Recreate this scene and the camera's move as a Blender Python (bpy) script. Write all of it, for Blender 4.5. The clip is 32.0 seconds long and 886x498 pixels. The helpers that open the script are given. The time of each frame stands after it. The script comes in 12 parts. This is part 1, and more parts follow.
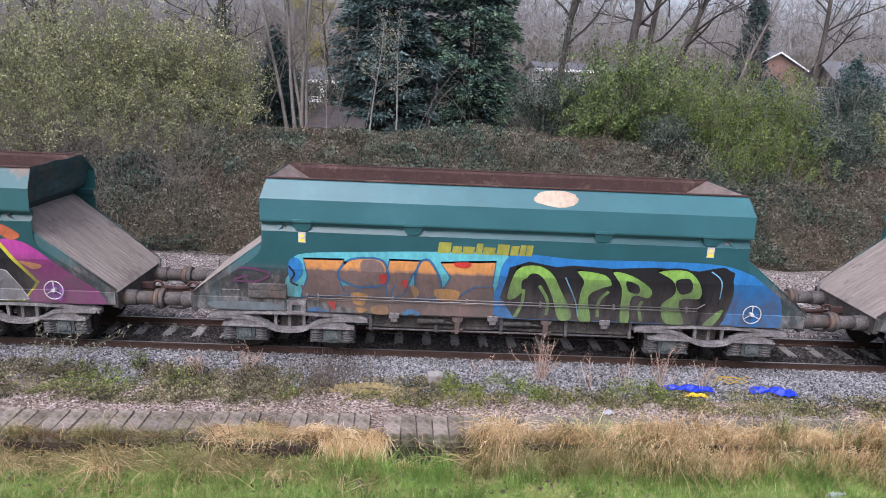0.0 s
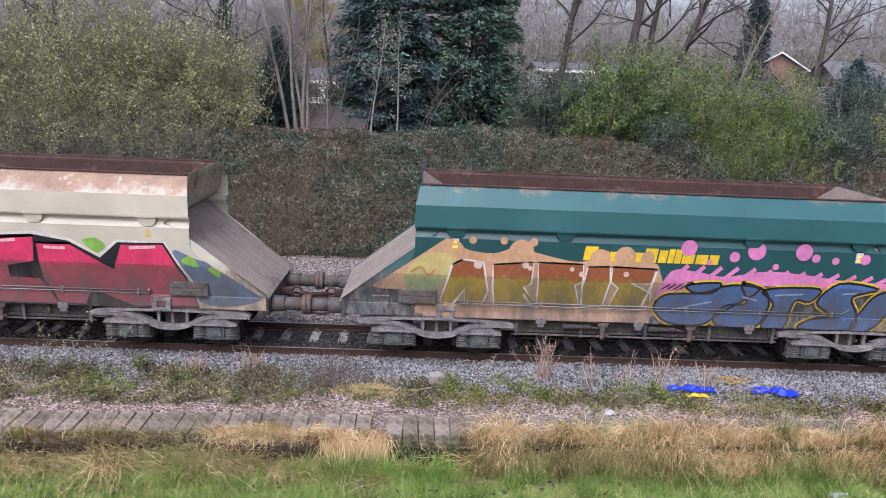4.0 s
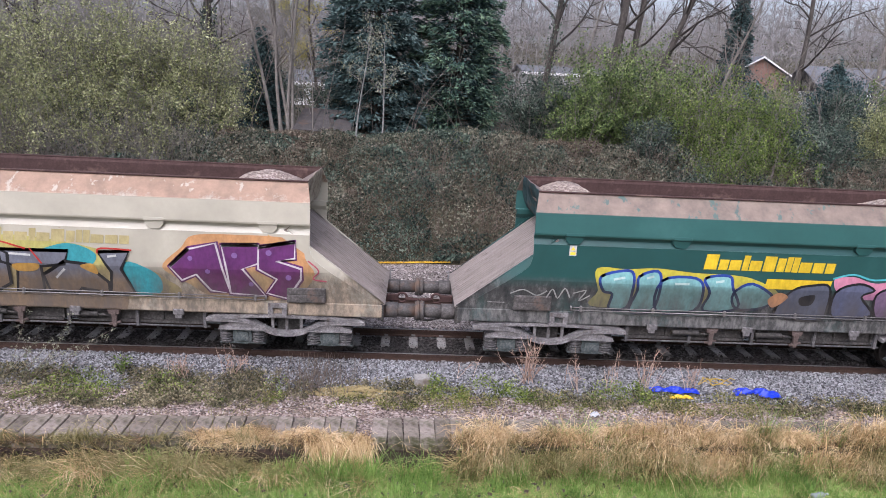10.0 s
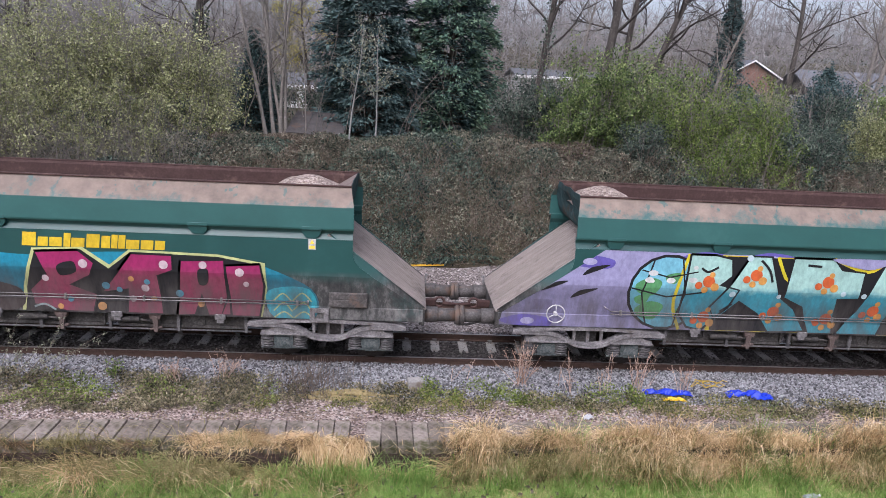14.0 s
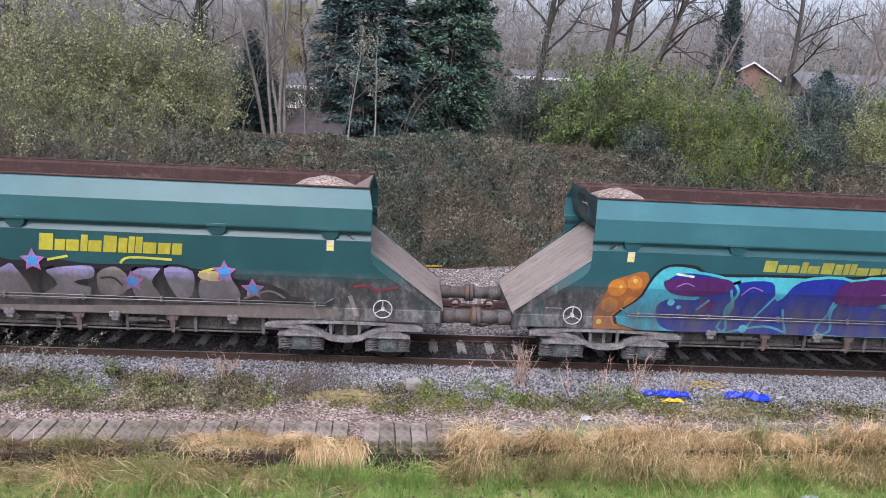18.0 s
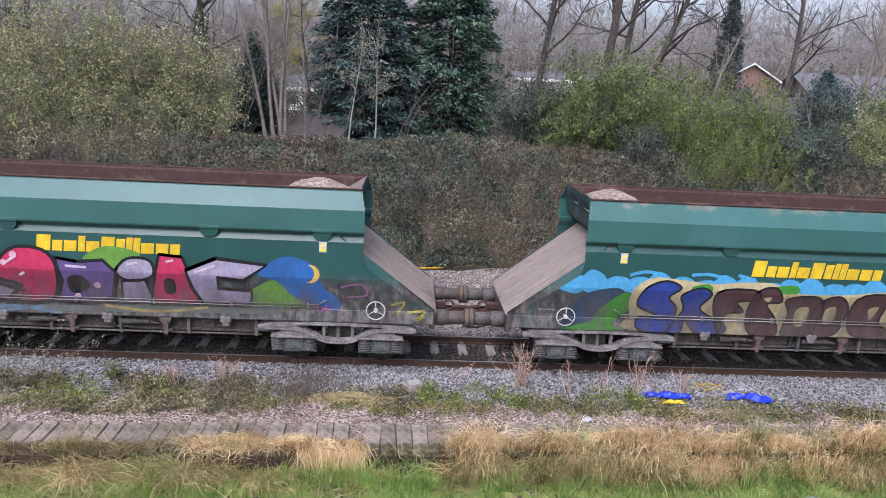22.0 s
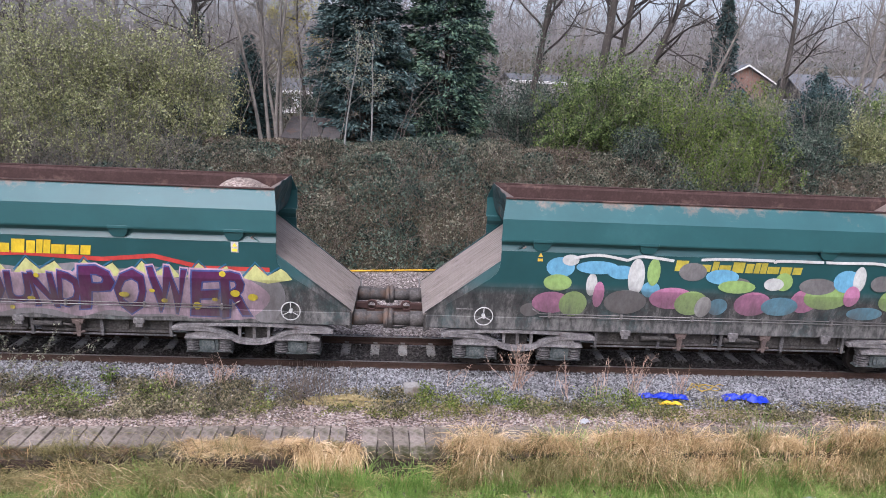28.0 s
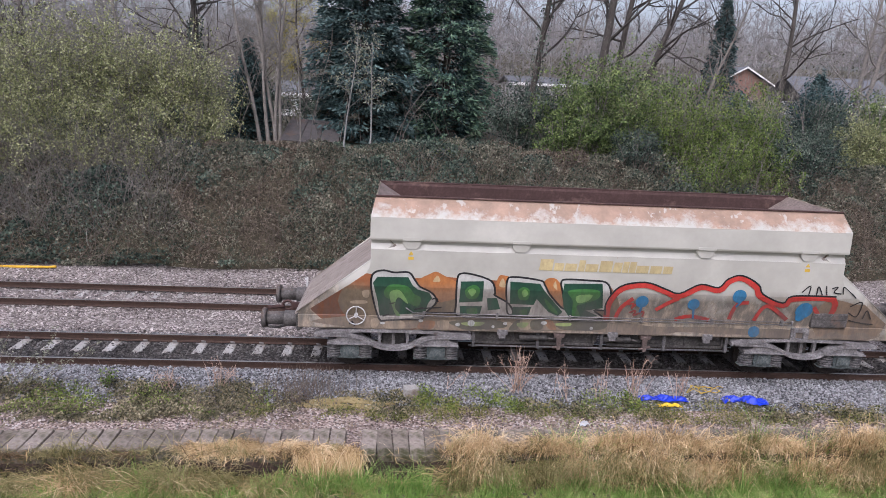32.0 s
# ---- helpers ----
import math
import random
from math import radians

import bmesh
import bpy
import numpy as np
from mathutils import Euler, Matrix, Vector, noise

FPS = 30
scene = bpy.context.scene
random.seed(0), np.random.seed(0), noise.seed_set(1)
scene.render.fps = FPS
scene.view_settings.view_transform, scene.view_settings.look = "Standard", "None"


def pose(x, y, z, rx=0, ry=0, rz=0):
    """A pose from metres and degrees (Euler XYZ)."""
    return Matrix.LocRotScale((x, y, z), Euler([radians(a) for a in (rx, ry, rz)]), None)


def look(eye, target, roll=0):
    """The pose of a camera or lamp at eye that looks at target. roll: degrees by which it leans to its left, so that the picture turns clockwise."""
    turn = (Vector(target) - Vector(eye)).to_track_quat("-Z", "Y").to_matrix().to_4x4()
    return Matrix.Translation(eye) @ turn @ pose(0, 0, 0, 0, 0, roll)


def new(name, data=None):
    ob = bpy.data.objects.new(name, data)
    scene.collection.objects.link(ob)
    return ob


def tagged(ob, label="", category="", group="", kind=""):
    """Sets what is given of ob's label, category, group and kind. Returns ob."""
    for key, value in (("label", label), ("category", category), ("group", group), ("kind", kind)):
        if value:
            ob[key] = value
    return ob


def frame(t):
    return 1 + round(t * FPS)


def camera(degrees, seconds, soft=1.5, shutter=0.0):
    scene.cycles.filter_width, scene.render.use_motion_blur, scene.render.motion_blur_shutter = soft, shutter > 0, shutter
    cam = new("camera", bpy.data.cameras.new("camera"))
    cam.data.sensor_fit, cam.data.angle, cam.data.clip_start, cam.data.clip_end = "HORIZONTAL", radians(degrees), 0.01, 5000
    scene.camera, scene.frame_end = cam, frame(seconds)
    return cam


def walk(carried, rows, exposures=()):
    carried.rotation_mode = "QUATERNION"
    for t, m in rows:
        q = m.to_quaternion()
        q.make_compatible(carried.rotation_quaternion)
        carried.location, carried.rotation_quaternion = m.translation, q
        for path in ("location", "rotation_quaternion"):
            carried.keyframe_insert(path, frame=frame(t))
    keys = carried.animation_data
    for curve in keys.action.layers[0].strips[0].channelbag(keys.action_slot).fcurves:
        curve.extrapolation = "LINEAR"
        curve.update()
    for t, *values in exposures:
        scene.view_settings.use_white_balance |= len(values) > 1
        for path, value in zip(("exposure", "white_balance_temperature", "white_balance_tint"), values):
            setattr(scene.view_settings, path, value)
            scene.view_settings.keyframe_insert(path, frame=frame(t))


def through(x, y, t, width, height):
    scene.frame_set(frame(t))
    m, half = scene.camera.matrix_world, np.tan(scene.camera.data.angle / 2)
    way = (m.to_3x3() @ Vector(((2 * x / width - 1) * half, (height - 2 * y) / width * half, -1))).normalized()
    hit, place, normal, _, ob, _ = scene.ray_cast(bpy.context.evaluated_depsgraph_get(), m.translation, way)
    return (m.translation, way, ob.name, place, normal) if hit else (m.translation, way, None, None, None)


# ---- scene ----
cam = camera(66.14, 32.0, soft=0.75)
EYE = Vector((0.0, -14.107, 6.008))


def aim(turn, tilt, lean):
    """The pose at the fixed standpoint: degrees to the right of the track's normal, down, and of roll."""
    m = pose(0, 0, 0, 0, 0, -turn) @ pose(0, 0, 0, 90 - tilt, 0, 0) @ pose(0, 0, 0, 0, 0, lean)
    return Matrix.Translation(EYE) @ m


walk(cam, [
    (0.0, aim(1.714, 14.499, 2.592)),
    (0.5, aim(1.736, 14.514, 2.552)),
    (1.0, aim(1.675, 14.516, 2.455)),
    (1.5, aim(1.565, 14.516, 2.330)),
    (2.0, aim(1.512, 14.552, 2.247)),
    (2.5, aim(1.471, 14.574, 2.260)),
    (3.0, aim(1.473, 14.545, 2.368)),
    (3.5, aim(1.469, 14.490, 2.429)),
    (5.5, aim(2.347, 14.401, 2.635)),
    (6.0, aim(2.434, 14.399, 2.696)),
    (6.5, aim(2.553, 14.370, 2.703)),
    (7.0, aim(2.671, 14.356, 2.717)),
    (7.5, aim(2.720, 14.359, 2.745)),
    (8.0, aim(2.760, 14.354, 2.832)),
    (8.5, aim(2.770, 14.328, 2.875)),
    (9.0, aim(2.779, 14.276, 2.868)),
    (9.5, aim(2.822, 14.226, 2.864)),
    (10.0, aim(2.863, 14.216, 2.858)),
    (10.5, aim(2.925, 14.218, 2.933)),
    (11.0, aim(2.996, 14.211, 2.937)),
    (11.5, aim(3.105, 14.195, 2.891)),
    (12.0, aim(3.276, 14.149, 2.948)),
    (12.5, aim(3.380, 14.104, 3.012)),
    (13.0, aim(3.408, 14.059, 2.987)),
    (13.5, aim(3.406, 13.997, 2.920)),
    (14.0, aim(3.432, 13.936, 2.909)),
    (14.5, aim(3.451, 13.894, 2.862)),
    (16.5, aim(3.653, 13.996, 3.172)),
    (17.0, aim(3.687, 13.929, 3.182)),
    (17.5, aim(3.672, 13.878, 3.165)),
    (18.0, aim(3.543, 13.868, 3.075)),
    (18.5, aim(3.420, 13.865, 3.047)),
    (19.0, aim(3.388, 13.839, 3.056)),
    (19.5, aim(3.402, 13.819, 3.027)),
    (20.0, aim(3.423, 13.824, 2.998)),
    (20.5, aim(3.421, 13.818, 2.975)),
    (21.0, aim(3.429, 13.790, 3.020)),
    (21.5, aim(3.439, 13.756, 3.006)),
    (22.0, aim(3.468, 13.725, 2.971)),
    (22.5, aim(3.537, 13.736, 3.031)),
    (23.0, aim(3.633, 13.763, 3.095)),
    (23.5, aim(3.706, 13.762, 3.014)),
    (24.0, aim(3.727, 13.746, 2.884)),
    (24.5, aim(3.739, 13.703, 2.862)),
    (25.0, aim(3.755, 13.693, 2.889)),
    (25.5, aim(3.755, 13.724, 2.914)),
    (27.5, aim(3.803, 13.566, 2.882)),
    (28.0, aim(3.772, 13.522, 2.798)),
    (28.5, aim(3.696, 13.446, 2.679)),
    (29.0, aim(3.607, 13.359, 2.661)),
    (29.5, aim(3.543, 13.291, 2.577)),
    (30.0, aim(3.498, 13.288, 2.555)),
    (30.5, aim(3.532, 13.323, 2.613)),
    (31.0, aim(3.630, 13.341, 2.617)),
    (31.5, aim(3.740, 13.329, 2.644)),
    (32.0, aim(3.818, 13.319, 2.721)),
], [(0, 0.98, 5820, 18), (2, 0.98, 5820, 18), (3, 0.96, 5820, 18), (4.5, 0.9, 5820, 18), (6, 0.74, 5820, 18), (7, 0.85, 5820, 18), (8, 1, 5820, 18), (9, 1.02, 5820, 18), (10, 0.97, 5820, 18), (11, 0.83, 5820, 18), (12, 0.76, 5820, 18), (13, 0.78, 5820, 18), (14, 0.88, 5820, 18), (17, 1.02, 5820, 18), (20, 1, 5820, 18), (25, 1, 5820, 18), (28, 1, 5820, 18), (30, 1.02, 5820, 18), (31, 0.76, 5820, 18), (32, 0.78, 5820, 18)])

RUN = [
    (0.0, -123.956), (1.0, -115.713), (2.0, -107.576), (3.0, -99.530), (3.5, -95.538), (4.5, -87.606),
    (5.5, -79.738), (6.0, -75.825), (7.0, -68.036), (8.0, -60.274), (9.0, -52.551), (10.0, -44.889),
    (11.0, -37.258), (12.0, -29.654), (13.0, -22.077), (14.0, -14.588), (15.5, -3.404), (17.0, 7.716),
    (18.0, 15.094), (19.0, 22.437), (20.0, 29.742), (21.0, 37.006), (22.0, 44.219), (23.0, 51.381),
    (24.0, 58.538), (25.0, 65.635), (26.5, 76.135), (28.0, 86.470), (29.0, 93.259), (30.0, 99.963),
    (31.0, 106.576), (32.0, 113.094),
]

# ---- sky and sun: a bright overcast afternoon ----
world = bpy.data.worlds.new("overcast_sky")
scene.world = world
world.use_nodes = True
wn = world.node_tree.nodes
wl = world.node_tree.links
sky = wn.new("ShaderNodeTexSky")
sky.sky_type = "NISHITA"
sky.sun_disc = False
sky.sun_elevation = radians(48)
sky.sun_rotation = radians(200)
sky.dust_density = 6.0
sky.air_density = 1.0
grey = wn.new("ShaderNodeHueSaturation")
grey.inputs["Saturation"].default_value = 0.5
grey.inputs["Value"].default_value = 1.0
wl.new(sky.outputs["Color"], grey.inputs["Color"])
wl.new(grey.outputs["Color"], wn["Background"].inputs["Color"])
wn["Background"].inputs["Strength"].default_value = 0.15
sun_data = bpy.data.lights.new("sun", "SUN")
sun_data.energy = 0.6
sun_data.angle = radians(25)
sun_data.color = (1.0, 0.98, 0.96)
sun = new("sun", sun_data)
sun.matrix_world = look((0, 0, 0), (0.25, 0.22, -1.0))
scene.view_settings.exposure = 0.9

# ---- materials ----
def nodes_of(name):
    m = bpy.data.materials.new(name)
    m.use_nodes = True
    t = m.node_tree
    return m, t.nodes, t.links, t.nodes["Principled BSDF"]


def noise_node(n, l, scale, detail=4.0, rough=0.6, stretch=None, space="Object"):
    tc = n.new("ShaderNodeTexCoord")
    mp = n.new("ShaderNodeMapping")
    if stretch:
        mp.inputs["Scale"].default_value = stretch
    nz = n.new("ShaderNodeTexNoise")
    nz.inputs["Scale"].default_value = scale
    nz.inputs["Detail"].default_value = detail
    nz.inputs["Roughness"].default_value = rough
    l.new(tc.outputs[space], mp.inputs["Vector"])
    l.new(mp.outputs["Vector"], nz.inputs["Vector"])
    return nz


def ramp_node(n, l, src, stops):
    r = n.new("ShaderNodeValToRGB")
    e = r.color_ramp.elements
    while len(e) < len(stops):
        e.new(0.5)
    for k, (p, c) in zip(e, stops):
        k.position = p
        k.color = (*c, 1.0)
    l.new(src, r.inputs["Fac"])
    return r


def mix_node(n, l, fac, a, b, mode="MIX"):
    """A colour mix; fac, a and b are sockets or values."""
    x = n.new("ShaderNodeMix")
    x.data_type = "RGBA"
    x.blend_type = mode
    for sock, v in ((x.inputs[0], fac), (x.inputs[6], a), (x.inputs[7], b)):
        if isinstance(v, bpy.types.NodeSocket):
            l.new(v, sock)
        elif isinstance(v, tuple):
            sock.default_value = (*v, 1.0)
        else:
            sock.default_value = v
    return x.outputs[2]


def bump_node(n, l, b, height, strength, distance):
    k = n.new("ShaderNodeBump")
    k.inputs["Strength"].default_value = strength
    k.inputs["Distance"].default_value = distance
    l.new(height, k.inputs["Height"])
    l.new(k.outputs["Normal"], b.inputs["Normal"])


def surface(name, dark, mid, light, scale, rough=0.85, metal=0.0, bump=0.4, depth=0.01, fine=6.0, stretch=None, stain=None, spec=0.3):
    """A matt surface in three tones at two scales, with relief; stain: (colour, scale, amount)."""
    m, n, l, b = nodes_of(name)
    big = noise_node(n, l, scale, 5.0, 0.65, stretch)
    small = noise_node(n, l, scale * fine, 3.0, 0.6, stretch)
    mixed = mix_node(n, l, 0.45, big.outputs["Color"], small.outputs["Color"])
    r = ramp_node(n, l, mixed, [(0.34, dark), (0.5, mid), (0.66, light)])
    col = r.outputs["Color"]
    if stain:
        s = noise_node(n, l, stain[1], 4.0, 0.7)
        sr = ramp_node(n, l, s.outputs["Fac"], [(0.62 - stain[2] * 0.25, (0, 0, 0)), (0.74 - stain[2] * 0.2, (1, 1, 1))])
        col = mix_node(n, l, sr.outputs["Color"], col, stain[0])
    l.new(col, b.inputs["Base Color"])
    b.inputs["Roughness"].default_value = rough
    b.inputs["Metallic"].default_value = metal
    b.inputs["Specular IOR Level"].default_value = spec
    if bump:
        bump_node(n, l, b, small.outputs["Fac"], bump, depth)
    return m


def leafy(name, stops, rough=0.6, through=0.25, patch=0.4, grain=0.55):
    """Leaves or blades: every piece takes its own tone."""
    m, n, l, b = nodes_of(name)
    g = n.new("ShaderNodeNewGeometry")
    big = noise_node(n, l, grain, 3.0, 0.6)
    wide = n.new("ShaderNodeMapRange")
    wide.inputs["From Min"].default_value = 0.3
    wide.inputs["From Max"].default_value = 0.7
    l.new(big.outputs["Fac"], wide.inputs["Value"])
    add = n.new("ShaderNodeMath")
    add.operation = "MULTIPLY_ADD"
    l.new(g.outputs["Random Per Island"], add.inputs[0])
    add.inputs[1].default_value = 1.0 - patch
    sub = n.new("ShaderNodeMath")
    sub.operation = "MULTIPLY"
    l.new(wide.outputs[0], sub.inputs[0])
    sub.inputs[1].default_value = patch
    l.new(sub.outputs[0], add.inputs[2])
    r = ramp_node(n, l, add.outputs[0], stops)
    l.new(r.outputs["Color"], b.inputs["Base Color"])
    b.inputs["Roughness"].default_value = rough
    b.inputs["Specular IOR Level"].default_value = 0.12
    if through:
        tr = n.new("ShaderNodeBsdfTranslucent")
        l.new(r.outputs["Color"], tr.inputs["Color"])
        ms = n.new("ShaderNodeMixShader")
        ms.inputs[0].default_value = through
        l.new(b.outputs[0], ms.inputs[1])
        l.new(tr.outputs[0], ms.inputs[2])
        l.new(ms.outputs[0], n["Material Output"].inputs["Surface"])
    return m


def gravel(name, stops, scale, depth=0.03, stain=None):
    """Loose stone: cells, each with its own tone, and rounded relief."""
    m, n, l, b = nodes_of(name)
    tc = n.new("ShaderNodeTexCoord")
    v = n.new("ShaderNodeTexVoronoi")
    v.inputs["Scale"].default_value = scale
    l.new(tc.outputs["Object"], v.inputs["Vector"])
    sep = n.new("ShaderNodeSeparateColor")
    l.new(v.outputs["Color"], sep.inputs["Color"])
    r = ramp_node(n, l, sep.outputs[0], stops)
    big = noise_node(n, l, 0.9, 4.0, 0.6)
    br = ramp_node(n, l, big.outputs["Fac"], [(0.3, (0.72, 0.7, 0.68)), (0.7, (1.15, 1.12, 1.1))])
    col = mix_node(n, l, 1.0, r.outputs["Color"], br.outputs["Color"], "MULTIPLY")
    if stain:
        s = noise_node(n, l, stain[1], 5.0, 0.7)
        sr = ramp_node(n, l, s.outputs["Fac"], [(0.5, (0, 0, 0)), (0.62, (stain[2],) * 3)])
        col = mix_node(n, l, sr.outputs["Color"], col, stain[0])
    l.new(col, b.inputs["Base Color"])
    b.inputs["Roughness"].default_value = 0.9
    b.inputs["Specular IOR Level"].default_value = 0.2
    inv = n.new("ShaderNodeMath")
    inv.operation = "SUBTRACT"
    inv.inputs[0].default_value = 1.0
    l.new(v.outputs["Distance"], inv.inputs[1])
    bump_node(n, l, b, inv.outputs[0], 1.0, depth)
    return m


def wagon_paint(name, base, dust, top, grime, rust=(0.2, 0.09, 0.05), fresh=(0.56, 0.66, 0.66), earth=(1.0, 1.0, 1.0)):
    """Weathered wagon paint: faded patches, dust on the upper slope, splashed dirt low down. top: how far the slope is covered."""
    m, n, l, b = nodes_of(name)
    tc = n.new("ShaderNodeTexCoord")
    xyz = n.new("ShaderNodeSeparateXYZ")
    l.new(tc.outputs["Object"], xyz.inputs[0])
    fade = noise_node(n, l, 0.8, 5.0, 0.65)
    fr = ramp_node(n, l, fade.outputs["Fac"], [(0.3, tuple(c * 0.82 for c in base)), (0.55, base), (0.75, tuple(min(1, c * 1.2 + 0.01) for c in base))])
    # below the hood the base colour is multiplied by fresh, a darker factor
    below_hood = n.new("ShaderNodeMapRange")
    below_hood.inputs["From Min"].default_value = 2.98
    below_hood.inputs["From Max"].default_value = 2.94
    l.new(xyz.outputs["Z"], below_hood.inputs["Value"])
    col = mix_node(n, l, below_hood.outputs[0], fr.outputs["Color"], mix_node(n, l, 1.0, fr.outputs["Color"], fresh, "MULTIPLY"))
    streak = noise_node(n, l, 1.0, 6.0, 0.75, (1.3, 1.0, 0.8))
    blotch = noise_node(n, l, 1.6, 5.0, 0.75)
    # dust that lies on the slope above the fold, thicker towards the top edge
    up = n.new("ShaderNodeMapRange")
    up.inputs["From Min"].default_value = 3.415
    up.inputs["From Max"].default_value = 3.44
    l.new(xyz.outputs["Z"], up.inputs["Value"])
    high = n.new("ShaderNodeMapRange")
    high.inputs["From Min"].default_value = 3.43
    high.inputs["From Max"].default_value = 3.82
    high.inputs["To Max"].default_value = 0.28
    l.new(xyz.outputs["Z"], high.inputs["Value"])
    lift = n.new("ShaderNodeMath")
    l.new(blotch.outputs["Fac"], lift.inputs[0])
    l.new(high.outputs[0], lift.inputs[1])
    both = n.new("ShaderNodeMath")
    both.operation = "MULTIPLY"
    rr = ramp_node(n, l, lift.outputs[0], [(max(0.02, 0.92 - top * 0.66), (0, 0, 0)), (min(1.0, 1.06 - top * 0.62), (0.9, 0.9, 0.9))])
    l.new(rr.outputs["Color"], both.inputs[0])
    l.new(up.outputs[0], both.inputs[1])
    chip = noise_node(n, l, 2.6, 4.0, 0.6, (1.6, 1.0, 1.3))
    cr_ = ramp_node(n, l, chip.outputs["Fac"], [(0.6, (1, 1, 1)), (0.65, (0.25, 0.25, 0.25))])
    whole = n.new("ShaderNodeMath")
    whole.operation = "MULTIPLY"
    l.new(both.outputs[0], whole.inputs[0])
    l.new(cr_.outputs["Color"], whole.inputs[1])
    both = whole
    tone2 = noise_node(n, l, 2.4, 4.0, 0.7)
    tr2 = ramp_node(n, l, tone2.outputs["Fac"], [(0.3, tuple(c * 0.7 for c in dust)), (0.5, dust), (0.72, tuple(min(1, c * 1.35) for c in dust))])
    col = mix_node(n, l, both.outputs[0], col, tr2.outputs["Color"])
    # dirt thrown up from the track
    low = n.new("ShaderNodeMapRange")
    low.inputs["From Min"].default_value = 2.1
    low.inputs["From Max"].default_value = 1.8
    l.new(xyz.outputs["Z"], low.inputs["Value"])
    sr = ramp_node(n, l, streak.outputs["Fac"], [(0.22, (0, 0, 0)), (0.48, (1, 1, 1))])
    lm = n.new("ShaderNodeMath")
    lm.operation = "MULTIPLY"
    l.new(sr.outputs["Color"], lm.inputs[0])
    l.new(low.outputs[0], lm.inputs[1])
    lg = n.new("ShaderNodeMath")
    lg.operation = "MULTIPLY"
    lg.inputs[1].default_value = grime
    l.new(lm.outputs[0], lg.inputs[0])
    crust = noise_node(n, l, 2.4, 7.0, 0.75, (1.7, 1.0, 0.8))
    foot = n.new("ShaderNodeMapRange")
    foot.inputs["From Min"].default_value = 1.5
    foot.inputs["From Max"].default_value = 1.24
    foot.inputs["To Max"].default_value = 0.07
    l.new(xyz.outputs["Z"], foot.inputs["Value"])
    cm = n.new("ShaderNodeMath")
    l.new(crust.outputs["Fac"], cm.inputs[0])
    l.new(foot.outputs[0], cm.inputs[1])
    mud = ramp_node(n, l, cm.outputs[0], [(0.36, (0.02, 0.019, 0.019)), (0.52, (0.055, 0.051, 0.05)), (0.68, (0.17, 0.16, 0.153))])
    col = mix_node(n, l, lg.outputs[0], col, mix_node(n, l, 1.0, mud.outputs["Color"], earth, "MULTIPLY"))
    # a few scrapes
    sc = noise_node(n, l, 2.6, 6.0, 0.8, (0.6, 1.0, 2.0))
    scr = ramp_node(n, l, sc.outputs["Fac"], [(0.69, (0, 0, 0)), (0.73, (0.8, 0.8, 0.8))])
    col = mix_node(n, l, scr.outputs["Color"], col, rust)
    l.new(col, b.inputs["Base Color"])
    dry = n.new("ShaderNodeMapRange")
    dry.inputs["To Min"].default_value = 0.38
    dry.inputs["To Max"].default_value = 0.95
    worst = n.new("ShaderNodeMath")
    worst.operation = "MAXIMUM"
    l.new(both.outputs[0], worst.inputs[0])
    l.new(lg.outputs[0], worst.inputs[1])
    l.new(worst.outputs[0], dry.inputs["Value"])
    l.new(dry.outputs[0], b.inputs["Roughness"])
    b.inputs["Specular IOR Level"].default_value = 0.45
    bump_node(n, l, b, blotch.outputs["Fac"], 0.12, 0.01)
    return m


M = {}
M["ballast"] = gravel("ballast", [(0.0, (0.045, 0.044, 0.047)), (0.45, (0.155, 0.153, 0.16)), (1.0, (0.34, 0.338, 0.35))], 22.0, 0.06)
M["path"] = gravel("path_gravel", [(0.0, (0.085, 0.06, 0.052)), (0.5, (0.26, 0.2, 0.178)), (1.0, (0.5, 0.42, 0.385))], 26.0, 0.04, ((0.2, 0.15, 0.095), 0.8, 0.4))
M["cess"] = gravel("cess_gravel", [(0.0, (0.08, 0.066, 0.06)), (0.5, (0.19, 0.165, 0.155)), (1.0, (0.38, 0.345, 0.33))], 20.0, 0.04)
# soiled bed between the rails, its colour darkened further for shade under the wagons
M["fouled_shaded"] = gravel("fouled_shaded_ballast", [(0.0, (0.018, 0.016, 0.015)), (0.5, (0.045, 0.04, 0.038)), (1.0, (0.12, 0.11, 0.105))], 22.0, 0.04)
M["soil"] = surface("dark_soil", (0.03, 0.026, 0.018), (0.06, 0.05, 0.032), (0.10, 0.085, 0.05), 1.6, 0.95, bump=0.8, depth=0.05)
M["lawn"] = surface("lawn_soil", (0.05, 0.055, 0.02), (0.10, 0.10, 0.04), (0.19, 0.16, 0.08), 1.4, 0.95, bump=0.8, depth=0.05)
M["rail"] = surface("rusty_rail", (0.026, 0.016, 0.012), (0.048, 0.028, 0.021), (0.078, 0.046, 0.034), 9.0, 0.75, 0.1, 0.3, 0.004)
M["railtop"] = surface("polished_rail_head", (0.25, 0.23, 0.22), (0.4, 0.39, 0.38), (0.55, 0.54, 0.53), 4.0, 0.32, 0.85, 0.05, 0.001, stretch=(0.1, 3, 3))
M["sleeper"] = surface("concrete_sleeper", (0.19, 0.18, 0.17), (0.3, 0.29, 0.28), (0.42, 0.41, 0.395), 5.0, 0.9, 0, 0.4, 0.005, stain=((0.16, 0.13, 0.11), 2.5, 0.5))
M["slab"] = surface("old_coping_stone", (0.10, 0.085, 0.073), (0.21, 0.182, 0.162), (0.34, 0.3, 0.27), 2.6, 0.92, 0, 0.7, 0.015, stain=((0.06, 0.06, 0.028), 1.7, 0.6))
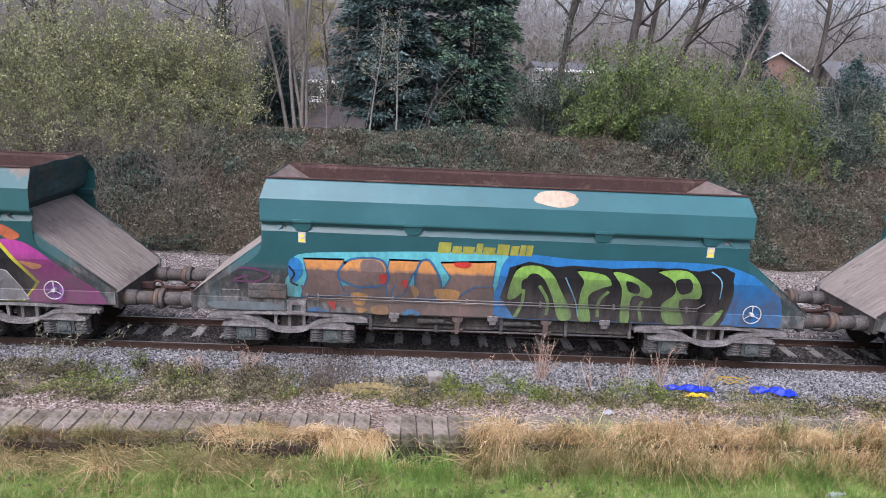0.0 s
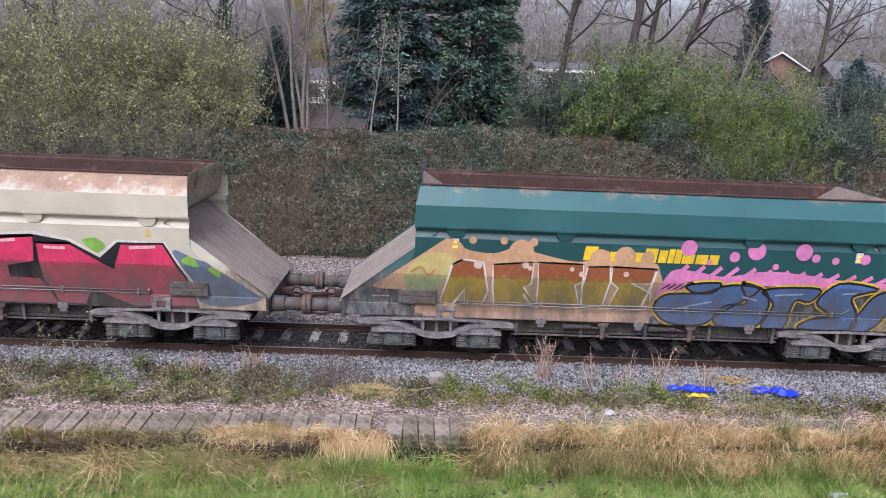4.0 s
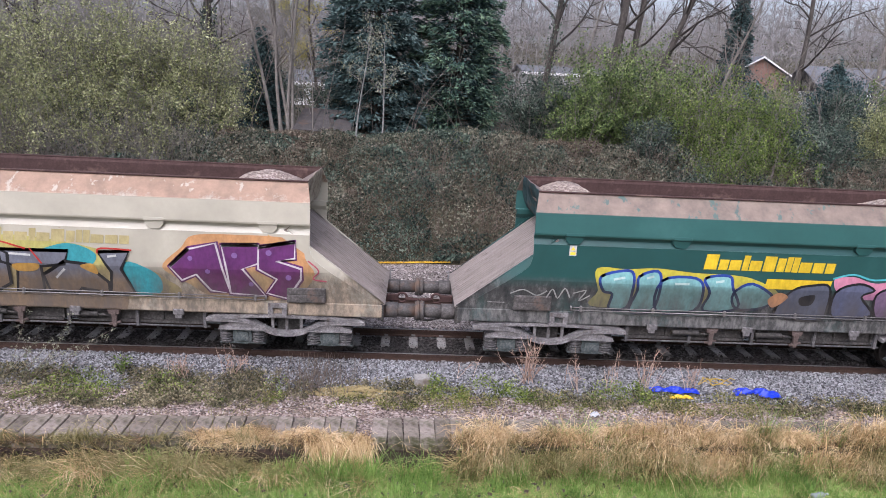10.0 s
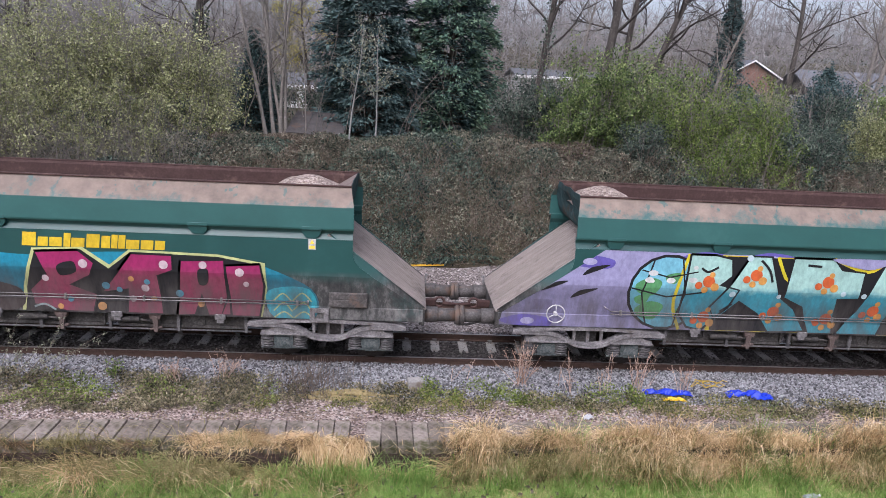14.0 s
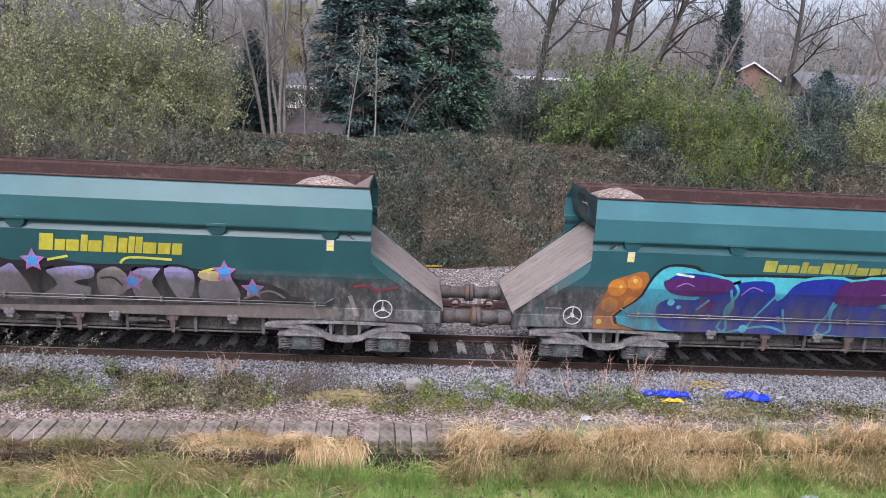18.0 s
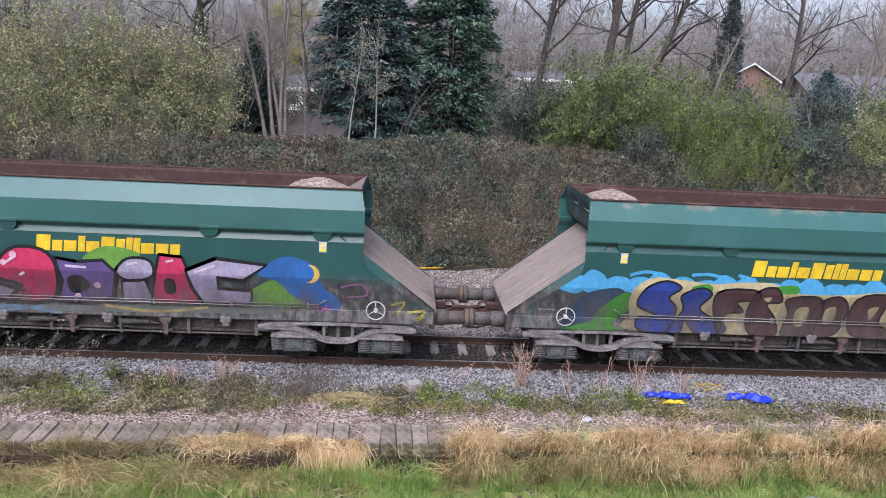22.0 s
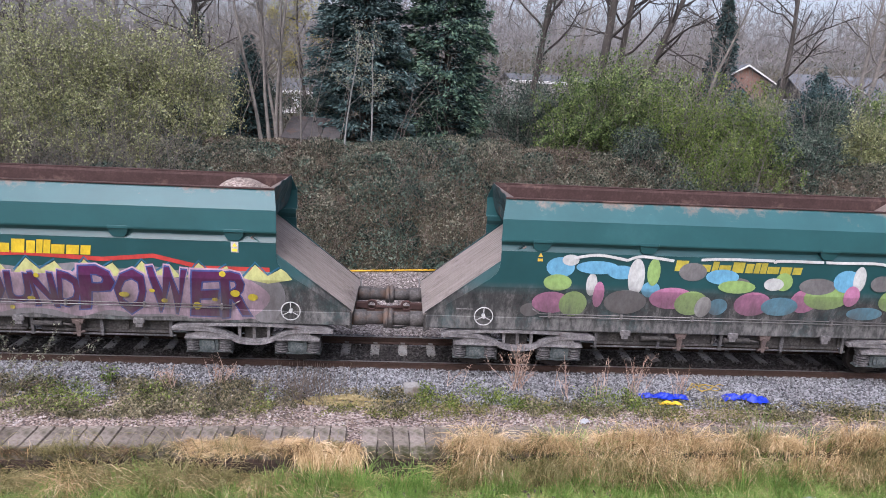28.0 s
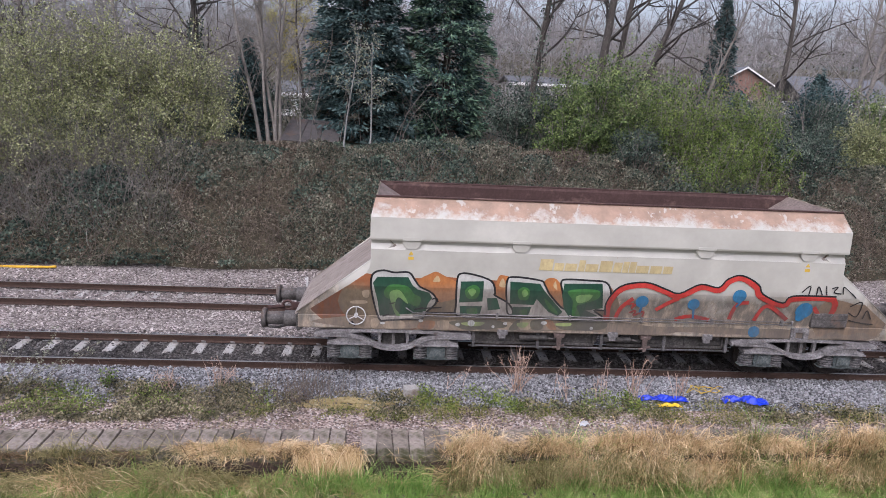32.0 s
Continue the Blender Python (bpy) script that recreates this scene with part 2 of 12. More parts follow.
M["brick"] = surface("dark_brick", (0.03, 0.022, 0.02), (0.055, 0.04, 0.035), (0.09, 0.068, 0.06), 6.0, 0.92, 0, 0.6, 0.01)
M["iron"] = surface("dusty_iron", (0.045, 0.041, 0.041), (0.155, 0.145, 0.145), (0.36, 0.34, 0.338), 4.0, 0.78, 0.1, 0.5, 0.008, stain=((0.06, 0.045, 0.038), 3.0, 0.2))
M["buffer"] = surface("grimy_buffer_steel", (0.028, 0.025, 0.024), (0.075, 0.068, 0.065), (0.17, 0.155, 0.148), 4.0, 0.7, 0.15, 0.4, 0.006, stain=((0.12, 0.08, 0.06), 2.0, 0.3))
M["box"] = surface("axlebox_green_grey", (0.022, 0.035, 0.036), (0.075, 0.088, 0.088), (0.2, 0.2, 0.195), 6.0, 0.75, 0.1, 0.4, 0.006)
M["under"] = surface("dark_underframe", (0.018, 0.017, 0.016), (0.055, 0.05, 0.047), (0.14, 0.13, 0.122), 3.5, 0.85, 0.1, 0.4, 0.006)
# steel darkened: the shade behind the bogie frames is put into its colour
M["wheel"] = surface("shaded_wheel_steel", (0.02, 0.017, 0.015), (0.045, 0.038, 0.035), (0.085, 0.075, 0.07), 6.0, 0.55, 0.6, 0.2, 0.003)
M["rust"] = surface("rusted_steel", (0.028, 0.015, 0.0135), (0.05, 0.027, 0.024), (0.082, 0.047, 0.042), 3.0, 0.88, 0.05, 0.4, 0.006, stain=((0.12, 0.075, 0.062), 1.5, 0.25))
M["ramp"] = surface("worn_slope_sheet", (0.125, 0.105, 0.093), (0.2, 0.17, 0.152), (0.29, 0.25, 0.228), 2.0, 0.8, 0.1, 0.3, 0.004, stretch=(0.4, 4, 0.4), stain=((0.1, 0.08, 0.07), 1.3, 0.15))
M["white"] = surface("worn_white_paint", (0.24, 0.235, 0.23), (0.4, 0.395, 0.39), (0.56, 0.55, 0.54), 8.0, 0.6, 0, 0.1, 0.002)
M["load"] = gravel("stone_load", [(0.0, (0.14, 0.105, 0.088)), (0.5, (0.28, 0.225, 0.195)), (1.0, (0.47, 0.4, 0.355))], 26.0, 0.04)
M["steel"] = surface("bare_pipe", (0.10, 0.093, 0.09), (0.19, 0.178, 0.174), (0.31, 0.295, 0.29), 6.0, 0.5, 0.5, 0.1, 0.002)
M["bark"] = surface("bark", (0.028, 0.024, 0.021), (0.06, 0.052, 0.046), (0.115, 0.103, 0.092), 5.0, 0.95, 0, 0.7, 0.02, stretch=(1, 1, 0.3))
M["twig"] = surface("pale_twigs", (0.095, 0.082, 0.072), (0.165, 0.148, 0.132), (0.25, 0.23, 0.21), 4.0, 0.95, 0, 0.2, 0.005)
M["bramble"] = leafy("bramble_leaves", [(0.1, (0.014, 0.02, 0.015)), (0.34, (0.052, 0.063, 0.045)), (0.52, (0.112, 0.115, 0.085)), (0.7, (0.19, 0.178, 0.132)), (0.9, (0.32, 0.3, 0.23))], 0.55, 0.2, 0.45, 1.3)
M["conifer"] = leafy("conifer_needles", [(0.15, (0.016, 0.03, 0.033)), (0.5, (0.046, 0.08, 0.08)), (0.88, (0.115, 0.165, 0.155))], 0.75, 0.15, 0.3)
M["olive"] = leafy("young_olive_leaves", [(0.12, (0.065, 0.075, 0.038)), (0.45, (0.22, 0.235, 0.108)), (0.7, (0.36, 0.375, 0.19)), (0.9, (0.54, 0.55, 0.33))], 0.6, 0.3, 0.35)
M["green"] = leafy("fresh_green_leaves", [(0.12, (0.022, 0.038, 0.018)), (0.45, (0.085, 0.125, 0.042)), (0.68, (0.18, 0.235, 0.08)), (0.9, (0.34, 0.4, 0.165))], 0.55, 0.25, 0.42, 1.2)
M["willow"] = leafy("willow_leaves", [(0.12, (0.018, 0.032, 0.01)), (0.45, (0.1, 0.15, 0.036)), (0.68, (0.2, 0.265, 0.068)), (0.9, (0.36, 0.42, 0.14))], 0.55, 0.3, 0.4, 1.2)
M["ivy"] = leafy("dark_ivy_leaves", [(0.12, (0.011, 0.017, 0.015)), (0.4, (0.035, 0.052, 0.042)), (0.64, (0.09, 0.12, 0.092)), (0.88, (0.2, 0.235, 0.18))], 0.5, 0.2, 0.45, 1.1)
M["straw"] = leafy("dry_grass", [(0.1, (0.165, 0.102, 0.045)), (0.38, (0.53, 0.37, 0.19)), (0.65, (0.71, 0.53, 0.305)), (0.9, (0.88, 0.73, 0.5))], 0.7, 0.3, 0.45, 1.8)
M["olivestraw"] = leafy("half_dry_grass", [(0.1, (0.06, 0.06, 0.02)), (0.4, (0.2, 0.18, 0.07)), (0.7, (0.34, 0.29, 0.14)), (0.9, (0.5, 0.43, 0.25))], 0.7, 0.25, 0.45, 1.8)
M["grass"] = leafy("green_grass", [(0.12, (0.065, 0.11, 0.025)), (0.45, (0.19, 0.315, 0.07)), (0.7, (0.3, 0.43, 0.115)), (0.9, (0.46, 0.54, 0.2))], 0.65, 0.3, 0.45, 1.6)
M["weed"] = leafy("low_weeds", [(0.12, (0.045, 0.05, 0.02)), (0.4, (0.14, 0.155, 0.045)), (0.65, (0.26, 0.245, 0.09)), (0.9, (0.42, 0.34, 0.19))], 0.6, 0.25, 0.4, 1.6)

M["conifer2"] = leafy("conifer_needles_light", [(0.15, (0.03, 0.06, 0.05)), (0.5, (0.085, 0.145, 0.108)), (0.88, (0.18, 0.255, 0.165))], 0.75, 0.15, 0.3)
M["budding"] = leafy("pale_opening_leaves", [(0.15, (0.14, 0.15, 0.1)), (0.5, (0.24, 0.25, 0.18)), (0.85, (0.36, 0.36, 0.28))])
M["yellowleaf"] = leafy("yellow_spring_leaves", [(0.15, (0.18, 0.16, 0.04)), (0.5, (0.3, 0.27, 0.07)), (0.85, (0.42, 0.38, 0.12))])
M["pale"] = surface("birch_bark", (0.1, 0.1, 0.095), (0.18, 0.18, 0.17), (0.27, 0.27, 0.255), 4.0, 0.9, 0, 0.3, 0.005)
M["weed2"] = leafy("fresh_weeds", [(0.12, (0.04, 0.06, 0.016)), (0.5, (0.15, 0.195, 0.045)), (0.88, (0.33, 0.38, 0.12))], 0.6, 0.2, 0.4, 1.6)
M["ivybig"] = leafy("broad_dark_leaves", [(0.15, (0.03, 0.05, 0.025)), (0.5, (0.05, 0.085, 0.04)), (0.85, (0.09, 0.13, 0.07))])

# lighter copy of the needles: light on the bough tips put into the colour
M["conifer3"] = leafy("conifer_lit_tips", [(0.15, (0.03, 0.053, 0.056)), (0.5, (0.075, 0.12, 0.118)), (0.88, (0.145, 0.2, 0.185))], 0.75, 0.15, 0.3)
M["spring"] = surface("dusty_spring_steel", (0.03, 0.028, 0.028), (0.09, 0.085, 0.086), (0.22, 0.21, 0.21), 5.0, 0.75, 0.15, 0.3, 0.005)
M["bramble2"] = leafy("low_bramble_leaves", [(0.1, (0.035, 0.036, 0.02)), (0.38, (0.12, 0.115, 0.068)), (0.62, (0.25, 0.215, 0.135)), (0.9, (0.44, 0.38, 0.26))], 0.6, 0.25, 0.4, 1.8)


def vary(m, low, high):
    """Gives every piece of one material a tone of its own."""
    n, l = m.node_tree.nodes, m.node_tree.links
    b = n["Principled BSDF"]
    src = b.inputs["Base Color"].links[0].from_socket
    info = n.new("ShaderNodeObjectInfo")
    r = ramp_node(n, l, info.outputs["Random"], [(0.0, low), (1.0, high)])
    l.new(mix_node(n, l, 1.0, src, r.outputs["Color"], "MULTIPLY"), b.inputs["Base Color"])


vary(M["slab"], (0.6, 0.57, 0.52), (1.1, 1.06, 1.02))
vary(M["sleeper"], (0.75, 0.73, 0.7), (1.05, 1.04, 1.02))
vary(M["brick"], (0.6, 0.55, 0.5), (1.2, 1.1, 1.05))
# ---- mesh helpers ----
def part(name, bm, material, parent=None, label=""):
    """Links a bmesh (or a ready mesh) as one mesh object under parent."""
    if isinstance(bm, bpy.types.Mesh):
        me = bm
    else:
        bmesh.ops.recalc_face_normals(bm, faces=bm.faces)
        me = bpy.data.meshes.new(name)
        bm.to_mesh(me)
        bm.free()
    if material and not me.materials:
        me.materials.append(material)
    ob = new(name, me)
    ob.parent = parent
    if label:
        ob["label"] = label
    return ob


def empty(name, m=None):
    ob = new(name)
    ob.empty_display_size = 0.3
    if m:
        ob.matrix_basis = m
    return ob


def box(bm, x0, x1, y0, y1, z0, z1, bevel=0.0):
    v = [bm.verts.new(p) for p in ((x0, y0, z0), (x1, y0, z0), (x1, y1, z0), (x0, y1, z0), (x0, y0, z1), (x1, y0, z1), (x1, y1, z1), (x0, y1, z1))]
    f = [bm.faces.new([v[i] for i in q]) for q in ((0, 3, 2, 1), (4, 5, 6, 7), (0, 1, 5, 4), (1, 2, 6, 5), (2, 3, 7, 6), (3, 0, 4, 7))]
    if bevel:
        e = list({k for q in f for k in q.edges})
        bmesh.ops.bevel(bm, geom=e, offset=bevel, segments=1, affect="EDGES")
    return bm


def slab(bm, outline, y0, y1):
    """An upright plate: outline in (x, z), from y0 to y1."""
    a = [bm.verts.new((x, y0, z)) for x, z in outline]
    b = [bm.verts.new((x, y1, z)) for x, z in outline]
    bm.faces.new(a)
    bm.faces.new(b[::-1])
    for i in range(len(a)):
        j = (i + 1) % len(a)
        bm.faces.new((a[i], b[i], b[j], a[j]))
    return bm


def sheet(bm, rows, thick, out):
    """A bent plate: rows of points, thickened by the vector out * thick."""
    off = Vector(out) * thick
    A = [[bm.verts.new(p) for p in r] for r in rows]
    B = [[bm.verts.new(Vector(p) + off) for p in r] for r in rows]
    n, m_ = len(rows), len(rows[0])
    for i in range(n - 1):
        for j in range(m_ - 1):
            bm.faces.new((A[i][j], A[i][j + 1], A[i + 1][j + 1], A[i + 1][j]))
            bm.faces.new((B[i][j], B[i + 1][j], B[i + 1][j + 1], B[i][j + 1]))
    ring = [(0, j) for j in range(m_)] + [(i, m_ - 1) for i in range(1, n)] + [(n - 1, j) for j in range(m_ - 2, -1, -1)] + [(i, 0) for i in range(n - 2, 0, -1)]
    for k in range(len(ring)):
        (a, b), (c, d) = ring[k], ring[(k + 1) % len(ring)]
        bm.faces.new((A[a][b], B[a][b], B[c][d], A[c][d]))
    return bm


def rod(bm, p, q, r, seg=8, r2=None):
    """A round bar from p to q."""
    p, q = Vector(p), Vector(q)
    d = (q - p).normalized()
    s = d.orthogonal().normalized()
    t = d.cross(s)
    r2 = r if r2 is None else r2
    A, B = [], []
    for i in range(seg):
        a = 2 * math.pi * i / seg
        w = s * math.cos(a) + t * math.sin(a)
        A.append(bm.verts.new(p + w * r))
        B.append(bm.verts.new(q + w * r2))
    for i in range(seg):
        j = (i + 1) % seg
        bm.faces.new((A[i], A[j], B[j], B[i])).smooth = True
    bm.faces.new(A[::-1])
    bm.faces.new(B)
    return bm


def hoop(bm, c, r, w, axis="y", seg=20, sides=6):
    """A ring of radius r and wire radius w."""
    c = Vector(c)
    rings = []
    for i in range(seg):
        a = 2 * math.pi * i / seg
        if axis == "y":
            d = Vector((math.cos(a), 0, math.sin(a)))
            n_ = Vector((0, 1, 0))
        else:
            d = Vector((0, math.cos(a), math.sin(a)))
            n_ = Vector((1, 0, 0))
        rings.append([bm.verts.new(c + d * (r + w * math.cos(2 * math.pi * k / sides)) + n_ * w * math.sin(2 * math.pi * k / sides)) for k in range(sides)])
    for i in range(seg):
        A, B = rings[i], rings[(i + 1) % seg]
        for k in range(sides):
            bm.faces.new((A[k], A[(k + 1) % sides], B[(k + 1) % sides], B[k])).smooth = True
    return bm


def quick_mesh(name, verts, faces, material, smooth=False):
    """A mesh from arrays: verts (n, 3), faces (k, 3 or 4)."""
    verts = np.asarray(verts, np.float32).reshape(-1, 3)
    faces = np.asarray(faces, np.int32)
    k = faces.shape[1]
    me = bpy.data.meshes.new(name)
    me.vertices.add(len(verts))
    me.vertices.foreach_set("co", verts.ravel())
    me.loops.add(faces.size)
    me.loops.foreach_set("vertex_index", faces.ravel())
    me.polygons.add(len(faces))
    me.polygons.foreach_set("loop_start", np.arange(0, faces.size, k, dtype=np.int32))
    if smooth:
        me.polygons.foreach_set("use_smooth", np.ones(len(faces), bool))
    me.update(calc_edges=True)
    me.materials.append(material)
    return me


rng = np.random.default_rng(7)


def unit(v):
    return v / np.maximum(np.linalg.norm(v, axis=-1, keepdims=True), 1e-9)


def leaf_mesh(name, pts, size, material, up=None, slim=0.55, spread=0.45):
    """Small folded leaves at pts: each a four-cornered leaf of its own. up: mean way that they point."""
    n_ = len(pts)
    d = rng.normal(size=(n_, 3))
    if up is not None:
        d = unit(d) * spread + np.asarray(up)
    d = unit(d)
    s = unit(np.cross(d, rng.normal(size=(n_, 3))))
    nrm = np.cross(d, s)
    L = (size * rng.uniform(0.55, 1.3, n_))[:, None]
    a = pts - d * L * 0.5
    b = pts + s * L * slim * 0.5 + nrm * L * 0.10
    c = pts + d * L * 0.5
    e = pts - s * L * slim * 0.5 + nrm * L * 0.10
    v = np.stack([a, b, c, e], 1).reshape(-1, 3)
    f = np.arange(4 * n_).reshape(-1, 4)
    return quick_mesh(name, v, f, material)


class Limbs:
    """Collects tapered limbs and turns them into one mesh."""

    def __init__(self, sides=5):
        self.rows, self.sides = {}, sides

    def limb(self, pts, radii):
        pts = np.asarray(pts, float)
        self.rows.setdefault(len(pts), []).append((pts, np.asarray(radii, float)))

    def mesh(self, name, material):
        k, V, F, count = self.sides, [], [], 0
        a = np.arange(k) * 2 * np.pi / k
        for n_, rows in self.rows.items():
            P = np.stack([r[0] for r in rows])
            R = np.stack([r[1] for r in rows])
            tan = unit(np.gradient(P, axis=1))
            up = np.abs(tan[:, :1, 2:3]) > 0.7
            ref = np.where(up, np.array([0.3, 0.9, 0.1]), np.array([0.1, 0.2, 1.0]))
            s = unit(np.cross(tan, np.broadcast_to(ref, tan.shape)))
            t = np.cross(tan, s)
            ring = P[:, :, None, :] + (s[:, :, None, :] * np.cos(a)[:, None] + t[:, :, None, :] * np.sin(a)[:, None]) * R[:, :, None, None]
            V.append(ring.reshape(-1, 3))
            i, j = np.meshgrid(np.arange(n_ - 1), np.arange(k), indexing="ij")
            q = np.stack([i * k + j, i * k + (j + 1) % k, (i + 1) * k + (j + 1) % k, (i + 1) * k + j], -1).reshape(-1, 4)
            F.append((np.arange(len(P))[:, None, None] * (n_ * k) + q[None]).reshape(-1, 4) + count)
            count += len(P) * n_ * k
        return quick_mesh(name, np.concatenate(V), np.concatenate(F), material, True)


def wander(p, d, length, steps, bend, lift=0.0):
    """Points of a limb that starts at p towards d."""
    d = np.asarray(d, float)
    d = d / math.sqrt(d @ d)
    way = d + np.cumsum(rng.normal(size=(steps, 3)) * bend, 0)
    way[:, 2] += lift * np.arange(1, steps + 1)
    way /= np.sqrt((way * way).sum(1))[:, None]
    return np.concatenate([np.asarray(p, float)[None], p + np.cumsum(way, 0) * (length / steps)])


# ---- ground: one sheet from the lawn over the tracks and the bank to the hills ----
def wall_line(x):
    """Where the old platform's edge runs."""
    return -3.46 + 0.032 * x


def crest(x):
    return 3.0 + 0.2 * math.sin(x * 0.21 + 1.0) + 0.1 * math.sin(x * 0.63)


def height(x, y):
    wl_ = wall_line(x)
    foot = 8.55 + 0.035 * x
    if y < -14.0:
        return 4.35
    if y < -6.0:
        return -0.5 + (y + 6.0) / -8.0 * 4.85
    if y < wl_ - 0.01:
        return -0.52 - 0.24 * (y + 6.0) / 2.5 + 0.04 * math.sin(x * 1.7) * math.sin(y * 2.1)
    if y < -1.35:
        return -0.33 + 0.04 * math.sin(x * 0.9 + y)
    if y < -0.7:
        return -0.33 + (y + 1.35) / 0.65 * 0.17
    if y < -0.05:
        return -0.15
    if y < 0.77:
        return -0.162
    if y < 1.45:
        return -0.2
    if y < 2.25:
        return -0.16
    if y < 3.1:
        return -0.23
    if y < 6.3:
        return -0.19
    if y < foot:
        return -0.25 + 0.03 * math.sin(x * 1.1)
    rise = 5.0
    top = crest(x)
    if y < foot + rise:
        u = (y - foot) / rise
        return -0.25 + (top + 0.25) * (u ** 0.85) + 0.12 * math.sin(x * 1.3 + y * 0.7) * math.sin(y * 1.9 + x * 0.3)
    if y < 60:
        return top + min(1.0, (y - foot - rise) / 4.0) * 0.25 + (y - foot - rise) * 0.004
    return top + 0.44 + (y - 60) * 0.078 + 4.0 * math.sin(x * 0.013 + y * 0.01)


GX = [-420, -260, -160, -100, -65] + [-40 + 1.0 * i for i in range(96)] + [70, 100, 160, 260, 420]
GY = [-120, -60, -30, -14, -11, -8.5, -6, -5.4, -4.9, -4.5, -4.1, None, None, -3.1, -2.7, -2.2, -1.8, -1.35, -0.7, -0.12, 0.04, 0.72, 0.82, 1.44, 1.6, 2.25, 3.1, 4.7, 6.3, 7.0, 7.7, 8.3]
BANK = [0.0, 0.35, 0.8, 1.3, 1.8, 2.3, 2.8, 3.3, 3.8, 4.3, 4.7, 5.0, 5.6, 7, 9, 12, 16, 21, 27, 34, 42, 52, 65, 90, 130, 190, 280, 420]


def build_ground():
    verts, rows = [], len(GY) + len(BANK)
    for j in range(rows):
        for x in GX:
            if j < len(GY):
                y = GY[j]
                if y is None:
                    y = wall_line(x) + 0.20 if j == 11 else wall_line(x) + 0.22
            else:
                y = 8.55 + 0.035 * max(-40, min(55, x)) + BANK[j - len(GY)]
            xx = max(-40, min(55, x))
            verts.append((x, y, -0.76 if j == 11 else height(xx, y)))
    nx = len(GX)
    faces, idx = [], []
    order = ["lawn", "path", "ballast", "fouled_shaded", "cess", "soil"]
    for j in range(rows - 1):
        kind = 0 if j < 12 else 1 if j < 17 else 2 if j < 19 else 3 if j < 23 else 2 if j < 25 else 4 if j < 32 else 5
        for i in range(nx - 1):
            faces.append((j * nx + i, j * nx + i + 1, (j + 1) * nx + i + 1, (j + 1) * nx + i))
            idx.append(kind)
    me = quick_mesh("ground", verts, faces, M[order[0]])
    for k in order[1:]:
        me.materials.append(M[k])
    me.polygons.foreach_set("material_index", np.array(idx, np.int32))
    ob = new("ground", me)
    tagged(ob, "grassy verge, gravel trackbed and overgrown bank", "ground", kind="structure")


build_ground()


# ---- two tracks ----
GAUGE = 1.505
TRACKS = (0.0, 3.94)
RAIL_SECTION = [(-0.07, -0.16), (0.07, -0.16), (0.07, -0.148), (0.012, -0.128), (0.012, -0.045), (0.035, -0.034), (0.036, -0.004), (0.028, 0.0), (-0.028, 0.0), (-0.036, -0.004), (-0.035, -0.034), (-0.012, -0.045), (-0.012, -0.128), (-0.07, -0.148)]


def build_rail(y, first):
    bm = bmesh.new()
    a = [bm.verts.new((-70, y + dy, dz)) for dy, dz in RAIL_SECTION]
    b = [bm.verts.new((85, y + dy, dz)) for dy, dz in RAIL_SECTION]
    for i in range(len(a)):
        j = (i + 1) % len(a)
        f = bm.faces.new((a[i], a[j], b[j], b[i]))
        if i in (7,):
            f.material_index = 1
    bm.faces.new(a[::-1])
    bm.faces.new(b)
    ob = part("rail", bm, M["rail"])
    ob.data.materials.append(M["railtop"])
    tagged(ob, "rusty steel running rail with a worn top", "rail", "rails of the two tracks", "structure")


for ty in TRACKS:
    build_rail(ty, ty == 0)
    build_rail(ty + GAUGE, ty == 0)


def sleeper_mesh():
    bm = bmesh.new()
    prof = [(-0.125, -0.34), (0.125, -0.34), (0.105, -0.175), (-0.105, -0.175)]
    a = [bm.verts.new((x, -0.48, z)) for x, z in prof]
    b = [bm.verts.new((x, 1.985, z)) for x, z in prof]
    for i in range(4):
        bm.faces.new((a[i], a[(i + 1) % 4], b[(i + 1) % 4], b[i]))
    bm.faces.new(a[::-1])
    bm.faces.new(b)
    bmesh.ops.bevel(bm, geom=[e for e in bm.edges], offset=0.012, segments=1, affect="EDGES")
    bmesh.ops.recalc_face_normals(bm, faces=bm.faces)
    me = bpy.data.meshes.new("sleeper")
    bm.to_mesh(me)
    bm.free()
    me.materials.append(M["sleeper"])
    return me


def clip_mesh():
    """The rail's fastening: pad and bent clip, on both sides of the foot."""
    bm = bmesh.new()
    for s in (1,):
        box(bm, -0.05, 0.05, s * 0.075 - 0.015, s * 0.075 + 0.015, -0.175, -0.13)
        rod(bm, (-0.05, s * 0.085, -0.12), (0.05, s * 0.06, -0.12), 0.011, 6)
        rod(bm, (0.05, s * 0.06, -0.12), (0.02, s * 0.12, -0.13), 0.011, 6)
    bmesh.ops.recalc_face_normals(bm, faces=bm.faces)
    me = bpy.data.meshes.new("clip")
    bm.to_mesh(me)
    bm.free()
    me.materials.append(M["steel"])
    return me


def build_sleepers():
    sm, cm = sleeper_mesh(), clip_mesh()
    for k, ty in enumerate(TRACKS):
        for i in range(-26, 46):
            x = -7.939 + 0.6755 * i + k * 0.31
            ob = new("sleeper", sm)
            ob.matrix_basis = pose(x, ty, random.uniform(-0.006, 0.004) - k * 0.022, 0, 0, random.uniform(-0.4, 0.4))
            tagged(ob, "pale concrete railway sleeper half buried in ballast", "sleeper", "sleepers under the rails")
            if -14 < x < 22 and k == 0:
                for r in (0.0, GAUGE):
                    for turn in (0, 180):
                        c = part("rail_clip", cm, None, ob)
                        c.matrix_basis = pose(0, r, 0, 0, 0, turn)


build_sleepers()


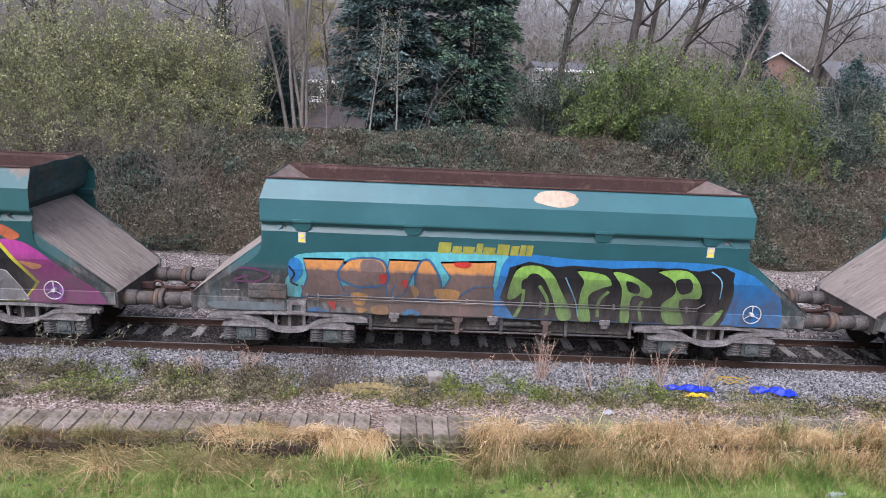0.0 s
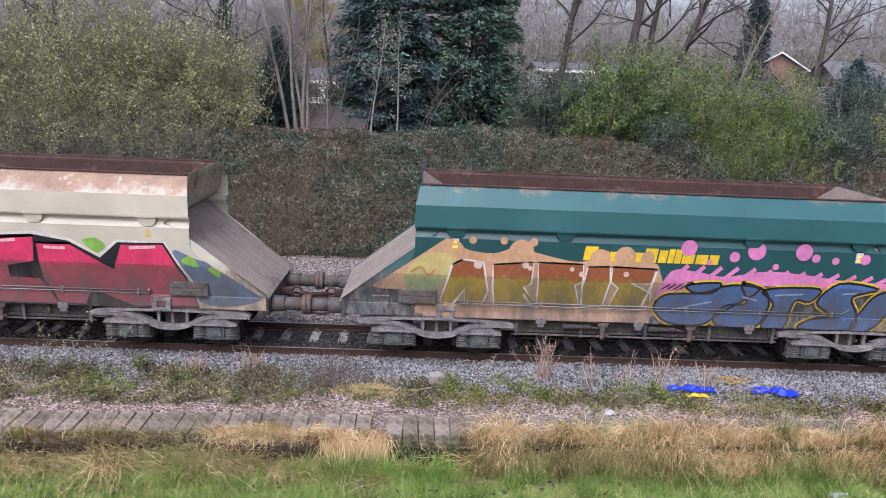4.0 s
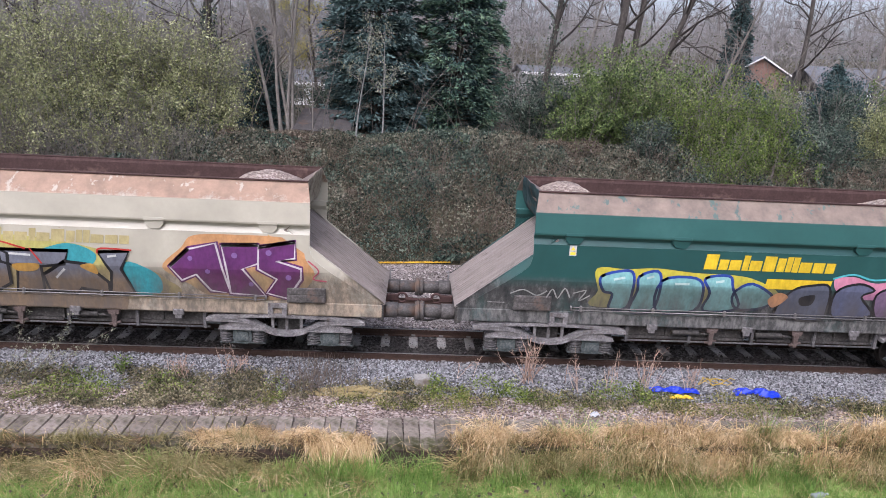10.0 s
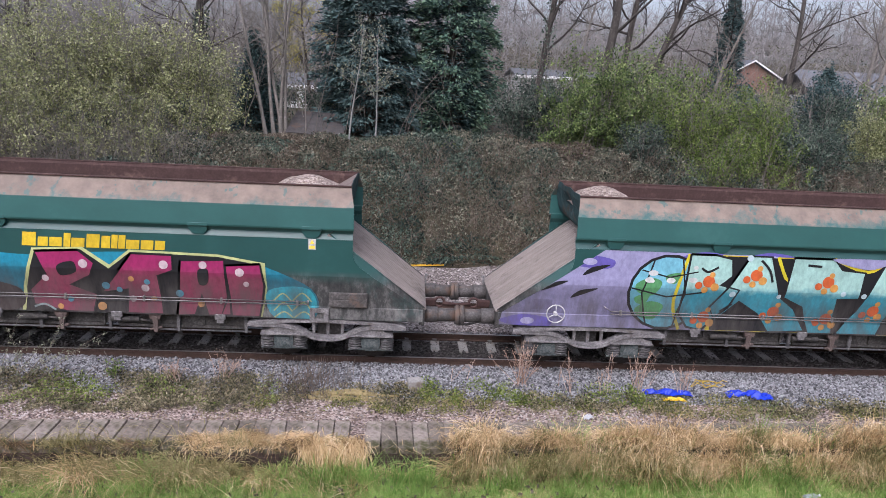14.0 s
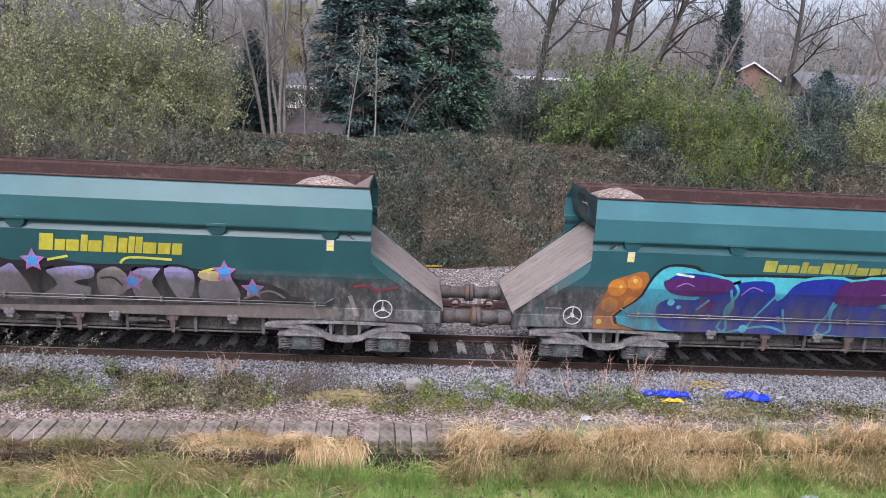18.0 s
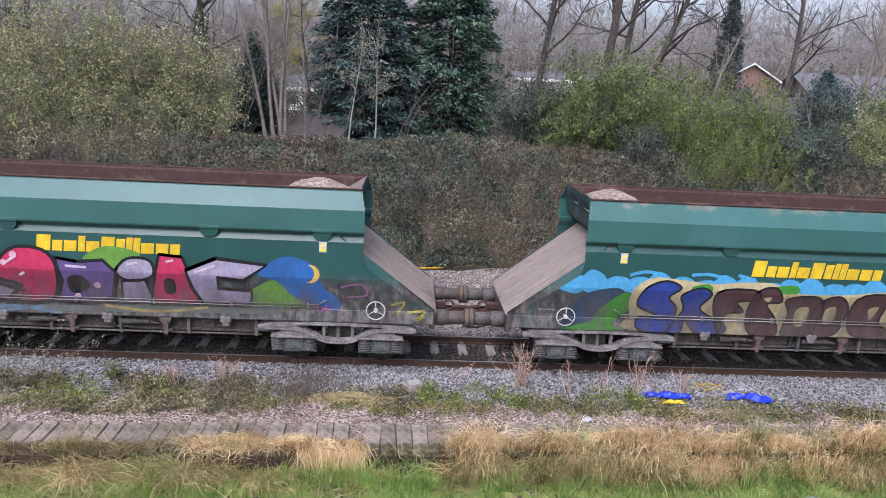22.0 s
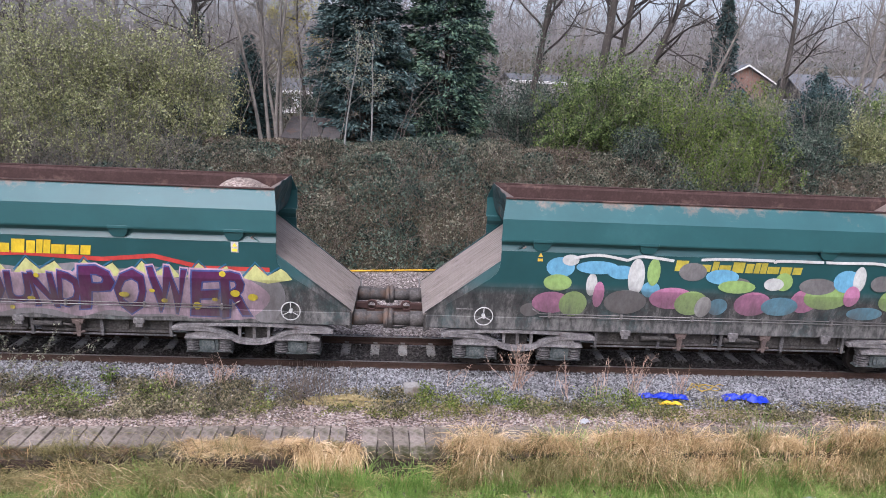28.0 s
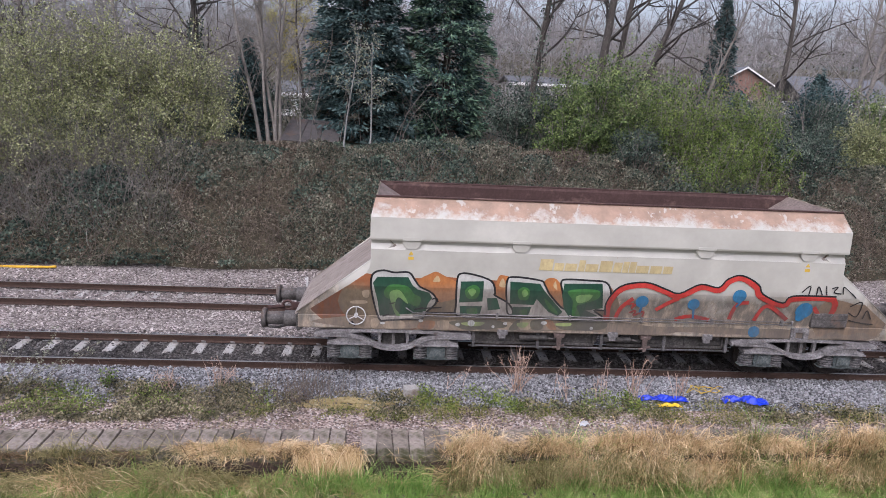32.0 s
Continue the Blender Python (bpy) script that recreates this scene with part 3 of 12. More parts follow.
# ---- edge of the old platform: coping stones on dark brick ----
def build_coping():
    base = empty("platform_edge")
    tagged(base, "old platform edge of worn coping stones, overgrown with grass", "wall", kind="structure")
    bm = bmesh.new()
    y0, y1 = wall_line(-30), wall_line(30)
    v = [bm.verts.new(p) for p in ((-30, y0 + 0.03, -0.8), (30, y1 + 0.03, -0.8), (30, y1 + 0.55, -0.8), (-30, y0 + 0.55, -0.8), (-30, y0 + 0.03, -0.33), (30, y1 + 0.03, -0.33), (30, y1 + 0.55, -0.33), (-30, y0 + 0.55, -0.33))]
    for q in ((0, 3, 2, 1), (4, 5, 6, 7), (0, 1, 5, 4), (1, 2, 6, 5), (2, 3, 7, 6), (3, 0, 4, 7)):
        bm.faces.new([v[i] for i in q])
    part("brick_core", bm, M["brick"], base, "dark damp brick wall under the coping")
    shapes = []
    for k in range(5):
        b2 = bmesh.new()
        box(b2, -0.138, 0.138, -0.29, 0.68, -0.11, 0.0, 0.012)
        for w in b2.verts:
            w.co += Vector((random.uniform(-1, 1), random.uniform(-1, 1), random.uniform(-1, 1))) * 0.01
        bmesh.ops.recalc_face_normals(b2, faces=b2.faces)
        me = bpy.data.meshes.new("coping_stone")
        b2.to_mesh(me)
        b2.free()
        me.materials.append(M["slab"])
        shapes.append(me)
    b3 = bmesh.new()
    box(b3, -0.105, 0.105, -0.012, 0.05, -0.034, 0.034, 0.006)
    bmesh.ops.recalc_face_normals(b3, faces=b3.faces)
    bme = bpy.data.meshes.new("brick")
    b3.to_mesh(bme)
    b3.free()
    bme.materials.append(M["brick"])
    x = -11.0
    while x < 12.0:
        if not (-0.95 < x < -0.45):
            ob = part("coping_stone", shapes[random.randrange(5)], None, base)
            ob.matrix_basis = pose(x, wall_line(x) + 0.29, -0.235 + random.uniform(-0.008, 0.008), random.uniform(-1, 1), random.uniform(-1, 1), 1.8 + random.uniform(-1.5, 1.5))
        x += 0.286
    for row in range(5):
        x = -9.5 + 0.11 * (row % 2)
        while x < 11.0:
            ob = part("brick", bme, None, base)
            ob.matrix_basis = pose(x, wall_line(x) + 0.015, -0.375 - 0.077 * row, 0, 0, 1.8 + random.uniform(-1, 1))
            x += 0.222


build_coping()


def stone_mesh(name, pts, size, material):
    """Loose angular stones, eight faces each."""
    n_ = len(pts)
    L = (size * rng.uniform(0.5, 1.4, n_))[:, None, None]
    base = np.array([(1, 0, 0), (0, 1, 0), (-1, 0, 0), (0, -1, 0), (0, 0, 0.8), (0, 0, -0.8)], float)
    a = rng.uniform(0, 2 * np.pi, n_)
    R = np.zeros((n_, 3, 3))
    R[:, 0, 0], R[:, 0, 1], R[:, 1, 0], R[:, 1, 1], R[:, 2, 2] = np.cos(a), -np.sin(a), np.sin(a), np.cos(a), 1
    tip = rng.normal(size=(n_, 6, 3)) * 0.28
    v = np.einsum("nij,nkj->nki", R, base[None] + tip) * L * 0.5 + pts[:, None, :]
    f = np.array([(0, 1, 4), (1, 2, 4), (2, 3, 4), (3, 0, 4), (1, 0, 5), (2, 1, 5), (3, 2, 5), (0, 3, 5)])
    faces = (np.arange(n_)[:, None, None] * 6 + f[None]).reshape(-1, 3)
    return quick_mesh(name, v.reshape(-1, 3), faces, material)


def scatter_stones():
    def lot(n_, x0, x1, y0, y1):
        x, y = rng.uniform(x0, x1, n_), rng.uniform(y0, y1, n_)
        z = np.array([height(p, q) for p, q in zip(x, y)])
        return np.stack([x, y, z + 0.008], 1)
    for label, mat, n_, box_, size in (
        ("loose grey ballast stones on the shoulder", "stone_grey", 34000, (-11, 14, -1.4, -0.06), 0.05),
        ("dirty ballast stones between the rails", "stone_dark", 11000, (-14, 18, 0.06, 1.42), 0.055),
        ("pale ballast stones between the tracks", "stone_pale", 16000, (-16, 22, 1.58, 3.9), 0.056),
        ("pale ballast stones round the far track", "stone_pale", 14000, (-18, 24, 3.98, 8.2), 0.06),
        ("scattered pale stones on the gravel path", "stone_pale", 5500, (-9, 13, -3.1, -1.4), 0.045),
    ):
        ob = new("ballast_stones", stone_mesh("ballast_stones", lot(n_, *box_), size, M[mat]))
        tagged(ob, label, "stones", kind="stuff")


M["stone_grey"] = leafy("grey_stone", [(0.1, (0.048, 0.047, 0.05)), (0.45, (0.165, 0.163, 0.17)), (0.9, (0.35, 0.348, 0.36))], 0.9, 0.0, 0.2)
M["stone_dark"] = leafy("dirty_stone", [(0.12, (0.02, 0.018, 0.017)), (0.5, (0.05, 0.045, 0.043)), (0.88, (0.15, 0.14, 0.135))], 0.9, 0.0)
M["stone_pale"] = leafy("pale_stone", [(0.1, (0.06, 0.049, 0.044)), (0.5, (0.225, 0.19, 0.177)), (0.9, (0.54, 0.48, 0.455))], 0.9, 0.0, 0.25)
scatter_stones()

# ---- hopper wagons ----
# half width of the body at a height
SIDE = [(1.0, 1.2), (1.28, 1.2), (1.98, 1.355), (2.76, 1.355)]
REACH = [(1.0, 6.5), (1.28, 6.47), (1.63, 5.97), (1.98, 5.47), (2.16, 5.22), (2.26, 5.11), (2.36, 5.055), (2.5, 5.03), (2.76, 5.03)]


def lerp(table, v):
    for (a, p), (b, q) in zip(table, table[1:]):
        if v <= b:
            return p + (q - p) * max(0.0, (v - a)) / (b - a)
    return table[-1][1]


_kept = {}


def shared(key, maker, material):
    """The mesh of a repeated part: made once for each material."""
    k = (key, material.name)
    if k not in _kept:
        bm = bmesh.new()
        maker(bm)
        bmesh.ops.recalc_face_normals(bm, faces=bm.faces)
        me = bpy.data.meshes.new(key)
        bm.to_mesh(me)
        bm.free()
        me.materials.append(material)
        _kept[k] = me
    return _kept[k]


def side_panel(bm, s):
    rows = [[(x * r, s * lerp(SIDE, z), z) for x in (-1, -0.6, -0.2, 0.2, 0.6, 1)] for z, r in REACH]
    sheet(bm, rows, 0.02, (0, -s, 0))


def ledge(bm, s):
    rows = [[(x, s * w, z) for x in (-5.03, -2.5, 0, 2.5, 5.03)] for z, w in ((2.762, 1.352), (2.87, 1.285), (2.985, 1.285))]
    sheet(bm, rows, 0.015, (0, -s, 0))


def hood(bm, s):
    prof = [(2.99, 1.29), (2.962, 1.392), (3.0, 1.404), (3.43, 1.388), (3.80, 1.07)]
    rows = []
    for z, w in prof:
        e = 5.045 if z < 3.5 else 4.96
        rows.append([(x * e, s * w, z) for x in (-1, -0.5, 0, 0.5, 1)])
    sheet(bm, rows, 0.014, (0, -s * 0.8, -0.6))


def bracket(bm, s):
    box(bm, -0.2, 0.2, s * 1.28, s * 1.408, 2.955, 3.03, 0.01)
    slab(bm, [(-0.2, 3.0), (-0.17, 2.86), (-0.1, 2.79), (0.1, 2.79), (0.17, 2.86), (0.2, 3.0)], s * 1.30, s * 1.372)


def rim(bm, s):
    """Top edge bar and the steep inner sheet."""
    rows = [[(x * e, s * w, z) for x in (-1, -0.3, 0.3, 1)] for z, w, e in ((3.805, 1.062, 4.93), (3.74, 1.02, 4.9), (3.0, 0.98, 4.66), (2.4, 0.62, 3.2))]
    sheet(bm, rows, 0.012, (0, s * 0.7, -0.3))
    box(bm, -4.97, 4.97, s * 1.078 - 0.028, s * 1.078 + 0.028, 3.795, 3.83, 0.008)


def floor_sheet(bm):
    box(bm, -3.2, 3.2, -0.62, 0.62, 2.35, 2.4)
    for s in (-1, 1):
        rows = [[(s * 4.5, y, 2.86), (s * 3.2, y, 2.4)] for y in (-1.0, 1.0)]
        sheet(bm, rows, 0.01, (0, 0, -1))


def end_wall(bm, s):
    """The overhanging end, its thin plate dented and folded by years of loading."""
    prof = [(4.55, 2.85), (4.80, 3.06), (4.86, 3.2), (4.9, 3.36), (4.93, 3.52), (4.955, 3.68), (4.955, 3.815)]
    r = random.Random(len(_kept))
    ph, deep = r.uniform(0, 6), r.uniform(0.5, 1.0)
    rows = []
    for k, (x, z) in enumerate(prof):
        w = 1.33 if z < 3.43 else 1.388 - (z - 3.43) * 0.86
        free = min(1.0, max(0.0, (z - 2.95) * 2.5), max(0.12, (3.8 - z) * 2.6))
        row = []
        for j in range(11):
            y = j / 5 - 1
            dent = abs((y * 2.3 + ph + z * 1.4) % 2 - 1) - 0.5
            inner = 1 - y * y
            row.append((s * (x - free * (0.09 + 0.16 * deep * dent) * inner ** 0.6), y * w, z + (0.05 * dent * inner if k == len(prof) - 1 else 0)))
        rows.append(row)
    sheet(bm, rows, 0.014, (-s, 0, 0))


def end_cap(bm, s):
    """The funnel plate inside the end, down to the load."""
    rows = [[(s * 4.925, y * 1.06, 3.80) for y in (-1, 1)], [(s * 4.4, y * 0.99, 3.47) for y in (-1, 1)], [(s * 3.9, y * 0.9, 2.9) for y in (-1, 1)]]
    sheet(bm, rows, 0.014, (0, 0, -1))


def slope_sheet(bm, s):
    rows = []
    for k in range(3):
        u = k / 2
        x, z, w = 4.53 + 2.06 * u, 2.87 - 1.575 * u, 1.325 - 0.12 * u
        rows.append([(s * x, y * w, z) for y in (-1, -0.02, 0.02, 1)])
    sheet(bm, rows, 0.035, (-s * 0.6, 0, -0.8))


def slope_ribs(bm, s):
    for k in range(18):
        y = -1.12 + k * 0.132
        if abs(y) < 0.06:
            continue
        rows = [[(s * x, y - 0.016, z + 0.004), (s * x, y, z + 0.022), (s * x, y + 0.016, z + 0.004)] for x, z in ((4.6, 2.816), (6.5, 1.364))]
        a, b = [[bm.verts.new(p) for p in r] for r in rows]
        for i in range(2):
            bm.faces.new((a[i], a[i + 1], b[i + 1], b[i]))


def slope_edge(bm, s, y):
    """The cheek that closes the gap between the slope and the side, with a rolled lip."""
    top = [(4.6, 2.84), (5.03, 2.5), (5.32, 2.26), (5.75, 1.92), (6.2, 1.57), (6.53, 1.31)]
    low = [(4.9, 2.5), (5.03, 2.36), (5.2, 2.14), (5.58, 1.88), (6.06, 1.54), (6.46, 1.26)]
    rows = [[(s * a, y * (1.345 - 0.06 * (a - 4.53)), b + 0.02) for a, b in top], [(s * a, y * (lerp(SIDE, b) - 0.004), b) for a, b in low]]
    sheet(bm, rows, 0.018, (0, -y, 0))
    rod(bm, (s * 4.6, y * 1.335, 2.85), (s * 6.55, y * 1.215, 1.325), 0.016, 6)


def sole_bar(bm, s):
    prof = [(1.0, 1.215), (1.01, 1.225), (1.262, 1.225), (1.275, 1.205)]
    rows = [[(x, s * w, z) for x in (-6.52, -3, 0, 3, 6.52)] for z, w in prof]
    sheet(bm, rows, 0.02, (0, -s, 0))
    box(bm, -6.5, 6.5, s * 1.05, s * 1.2, 0.985, 1.01)


def underframe(bm):
    box(bm, -6.4, 6.4, -0.3, 0.3, 0.85, 1.25, 0.01)
    for s in (-1, 1):
        box(bm, s * 6.5 - 0.06, s * 6.5 + 0.06, -1.2, 1.2, 0.93, 1.3, 0.01)
        box(bm, s * 4.5 - 0.4, s * 4.5 + 0.4, -1.0, 1.0, 0.95, 1.15, 0.01)
    for x in (-6, -3, 0, 3, 6):
        box(bm, x - 0.05, x + 0.05, -1.15, 1.15, 1.0, 1.2)
    box(bm, -5.3, 5.3, -1.0, 1.0, 1.24, 1.3)


def chute(bm):
    """One discharge hopper under the floor, down to its doors."""
    pts = [(-1.44, 1.0), (1.44, 1.0), (1.36, 0.74), (1.2, 0.64), (-1.2, 0.64), (-1.36, 0.74)]
    slab(bm, pts, -1.0, 1.0)
    for x in (-1.3, -0.45, 0.45, 1.3):
        box(bm, x - 0.02, x + 0.02, -1.05, 1.05, 0.7, 1.0)
    box(bm, -1.3, 1.3, -1.05, -0.99, 0.66, 0.72)


def door_gear(bm):
    """Arm, pivot and link that work a discharge door."""
    slab(bm, [(-0.14, 1.02), (0.14, 1.02), (0.1, 0.88), (-0.1, 0.88)], -1.2, -1.1)
    slab(bm, [(-0.06, 0.92), (0.06, 0.92), (0.035, 0.6), (-0.035, 0.6)], -1.19, -1.12)
    rod(bm, (-0.12, -1.16, 0.64), (0.13, -1.16, 0.7), 0.03, 6)
    rod(bm, (0, -1.22, 0.9), (0, -1.02, 0.9), 0.05, 8)


def door_ram(bm):
    rod(bm, (-0.36, -1.15, 0.85), (0.22, -1.15, 0.86), 0.055, 10)
    rod(bm, (0.2, -1.15, 0.86), (0.45, -1.15, 0.82), 0.025, 6)


def long_shaft(bm):
    rod(bm, (-2.9, -1.1, 0.63), (2.9, -1.1, 0.63), 0.022, 8)
    for x in (-2.8, -1.4, 0, 1.4, 2.8):
        box(bm, x - 0.03, x + 0.03, -1.13, -1.07, 0.6, 0.98)


def side_bracket(bm):
    box(bm, -0.11, 0.11, -1.26, -1.2, 0.93, 1.05, 0.01)
    box(bm, -0.07, 0.07, -1.25, -1.18, 0.85, 0.94, 0.008)


def hand_rail(bm, f):
    for z, r in ((1.335, 0.014), (1.395, 0.011)):
        rod(bm, (-4.12, -1.29, z), (4.12, -1.29, z), r, 6)
    rod(bm, (f * 4.12, -1.29, 1.395), (f * 4.28, -1.29, 1.5), 0.012, 6)
    rod(bm, (-f * 4.12, -1.29, 1.335), (-f * 4.12, -1.29, 1.43), 0.02, 6)
    for k in range(6):
        x = -3.9 + k * 1.56
        box(bm, x - 0.02, x + 0.02, -1.3, -1.2, 1.3, 1.42)


def brake_wheel(bm):
    hoop(bm, (0, 0, 0), 0.195, 0.012, "y", 24, 6)
    rod(bm, (0, -0.03, 0), (0, 0.1, 0), 0.04, 10)
    for k in range(3):
        a = math.pi / 2 + k * 2 * math.pi / 3
        rod(bm, (0, 0, 0), (0.19 * math.cos(a), 0, 0.19 * math.sin(a)), 0.01, 6)


def locker(bm):
    box(bm, -0.4, 0.4, -1.30, -1.19, 1.29, 1.62, 0.012)
    box(bm, -0.37, 0.37, -1.312, -1.298, 1.32, 1.46, 0.004)
    box(bm, -0.37, 0.37, -1.312, -1.298, 1.48, 1.6, 0.004)


def tow_pocket(bm):
    for x0, x1, z0, z1 in ((-0.2, 0.2, 0.95, 1.02), (-0.2, 0.2, 1.15, 1.25), (-0.2, -0.09, 1.02, 1.15), (0.09, 0.2, 1.02, 1.15)):
        box(bm, x0, x1, -1.28, -1.2, z0, z1, 0.008)


def louvre(bm):
    box(bm, -0.2, 0.2, -1.262, -1.2, 1.66, 1.69, 0.004)
    for k in range(5):
        z = 1.43 + k * 0.045
        slab(bm, [(-0.18, z), (0.18, z), (0.18, z + 0.02), (-0.18, z + 0.02)], -1.27, -1.235)


def plate_card(bm):
    box(bm, -0.075, 0.075, -1.362, -1.354, 2.54, 2.76)


def plate_mark(bm):
    slab(bm, [(-0.05, 2.66), (0.05, 2.66), (0.0, 2.74)], -1.366, -1.361)
    box(bm, -0.055, 0.055, -1.366, -1.361, 2.56, 2.62)


def buffer_case(bm):
    rod(bm, (0, 0, 0), (0.32, 0, 0), 0.17, 16)
    rod(bm, (0.32, 0, 0), (0.69, 0, 0), 0.145, 16)
    box(bm, -0.03, 0.03, -0.22, 0.22, -0.2, 0.2, 0.01)


def buffer_head(bm):
    rod(bm, (0.69, 0, 0), (0.76, 0, 0), 0.2, 18, 0.225)
    rod(bm, (0.76, 0, 0), (0.79, 0, 0), 0.225, 18, 0.2)


def draw_hook(bm):
    box(bm, 0, 0.3, -0.05, 0.05, -0.08, 0.08, 0.02)
    hoop(bm, (0.38, 0, 0.0), 0.11, 0.03, "y", 14, 6)
    rod(bm, (0.45, 0, -0.02), (0.82, 0, -0.06), 0.045, 8)


def brake_hose(bm):
    pts = [(0, 0.35, -0.1), (0.25, 0.33, -0.32), (0.55, 0.3, -0.42), (0.82, 0.28, -0.4)]
    for p, q in zip(pts, pts[1:]):
        rod(bm, p, q, 0.03, 7)


def lamp_iron(bm):
    box(bm, 0, 0.04, -0.035, 0.035, -0.1, 0.14, 0.008)
    box(bm, 0, 0.08, -0.02, 0.02, 0.08, 0.12, 0.005)


def bogie_bolster(bm):
    box(bm, -0.25, 0.25, -0.95, 0.95, 0.5, 0.82, 0.02)
    rod(bm, (0, 0, 0.8), (0, 0, 0.97), 0.25, 14)


def bogie_frame(bm, s):
    """The fish-bellied side frame: a long top rail over a sagging lower chord."""
    y0, y1 = s * 1.05, s * 1.21
    n_ = 24
    top, low = [], []
    for k in range(n_ + 1):
        x = -1.66 + 3.32 * k / n_
        u = abs(x) / 1.66
        arch = 0.985 - 0.07 * u * u - (0.035 if u > 0.93 else 0)
        top.append((x, arch))
        low.append((x, arch - (0.055 if u < 0.5 else 0.055 + 0.05 * (u - 0.5))))
    slab(bm, top + low[::-1], y0, y1 + s * 0.05)
    sag, back = [], []
    for k in range(n_ + 1):
        x = -1.6 + 3.2 * k / n_
        z = 0.535 + 0.29 / (1 + math.exp(-(abs(x) - 0.52) * 8.5))
        sag.append((x, z))
        back.append((x, z + 0.07))
    slab(bm, sag + back[::-1], y0 + s * 0.03, y1 + s * 0.08)
    slab(bm, sag + [(x, z + 0.02) for x, z in sag[::-1]], y0, y1 + s * 0.1)
    for x in (-0.3, 0.0, 0.3):
        slab(bm, [(x - 0.035, 0.93), (x + 0.035, 0.93), (x + 0.028, 0.6), (x - 0.028, 0.6)], y0 + s * 0.02, y0 + s * 0.09)
    for q in (-1, 1):
        c = q * 0.915
        slab(bm, [(c - 0.46, 0.69), (c + 0.46, 0.69), (c + 0.47, 0.72), (c + 0.3, 0.76), (c + 0.24, 0.82), (c - 0.24, 0.82), (c - 0.3, 0.76), (c - 0.47, 0.72)], y0, y1 + s * 0.07)
        slab(bm, [(c - 0.47, 0.665), (c + 0.47, 0.665), (c + 0.47, 0.69), (c - 0.47, 0.69)], y0, y1 + s * 0.13)


def axlebox(bm, s):
    """The bearing's housing between its springs, with a bolted cover."""
    slab(bm, [(-0.17, 0.36), (-0.1, 0.33), (0.1, 0.33), (0.17, 0.36), (0.2, 0.46), (0.19, 0.62), (0.13, 0.70), (-0.13, 0.70), (-0.19, 0.62), (-0.2, 0.46)], s * 1.06, s * 1.25)
    slab(bm, [(-0.13, 0.40), (0.13, 0.40), (0.14, 0.5), (0.12, 0.61), (-0.12, 0.61), (-0.14, 0.5)], s * 1.25, s * 1.285)
    rod(bm, (0, s * 1.28, 0.505), (0, s * 1.31, 0.505), 0.075, 12)
    for x, z in ((-0.1, 0.43), (0.1, 0.43), (-0.1, 0.58), (0.1, 0.58)):
        rod(bm, (x, s * 1.28, z), (x, s * 1.305, z), 0.018, 6)
    slab(bm, [(-0.48, 0.335), (0.48, 0.335), (0.44, 0.375), (-0.44, 0.375)], s * 1.02, s * 1.24)
    slab(bm, [(-0.09, 0.7), (0.09, 0.7), (0.06, 0.8), (-0.06, 0.8)], s * 1.1, s * 1.22)


def coil(bm):
    """A nest of springs beside the axlebox, its turns as ribs of one body."""
    prof = [(0.36, 0.12), (0.365, 0.15)]
    for k in range(5):
        z = 0.375 + k * 0.055
        w = 0.15 + 0.012 * math.sin(math.pi * (k + 0.5) / 5)
        prof += [(z, w - 0.045), (z + 0.012, w), (z + 0.032, w), (z + 0.045, w - 0.045)]
    prof += [(0.65, 0.15), (0.668, 0.15), (0.67, 0.08)]
    n_ = 9
    rings = [[bm.verts.new((r * math.cos(2 * math.pi * i / n_), r * math.sin(2 * math.pi * i / n_), z)) for i in range(n_)] for z, r in prof]
    for p, q in zip(rings, rings[1:]):
        for i in range(n_):
            bm.faces.new((p[i], p[(i + 1) % n_], q[(i + 1) % n_], q[i]))
    bm.faces.new(rings[0][::-1])
    bm.faces.new(rings[-1])


def wheelset(bm):
    rod(bm, (0, -1.05, 0), (0, 1.05, 0), 0.08, 10)
    for s in (-1, 1):
        rod(bm, (0, s * 0.70, 0), (0, s * 0.825, 0), 0.44, 24, 0.425)
        rod(bm, (0, s * 0.675, 0), (0, s * 0.70, 0), 0.46, 24)
        rod(bm, (0, s * 0.82, 0), (0, s * 0.86, 0), 0.14, 12)
        for k in range(4):
            a = k * math.pi / 2
            rod(bm, (0.27 * math.cos(a), s * 0.82, 0.27 * math.sin(a)), (0.27 * math.cos(a), s * 0.835, 0.27 * math.sin(a)), 0.05, 8)


def heap(bm, c, half, tall, seed):
    """A mound of stone with a ragged outline."""
    r = random.Random(seed)
    n_, m_ = 14, 8
    grid = []
    for i in range(n_ + 1):
        row = []
        for j in range(m_ + 1):
            u, v = 2 * i / n_ - 1, 2 * j / m_ - 1
            h = max(0.0, 1 - u * u) ** 0.8 * max(0.0, 1 - 0.6 * v * v)
            row.append(bm.verts.new((c + u * half, v * 1.0, 3.45 + tall * h + r.uniform(-0.02, 0.02))))
        grid.append(row)
    for i in range(n_):
        for j in range(m_):
            bm.faces.new((grid[i][j], grid[i + 1][j], grid[i + 1][j + 1], grid[i][j + 1]))


PITCH = 14.645
FIRST = 125.69
TRACK_MID = 0.7525
wagons, wheels = [], []


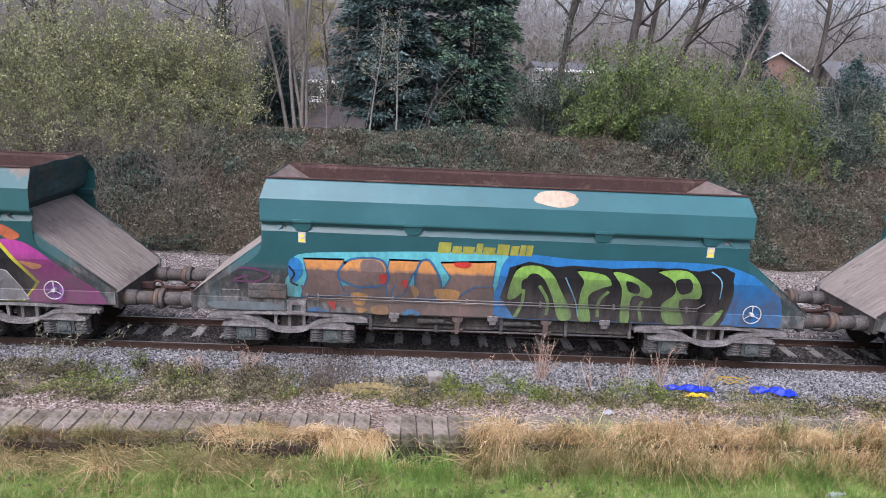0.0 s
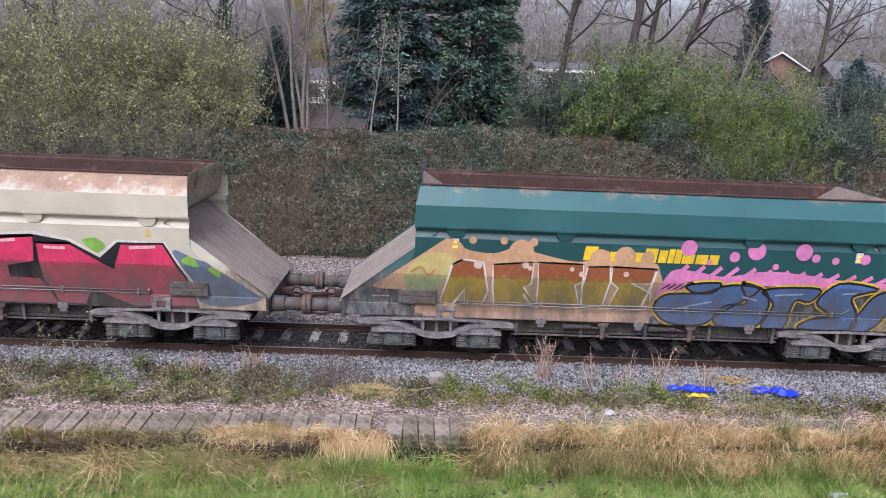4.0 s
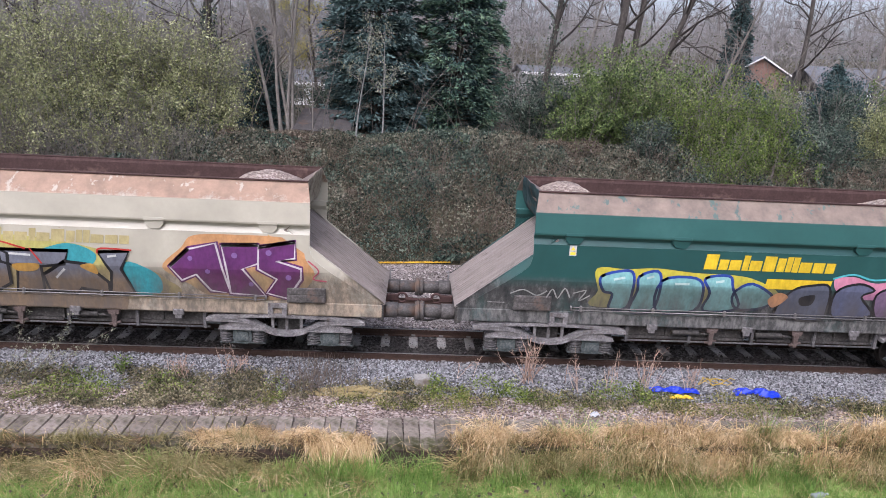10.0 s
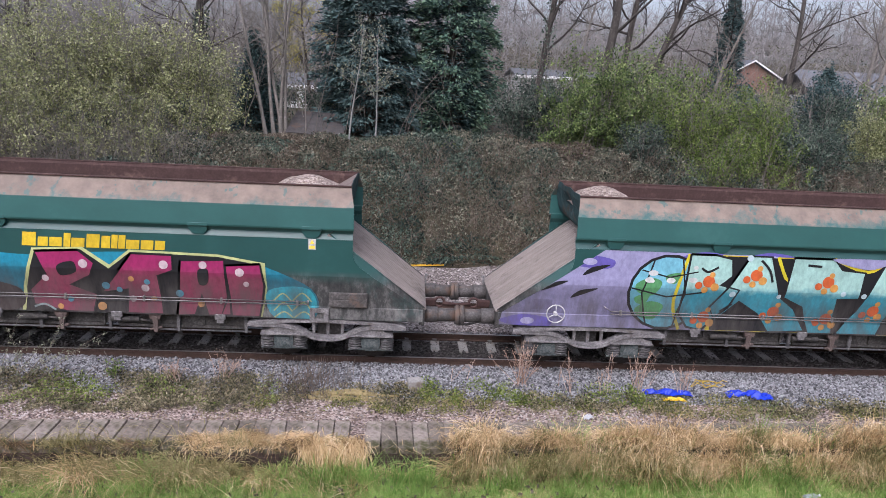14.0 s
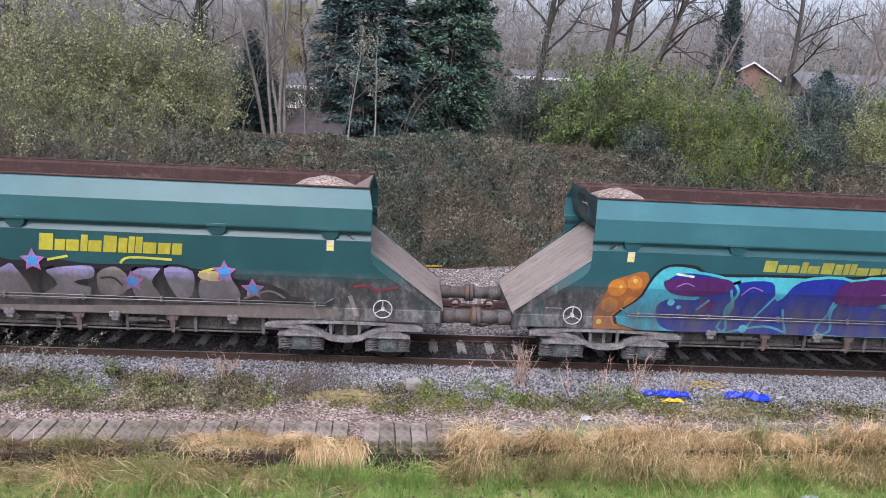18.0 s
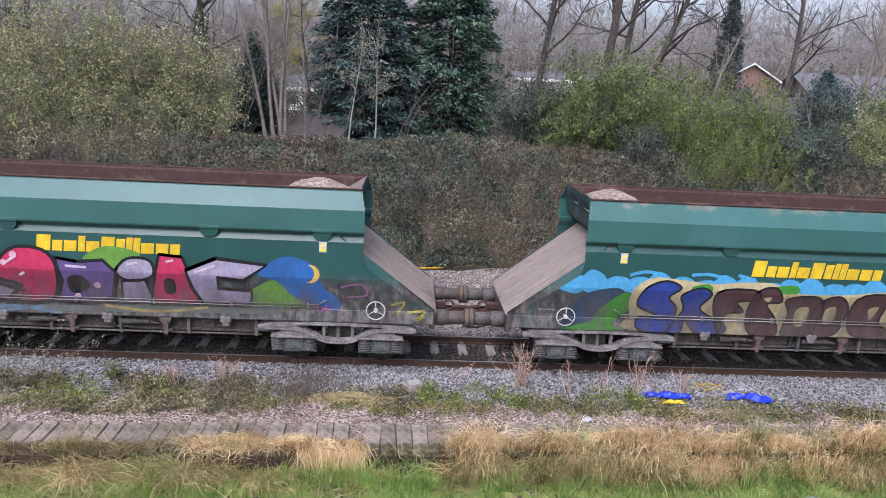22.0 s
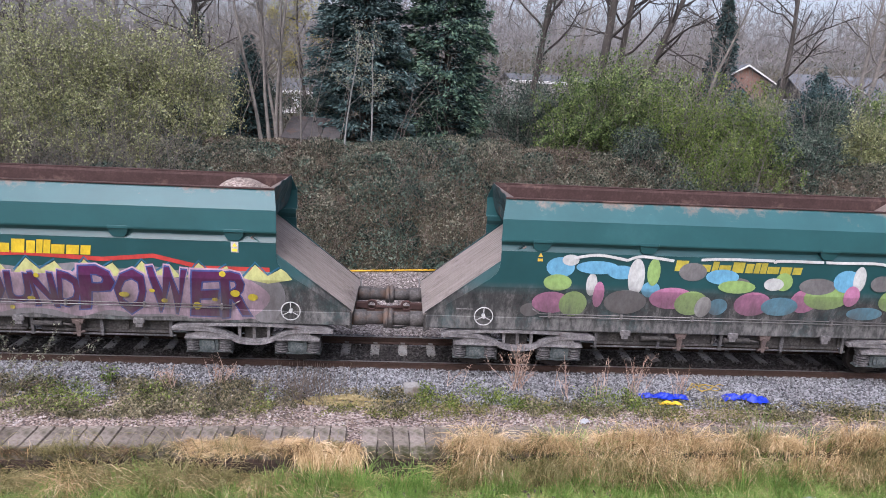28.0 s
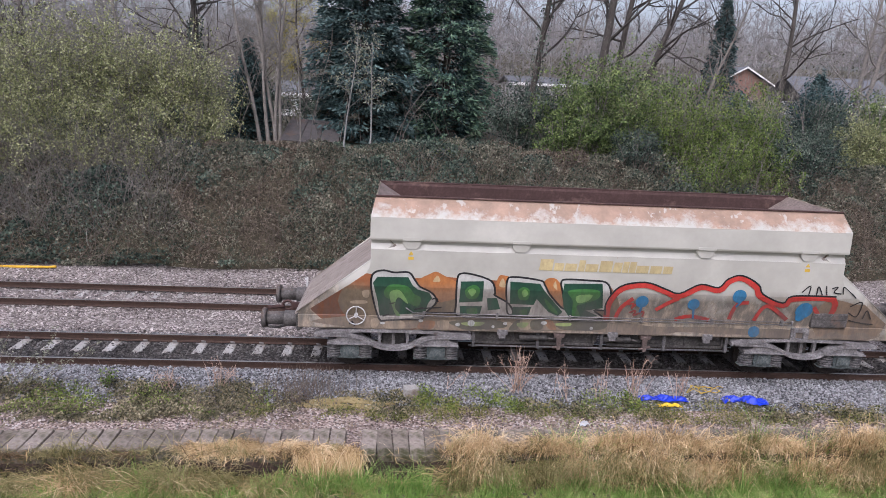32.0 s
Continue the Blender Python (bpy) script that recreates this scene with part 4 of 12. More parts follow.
def build_wagon(i, label, paint, f, heaps, card, worn):
    """f: the end that carries the brake wheel, 1 or -1 along the track. worn: the darker material of both ends."""
    w = empty("hopper_wagon")
    tagged(w, label, "wagon", "wagons of the goods train")
    for s in (-1, 1):
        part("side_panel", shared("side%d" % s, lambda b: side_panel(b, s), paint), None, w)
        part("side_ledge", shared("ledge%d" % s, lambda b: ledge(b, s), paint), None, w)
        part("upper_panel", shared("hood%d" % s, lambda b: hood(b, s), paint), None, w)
        part("top_rim", shared("rim%d" % s, lambda b: rim(b, s), M["rust"]), None, w, "rusted top edge and inside of the hopper")
        part("sole_bar", shared("sole%d" % s, lambda b: sole_bar(b, s), paint), None, w, "dusty frame beam along the bottom edge")
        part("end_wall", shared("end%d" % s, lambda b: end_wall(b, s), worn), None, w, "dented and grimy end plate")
        part("end_cap", shared("cap%d" % s, lambda b: end_cap(b, s), M["dustplate"]), None, w, "dusty plate that slopes into the hopper")
        for y in (-1, 1):
            part("slope_edge", shared("sedge%d%d" % (s, y), lambda b: slope_edge(b, s, y), paint), None, w)
        sl = part("slope_sheet", shared("slope%d" % s, lambda b: slope_sheet(b, s), M["ramp"]), None, w, "bare ribbed end slope sheet, worn grey")
        part("rib", shared("ribs%d" % s, lambda b: slope_ribs(b, s), M["ramp"]), None, sl)
        for x in (-4.2, -1.95, 1.95, 4.2):
            b = part("side_bracket", shared("brk%d" % s, lambda b: bracket(b, s), paint), None, w)
            b.matrix_basis = pose(x, 0, 0)
        for y in (-0.865, 0.865):
            c = part("buffer", shared("bufc", buffer_case, M["buffer"]), None, w, "dusty round steel buffer")
            c.matrix_basis = pose(s * 6.53, y, 1.06, 0, 0, 0 if s > 0 else 180)
            part("buffer_head", shared("bufh", buffer_head, M["buffer"]), None, c)
        h = part("coupling", shared("hook", draw_hook, M["rust"]), None, w, "rusty draw hook and screw link")
        h.matrix_basis = pose(s * 6.55, 0, 1.06, 0, 0, 0 if s > 0 else 180)
        part("brake_hose", shared("hose", brake_hose, M["under"]), None, h)
        g = part("lamp_bracket", shared("lampiron", lamp_iron, M["white"] if i == 17 else M["iron"]), None, w)
        g.matrix_basis = pose(s * 6.6, 0.95, 1.32, 0, 0, 0 if s > 0 else 180)
    part("hopper_floor", shared("floor", floor_sheet, M["rust"]), None, w)
    part("underframe", shared("under", underframe, M["under"]), None, w, "dark grimy underframe")
    for x in (-1.45, 1.45):
        c = part("discharge_chute", shared("chute", chute, M["under"]), None, w)
        c.matrix_basis = pose(x, 0, 0)
    for x in (-0.95, 0.95):
        c = part("door_lever", shared("gear", door_gear, M["rustlight"]), None, w)
        c.matrix_basis = pose(x, 0, 0)
        k = part("door_cylinder", shared("ram", door_ram, M["under"]), None, w)
        k.matrix_basis = pose(x - 0.55 if x > 0 else x - 0.5, 0, 0)
    for x in (-2.3, -0.2, 2.2):
        c = part("frame_lug", shared("lug", side_bracket, M["iron"]), None, w)
        c.matrix_basis = pose(x * f, 0, 0)
    part("door_shaft", shared("shaft", long_shaft, M["spring"]), None, w)
    part("side_pipe", shared("pipe%d" % f, lambda b: hand_rail(b, f), M["steel"]), None, w, "pair of bare steel pipes along the side")
    bw = part("brake_wheel", shared("bwheel", brake_wheel, M["white"]), None, w, "white three-spoked hand brake wheel")
    bw.matrix_basis = pose(f * 5.31, -1.31, 1.31)
    lk = part("equipment_box", shared("locker", locker, M["buffer"]), None, w)
    lk.matrix_basis = pose(-f * 4.95, 0, 0)
    tp = part("tow_pocket", shared("tow", tow_pocket, M["iron"]), None, w)
    tp.matrix_basis = pose(-f * 4.35, 0, 0)
    lv = part("vent", shared("louvre", louvre, M["iron"]), None, w)
    lv.matrix_basis = pose(-5.72, 0.03, 0)
    if card:
        for x in (-4.21, 4.21):
            if card == 1:
                c = part("warning_plate", shared("card", plate_card, M["white"]), None, w, "small warning plate with a yellow mark")
                c.matrix_basis = pose(x, 0, 0)
                part("mark", shared("cmark", plate_mark, M["yellow"]), None, c)
            else:
                c = part("warning_mark", shared("cmark", plate_mark, M["ochre"]), None, w, "small ochre warning mark")
                c.matrix_basis = pose(x, 0.004, 0)
    for k, (c, half, tall) in enumerate(heaps):
        part("stone_load", shared("heap%g_%g_%g" % (c, half, tall), lambda b: heap(b, c, half, tall, i * 7 + k), M["load"]), None, w, "mound of pale crushed stone")
    for s in (-1, 1):
        bg = part("bogie", shared("bolster", bogie_bolster, M["under"]), None, w, "dusty cast bogie with coil springs")
        bg.matrix_basis = pose(s * 4.52, 0, 0)
        for q in (-1, 1):
            part("side_frame", shared("bframe%d" % q, lambda b: bogie_frame(b, q), M["iron"]), None, bg)
            for e in (-0.915, 0.915):
                a = part("axlebox", shared("abox%d" % q, lambda b: axlebox(b, q), M["box"]), None, bg)
                a.matrix_basis = pose(e, 0, 0)
                for d in (-0.33, 0.33):
                    c = part("spring", shared("coil", coil, M["spring"]), None, bg)
                    c.matrix_basis = pose(e + d, q * 1.15, 0)
        for e in (-0.915, 0.915):
            ws = part("wheelset", shared("wset", wheelset, M["wheel"]), None, bg)
            ws.matrix_basis = pose(e, 0, 0.44)
            wheels.append((ws, e))
    wagons.append((w, FIRST - PITCH * (i - 1)))
    return w


M["rustlight"] = surface("dusty_rust", (0.05, 0.036, 0.032), (0.11, 0.082, 0.073), (0.2, 0.155, 0.14), 6.0, 0.85, 0.1, 0.3, 0.004)
M["dustplate"] = surface("stone_dusted_plate", (0.075, 0.055, 0.047), (0.15, 0.115, 0.1), (0.25, 0.2, 0.178), 3.0, 0.9, 0, 0.2, 0.004)
M["ochre"] = surface("ochre_paint", (0.32, 0.2, 0.02), (0.45, 0.29, 0.03), (0.55, 0.37, 0.06), 6.0, 0.6, 0, 0.05, 0.002)
M["yellow"] = surface("yellow_paint", (0.55, 0.38, 0.03), (0.7, 0.5, 0.04), (0.78, 0.6, 0.08), 6.0, 0.55, 0, 0.05, 0.002)
TEAL = (0.021, 0.083, 0.089)
SEA = (0.028, 0.094, 0.088)
BLUE = (0.028, 0.106, 0.121)
CREAM = (0.4, 0.37, 0.3)
PALE = (0.38, 0.365, 0.325)
DUST = (0.185, 0.135, 0.11)
RUSTY = (0.24, 0.15, 0.105)
TWO = ((-4.15, 0.7, 0.42), (3.9, 0.8, 0.4))
LEFT = ((-3.9, 0.95, 0.5),)
NONE = ()
# number, label, base colour, dust colour, cover of the slope, brake wheel's end, heaps, plate
TRAIN = [
    (0, "green hopper wagon with worn paint and a blue-sprayed frame", TEAL, DUST, 0.2, 1, NONE, 1),
    (1, "green hopper wagon sprayed with orange and lime letters", BLUE, DUST, 0.05, 1, NONE, 1),
    (2, "green hopper wagon sprayed with silver and purple letters", TEAL, DUST, 0.45, 1, NONE, 1),
    (3, "green hopper wagon sprayed with brown and blue letters", TEAL, DUST, 0.3, 1, NONE, 1),
    (4, "cream hopper wagon sprayed with large crimson letters", CREAM, RUSTY, 0.75, -1, NONE, 2),
    (5, "green hopper wagon with loose stone and pink letters", BLUE, DUST, 0.05, 1, TWO, 1),
    (6, "green hopper wagon with a dusty top and yellow sign", SEA, DUST, 0.98, 1, TWO, 1),
    (7, "cream hopper wagon sprayed with grey and violet letters", CREAM, RUSTY, 0.9, -1, TWO, 2),
    (8, "green hopper wagon sprayed with a globe and mint letters", SEA, DUST, 0.74, -1, TWO, 0),
    (9, "green hopper wagon sprayed with dark red letters", SEA, DUST, 0.85, -1, TWO, 1),
    (10, "green hopper wagon sprayed with dark blue letters", BLUE, DUST, 0.05, -1, TWO, 1),
    (11, "green hopper wagon sprayed with lilac letters", TEAL, DUST, 0.08, 1, TWO, 1),
    (12, "green hopper wagon sprayed with sky and brown letters", SEA, DUST, 0.3, -1, TWO, 1),
    (13, "green hopper wagon sprayed with red and grey letters", SEA, DUST, 0.12, 1, TWO, 1),
    (14, "green hopper wagon sprayed with turquoise and purple letters", SEA, DUST, 0.7, -1, TWO, 0),
    (15, "green hopper wagon sprayed with pastel patches", TEAL, DUST, 0.35, -1, NONE, 2),
    (16, "green hopper wagon sprayed with purple words", TEAL, DUST, 0.3, 1, ((4.0, 0.6, 0.4),), 1),
    (17, "white hopper wagon sprayed with green letters", PALE, RUSTY, 0.72, -1, NONE, 2),
]
for i, label, base, dust, top, f, heaps, card in TRAIN:
    pale = base in (CREAM, PALE)
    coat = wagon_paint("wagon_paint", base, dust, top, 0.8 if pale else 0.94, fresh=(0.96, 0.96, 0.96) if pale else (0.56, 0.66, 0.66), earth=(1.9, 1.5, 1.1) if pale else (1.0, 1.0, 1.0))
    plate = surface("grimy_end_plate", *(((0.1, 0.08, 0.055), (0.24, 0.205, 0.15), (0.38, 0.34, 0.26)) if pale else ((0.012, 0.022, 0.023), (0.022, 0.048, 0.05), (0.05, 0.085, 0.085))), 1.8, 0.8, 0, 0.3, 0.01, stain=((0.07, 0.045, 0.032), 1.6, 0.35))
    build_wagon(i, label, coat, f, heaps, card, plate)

# ---- spray paint on the wagon sides ----
SKIN = [(1.0, 1.229), (1.275, 1.229), (1.29, 1.207), (1.98, 1.359), (2.78, 1.359)]


def spray(name, top, low=None, split=1.98, soft=0.12, dirt=0.68):
    """Sprayed paint that may change colour at a height, with streaks of dirt near the frame."""
    m, n, l, b = nodes_of(name)
    low = low or top
    tc = n.new("ShaderNodeTexCoord")
    xyz = n.new("ShaderNodeSeparateXYZ")
    l.new(tc.outputs["Object"], xyz.inputs[0])
    wob = noise_node(n, l, 3.0, 4.0, 0.7)
    add = n.new("ShaderNodeMath")
    add.operation = "MULTIPLY_ADD"
    add.inputs[1].default_value = 0.35
    l.new(wob.outputs["Fac"], add.inputs[0])
    l.new(xyz.outputs["Z"], add.inputs[2])
    r = n.new("ShaderNodeMapRange")
    r.inputs["From Min"].default_value = split + 0.175 - soft
    r.inputs["From Max"].default_value = split + 0.175 + soft
    l.new(add.outputs[0], r.inputs["Value"])
    col = mix_node(n, l, r.outputs[0], low, top)
    tone = noise_node(n, l, 1.4, 4.0, 0.65)
    tr = ramp_node(n, l, tone.outputs["Fac"], [(0.3, (0.58, 0.58, 0.58)), (0.7, (0.86, 0.86, 0.86))])
    col = mix_node(n, l, 1.0, col, tr.outputs["Color"], "MULTIPLY")
    fine = noise_node(n, l, 11.0, 4.0, 0.7, (1.0, 1.0, 0.6))
    fr = ramp_node(n, l, fine.outputs["Fac"], [(0.3, (0.78, 0.78, 0.78)), (0.7, (1.18, 1.18, 1.18))])
    col = mix_node(n, l, 1.0, col, fr.outputs["Color"], "MULTIPLY")
    st = noise_node(n, l, 1.3, 5.0, 0.75, (2.6, 1.0, 0.6))
    sr = ramp_node(n, l, st.outputs["Fac"], [(0.34, (0, 0, 0)), (0.62, (1, 1, 1))])
    lo = n.new("ShaderNodeMapRange")
    lo.inputs["From Min"].default_value = 2.05
    lo.inputs["From Max"].default_value = 1.5
    lo.inputs["To Max"].default_value = dirt
    l.new(xyz.outputs["Z"], lo.inputs["Value"])
    mu = n.new("ShaderNodeMath")
    mu.operation = "MULTIPLY"
    l.new(sr.outputs["Color"], mu.inputs[0])
    l.new(lo.outputs[0], mu.inputs[1])
    col = mix_node(n, l, mu.outputs[0], col, (0.08, 0.071, 0.067))
    l.new(col, b.inputs["Base Color"])
    b.inputs["Roughness"].default_value = 0.5
    b.inputs["Specular IOR Level"].default_value = 0.35
    return m


_tints = {}


def tint(top, low=None, split=1.98, soft=0.12):
    k = (top, low, split, soft)
    if k not in _tints:
        _tints[k] = spray("spray_paint", top, low, split, soft)
    return _tints[k]


_glyphs = {}


def letter_mesh(ch, off):
    c = bpy.data.curves.new("letter", "FONT")
    c.body = ch
    c.offset = off
    c.resolution_u = 2
    ob = bpy.data.objects.new("letter", c)
    me = bpy.data.meshes.new_from_object(ob)
    out = np.array([v.co[:] for v in me.vertices]), [tuple(p.vertices) for p in me.polygons]
    bpy.data.objects.remove(ob)
    bpy.data.curves.remove(c)
    bpy.data.meshes.remove(me)
    return out


def glyph(ch, bold):
    """A letter of the built-in font as flat points in a unit box, with its faces."""
    bold = round(bold * 125) / 125
    for off in (0.0, bold):
        if (ch, off) not in _glyphs:
            _glyphs[(ch, off)] = letter_mesh(ch, off)
    base = _glyphs[(ch, 0.0)][0]
    lo, hi = base.min(0), base.max(0)
    co, faces = _glyphs[(ch, bold)]
    return [((p[0] - lo[0]) / (hi[0] - lo[0]), (p[1] - lo[1]) / (hi[1] - lo[1])) for p in co], faces


def rounded(pts, k=5):
    """A smooth closed line through pts."""
    out, n_ = [], len(pts)
    for i in range(n_):
        p0, p1, p2, p3 = (Vector(pts[(i + j - 1) % n_]) for j in range(4))
        for s in range(k):
            t = s / k
            out.append(tuple(0.5 * ((2 * p1) + (p2 - p0) * t + (2 * p0 - 5 * p1 + 4 * p2 - p3) * t * t + (3 * p1 - p0 - 3 * p2 + p3) * t ** 3)))
    return out


def smooth_run(pts, k=4):
    """A smooth open line through pts."""
    if len(pts) < 3:
        return [tuple(Vector(pts[0]).lerp(Vector(pts[-1]), t / 3)) for t in range(4)]
    out, n_ = [], len(pts)
    for i in range(n_ - 1):
        p0, p1, p2, p3 = (Vector(pts[min(max(i + j - 1, 0), n_ - 1)]) for j in range(4))
        for s in range(k):
            t = s / k
            out.append(tuple(0.5 * ((2 * p1) + (p2 - p0) * t + (2 * p0 - 5 * p1 + 4 * p2 - p3) * t * t + (3 * p1 - p0 - 3 * p2 + p3) * t ** 3)))
    return out + [tuple(pts[-1])]


class Mural:
    """Paint on the near side of one wagon; x along it from its middle, z up. A layer lies on the ones below it."""

    def __init__(self, wagon, seed):
        self.w, self.r, self.level = wagon, random.Random(seed), 0

    def lay(self, bm, material, layer, name):
        bm.normal_update()
        bmesh.ops.triangulate(bm, faces=bm.faces)
        zs = [v.co.z for v in bm.verts]
        xs = max(abs(v.co.x) for v in bm.verts)
        lo, hi = min(zs), max(zs)

        def cut(at, way, away=False):
            bmesh.ops.bisect_plane(bm, geom=bm.verts[:] + bm.edges[:] + bm.faces[:], plane_co=at, plane_no=way, clear_outer=away)

        for z in (1.275, 1.29, 1.98):
            if lo < z < hi:
                cut((0, 0, z), (0, 0, 1))
        if xs > 5.0:
            for s in (-1, 1):
                cut((s * 6.45, 0, 1.28), (s * 0.98, 0, 1.36), True)
                cut((s * 6.5, 0, 1.28), (s, 0, 0), True)
        if lo < 1.005:
            cut((0, 0, 1.005), (0, 0, -1), True)
        if not bm.faces:
            bm.free()
            return
        self.level += 1
        for v in bm.verts:
            v.co.y = -lerp(SKIN, v.co.z) - 0.0035 * (layer + 1) - 0.00004 * self.level
        me = bpy.data.meshes.new(name)
        bm.to_mesh(me)
        bm.free()
        me.materials.append(material)
        part(name, me, None, self.w)

    def poly(self, pts, material, layer=0, name="paint_patch"):
        bm = bmesh.new()
        bm.faces.new([bm.verts.new((x, 0, z)) for x, z in pts])
        self.lay(bm, material, layer, name)

    def blob(self, pts, material, layer=0, name="paint_patch"):
        self.poly(rounded(pts), material, layer, name)

    def disc(self, x, z, r, material, layer=1, name="painted_spot", flat=1.0):
        self.poly([(x + r * math.cos(a * math.pi / 9), z + r * flat * math.sin(a * math.pi / 9)) for a in range(18)], material, layer, name)

    def ring(self, x, z, r, w, material, layer=3, name="painted_line", a0=0, a1=360):
        n_ = 24
        pts = [(x + r * math.cos(math.radians(a0 + (a1 - a0) * k / n_)), z + r * math.sin(math.radians(a0 + (a1 - a0) * k / n_))) for k in range(n_ + 1)]
        self.line(pts, w, material, layer, name)

    def line(self, pts, w, material, layer=3, name="painted_line"):
        """A stroke of the spray can."""
        bm = bmesh.new()
        P = [Vector((x, 0, z)) for x, z in pts]
        a, b = [], []
        for i, p in enumerate(P):
            d = (P[min(i + 1, len(P) - 1)] - P[max(i - 1, 0)]).normalized()
            s = Vector((-d.z, 0, d.x)) * w * 0.5
            a.append(bm.verts.new(p + s))
            b.append(bm.verts.new(p - s))
        for i in range(len(P) - 1):
            bm.faces.new((a[i], a[i + 1], b[i + 1], b[i]))
        self.lay(bm, material, layer, name)

    def shape(self, pts, fill, edge=None, w=0.06, rim=None, layer=2, soft=False, rim_w=0.13):
        """One painted letter: its fill, the outline sprayed round it, and a wider rim below."""
        path = rounded(pts, 4) if soft else pts
        ring = [tuple(Vector(p)) for p in path] + [tuple(path[0]), tuple(path[1])]
        if rim:
            self.line(ring, rim_w, rim, layer, "painted_rim")
        self.poly(path, fill, layer + 1, "painted_letter")
        if edge:
            self.line(ring, w, edge, layer + 2, "painted_outline")

    def stroke(self, pts, w, material, layer=6):
        """A free curved line."""
        self.line(smooth_run(pts), w, material, layer)

    def cloud(self, x0, x1, z0, z1, material, layer=0, bumps=9, depth=0.12, name="paint_halo"):
        """A patch with a bumpy outline."""
        pts = []
        for k in range(bumps):
            pts.append((x0 + (x1 - x0) * (k + 0.5) / bumps, z1 + self.r.uniform(-depth, depth * 0.4)))
        pts.append((x1 + self.r.uniform(0, depth), (z0 + z1) / 2))
        for k in range(bumps):
            pts.append((x1 - (x1 - x0) * (k + 0.5) / bumps, z0 + self.r.uniform(-depth * 0.4, depth)))
        pts.append((x0 - self.r.uniform(0, depth), (z0 + z1) / 2))
        self.blob(pts, material, layer)

    def word(self, text, x0, x1, z0, z1, fills, edge=None, rim=None, layer=2, bold=0.05, over=1.12, turn=6, name="painted_letter", shear=0.0, rise=0.0, lift=0.0):
        """Fat letters side by side: rim (widest), edge and fill, one upon the other."""
        widths = [0.55 if ch in "I1" else 1.25 if ch in "MW" else 0.9 if ch in "EFLJTRSZ" else 1.0 for ch in text]
        share = (x1 - x0) / sum(widths)
        at = x0
        for k, ch in enumerate(text):
            step = widths[k] * share
            at += step
            if ch == " ":
                continue
            a = radians(self.r.uniform(-turn, turn))
            hz = (z1 - z0) * self.r.uniform(0.92, 1.06)
            wx = step * over * 0.86
            cx, cz = at - step * 0.5, (z0 + z1) / 2 + self.r.uniform(-0.04, 0.04) + rise * k
            wave = self.r.uniform(0, 6)
            thin = bold * 0.42
            todo = [(fills[k % len(fills)], thin, layer + 2)]
            if edge:
                todo.append((edge, thin + 0.026, layer + 1))
            if rim:
                todo.append((rim, thin + 0.05, layer))
            for material, wide, lay_ in todo:
                pts, faces = glyph(ch, wide)
                bm = bmesh.new()
                vs = []
                for u, v in pts:
                    x, z = (u - 0.5) * wx, (v - 0.5) * hz
                    x += 0.035 * math.sin(z * 5 + wave) + shear * z
                    z += 0.03 * math.sin(x * 6 + wave * 2) + lift * x
                    vs.append(bm.verts.new((cx + x * math.cos(a) - z * math.sin(a), 0, cz + x * math.sin(a) + z * math.cos(a))))
                for f in faces:
                    try:
                        bm.faces.new([vs[i] for i in f])
                    except ValueError:
                        pass
                self.lay(bm, material, lay_, name)

    def shine(self, x0, x1, z0, z1, count, material, layer=6, size=0.05):
        """Small highlights and dots."""
        for k in range(count):
            self.disc(self.r.uniform(x0, x1), self.r.uniform(z0, z1), size * self.r.uniform(0.5, 1.3), material, layer, flat=self.r.uniform(0.5, 1.0))

    def sign(self, x0, x1, z0, z1, material, layer=0, keep=12):
        """The maker's yellow mark as plain slanted bars."""
        n_ = 12
        tall = [1.0, 0.68, 0.68, 1.0, 0.68, 1.0, 0.9, 1.0, 1.0, 0.68, 0.68, 0.68]
        wide = [1.1, 0.8, 1.0, 0.55, 1.05, 1.05, 0.7, 0.5, 0.55, 1.05, 1.0, 0.8]
        total = sum(wide)
        x = x0
        for k in range(n_):
            w = wide[k] / total * (x1 - x0)
            h = (z1 - z0) * tall[k]
            s = 0.12 * h
            if k < keep:
                g = w * 0.12
                self.poly([(x, z0), (x + w - g, z0), (x + w - g + s, z0 + h), (x + s, z0 + h)], material, layer, "sign_bar")
            x += w

    def spot_on_hood(self, x0, x1, z0, z1, material):
        """A bare worn patch on the upper slope."""
        pts = rounded([(x0, z0 + 0.1), (x0 + 0.1, z1 - 0.05), ((x0 + x1) / 2, z1), (x1 - 0.1, z1 - 0.04), (x1, z0 + 0.12), (x1 - 0.2, z0 + 0.02), ((x0 + x1) / 2, z0), (x0 + 0.2, z0 + 0.04)])
        bm = bmesh.new()
        bm.faces.new([bm.verts.new((x + self.r.uniform(-0.02, 0.02), -(1.388 - (z - 3.43) * 0.859) - 0.004, z + 0.003)) for x, z in pts])
        part("bare_patch", bm, material, self.w, "bare pale patch in the paint")

    def scrawl(self, x0, x1, z0, z1, material, count=6, w=0.025, layer=5):
        """Unreadable scribble as plain short bars."""
        step = (x1 - x0) / count
        for k in range(count):
            x = x0 + step * k
            self.line([(x, z0 + self.r.uniform(0, 0.3) * (z1 - z0)), (x + step * 0.4, z1 - self.r.uniform(0, 0.2) * (z1 - z0)), (x + step * 0.75, z0 + self.r.uniform(0, 0.4) * (z1 - z0))], w, material, layer)


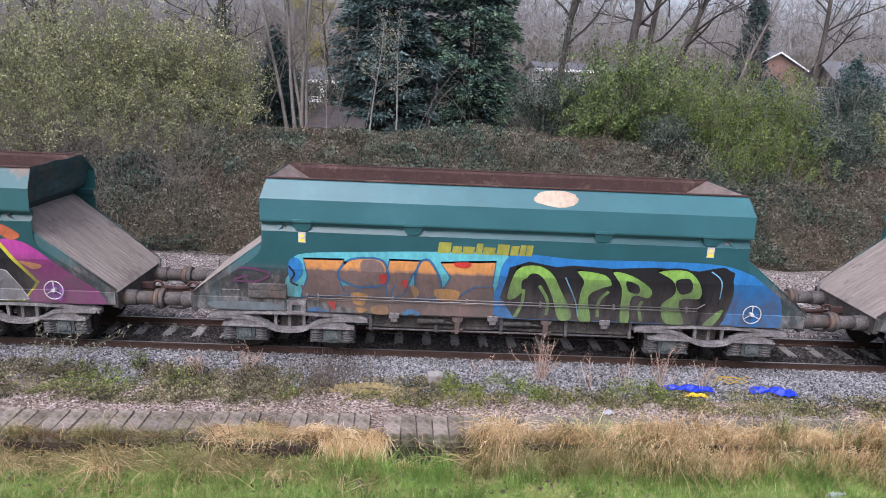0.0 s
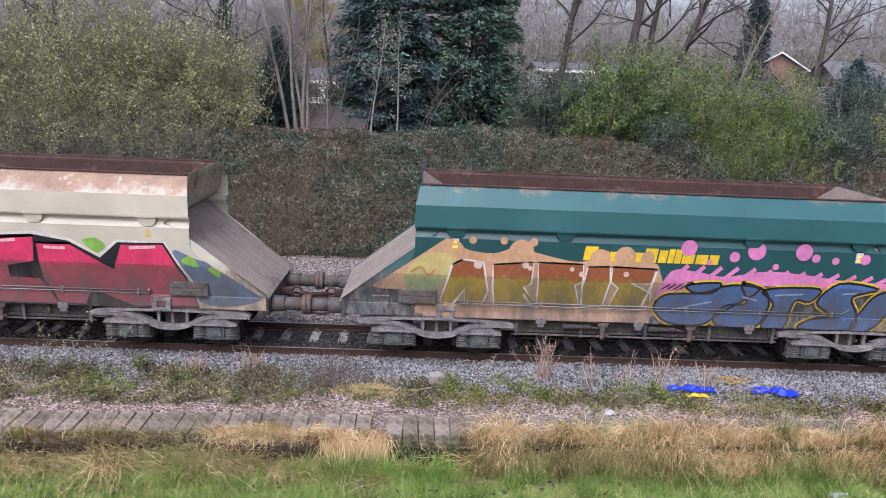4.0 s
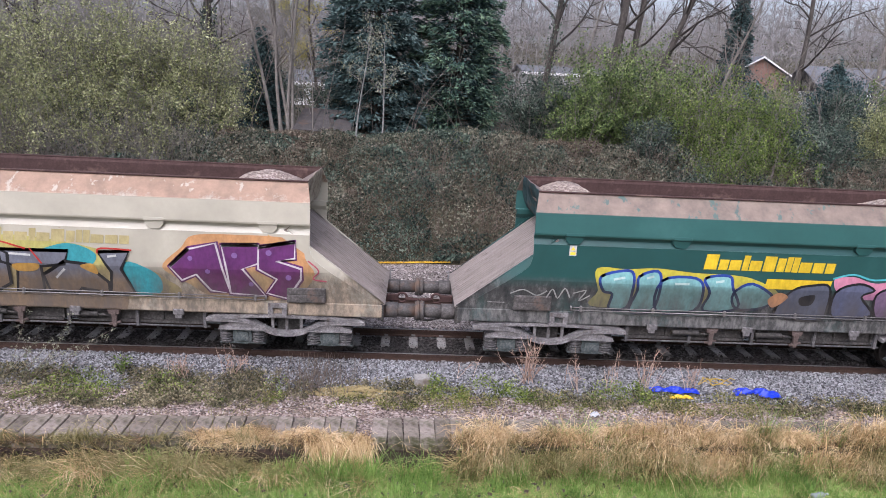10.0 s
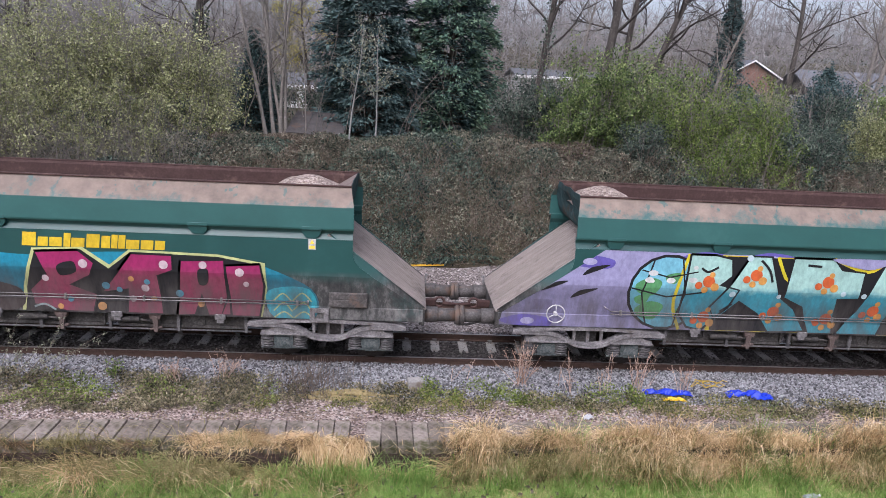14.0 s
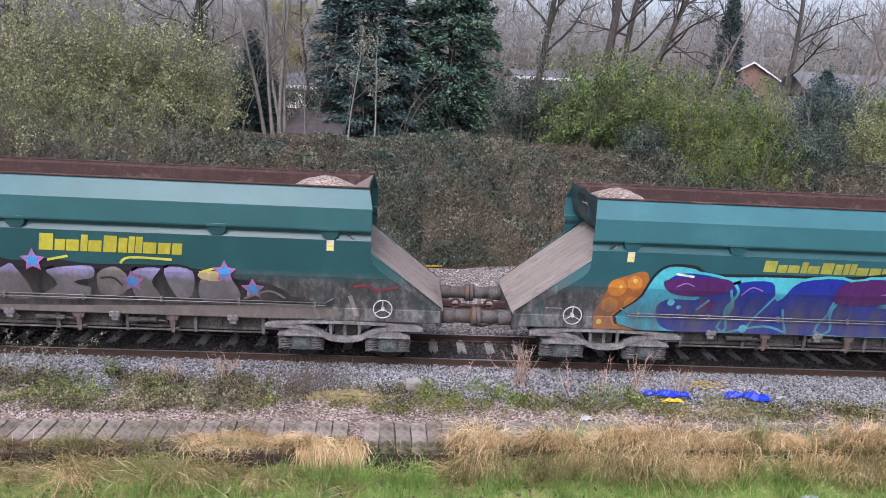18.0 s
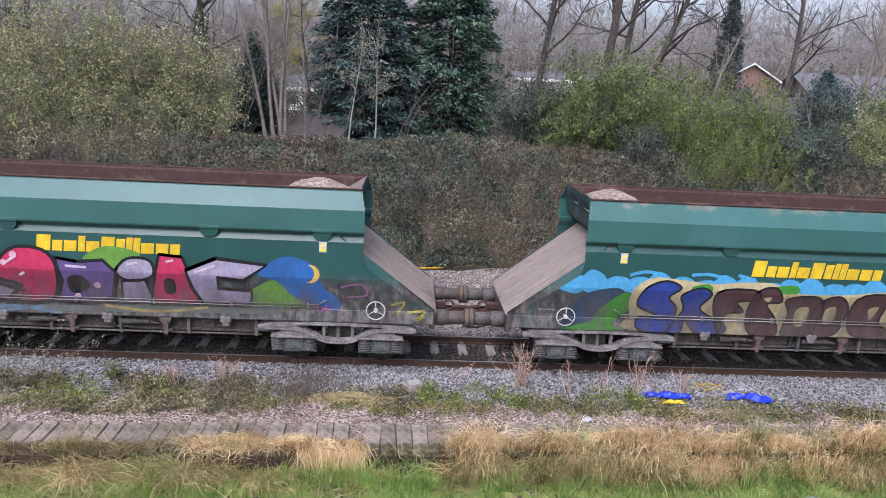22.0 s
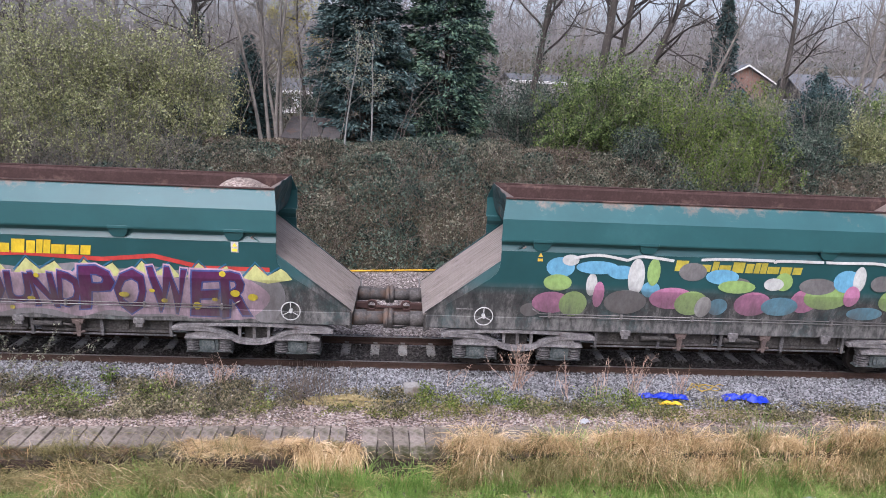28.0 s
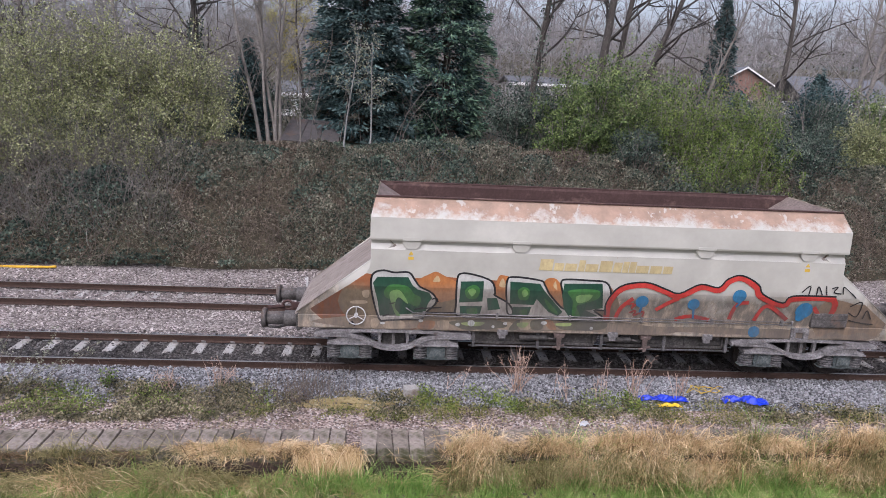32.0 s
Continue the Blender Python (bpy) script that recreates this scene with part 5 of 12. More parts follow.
K = tint((0.012, 0.012, 0.015))
W = tint((0.62, 0.62, 0.60))
YEL = tint((0.72, 0.5, 0.02))
DIM = tint((0.30, 0.30, 0.05))
FADE = tint((0.5, 0.42, 0.2))
RED = tint((0.5, 0.04, 0.03))
ROYAL = tint((0.03, 0.16, 0.45))
SKYB = tint((0.11, 0.36, 0.58))
PINK = tint((0.6, 0.2, 0.36))
LIME = tint((0.3, 0.5, 0.09))
LILAC = tint((0.35, 0.33, 0.53), (0.26, 0.24, 0.39))
murals = {i: Mural(w, 40 + i) for i, (w, _) in enumerate(wagons)}
DULL = (0.2, 0.155, 0.14)


def paint_first():
    m = murals[0]
    m.cloud(-6.0, -4.4, 1.05, 1.6, ROYAL, 0, 4)
    for x, c_ in ((-3.2, SKYB), (-1.2, PINK), (0.9, SKYB)):
        m.shape([(x, 1.15), (x + 0.2, 2.15), (x + 1.5, 2.1), (x + 1.3, 1.6), (x + 1.6, 1.15)], c_, K, 0.07)
    m = murals[1]
    m.spot_on_hood(0.49, 1.39, 3.47, 3.77, tint((0.5, 0.38, 0.28)))
    sky_, navy, lime, deep = tint((0.12, 0.45, 0.5)), tint((0.04, 0.13, 0.27)), tint((0.24, 0.45, 0.08), (0.19, 0.33, 0.09)), tint((0.03, 0.19, 0.48))
    og = tint((0.6, 0.27, 0.08), (0.2, 0.135, 0.12), 2.0, 0.05)
    m.blob([(-4.28, 2.29), (-2.95, 2.39), (-1.50, 2.45), (-0.11, 2.45), (0.03, 2.22), (-0.12, 1.49), (-0.61, 1.37), (-4.28, 1.32), (-4.56, 1.45), (-4.54, 1.77), (-4.32, 1.97)], sky_, 0)
    m.poly([(-4.26, 1.60), (-0.22, 1.72), (-0.21, 1.02), (-2.61, 1.02), (-4.19, 1.28)], tint((0.19, 0.13, 0.115)), 1)
    m.shape([(-4.18, 2.21), (-3.35, 2.22), (-3.48, 1.86), (-3.36, 1.50), (-3.11, 1.41), (-4.27, 1.34), (-4.10, 1.84)], og, navy, 0.04, None, 2, False)
    m.shape([(-3.35, 2.13), (-3.11, 2.25), (-2.62, 2.25), (-2.46, 2.04), (-2.47, 1.72), (-2.95, 1.61), (-3.28, 1.69), (-3.48, 1.86)], og, navy, 0.05, None, 2, True)
    m.shape([(-2.42, 2.25), (-1.77, 2.25), (-1.96, 1.88), (-2.12, 1.45), (-2.45, 1.39), (-2.50, 1.77)], og, navy, 0.04, None, 2, False)
    m.shape([(-1.88, 1.88), (-1.77, 2.23), (-1.57, 2.24), (-1.35, 1.81), (-1.41, 1.44), (-1.79, 1.42)], og, navy, 0.05, None, 2, True)
    m.shape([(-1.36, 2.23), (-0.22, 2.29), (-0.27, 1.72), (-0.64, 1.70), (-0.95, 1.47), (-1.33, 1.53), (-1.15, 1.91)], og, navy, 0.04, None, 2, False)
    m.blob([(-2.99, 2.20), (-2.62, 2.20), (-2.52, 1.95), (-2.70, 1.76), (-2.95, 1.84)], tint((0.2, 0.14, 0.13)), 6)
    m.blob([(-1.08, 2.24), (-0.75, 2.25), (-0.79, 2.14), (-1.03, 2.15)], RED, 7)
    m.blob([(-2.62, 1.90), (-2.47, 1.93), (-2.49, 1.72), (-2.60, 1.72)], RED, 7)
    m.blob([(-2.17, 1.78), (-2.03, 1.80), (-2.08, 1.60)], RED, 7)
    m.blob([(-3.20, 1.46), (-2.87, 1.45), (-2.95, 1.20), (-3.15, 1.24)], tint((0.5, 0.27, 0.09)), 6)
    m.blob([(-2.78, 1.16), (-2.49, 1.22), (-2.44, 1.02), (-2.73, 1.02)], tint((0.5, 0.27, 0.09)), 6)
    m.blob([(-3.11, 1.15), (-2.86, 1.11), (-3.03, 1.02)], tint((0.5, 0.27, 0.09)), 6)
    m.blob([(-1.46, 1.62), (-0.96, 1.60), (-1.03, 1.36), (-1.37, 1.39)], tint((0.5, 0.27, 0.09)), 6)
    m.blob([(-1.96, 1.70), (-1.79, 1.56), (-1.87, 1.37)], tint((0.5, 0.27, 0.09)), 6)
    m.stroke([(-2.29, 1.68), (-2.37, 1.44), (-2.12, 1.31), (-1.62, 1.38), (-1.36, 1.30)], 0.035, navy, 6)
    m.stroke([(-3.11, 1.51), (-2.86, 1.66), (-2.62, 1.58)], 0.035, navy, 6)
    m.stroke([(-2.11, 1.02), (-1.94, 1.10), (-1.77, 1.02)], 0.1, tint((0.05, 0.25, 0.5)), 6)
    m.blob([(-4.48, 2.13), (-4.32, 2.22), (-4.20, 2.06), (-4.25, 1.79), (-4.46, 1.69)], deep, 4)
    m.stroke([(-4.48, 2.04), (-4.37, 1.87), (-4.46, 1.69), (-4.30, 1.60)], 0.04, K, 6)
    m.blob([(-4.19, 1.02), (-3.94, 1.12), (-3.69, 1.02), (-3.78, 1.02), (-4.15, 1.02)], deep, 2)
    m.blob([(-3.69, 1.22), (-3.53, 1.27), (-3.57, 1.07)], RED, 2)
    m.blob([(-6.09, 1.17), (-4.85, 1.17), (-4.77, 1.02), (-6.02, 1.02)], tint((0.14, 0.3, 0.34), (0.16, 0.2, 0.22)), 1)
    m.stroke([(-5.71, 1.86), (-5.37, 1.97), (-4.90, 1.85), (-5.16, 1.66), (-5.64, 1.68), (-5.31, 1.79)], 0.05, tint((0.16, 0.06, 0.14)), 6)
    m.blob([(-0.15, 1.77), (-0.02, 2.34), (0.38, 2.47), (1.45, 2.40), (2.44, 2.41), (3.43, 2.42), (4.43, 2.39), (5.04, 2.24), (5.76, 1.87), (5.97, 1.02), (4.88, 1.02), (4.68, 1.04), (-0.00, 1.02)], deep, 0)
    m.poly([(-0.08, 1.49), (0.07, 2.18), (0.47, 2.32), (1.05, 2.22), (1.38, 2.27), (2.21, 2.23), (3.11, 2.29), (4.03, 2.24), (4.52, 2.35), (4.79, 2.23), (4.75, 1.59), (4.52, 1.02), (0.25, 1.02)], K, 1)
    m.shape([(0.20, 2.14), (0.64, 2.26), (0.98, 2.08), (1.19, 1.73), (1.46, 1.23), (1.44, 1.02), (1.18, 1.02), (1.00, 1.53), (0.74, 1.99), (0.49, 2.02), (0.44, 1.70), (0.22, 1.45), (0.05, 1.50)], lime, K, 0.04, None, 2, True)
    m.shape([(1.47, 2.17), (2.06, 2.11), (2.25, 1.87), (2.02, 1.76), (1.80, 1.57), (1.90, 1.02), (1.61, 1.02), (1.58, 1.65), (1.62, 1.93)], lime, K, 0.04, None, 2, True)
    m.shape([(2.21, 2.17), (2.64, 2.11), (3.10, 1.81), (3.06, 1.57), (2.72, 1.60), (2.72, 1.02), (2.50, 1.02), (2.44, 1.78)], lime, K, 0.04, None, 2, True)
    m.shape([(3.16, 2.21), (3.78, 2.26), (4.12, 1.94), (4.15, 1.61), (3.74, 1.55), (3.91, 1.02), (3.48, 1.02), (3.34, 1.44), (3.58, 1.73), (3.48, 2.01)], lime, K, 0.04, None, 2, True)
    m.blob([(0.34, 1.88), (0.54, 1.94), (0.70, 1.62), (0.65, 1.33), (0.43, 1.46)], K, 6)
    m.blob([(3.56, 2.01), (3.85, 2.07), (3.94, 1.80), (3.71, 1.72)], K, 6)
    m.blob([(2.53, 1.97), (2.79, 1.89), (2.83, 1.70), (2.61, 1.74)], K, 6)
    m.stroke([(0.25, 1.05), (0.39, 1.37), (0.40, 1.70)], 0.07, lime, 6)
    m.stroke([(0.92, 1.12), (0.93, 1.44), (0.72, 1.80)], 0.07, lime, 6)
    m.stroke([(2.02, 1.12), (2.02, 1.48), (2.19, 1.72)], 0.07, lime, 6)
    m.stroke([(2.96, 1.06), (2.89, 1.37), (2.94, 1.52)], 0.07, lime, 6)
    m.stroke([(3.65, 1.09), (3.71, 1.31)], 0.07, lime, 6)
    m.shape([(4.25, 1.02), (4.64, 1.35), (4.69, 1.83), (4.54, 2.18), (4.36, 2.26), (4.60, 2.33), (4.77, 2.06), (4.84, 1.59), (4.68, 1.04)], K, None, 0.06, None, 2, True)
    m.blob([(4.30, 1.02), (4.60, 1.34), (4.71, 1.35), (4.52, 1.02)], lime, 6)
    m.stroke([(4.28, 2.25), (4.52, 2.05), (4.57, 1.63)], 0.025, tint((0.2, 0.45, 0.65)), 6)
    m.stroke([(1.24, 2.01), (1.52, 1.46), (1.60, 1.10)], 0.025, tint((0.2, 0.45, 0.65)), 6)
    m.sign(-1.44, 1.29, 2.43, 2.66, DIM, 0, 9)

    m = murals[2]
    sv = tint((0.36, 0.37, 0.385), (0.22, 0.22, 0.23))
    mg, wine = tint((0.38, 0.05, 0.26), (0.24, 0.05, 0.17)), tint((0.36, 0.05, 0.11))
    m.blob([(-4.24, 1.02), (-4.01, 1.56), (-3.51, 2.15), (-3.32, 1.76), (-3.44, 1.02)], mg, 0)
    m.blob([(4.26, 2.33), (4.84, 2.32), (5.52, 1.81), (6.34, 1.02), (4.81, 1.02), (4.85, 1.45), (4.37, 1.80)], mg, 0)
    m.blob([(-3.84, 1.68), (-3.52, 1.81), (-3.43, 1.64), (-3.75, 1.56)], tint((0.55, 0.2, 0.12)), 1)
    m.blob([(4.69, 1.93), (5.13, 1.85), (4.94, 1.75)], tint((0.55, 0.25, 0.12)), 1)
    m.blob([(5.12, 1.46), (5.47, 1.35), (5.40, 1.06), (5.16, 1.17)], tint((0.3, 0.1, 0.4)), 1)
    m.poly([(-3.60, 1.17), (-3.37, 1.81), (-3.51, 2.15), (-3.25, 2.66), (-2.79, 2.44), (-2.12, 2.51), (-1.76, 2.39), (-0.72, 2.42), (0.53, 2.39), (1.36, 2.41), (4.28, 2.44), (5.01, 1.46), (4.64, 1.02), (2.57, 1.02), (0.82, 1.20)], tint((0.5, 0.48, 0.03)), 1)
    m.poly([(-3.49, 1.19), (-3.29, 1.82), (-3.44, 2.15), (-3.22, 2.58), (-2.79, 2.37), (-2.12, 2.45), (-1.76, 2.33), (-0.72, 2.37), (0.53, 2.34), (1.36, 2.35), (4.22, 2.39), (4.93, 1.45), (4.61, 1.03), (2.57, 1.02), (0.82, 1.24)], K, 2)
    m.shape([(-3.27, 2.51), (-2.48, 2.31), (-1.99, 2.40), (-1.86, 2.26), (-1.96, 1.81), (-2.22, 1.42), (-2.60, 1.33), (-3.28, 1.40), (-2.95, 1.83), (-3.36, 2.08)], sv, W, 0.025, None, 3, False)
    m.shape([(-1.88, 2.13), (-1.67, 2.34), (-0.62, 2.34), (-0.47, 1.86), (-0.70, 1.35), (-1.32, 1.30), (-1.75, 1.43), (-1.94, 1.75)], sv, W, 0.025, None, 3, False)
    m.shape([(-0.46, 2.22), (0.66, 2.31), (0.55, 2.03), (0.15, 1.93), (0.31, 1.29), (-0.25, 1.28), (-0.16, 1.92), (-0.41, 1.98)], sv, W, 0.025, None, 3, False)
    m.shape([(0.37, 1.35), (0.49, 1.63), (0.90, 2.28), (1.84, 2.31), (1.96, 1.83), (1.91, 1.39), (1.48, 1.38), (1.34, 1.93), (0.87, 1.37)], sv, W, 0.025, None, 3, False)
    m.shape([(3.37, 2.27), (4.27, 2.36), (4.20, 2.03), (3.77, 1.84), (4.39, 1.70), (4.76, 1.08), (3.88, 1.02), (3.41, 1.26), (3.53, 1.55)], sv, W, 0.025, None, 3, False)
    m.shape([(1.92, 2.22), (2.68, 2.33), (3.28, 2.30), (3.48, 1.40), (3.13, 1.02), (2.46, 1.02), (2.16, 1.33), (1.94, 1.83)], tint((0.2, 0.38, 0.4), (0.16, 0.3, 0.32)), W, 0.025, None, 3, False)
    m.blob([(-3.00, 2.16), (-2.32, 2.24), (-2.41, 1.84), (-2.85, 1.77)], K, 6)
    m.blob([(-2.71, 1.74), (-2.29, 1.77), (-2.19, 1.49), (-2.54, 1.43)], wine, 7)
    m.shape([(-1.18, 2.13), (-0.93, 1.75), (-1.16, 1.45), (-1.41, 1.71)], wine, K, 0.06, None, 6, True)
    m.blob([(2.23, 2.05), (2.99, 2.09), (2.90, 1.79), (2.47, 1.82)], K, 6)
    m.blob([(2.36, 1.82), (2.63, 1.83), (2.50, 1.63)], wine, 7)
    m.blob([(2.79, 1.84), (2.99, 1.87), (2.94, 1.65)], wine, 7)
    m.blob([(0.44, 1.83), (0.81, 2.02), (0.96, 1.91), (0.49, 1.68)], wine, 7)
    m.blob([(1.02, 2.08), (1.23, 1.98), (1.16, 1.66), (0.99, 1.79)], K, 6)
    m.blob([(3.70, 2.17), (4.11, 2.22), (3.93, 2.02)], K, 6)
    m.poly([(-2.81, 1.08), (-2.27, 1.19), (0.82, 1.26), (2.57, 1.02), (2.36, 1.02), (-2.59, 1.02)], sv, 3)
    m.blob([(1.30, 1.27), (1.52, 1.33), (1.54, 1.02), (1.33, 1.02)], wine, 5)
    m.stroke([(2.17, 2.12), (2.45, 1.97)], 0.05, tint((0.35, 0.6, 0.6)), 6)
    m.stroke([(2.63, 1.43), (2.98, 1.27)], 0.05, tint((0.35, 0.6, 0.6)), 6)
    m.stroke([(-1.34, 2.22), (-1.13, 2.28), (-0.82, 2.20)], 0.03, W, 6)
    m.stroke([(-3.15, 2.43), (-2.79, 2.31)], 0.03, W, 6)
    m.stroke([(0.75, 2.18), (1.06, 2.23)], 0.03, W, 6)
    m.sign(-1.53, 1.25, 2.38, 2.68, YEL, 0)
    m.stroke([(-4.59, 2.22), (-4.23, 2.36), (-3.77, 2.30), (-4.13, 2.18), (-4.49, 2.17)], 0.06, LIME, 6)
    m.stroke([(-4.54, 2.03), (-4.23, 2.15), (-3.82, 2.08), (-4.13, 1.98)], 0.06, LIME, 6)
    m.stroke([(-4.70, 1.45), (-4.48, 1.60), (-4.28, 1.46), (-4.16, 1.59)], 0.04, tint((0.5, 0.4, 0.25)), 6)
    m.blob([(-6.59, 1.38), (-5.75, 1.41), (-5.67, 1.02), (-6.19, 1.02)], tint((0.16, 0.2, 0.2)), 0)
    m.blob([(4.28, 2.57), (4.42, 2.69), (4.77, 2.48), (4.57, 2.37)], tint((0.45, 0.12, 0.05)), 0)

    m = murals[3]
    tan, pk, bl = tint((0.5, 0.3, 0.17), (0.42, 0.27, 0.17)), tint((0.6, 0.2, 0.42)), tint((0.07, 0.15, 0.36), (0.075, 0.14, 0.29))
    m.blob([(-5.21, 2.74), (-4.24, 2.74), (-3.96, 2.54), (-3.40, 2.48), (-2.94, 2.62), (-2.48, 2.51), (-1.66, 2.36), (-1.04, 2.49), (-0.22, 2.41), (0.07, 2.21), (-0.05, 1.12), (-4.71, 1.02), (-4.71, 1.58), (-5.89, 1.65), (-5.20, 2.23)], tan, 0)
    m.disc(-3.85, 2.74, 0.08, tan, 1)
    m.disc(-3.21, 2.75, 0.08, tan, 1)
    m.disc(-2.60, 2.74, 0.09, tan, 1)
    m.disc(-2.84, 2.53, 0.26, tan, 1)
    m.disc(-1.20, 2.43, 0.22, tan, 1)
    m.disc(-0.68, 2.50, 0.22, tan, 1)
    m.disc(-0.22, 2.49, 0.14, tan, 1)
    m.blob([(-5.10, 2.18), (-4.67, 2.46), (-4.17, 2.34), (-4.42, 1.82), (-4.69, 1.38), (-5.21, 1.71)], tint((0.5, 0.42, 0.16), (0.25, 0.3, 0.15)), 1)
    m.stroke([(-5.11, 2.02), (-4.90, 2.14), (-4.75, 1.98), (-4.59, 2.09)], 0.04, tint((0.45, 0.2, 0.08)), 6)
    m.poly([(-4.81, 1.12), (0.00, 1.21), (0.01, 1.02), (-4.82, 1.02)], tint((0.5, 0.33, 0.24)), 1)
    m.shape([(-4.25, 2.21), (-4.04, 2.33), (-3.61, 2.28), (-3.48, 1.62), (-3.59, 1.32), (-3.96, 1.31), (-3.97, 1.66), (-4.21, 1.30), (-4.48, 1.34)], tint((0.25, 0.08, 0.03), (0.3, 0.22, 0.04), 1.95, 0.06), W, 0.04, None, 2, False)
    m.shape([(-3.41, 2.24), (-2.57, 2.32), (-2.59, 1.83), (-2.74, 1.76), (-2.45, 1.37), (-3.33, 1.31), (-3.39, 1.74)], tint((0.25, 0.08, 0.03), (0.3, 0.22, 0.04), 1.95, 0.06), W, 0.04, None, 2, False)
    m.shape([(-2.48, 2.32), (-1.54, 2.31), (-1.51, 1.93), (-1.67, 1.85), (-1.54, 1.38), (-2.43, 1.39), (-2.45, 1.90)], tint((0.25, 0.08, 0.03), (0.3, 0.22, 0.04), 1.95, 0.06), W, 0.04, None, 2, False)
    m.shape([(-1.44, 2.26), (-0.98, 2.28), (-0.94, 1.96), (-1.04, 1.37), (-1.48, 1.35), (-1.52, 1.82)], tint((0.25, 0.08, 0.03), (0.3, 0.22, 0.04), 1.95, 0.06), W, 0.04, None, 2, False)
    m.shape([(-0.92, 2.28), (0.01, 2.26), (-0.09, 1.93), (-0.50, 1.94), (-0.05, 1.72), (-0.02, 1.40), (-0.90, 1.38), (-0.76, 1.81), (-0.94, 1.96)], tint((0.25, 0.08, 0.03), (0.3, 0.22, 0.04), 1.95, 0.06), W, 0.04, None, 2, False)
    m.disc(-3.72, 2.23, 0.09, tint((0.6, 0.45, 0.38)), 6)
    m.disc(-2.74, 2.25, 0.07, tint((0.6, 0.45, 0.38)), 6)
    m.disc(-2.64, 2.19, 0.05, tint((0.6, 0.45, 0.38)), 6)
    m.disc(-1.77, 2.20, 0.05, tint((0.6, 0.45, 0.38)), 6)
    m.disc(-1.56, 2.10, 0.06, tint((0.6, 0.45, 0.38)), 6)
    m.disc(-0.63, 2.13, 0.06, tint((0.6, 0.45, 0.38)), 6)
    m.stroke([(-2.73, 1.59), (-2.49, 1.30), (-2.28, 1.35)], 0.05, W, 6)
    m.stroke([(-0.01, 2.21), (-0.09, 1.81), (-0.21, 1.39)], 0.05, W, 6)
    m.blob([(0.05, 1.56), (0.30, 2.22), (0.82, 2.24), (1.45, 2.15), (2.28, 2.29), (3.12, 2.25), (4.07, 2.14), (5.13, 2.10), (5.28, 1.95), (4.63, 1.88), (3.35, 1.95), (1.67, 1.97), (0.73, 1.79), (0.42, 1.62)], pk, 1)
    m.stroke([(0.31, 2.03), (0.65, 2.37)], 0.09, pk, 1)
    m.stroke([(0.66, 2.04), (1.00, 2.36)], 0.09, pk, 1)
    m.stroke([(1.02, 2.04), (1.36, 2.35)], 0.09, pk, 1)
    m.stroke([(1.37, 2.04), (1.71, 2.35)], 0.09, pk, 1)
    m.stroke([(1.73, 2.04), (2.07, 2.34)], 0.09, pk, 1)
    m.stroke([(2.08, 2.03), (2.42, 2.32)], 0.09, pk, 1)
    m.stroke([(2.44, 2.04), (2.78, 2.31)], 0.09, pk, 1)
    m.stroke([(2.80, 2.04), (3.13, 2.30)], 0.09, pk, 1)
    m.stroke([(3.15, 2.04), (3.49, 2.29)], 0.09, pk, 1)
    m.stroke([(3.51, 2.04), (3.85, 2.28)], 0.09, pk, 1)
    m.stroke([(3.87, 2.03), (4.21, 2.26)], 0.09, pk, 1)
    m.stroke([(4.23, 2.03), (4.57, 2.25)], 0.09, pk, 1)
    m.stroke([(4.59, 2.04), (4.93, 2.25)], 0.09, pk, 1)
    m.disc(2.04, 2.72, 0.19, pk, 1)
    m.disc(0.62, 2.74, 0.17, pk, 1)
    m.disc(1.59, 2.58, 0.11, pk, 1)
    m.disc(3.03, 2.73, 0.18, pk, 1)
    m.disc(3.30, 2.61, 0.09, pk, 1)
    m.disc(3.72, 2.57, 0.08, pk, 1)
    m.disc(4.34, 2.62, 0.11, pk, 1)
    m.disc(2.48, 2.40, 0.07, pk, 1)
    m.disc(1.07, 2.45, 0.06, pk, 1)
    m.stroke([(0.15, 1.82), (0.31, 1.95)], 0.03, K, 6)
    m.stroke([(0.28, 1.83), (0.43, 1.95)], 0.03, K, 6)
    m.stroke([(0.41, 1.83), (0.56, 1.96)], 0.03, K, 6)
    m.stroke([(0.53, 1.84), (0.68, 1.96)], 0.03, K, 6)
    m.shape([(0.68, 1.94), (1.37, 2.01), (1.24, 1.78), (0.86, 1.77)], bl, K, 0.05, tint((0.6, 0.42, 0.03)), 2, True)
    m.shape([(0.08, 1.49), (0.31, 1.71), (1.05, 1.77), (1.58, 1.97), (2.22, 1.88), (1.50, 1.30), (1.10, 1.02), (0.44, 1.05), (0.13, 1.27)], bl, K, 0.05, tint((0.6, 0.42, 0.03)), 2, True)
    m.shape([(1.82, 2.01), (2.33, 1.88), (2.52, 1.48), (2.29, 1.02), (1.51, 1.02), (1.39, 1.26), (1.64, 1.50), (2.03, 1.57)], bl, K, 0.05, tint((0.6, 0.42, 0.03)), 2, True)
    m.shape([(2.32, 1.89), (3.48, 1.96), (3.36, 1.64), (3.04, 1.65), (2.93, 1.02), (2.44, 1.02), (2.62, 1.54)], bl, K, 0.05, tint((0.6, 0.42, 0.03)), 2, True)
    m.shape([(3.52, 1.64), (3.89, 2.09), (4.74, 1.99), (4.24, 1.78), (4.47, 1.36), (4.34, 1.02), (3.26, 1.02), (3.45, 1.22), (3.88, 1.34)], bl, K, 0.05, tint((0.6, 0.42, 0.03)), 2, True)
    m.shape([(4.76, 1.86), (5.33, 2.01), (5.11, 1.39), (4.77, 1.02), (4.38, 1.02), (4.55, 1.49)], bl, K, 0.05, tint((0.6, 0.42, 0.03)), 2, True)
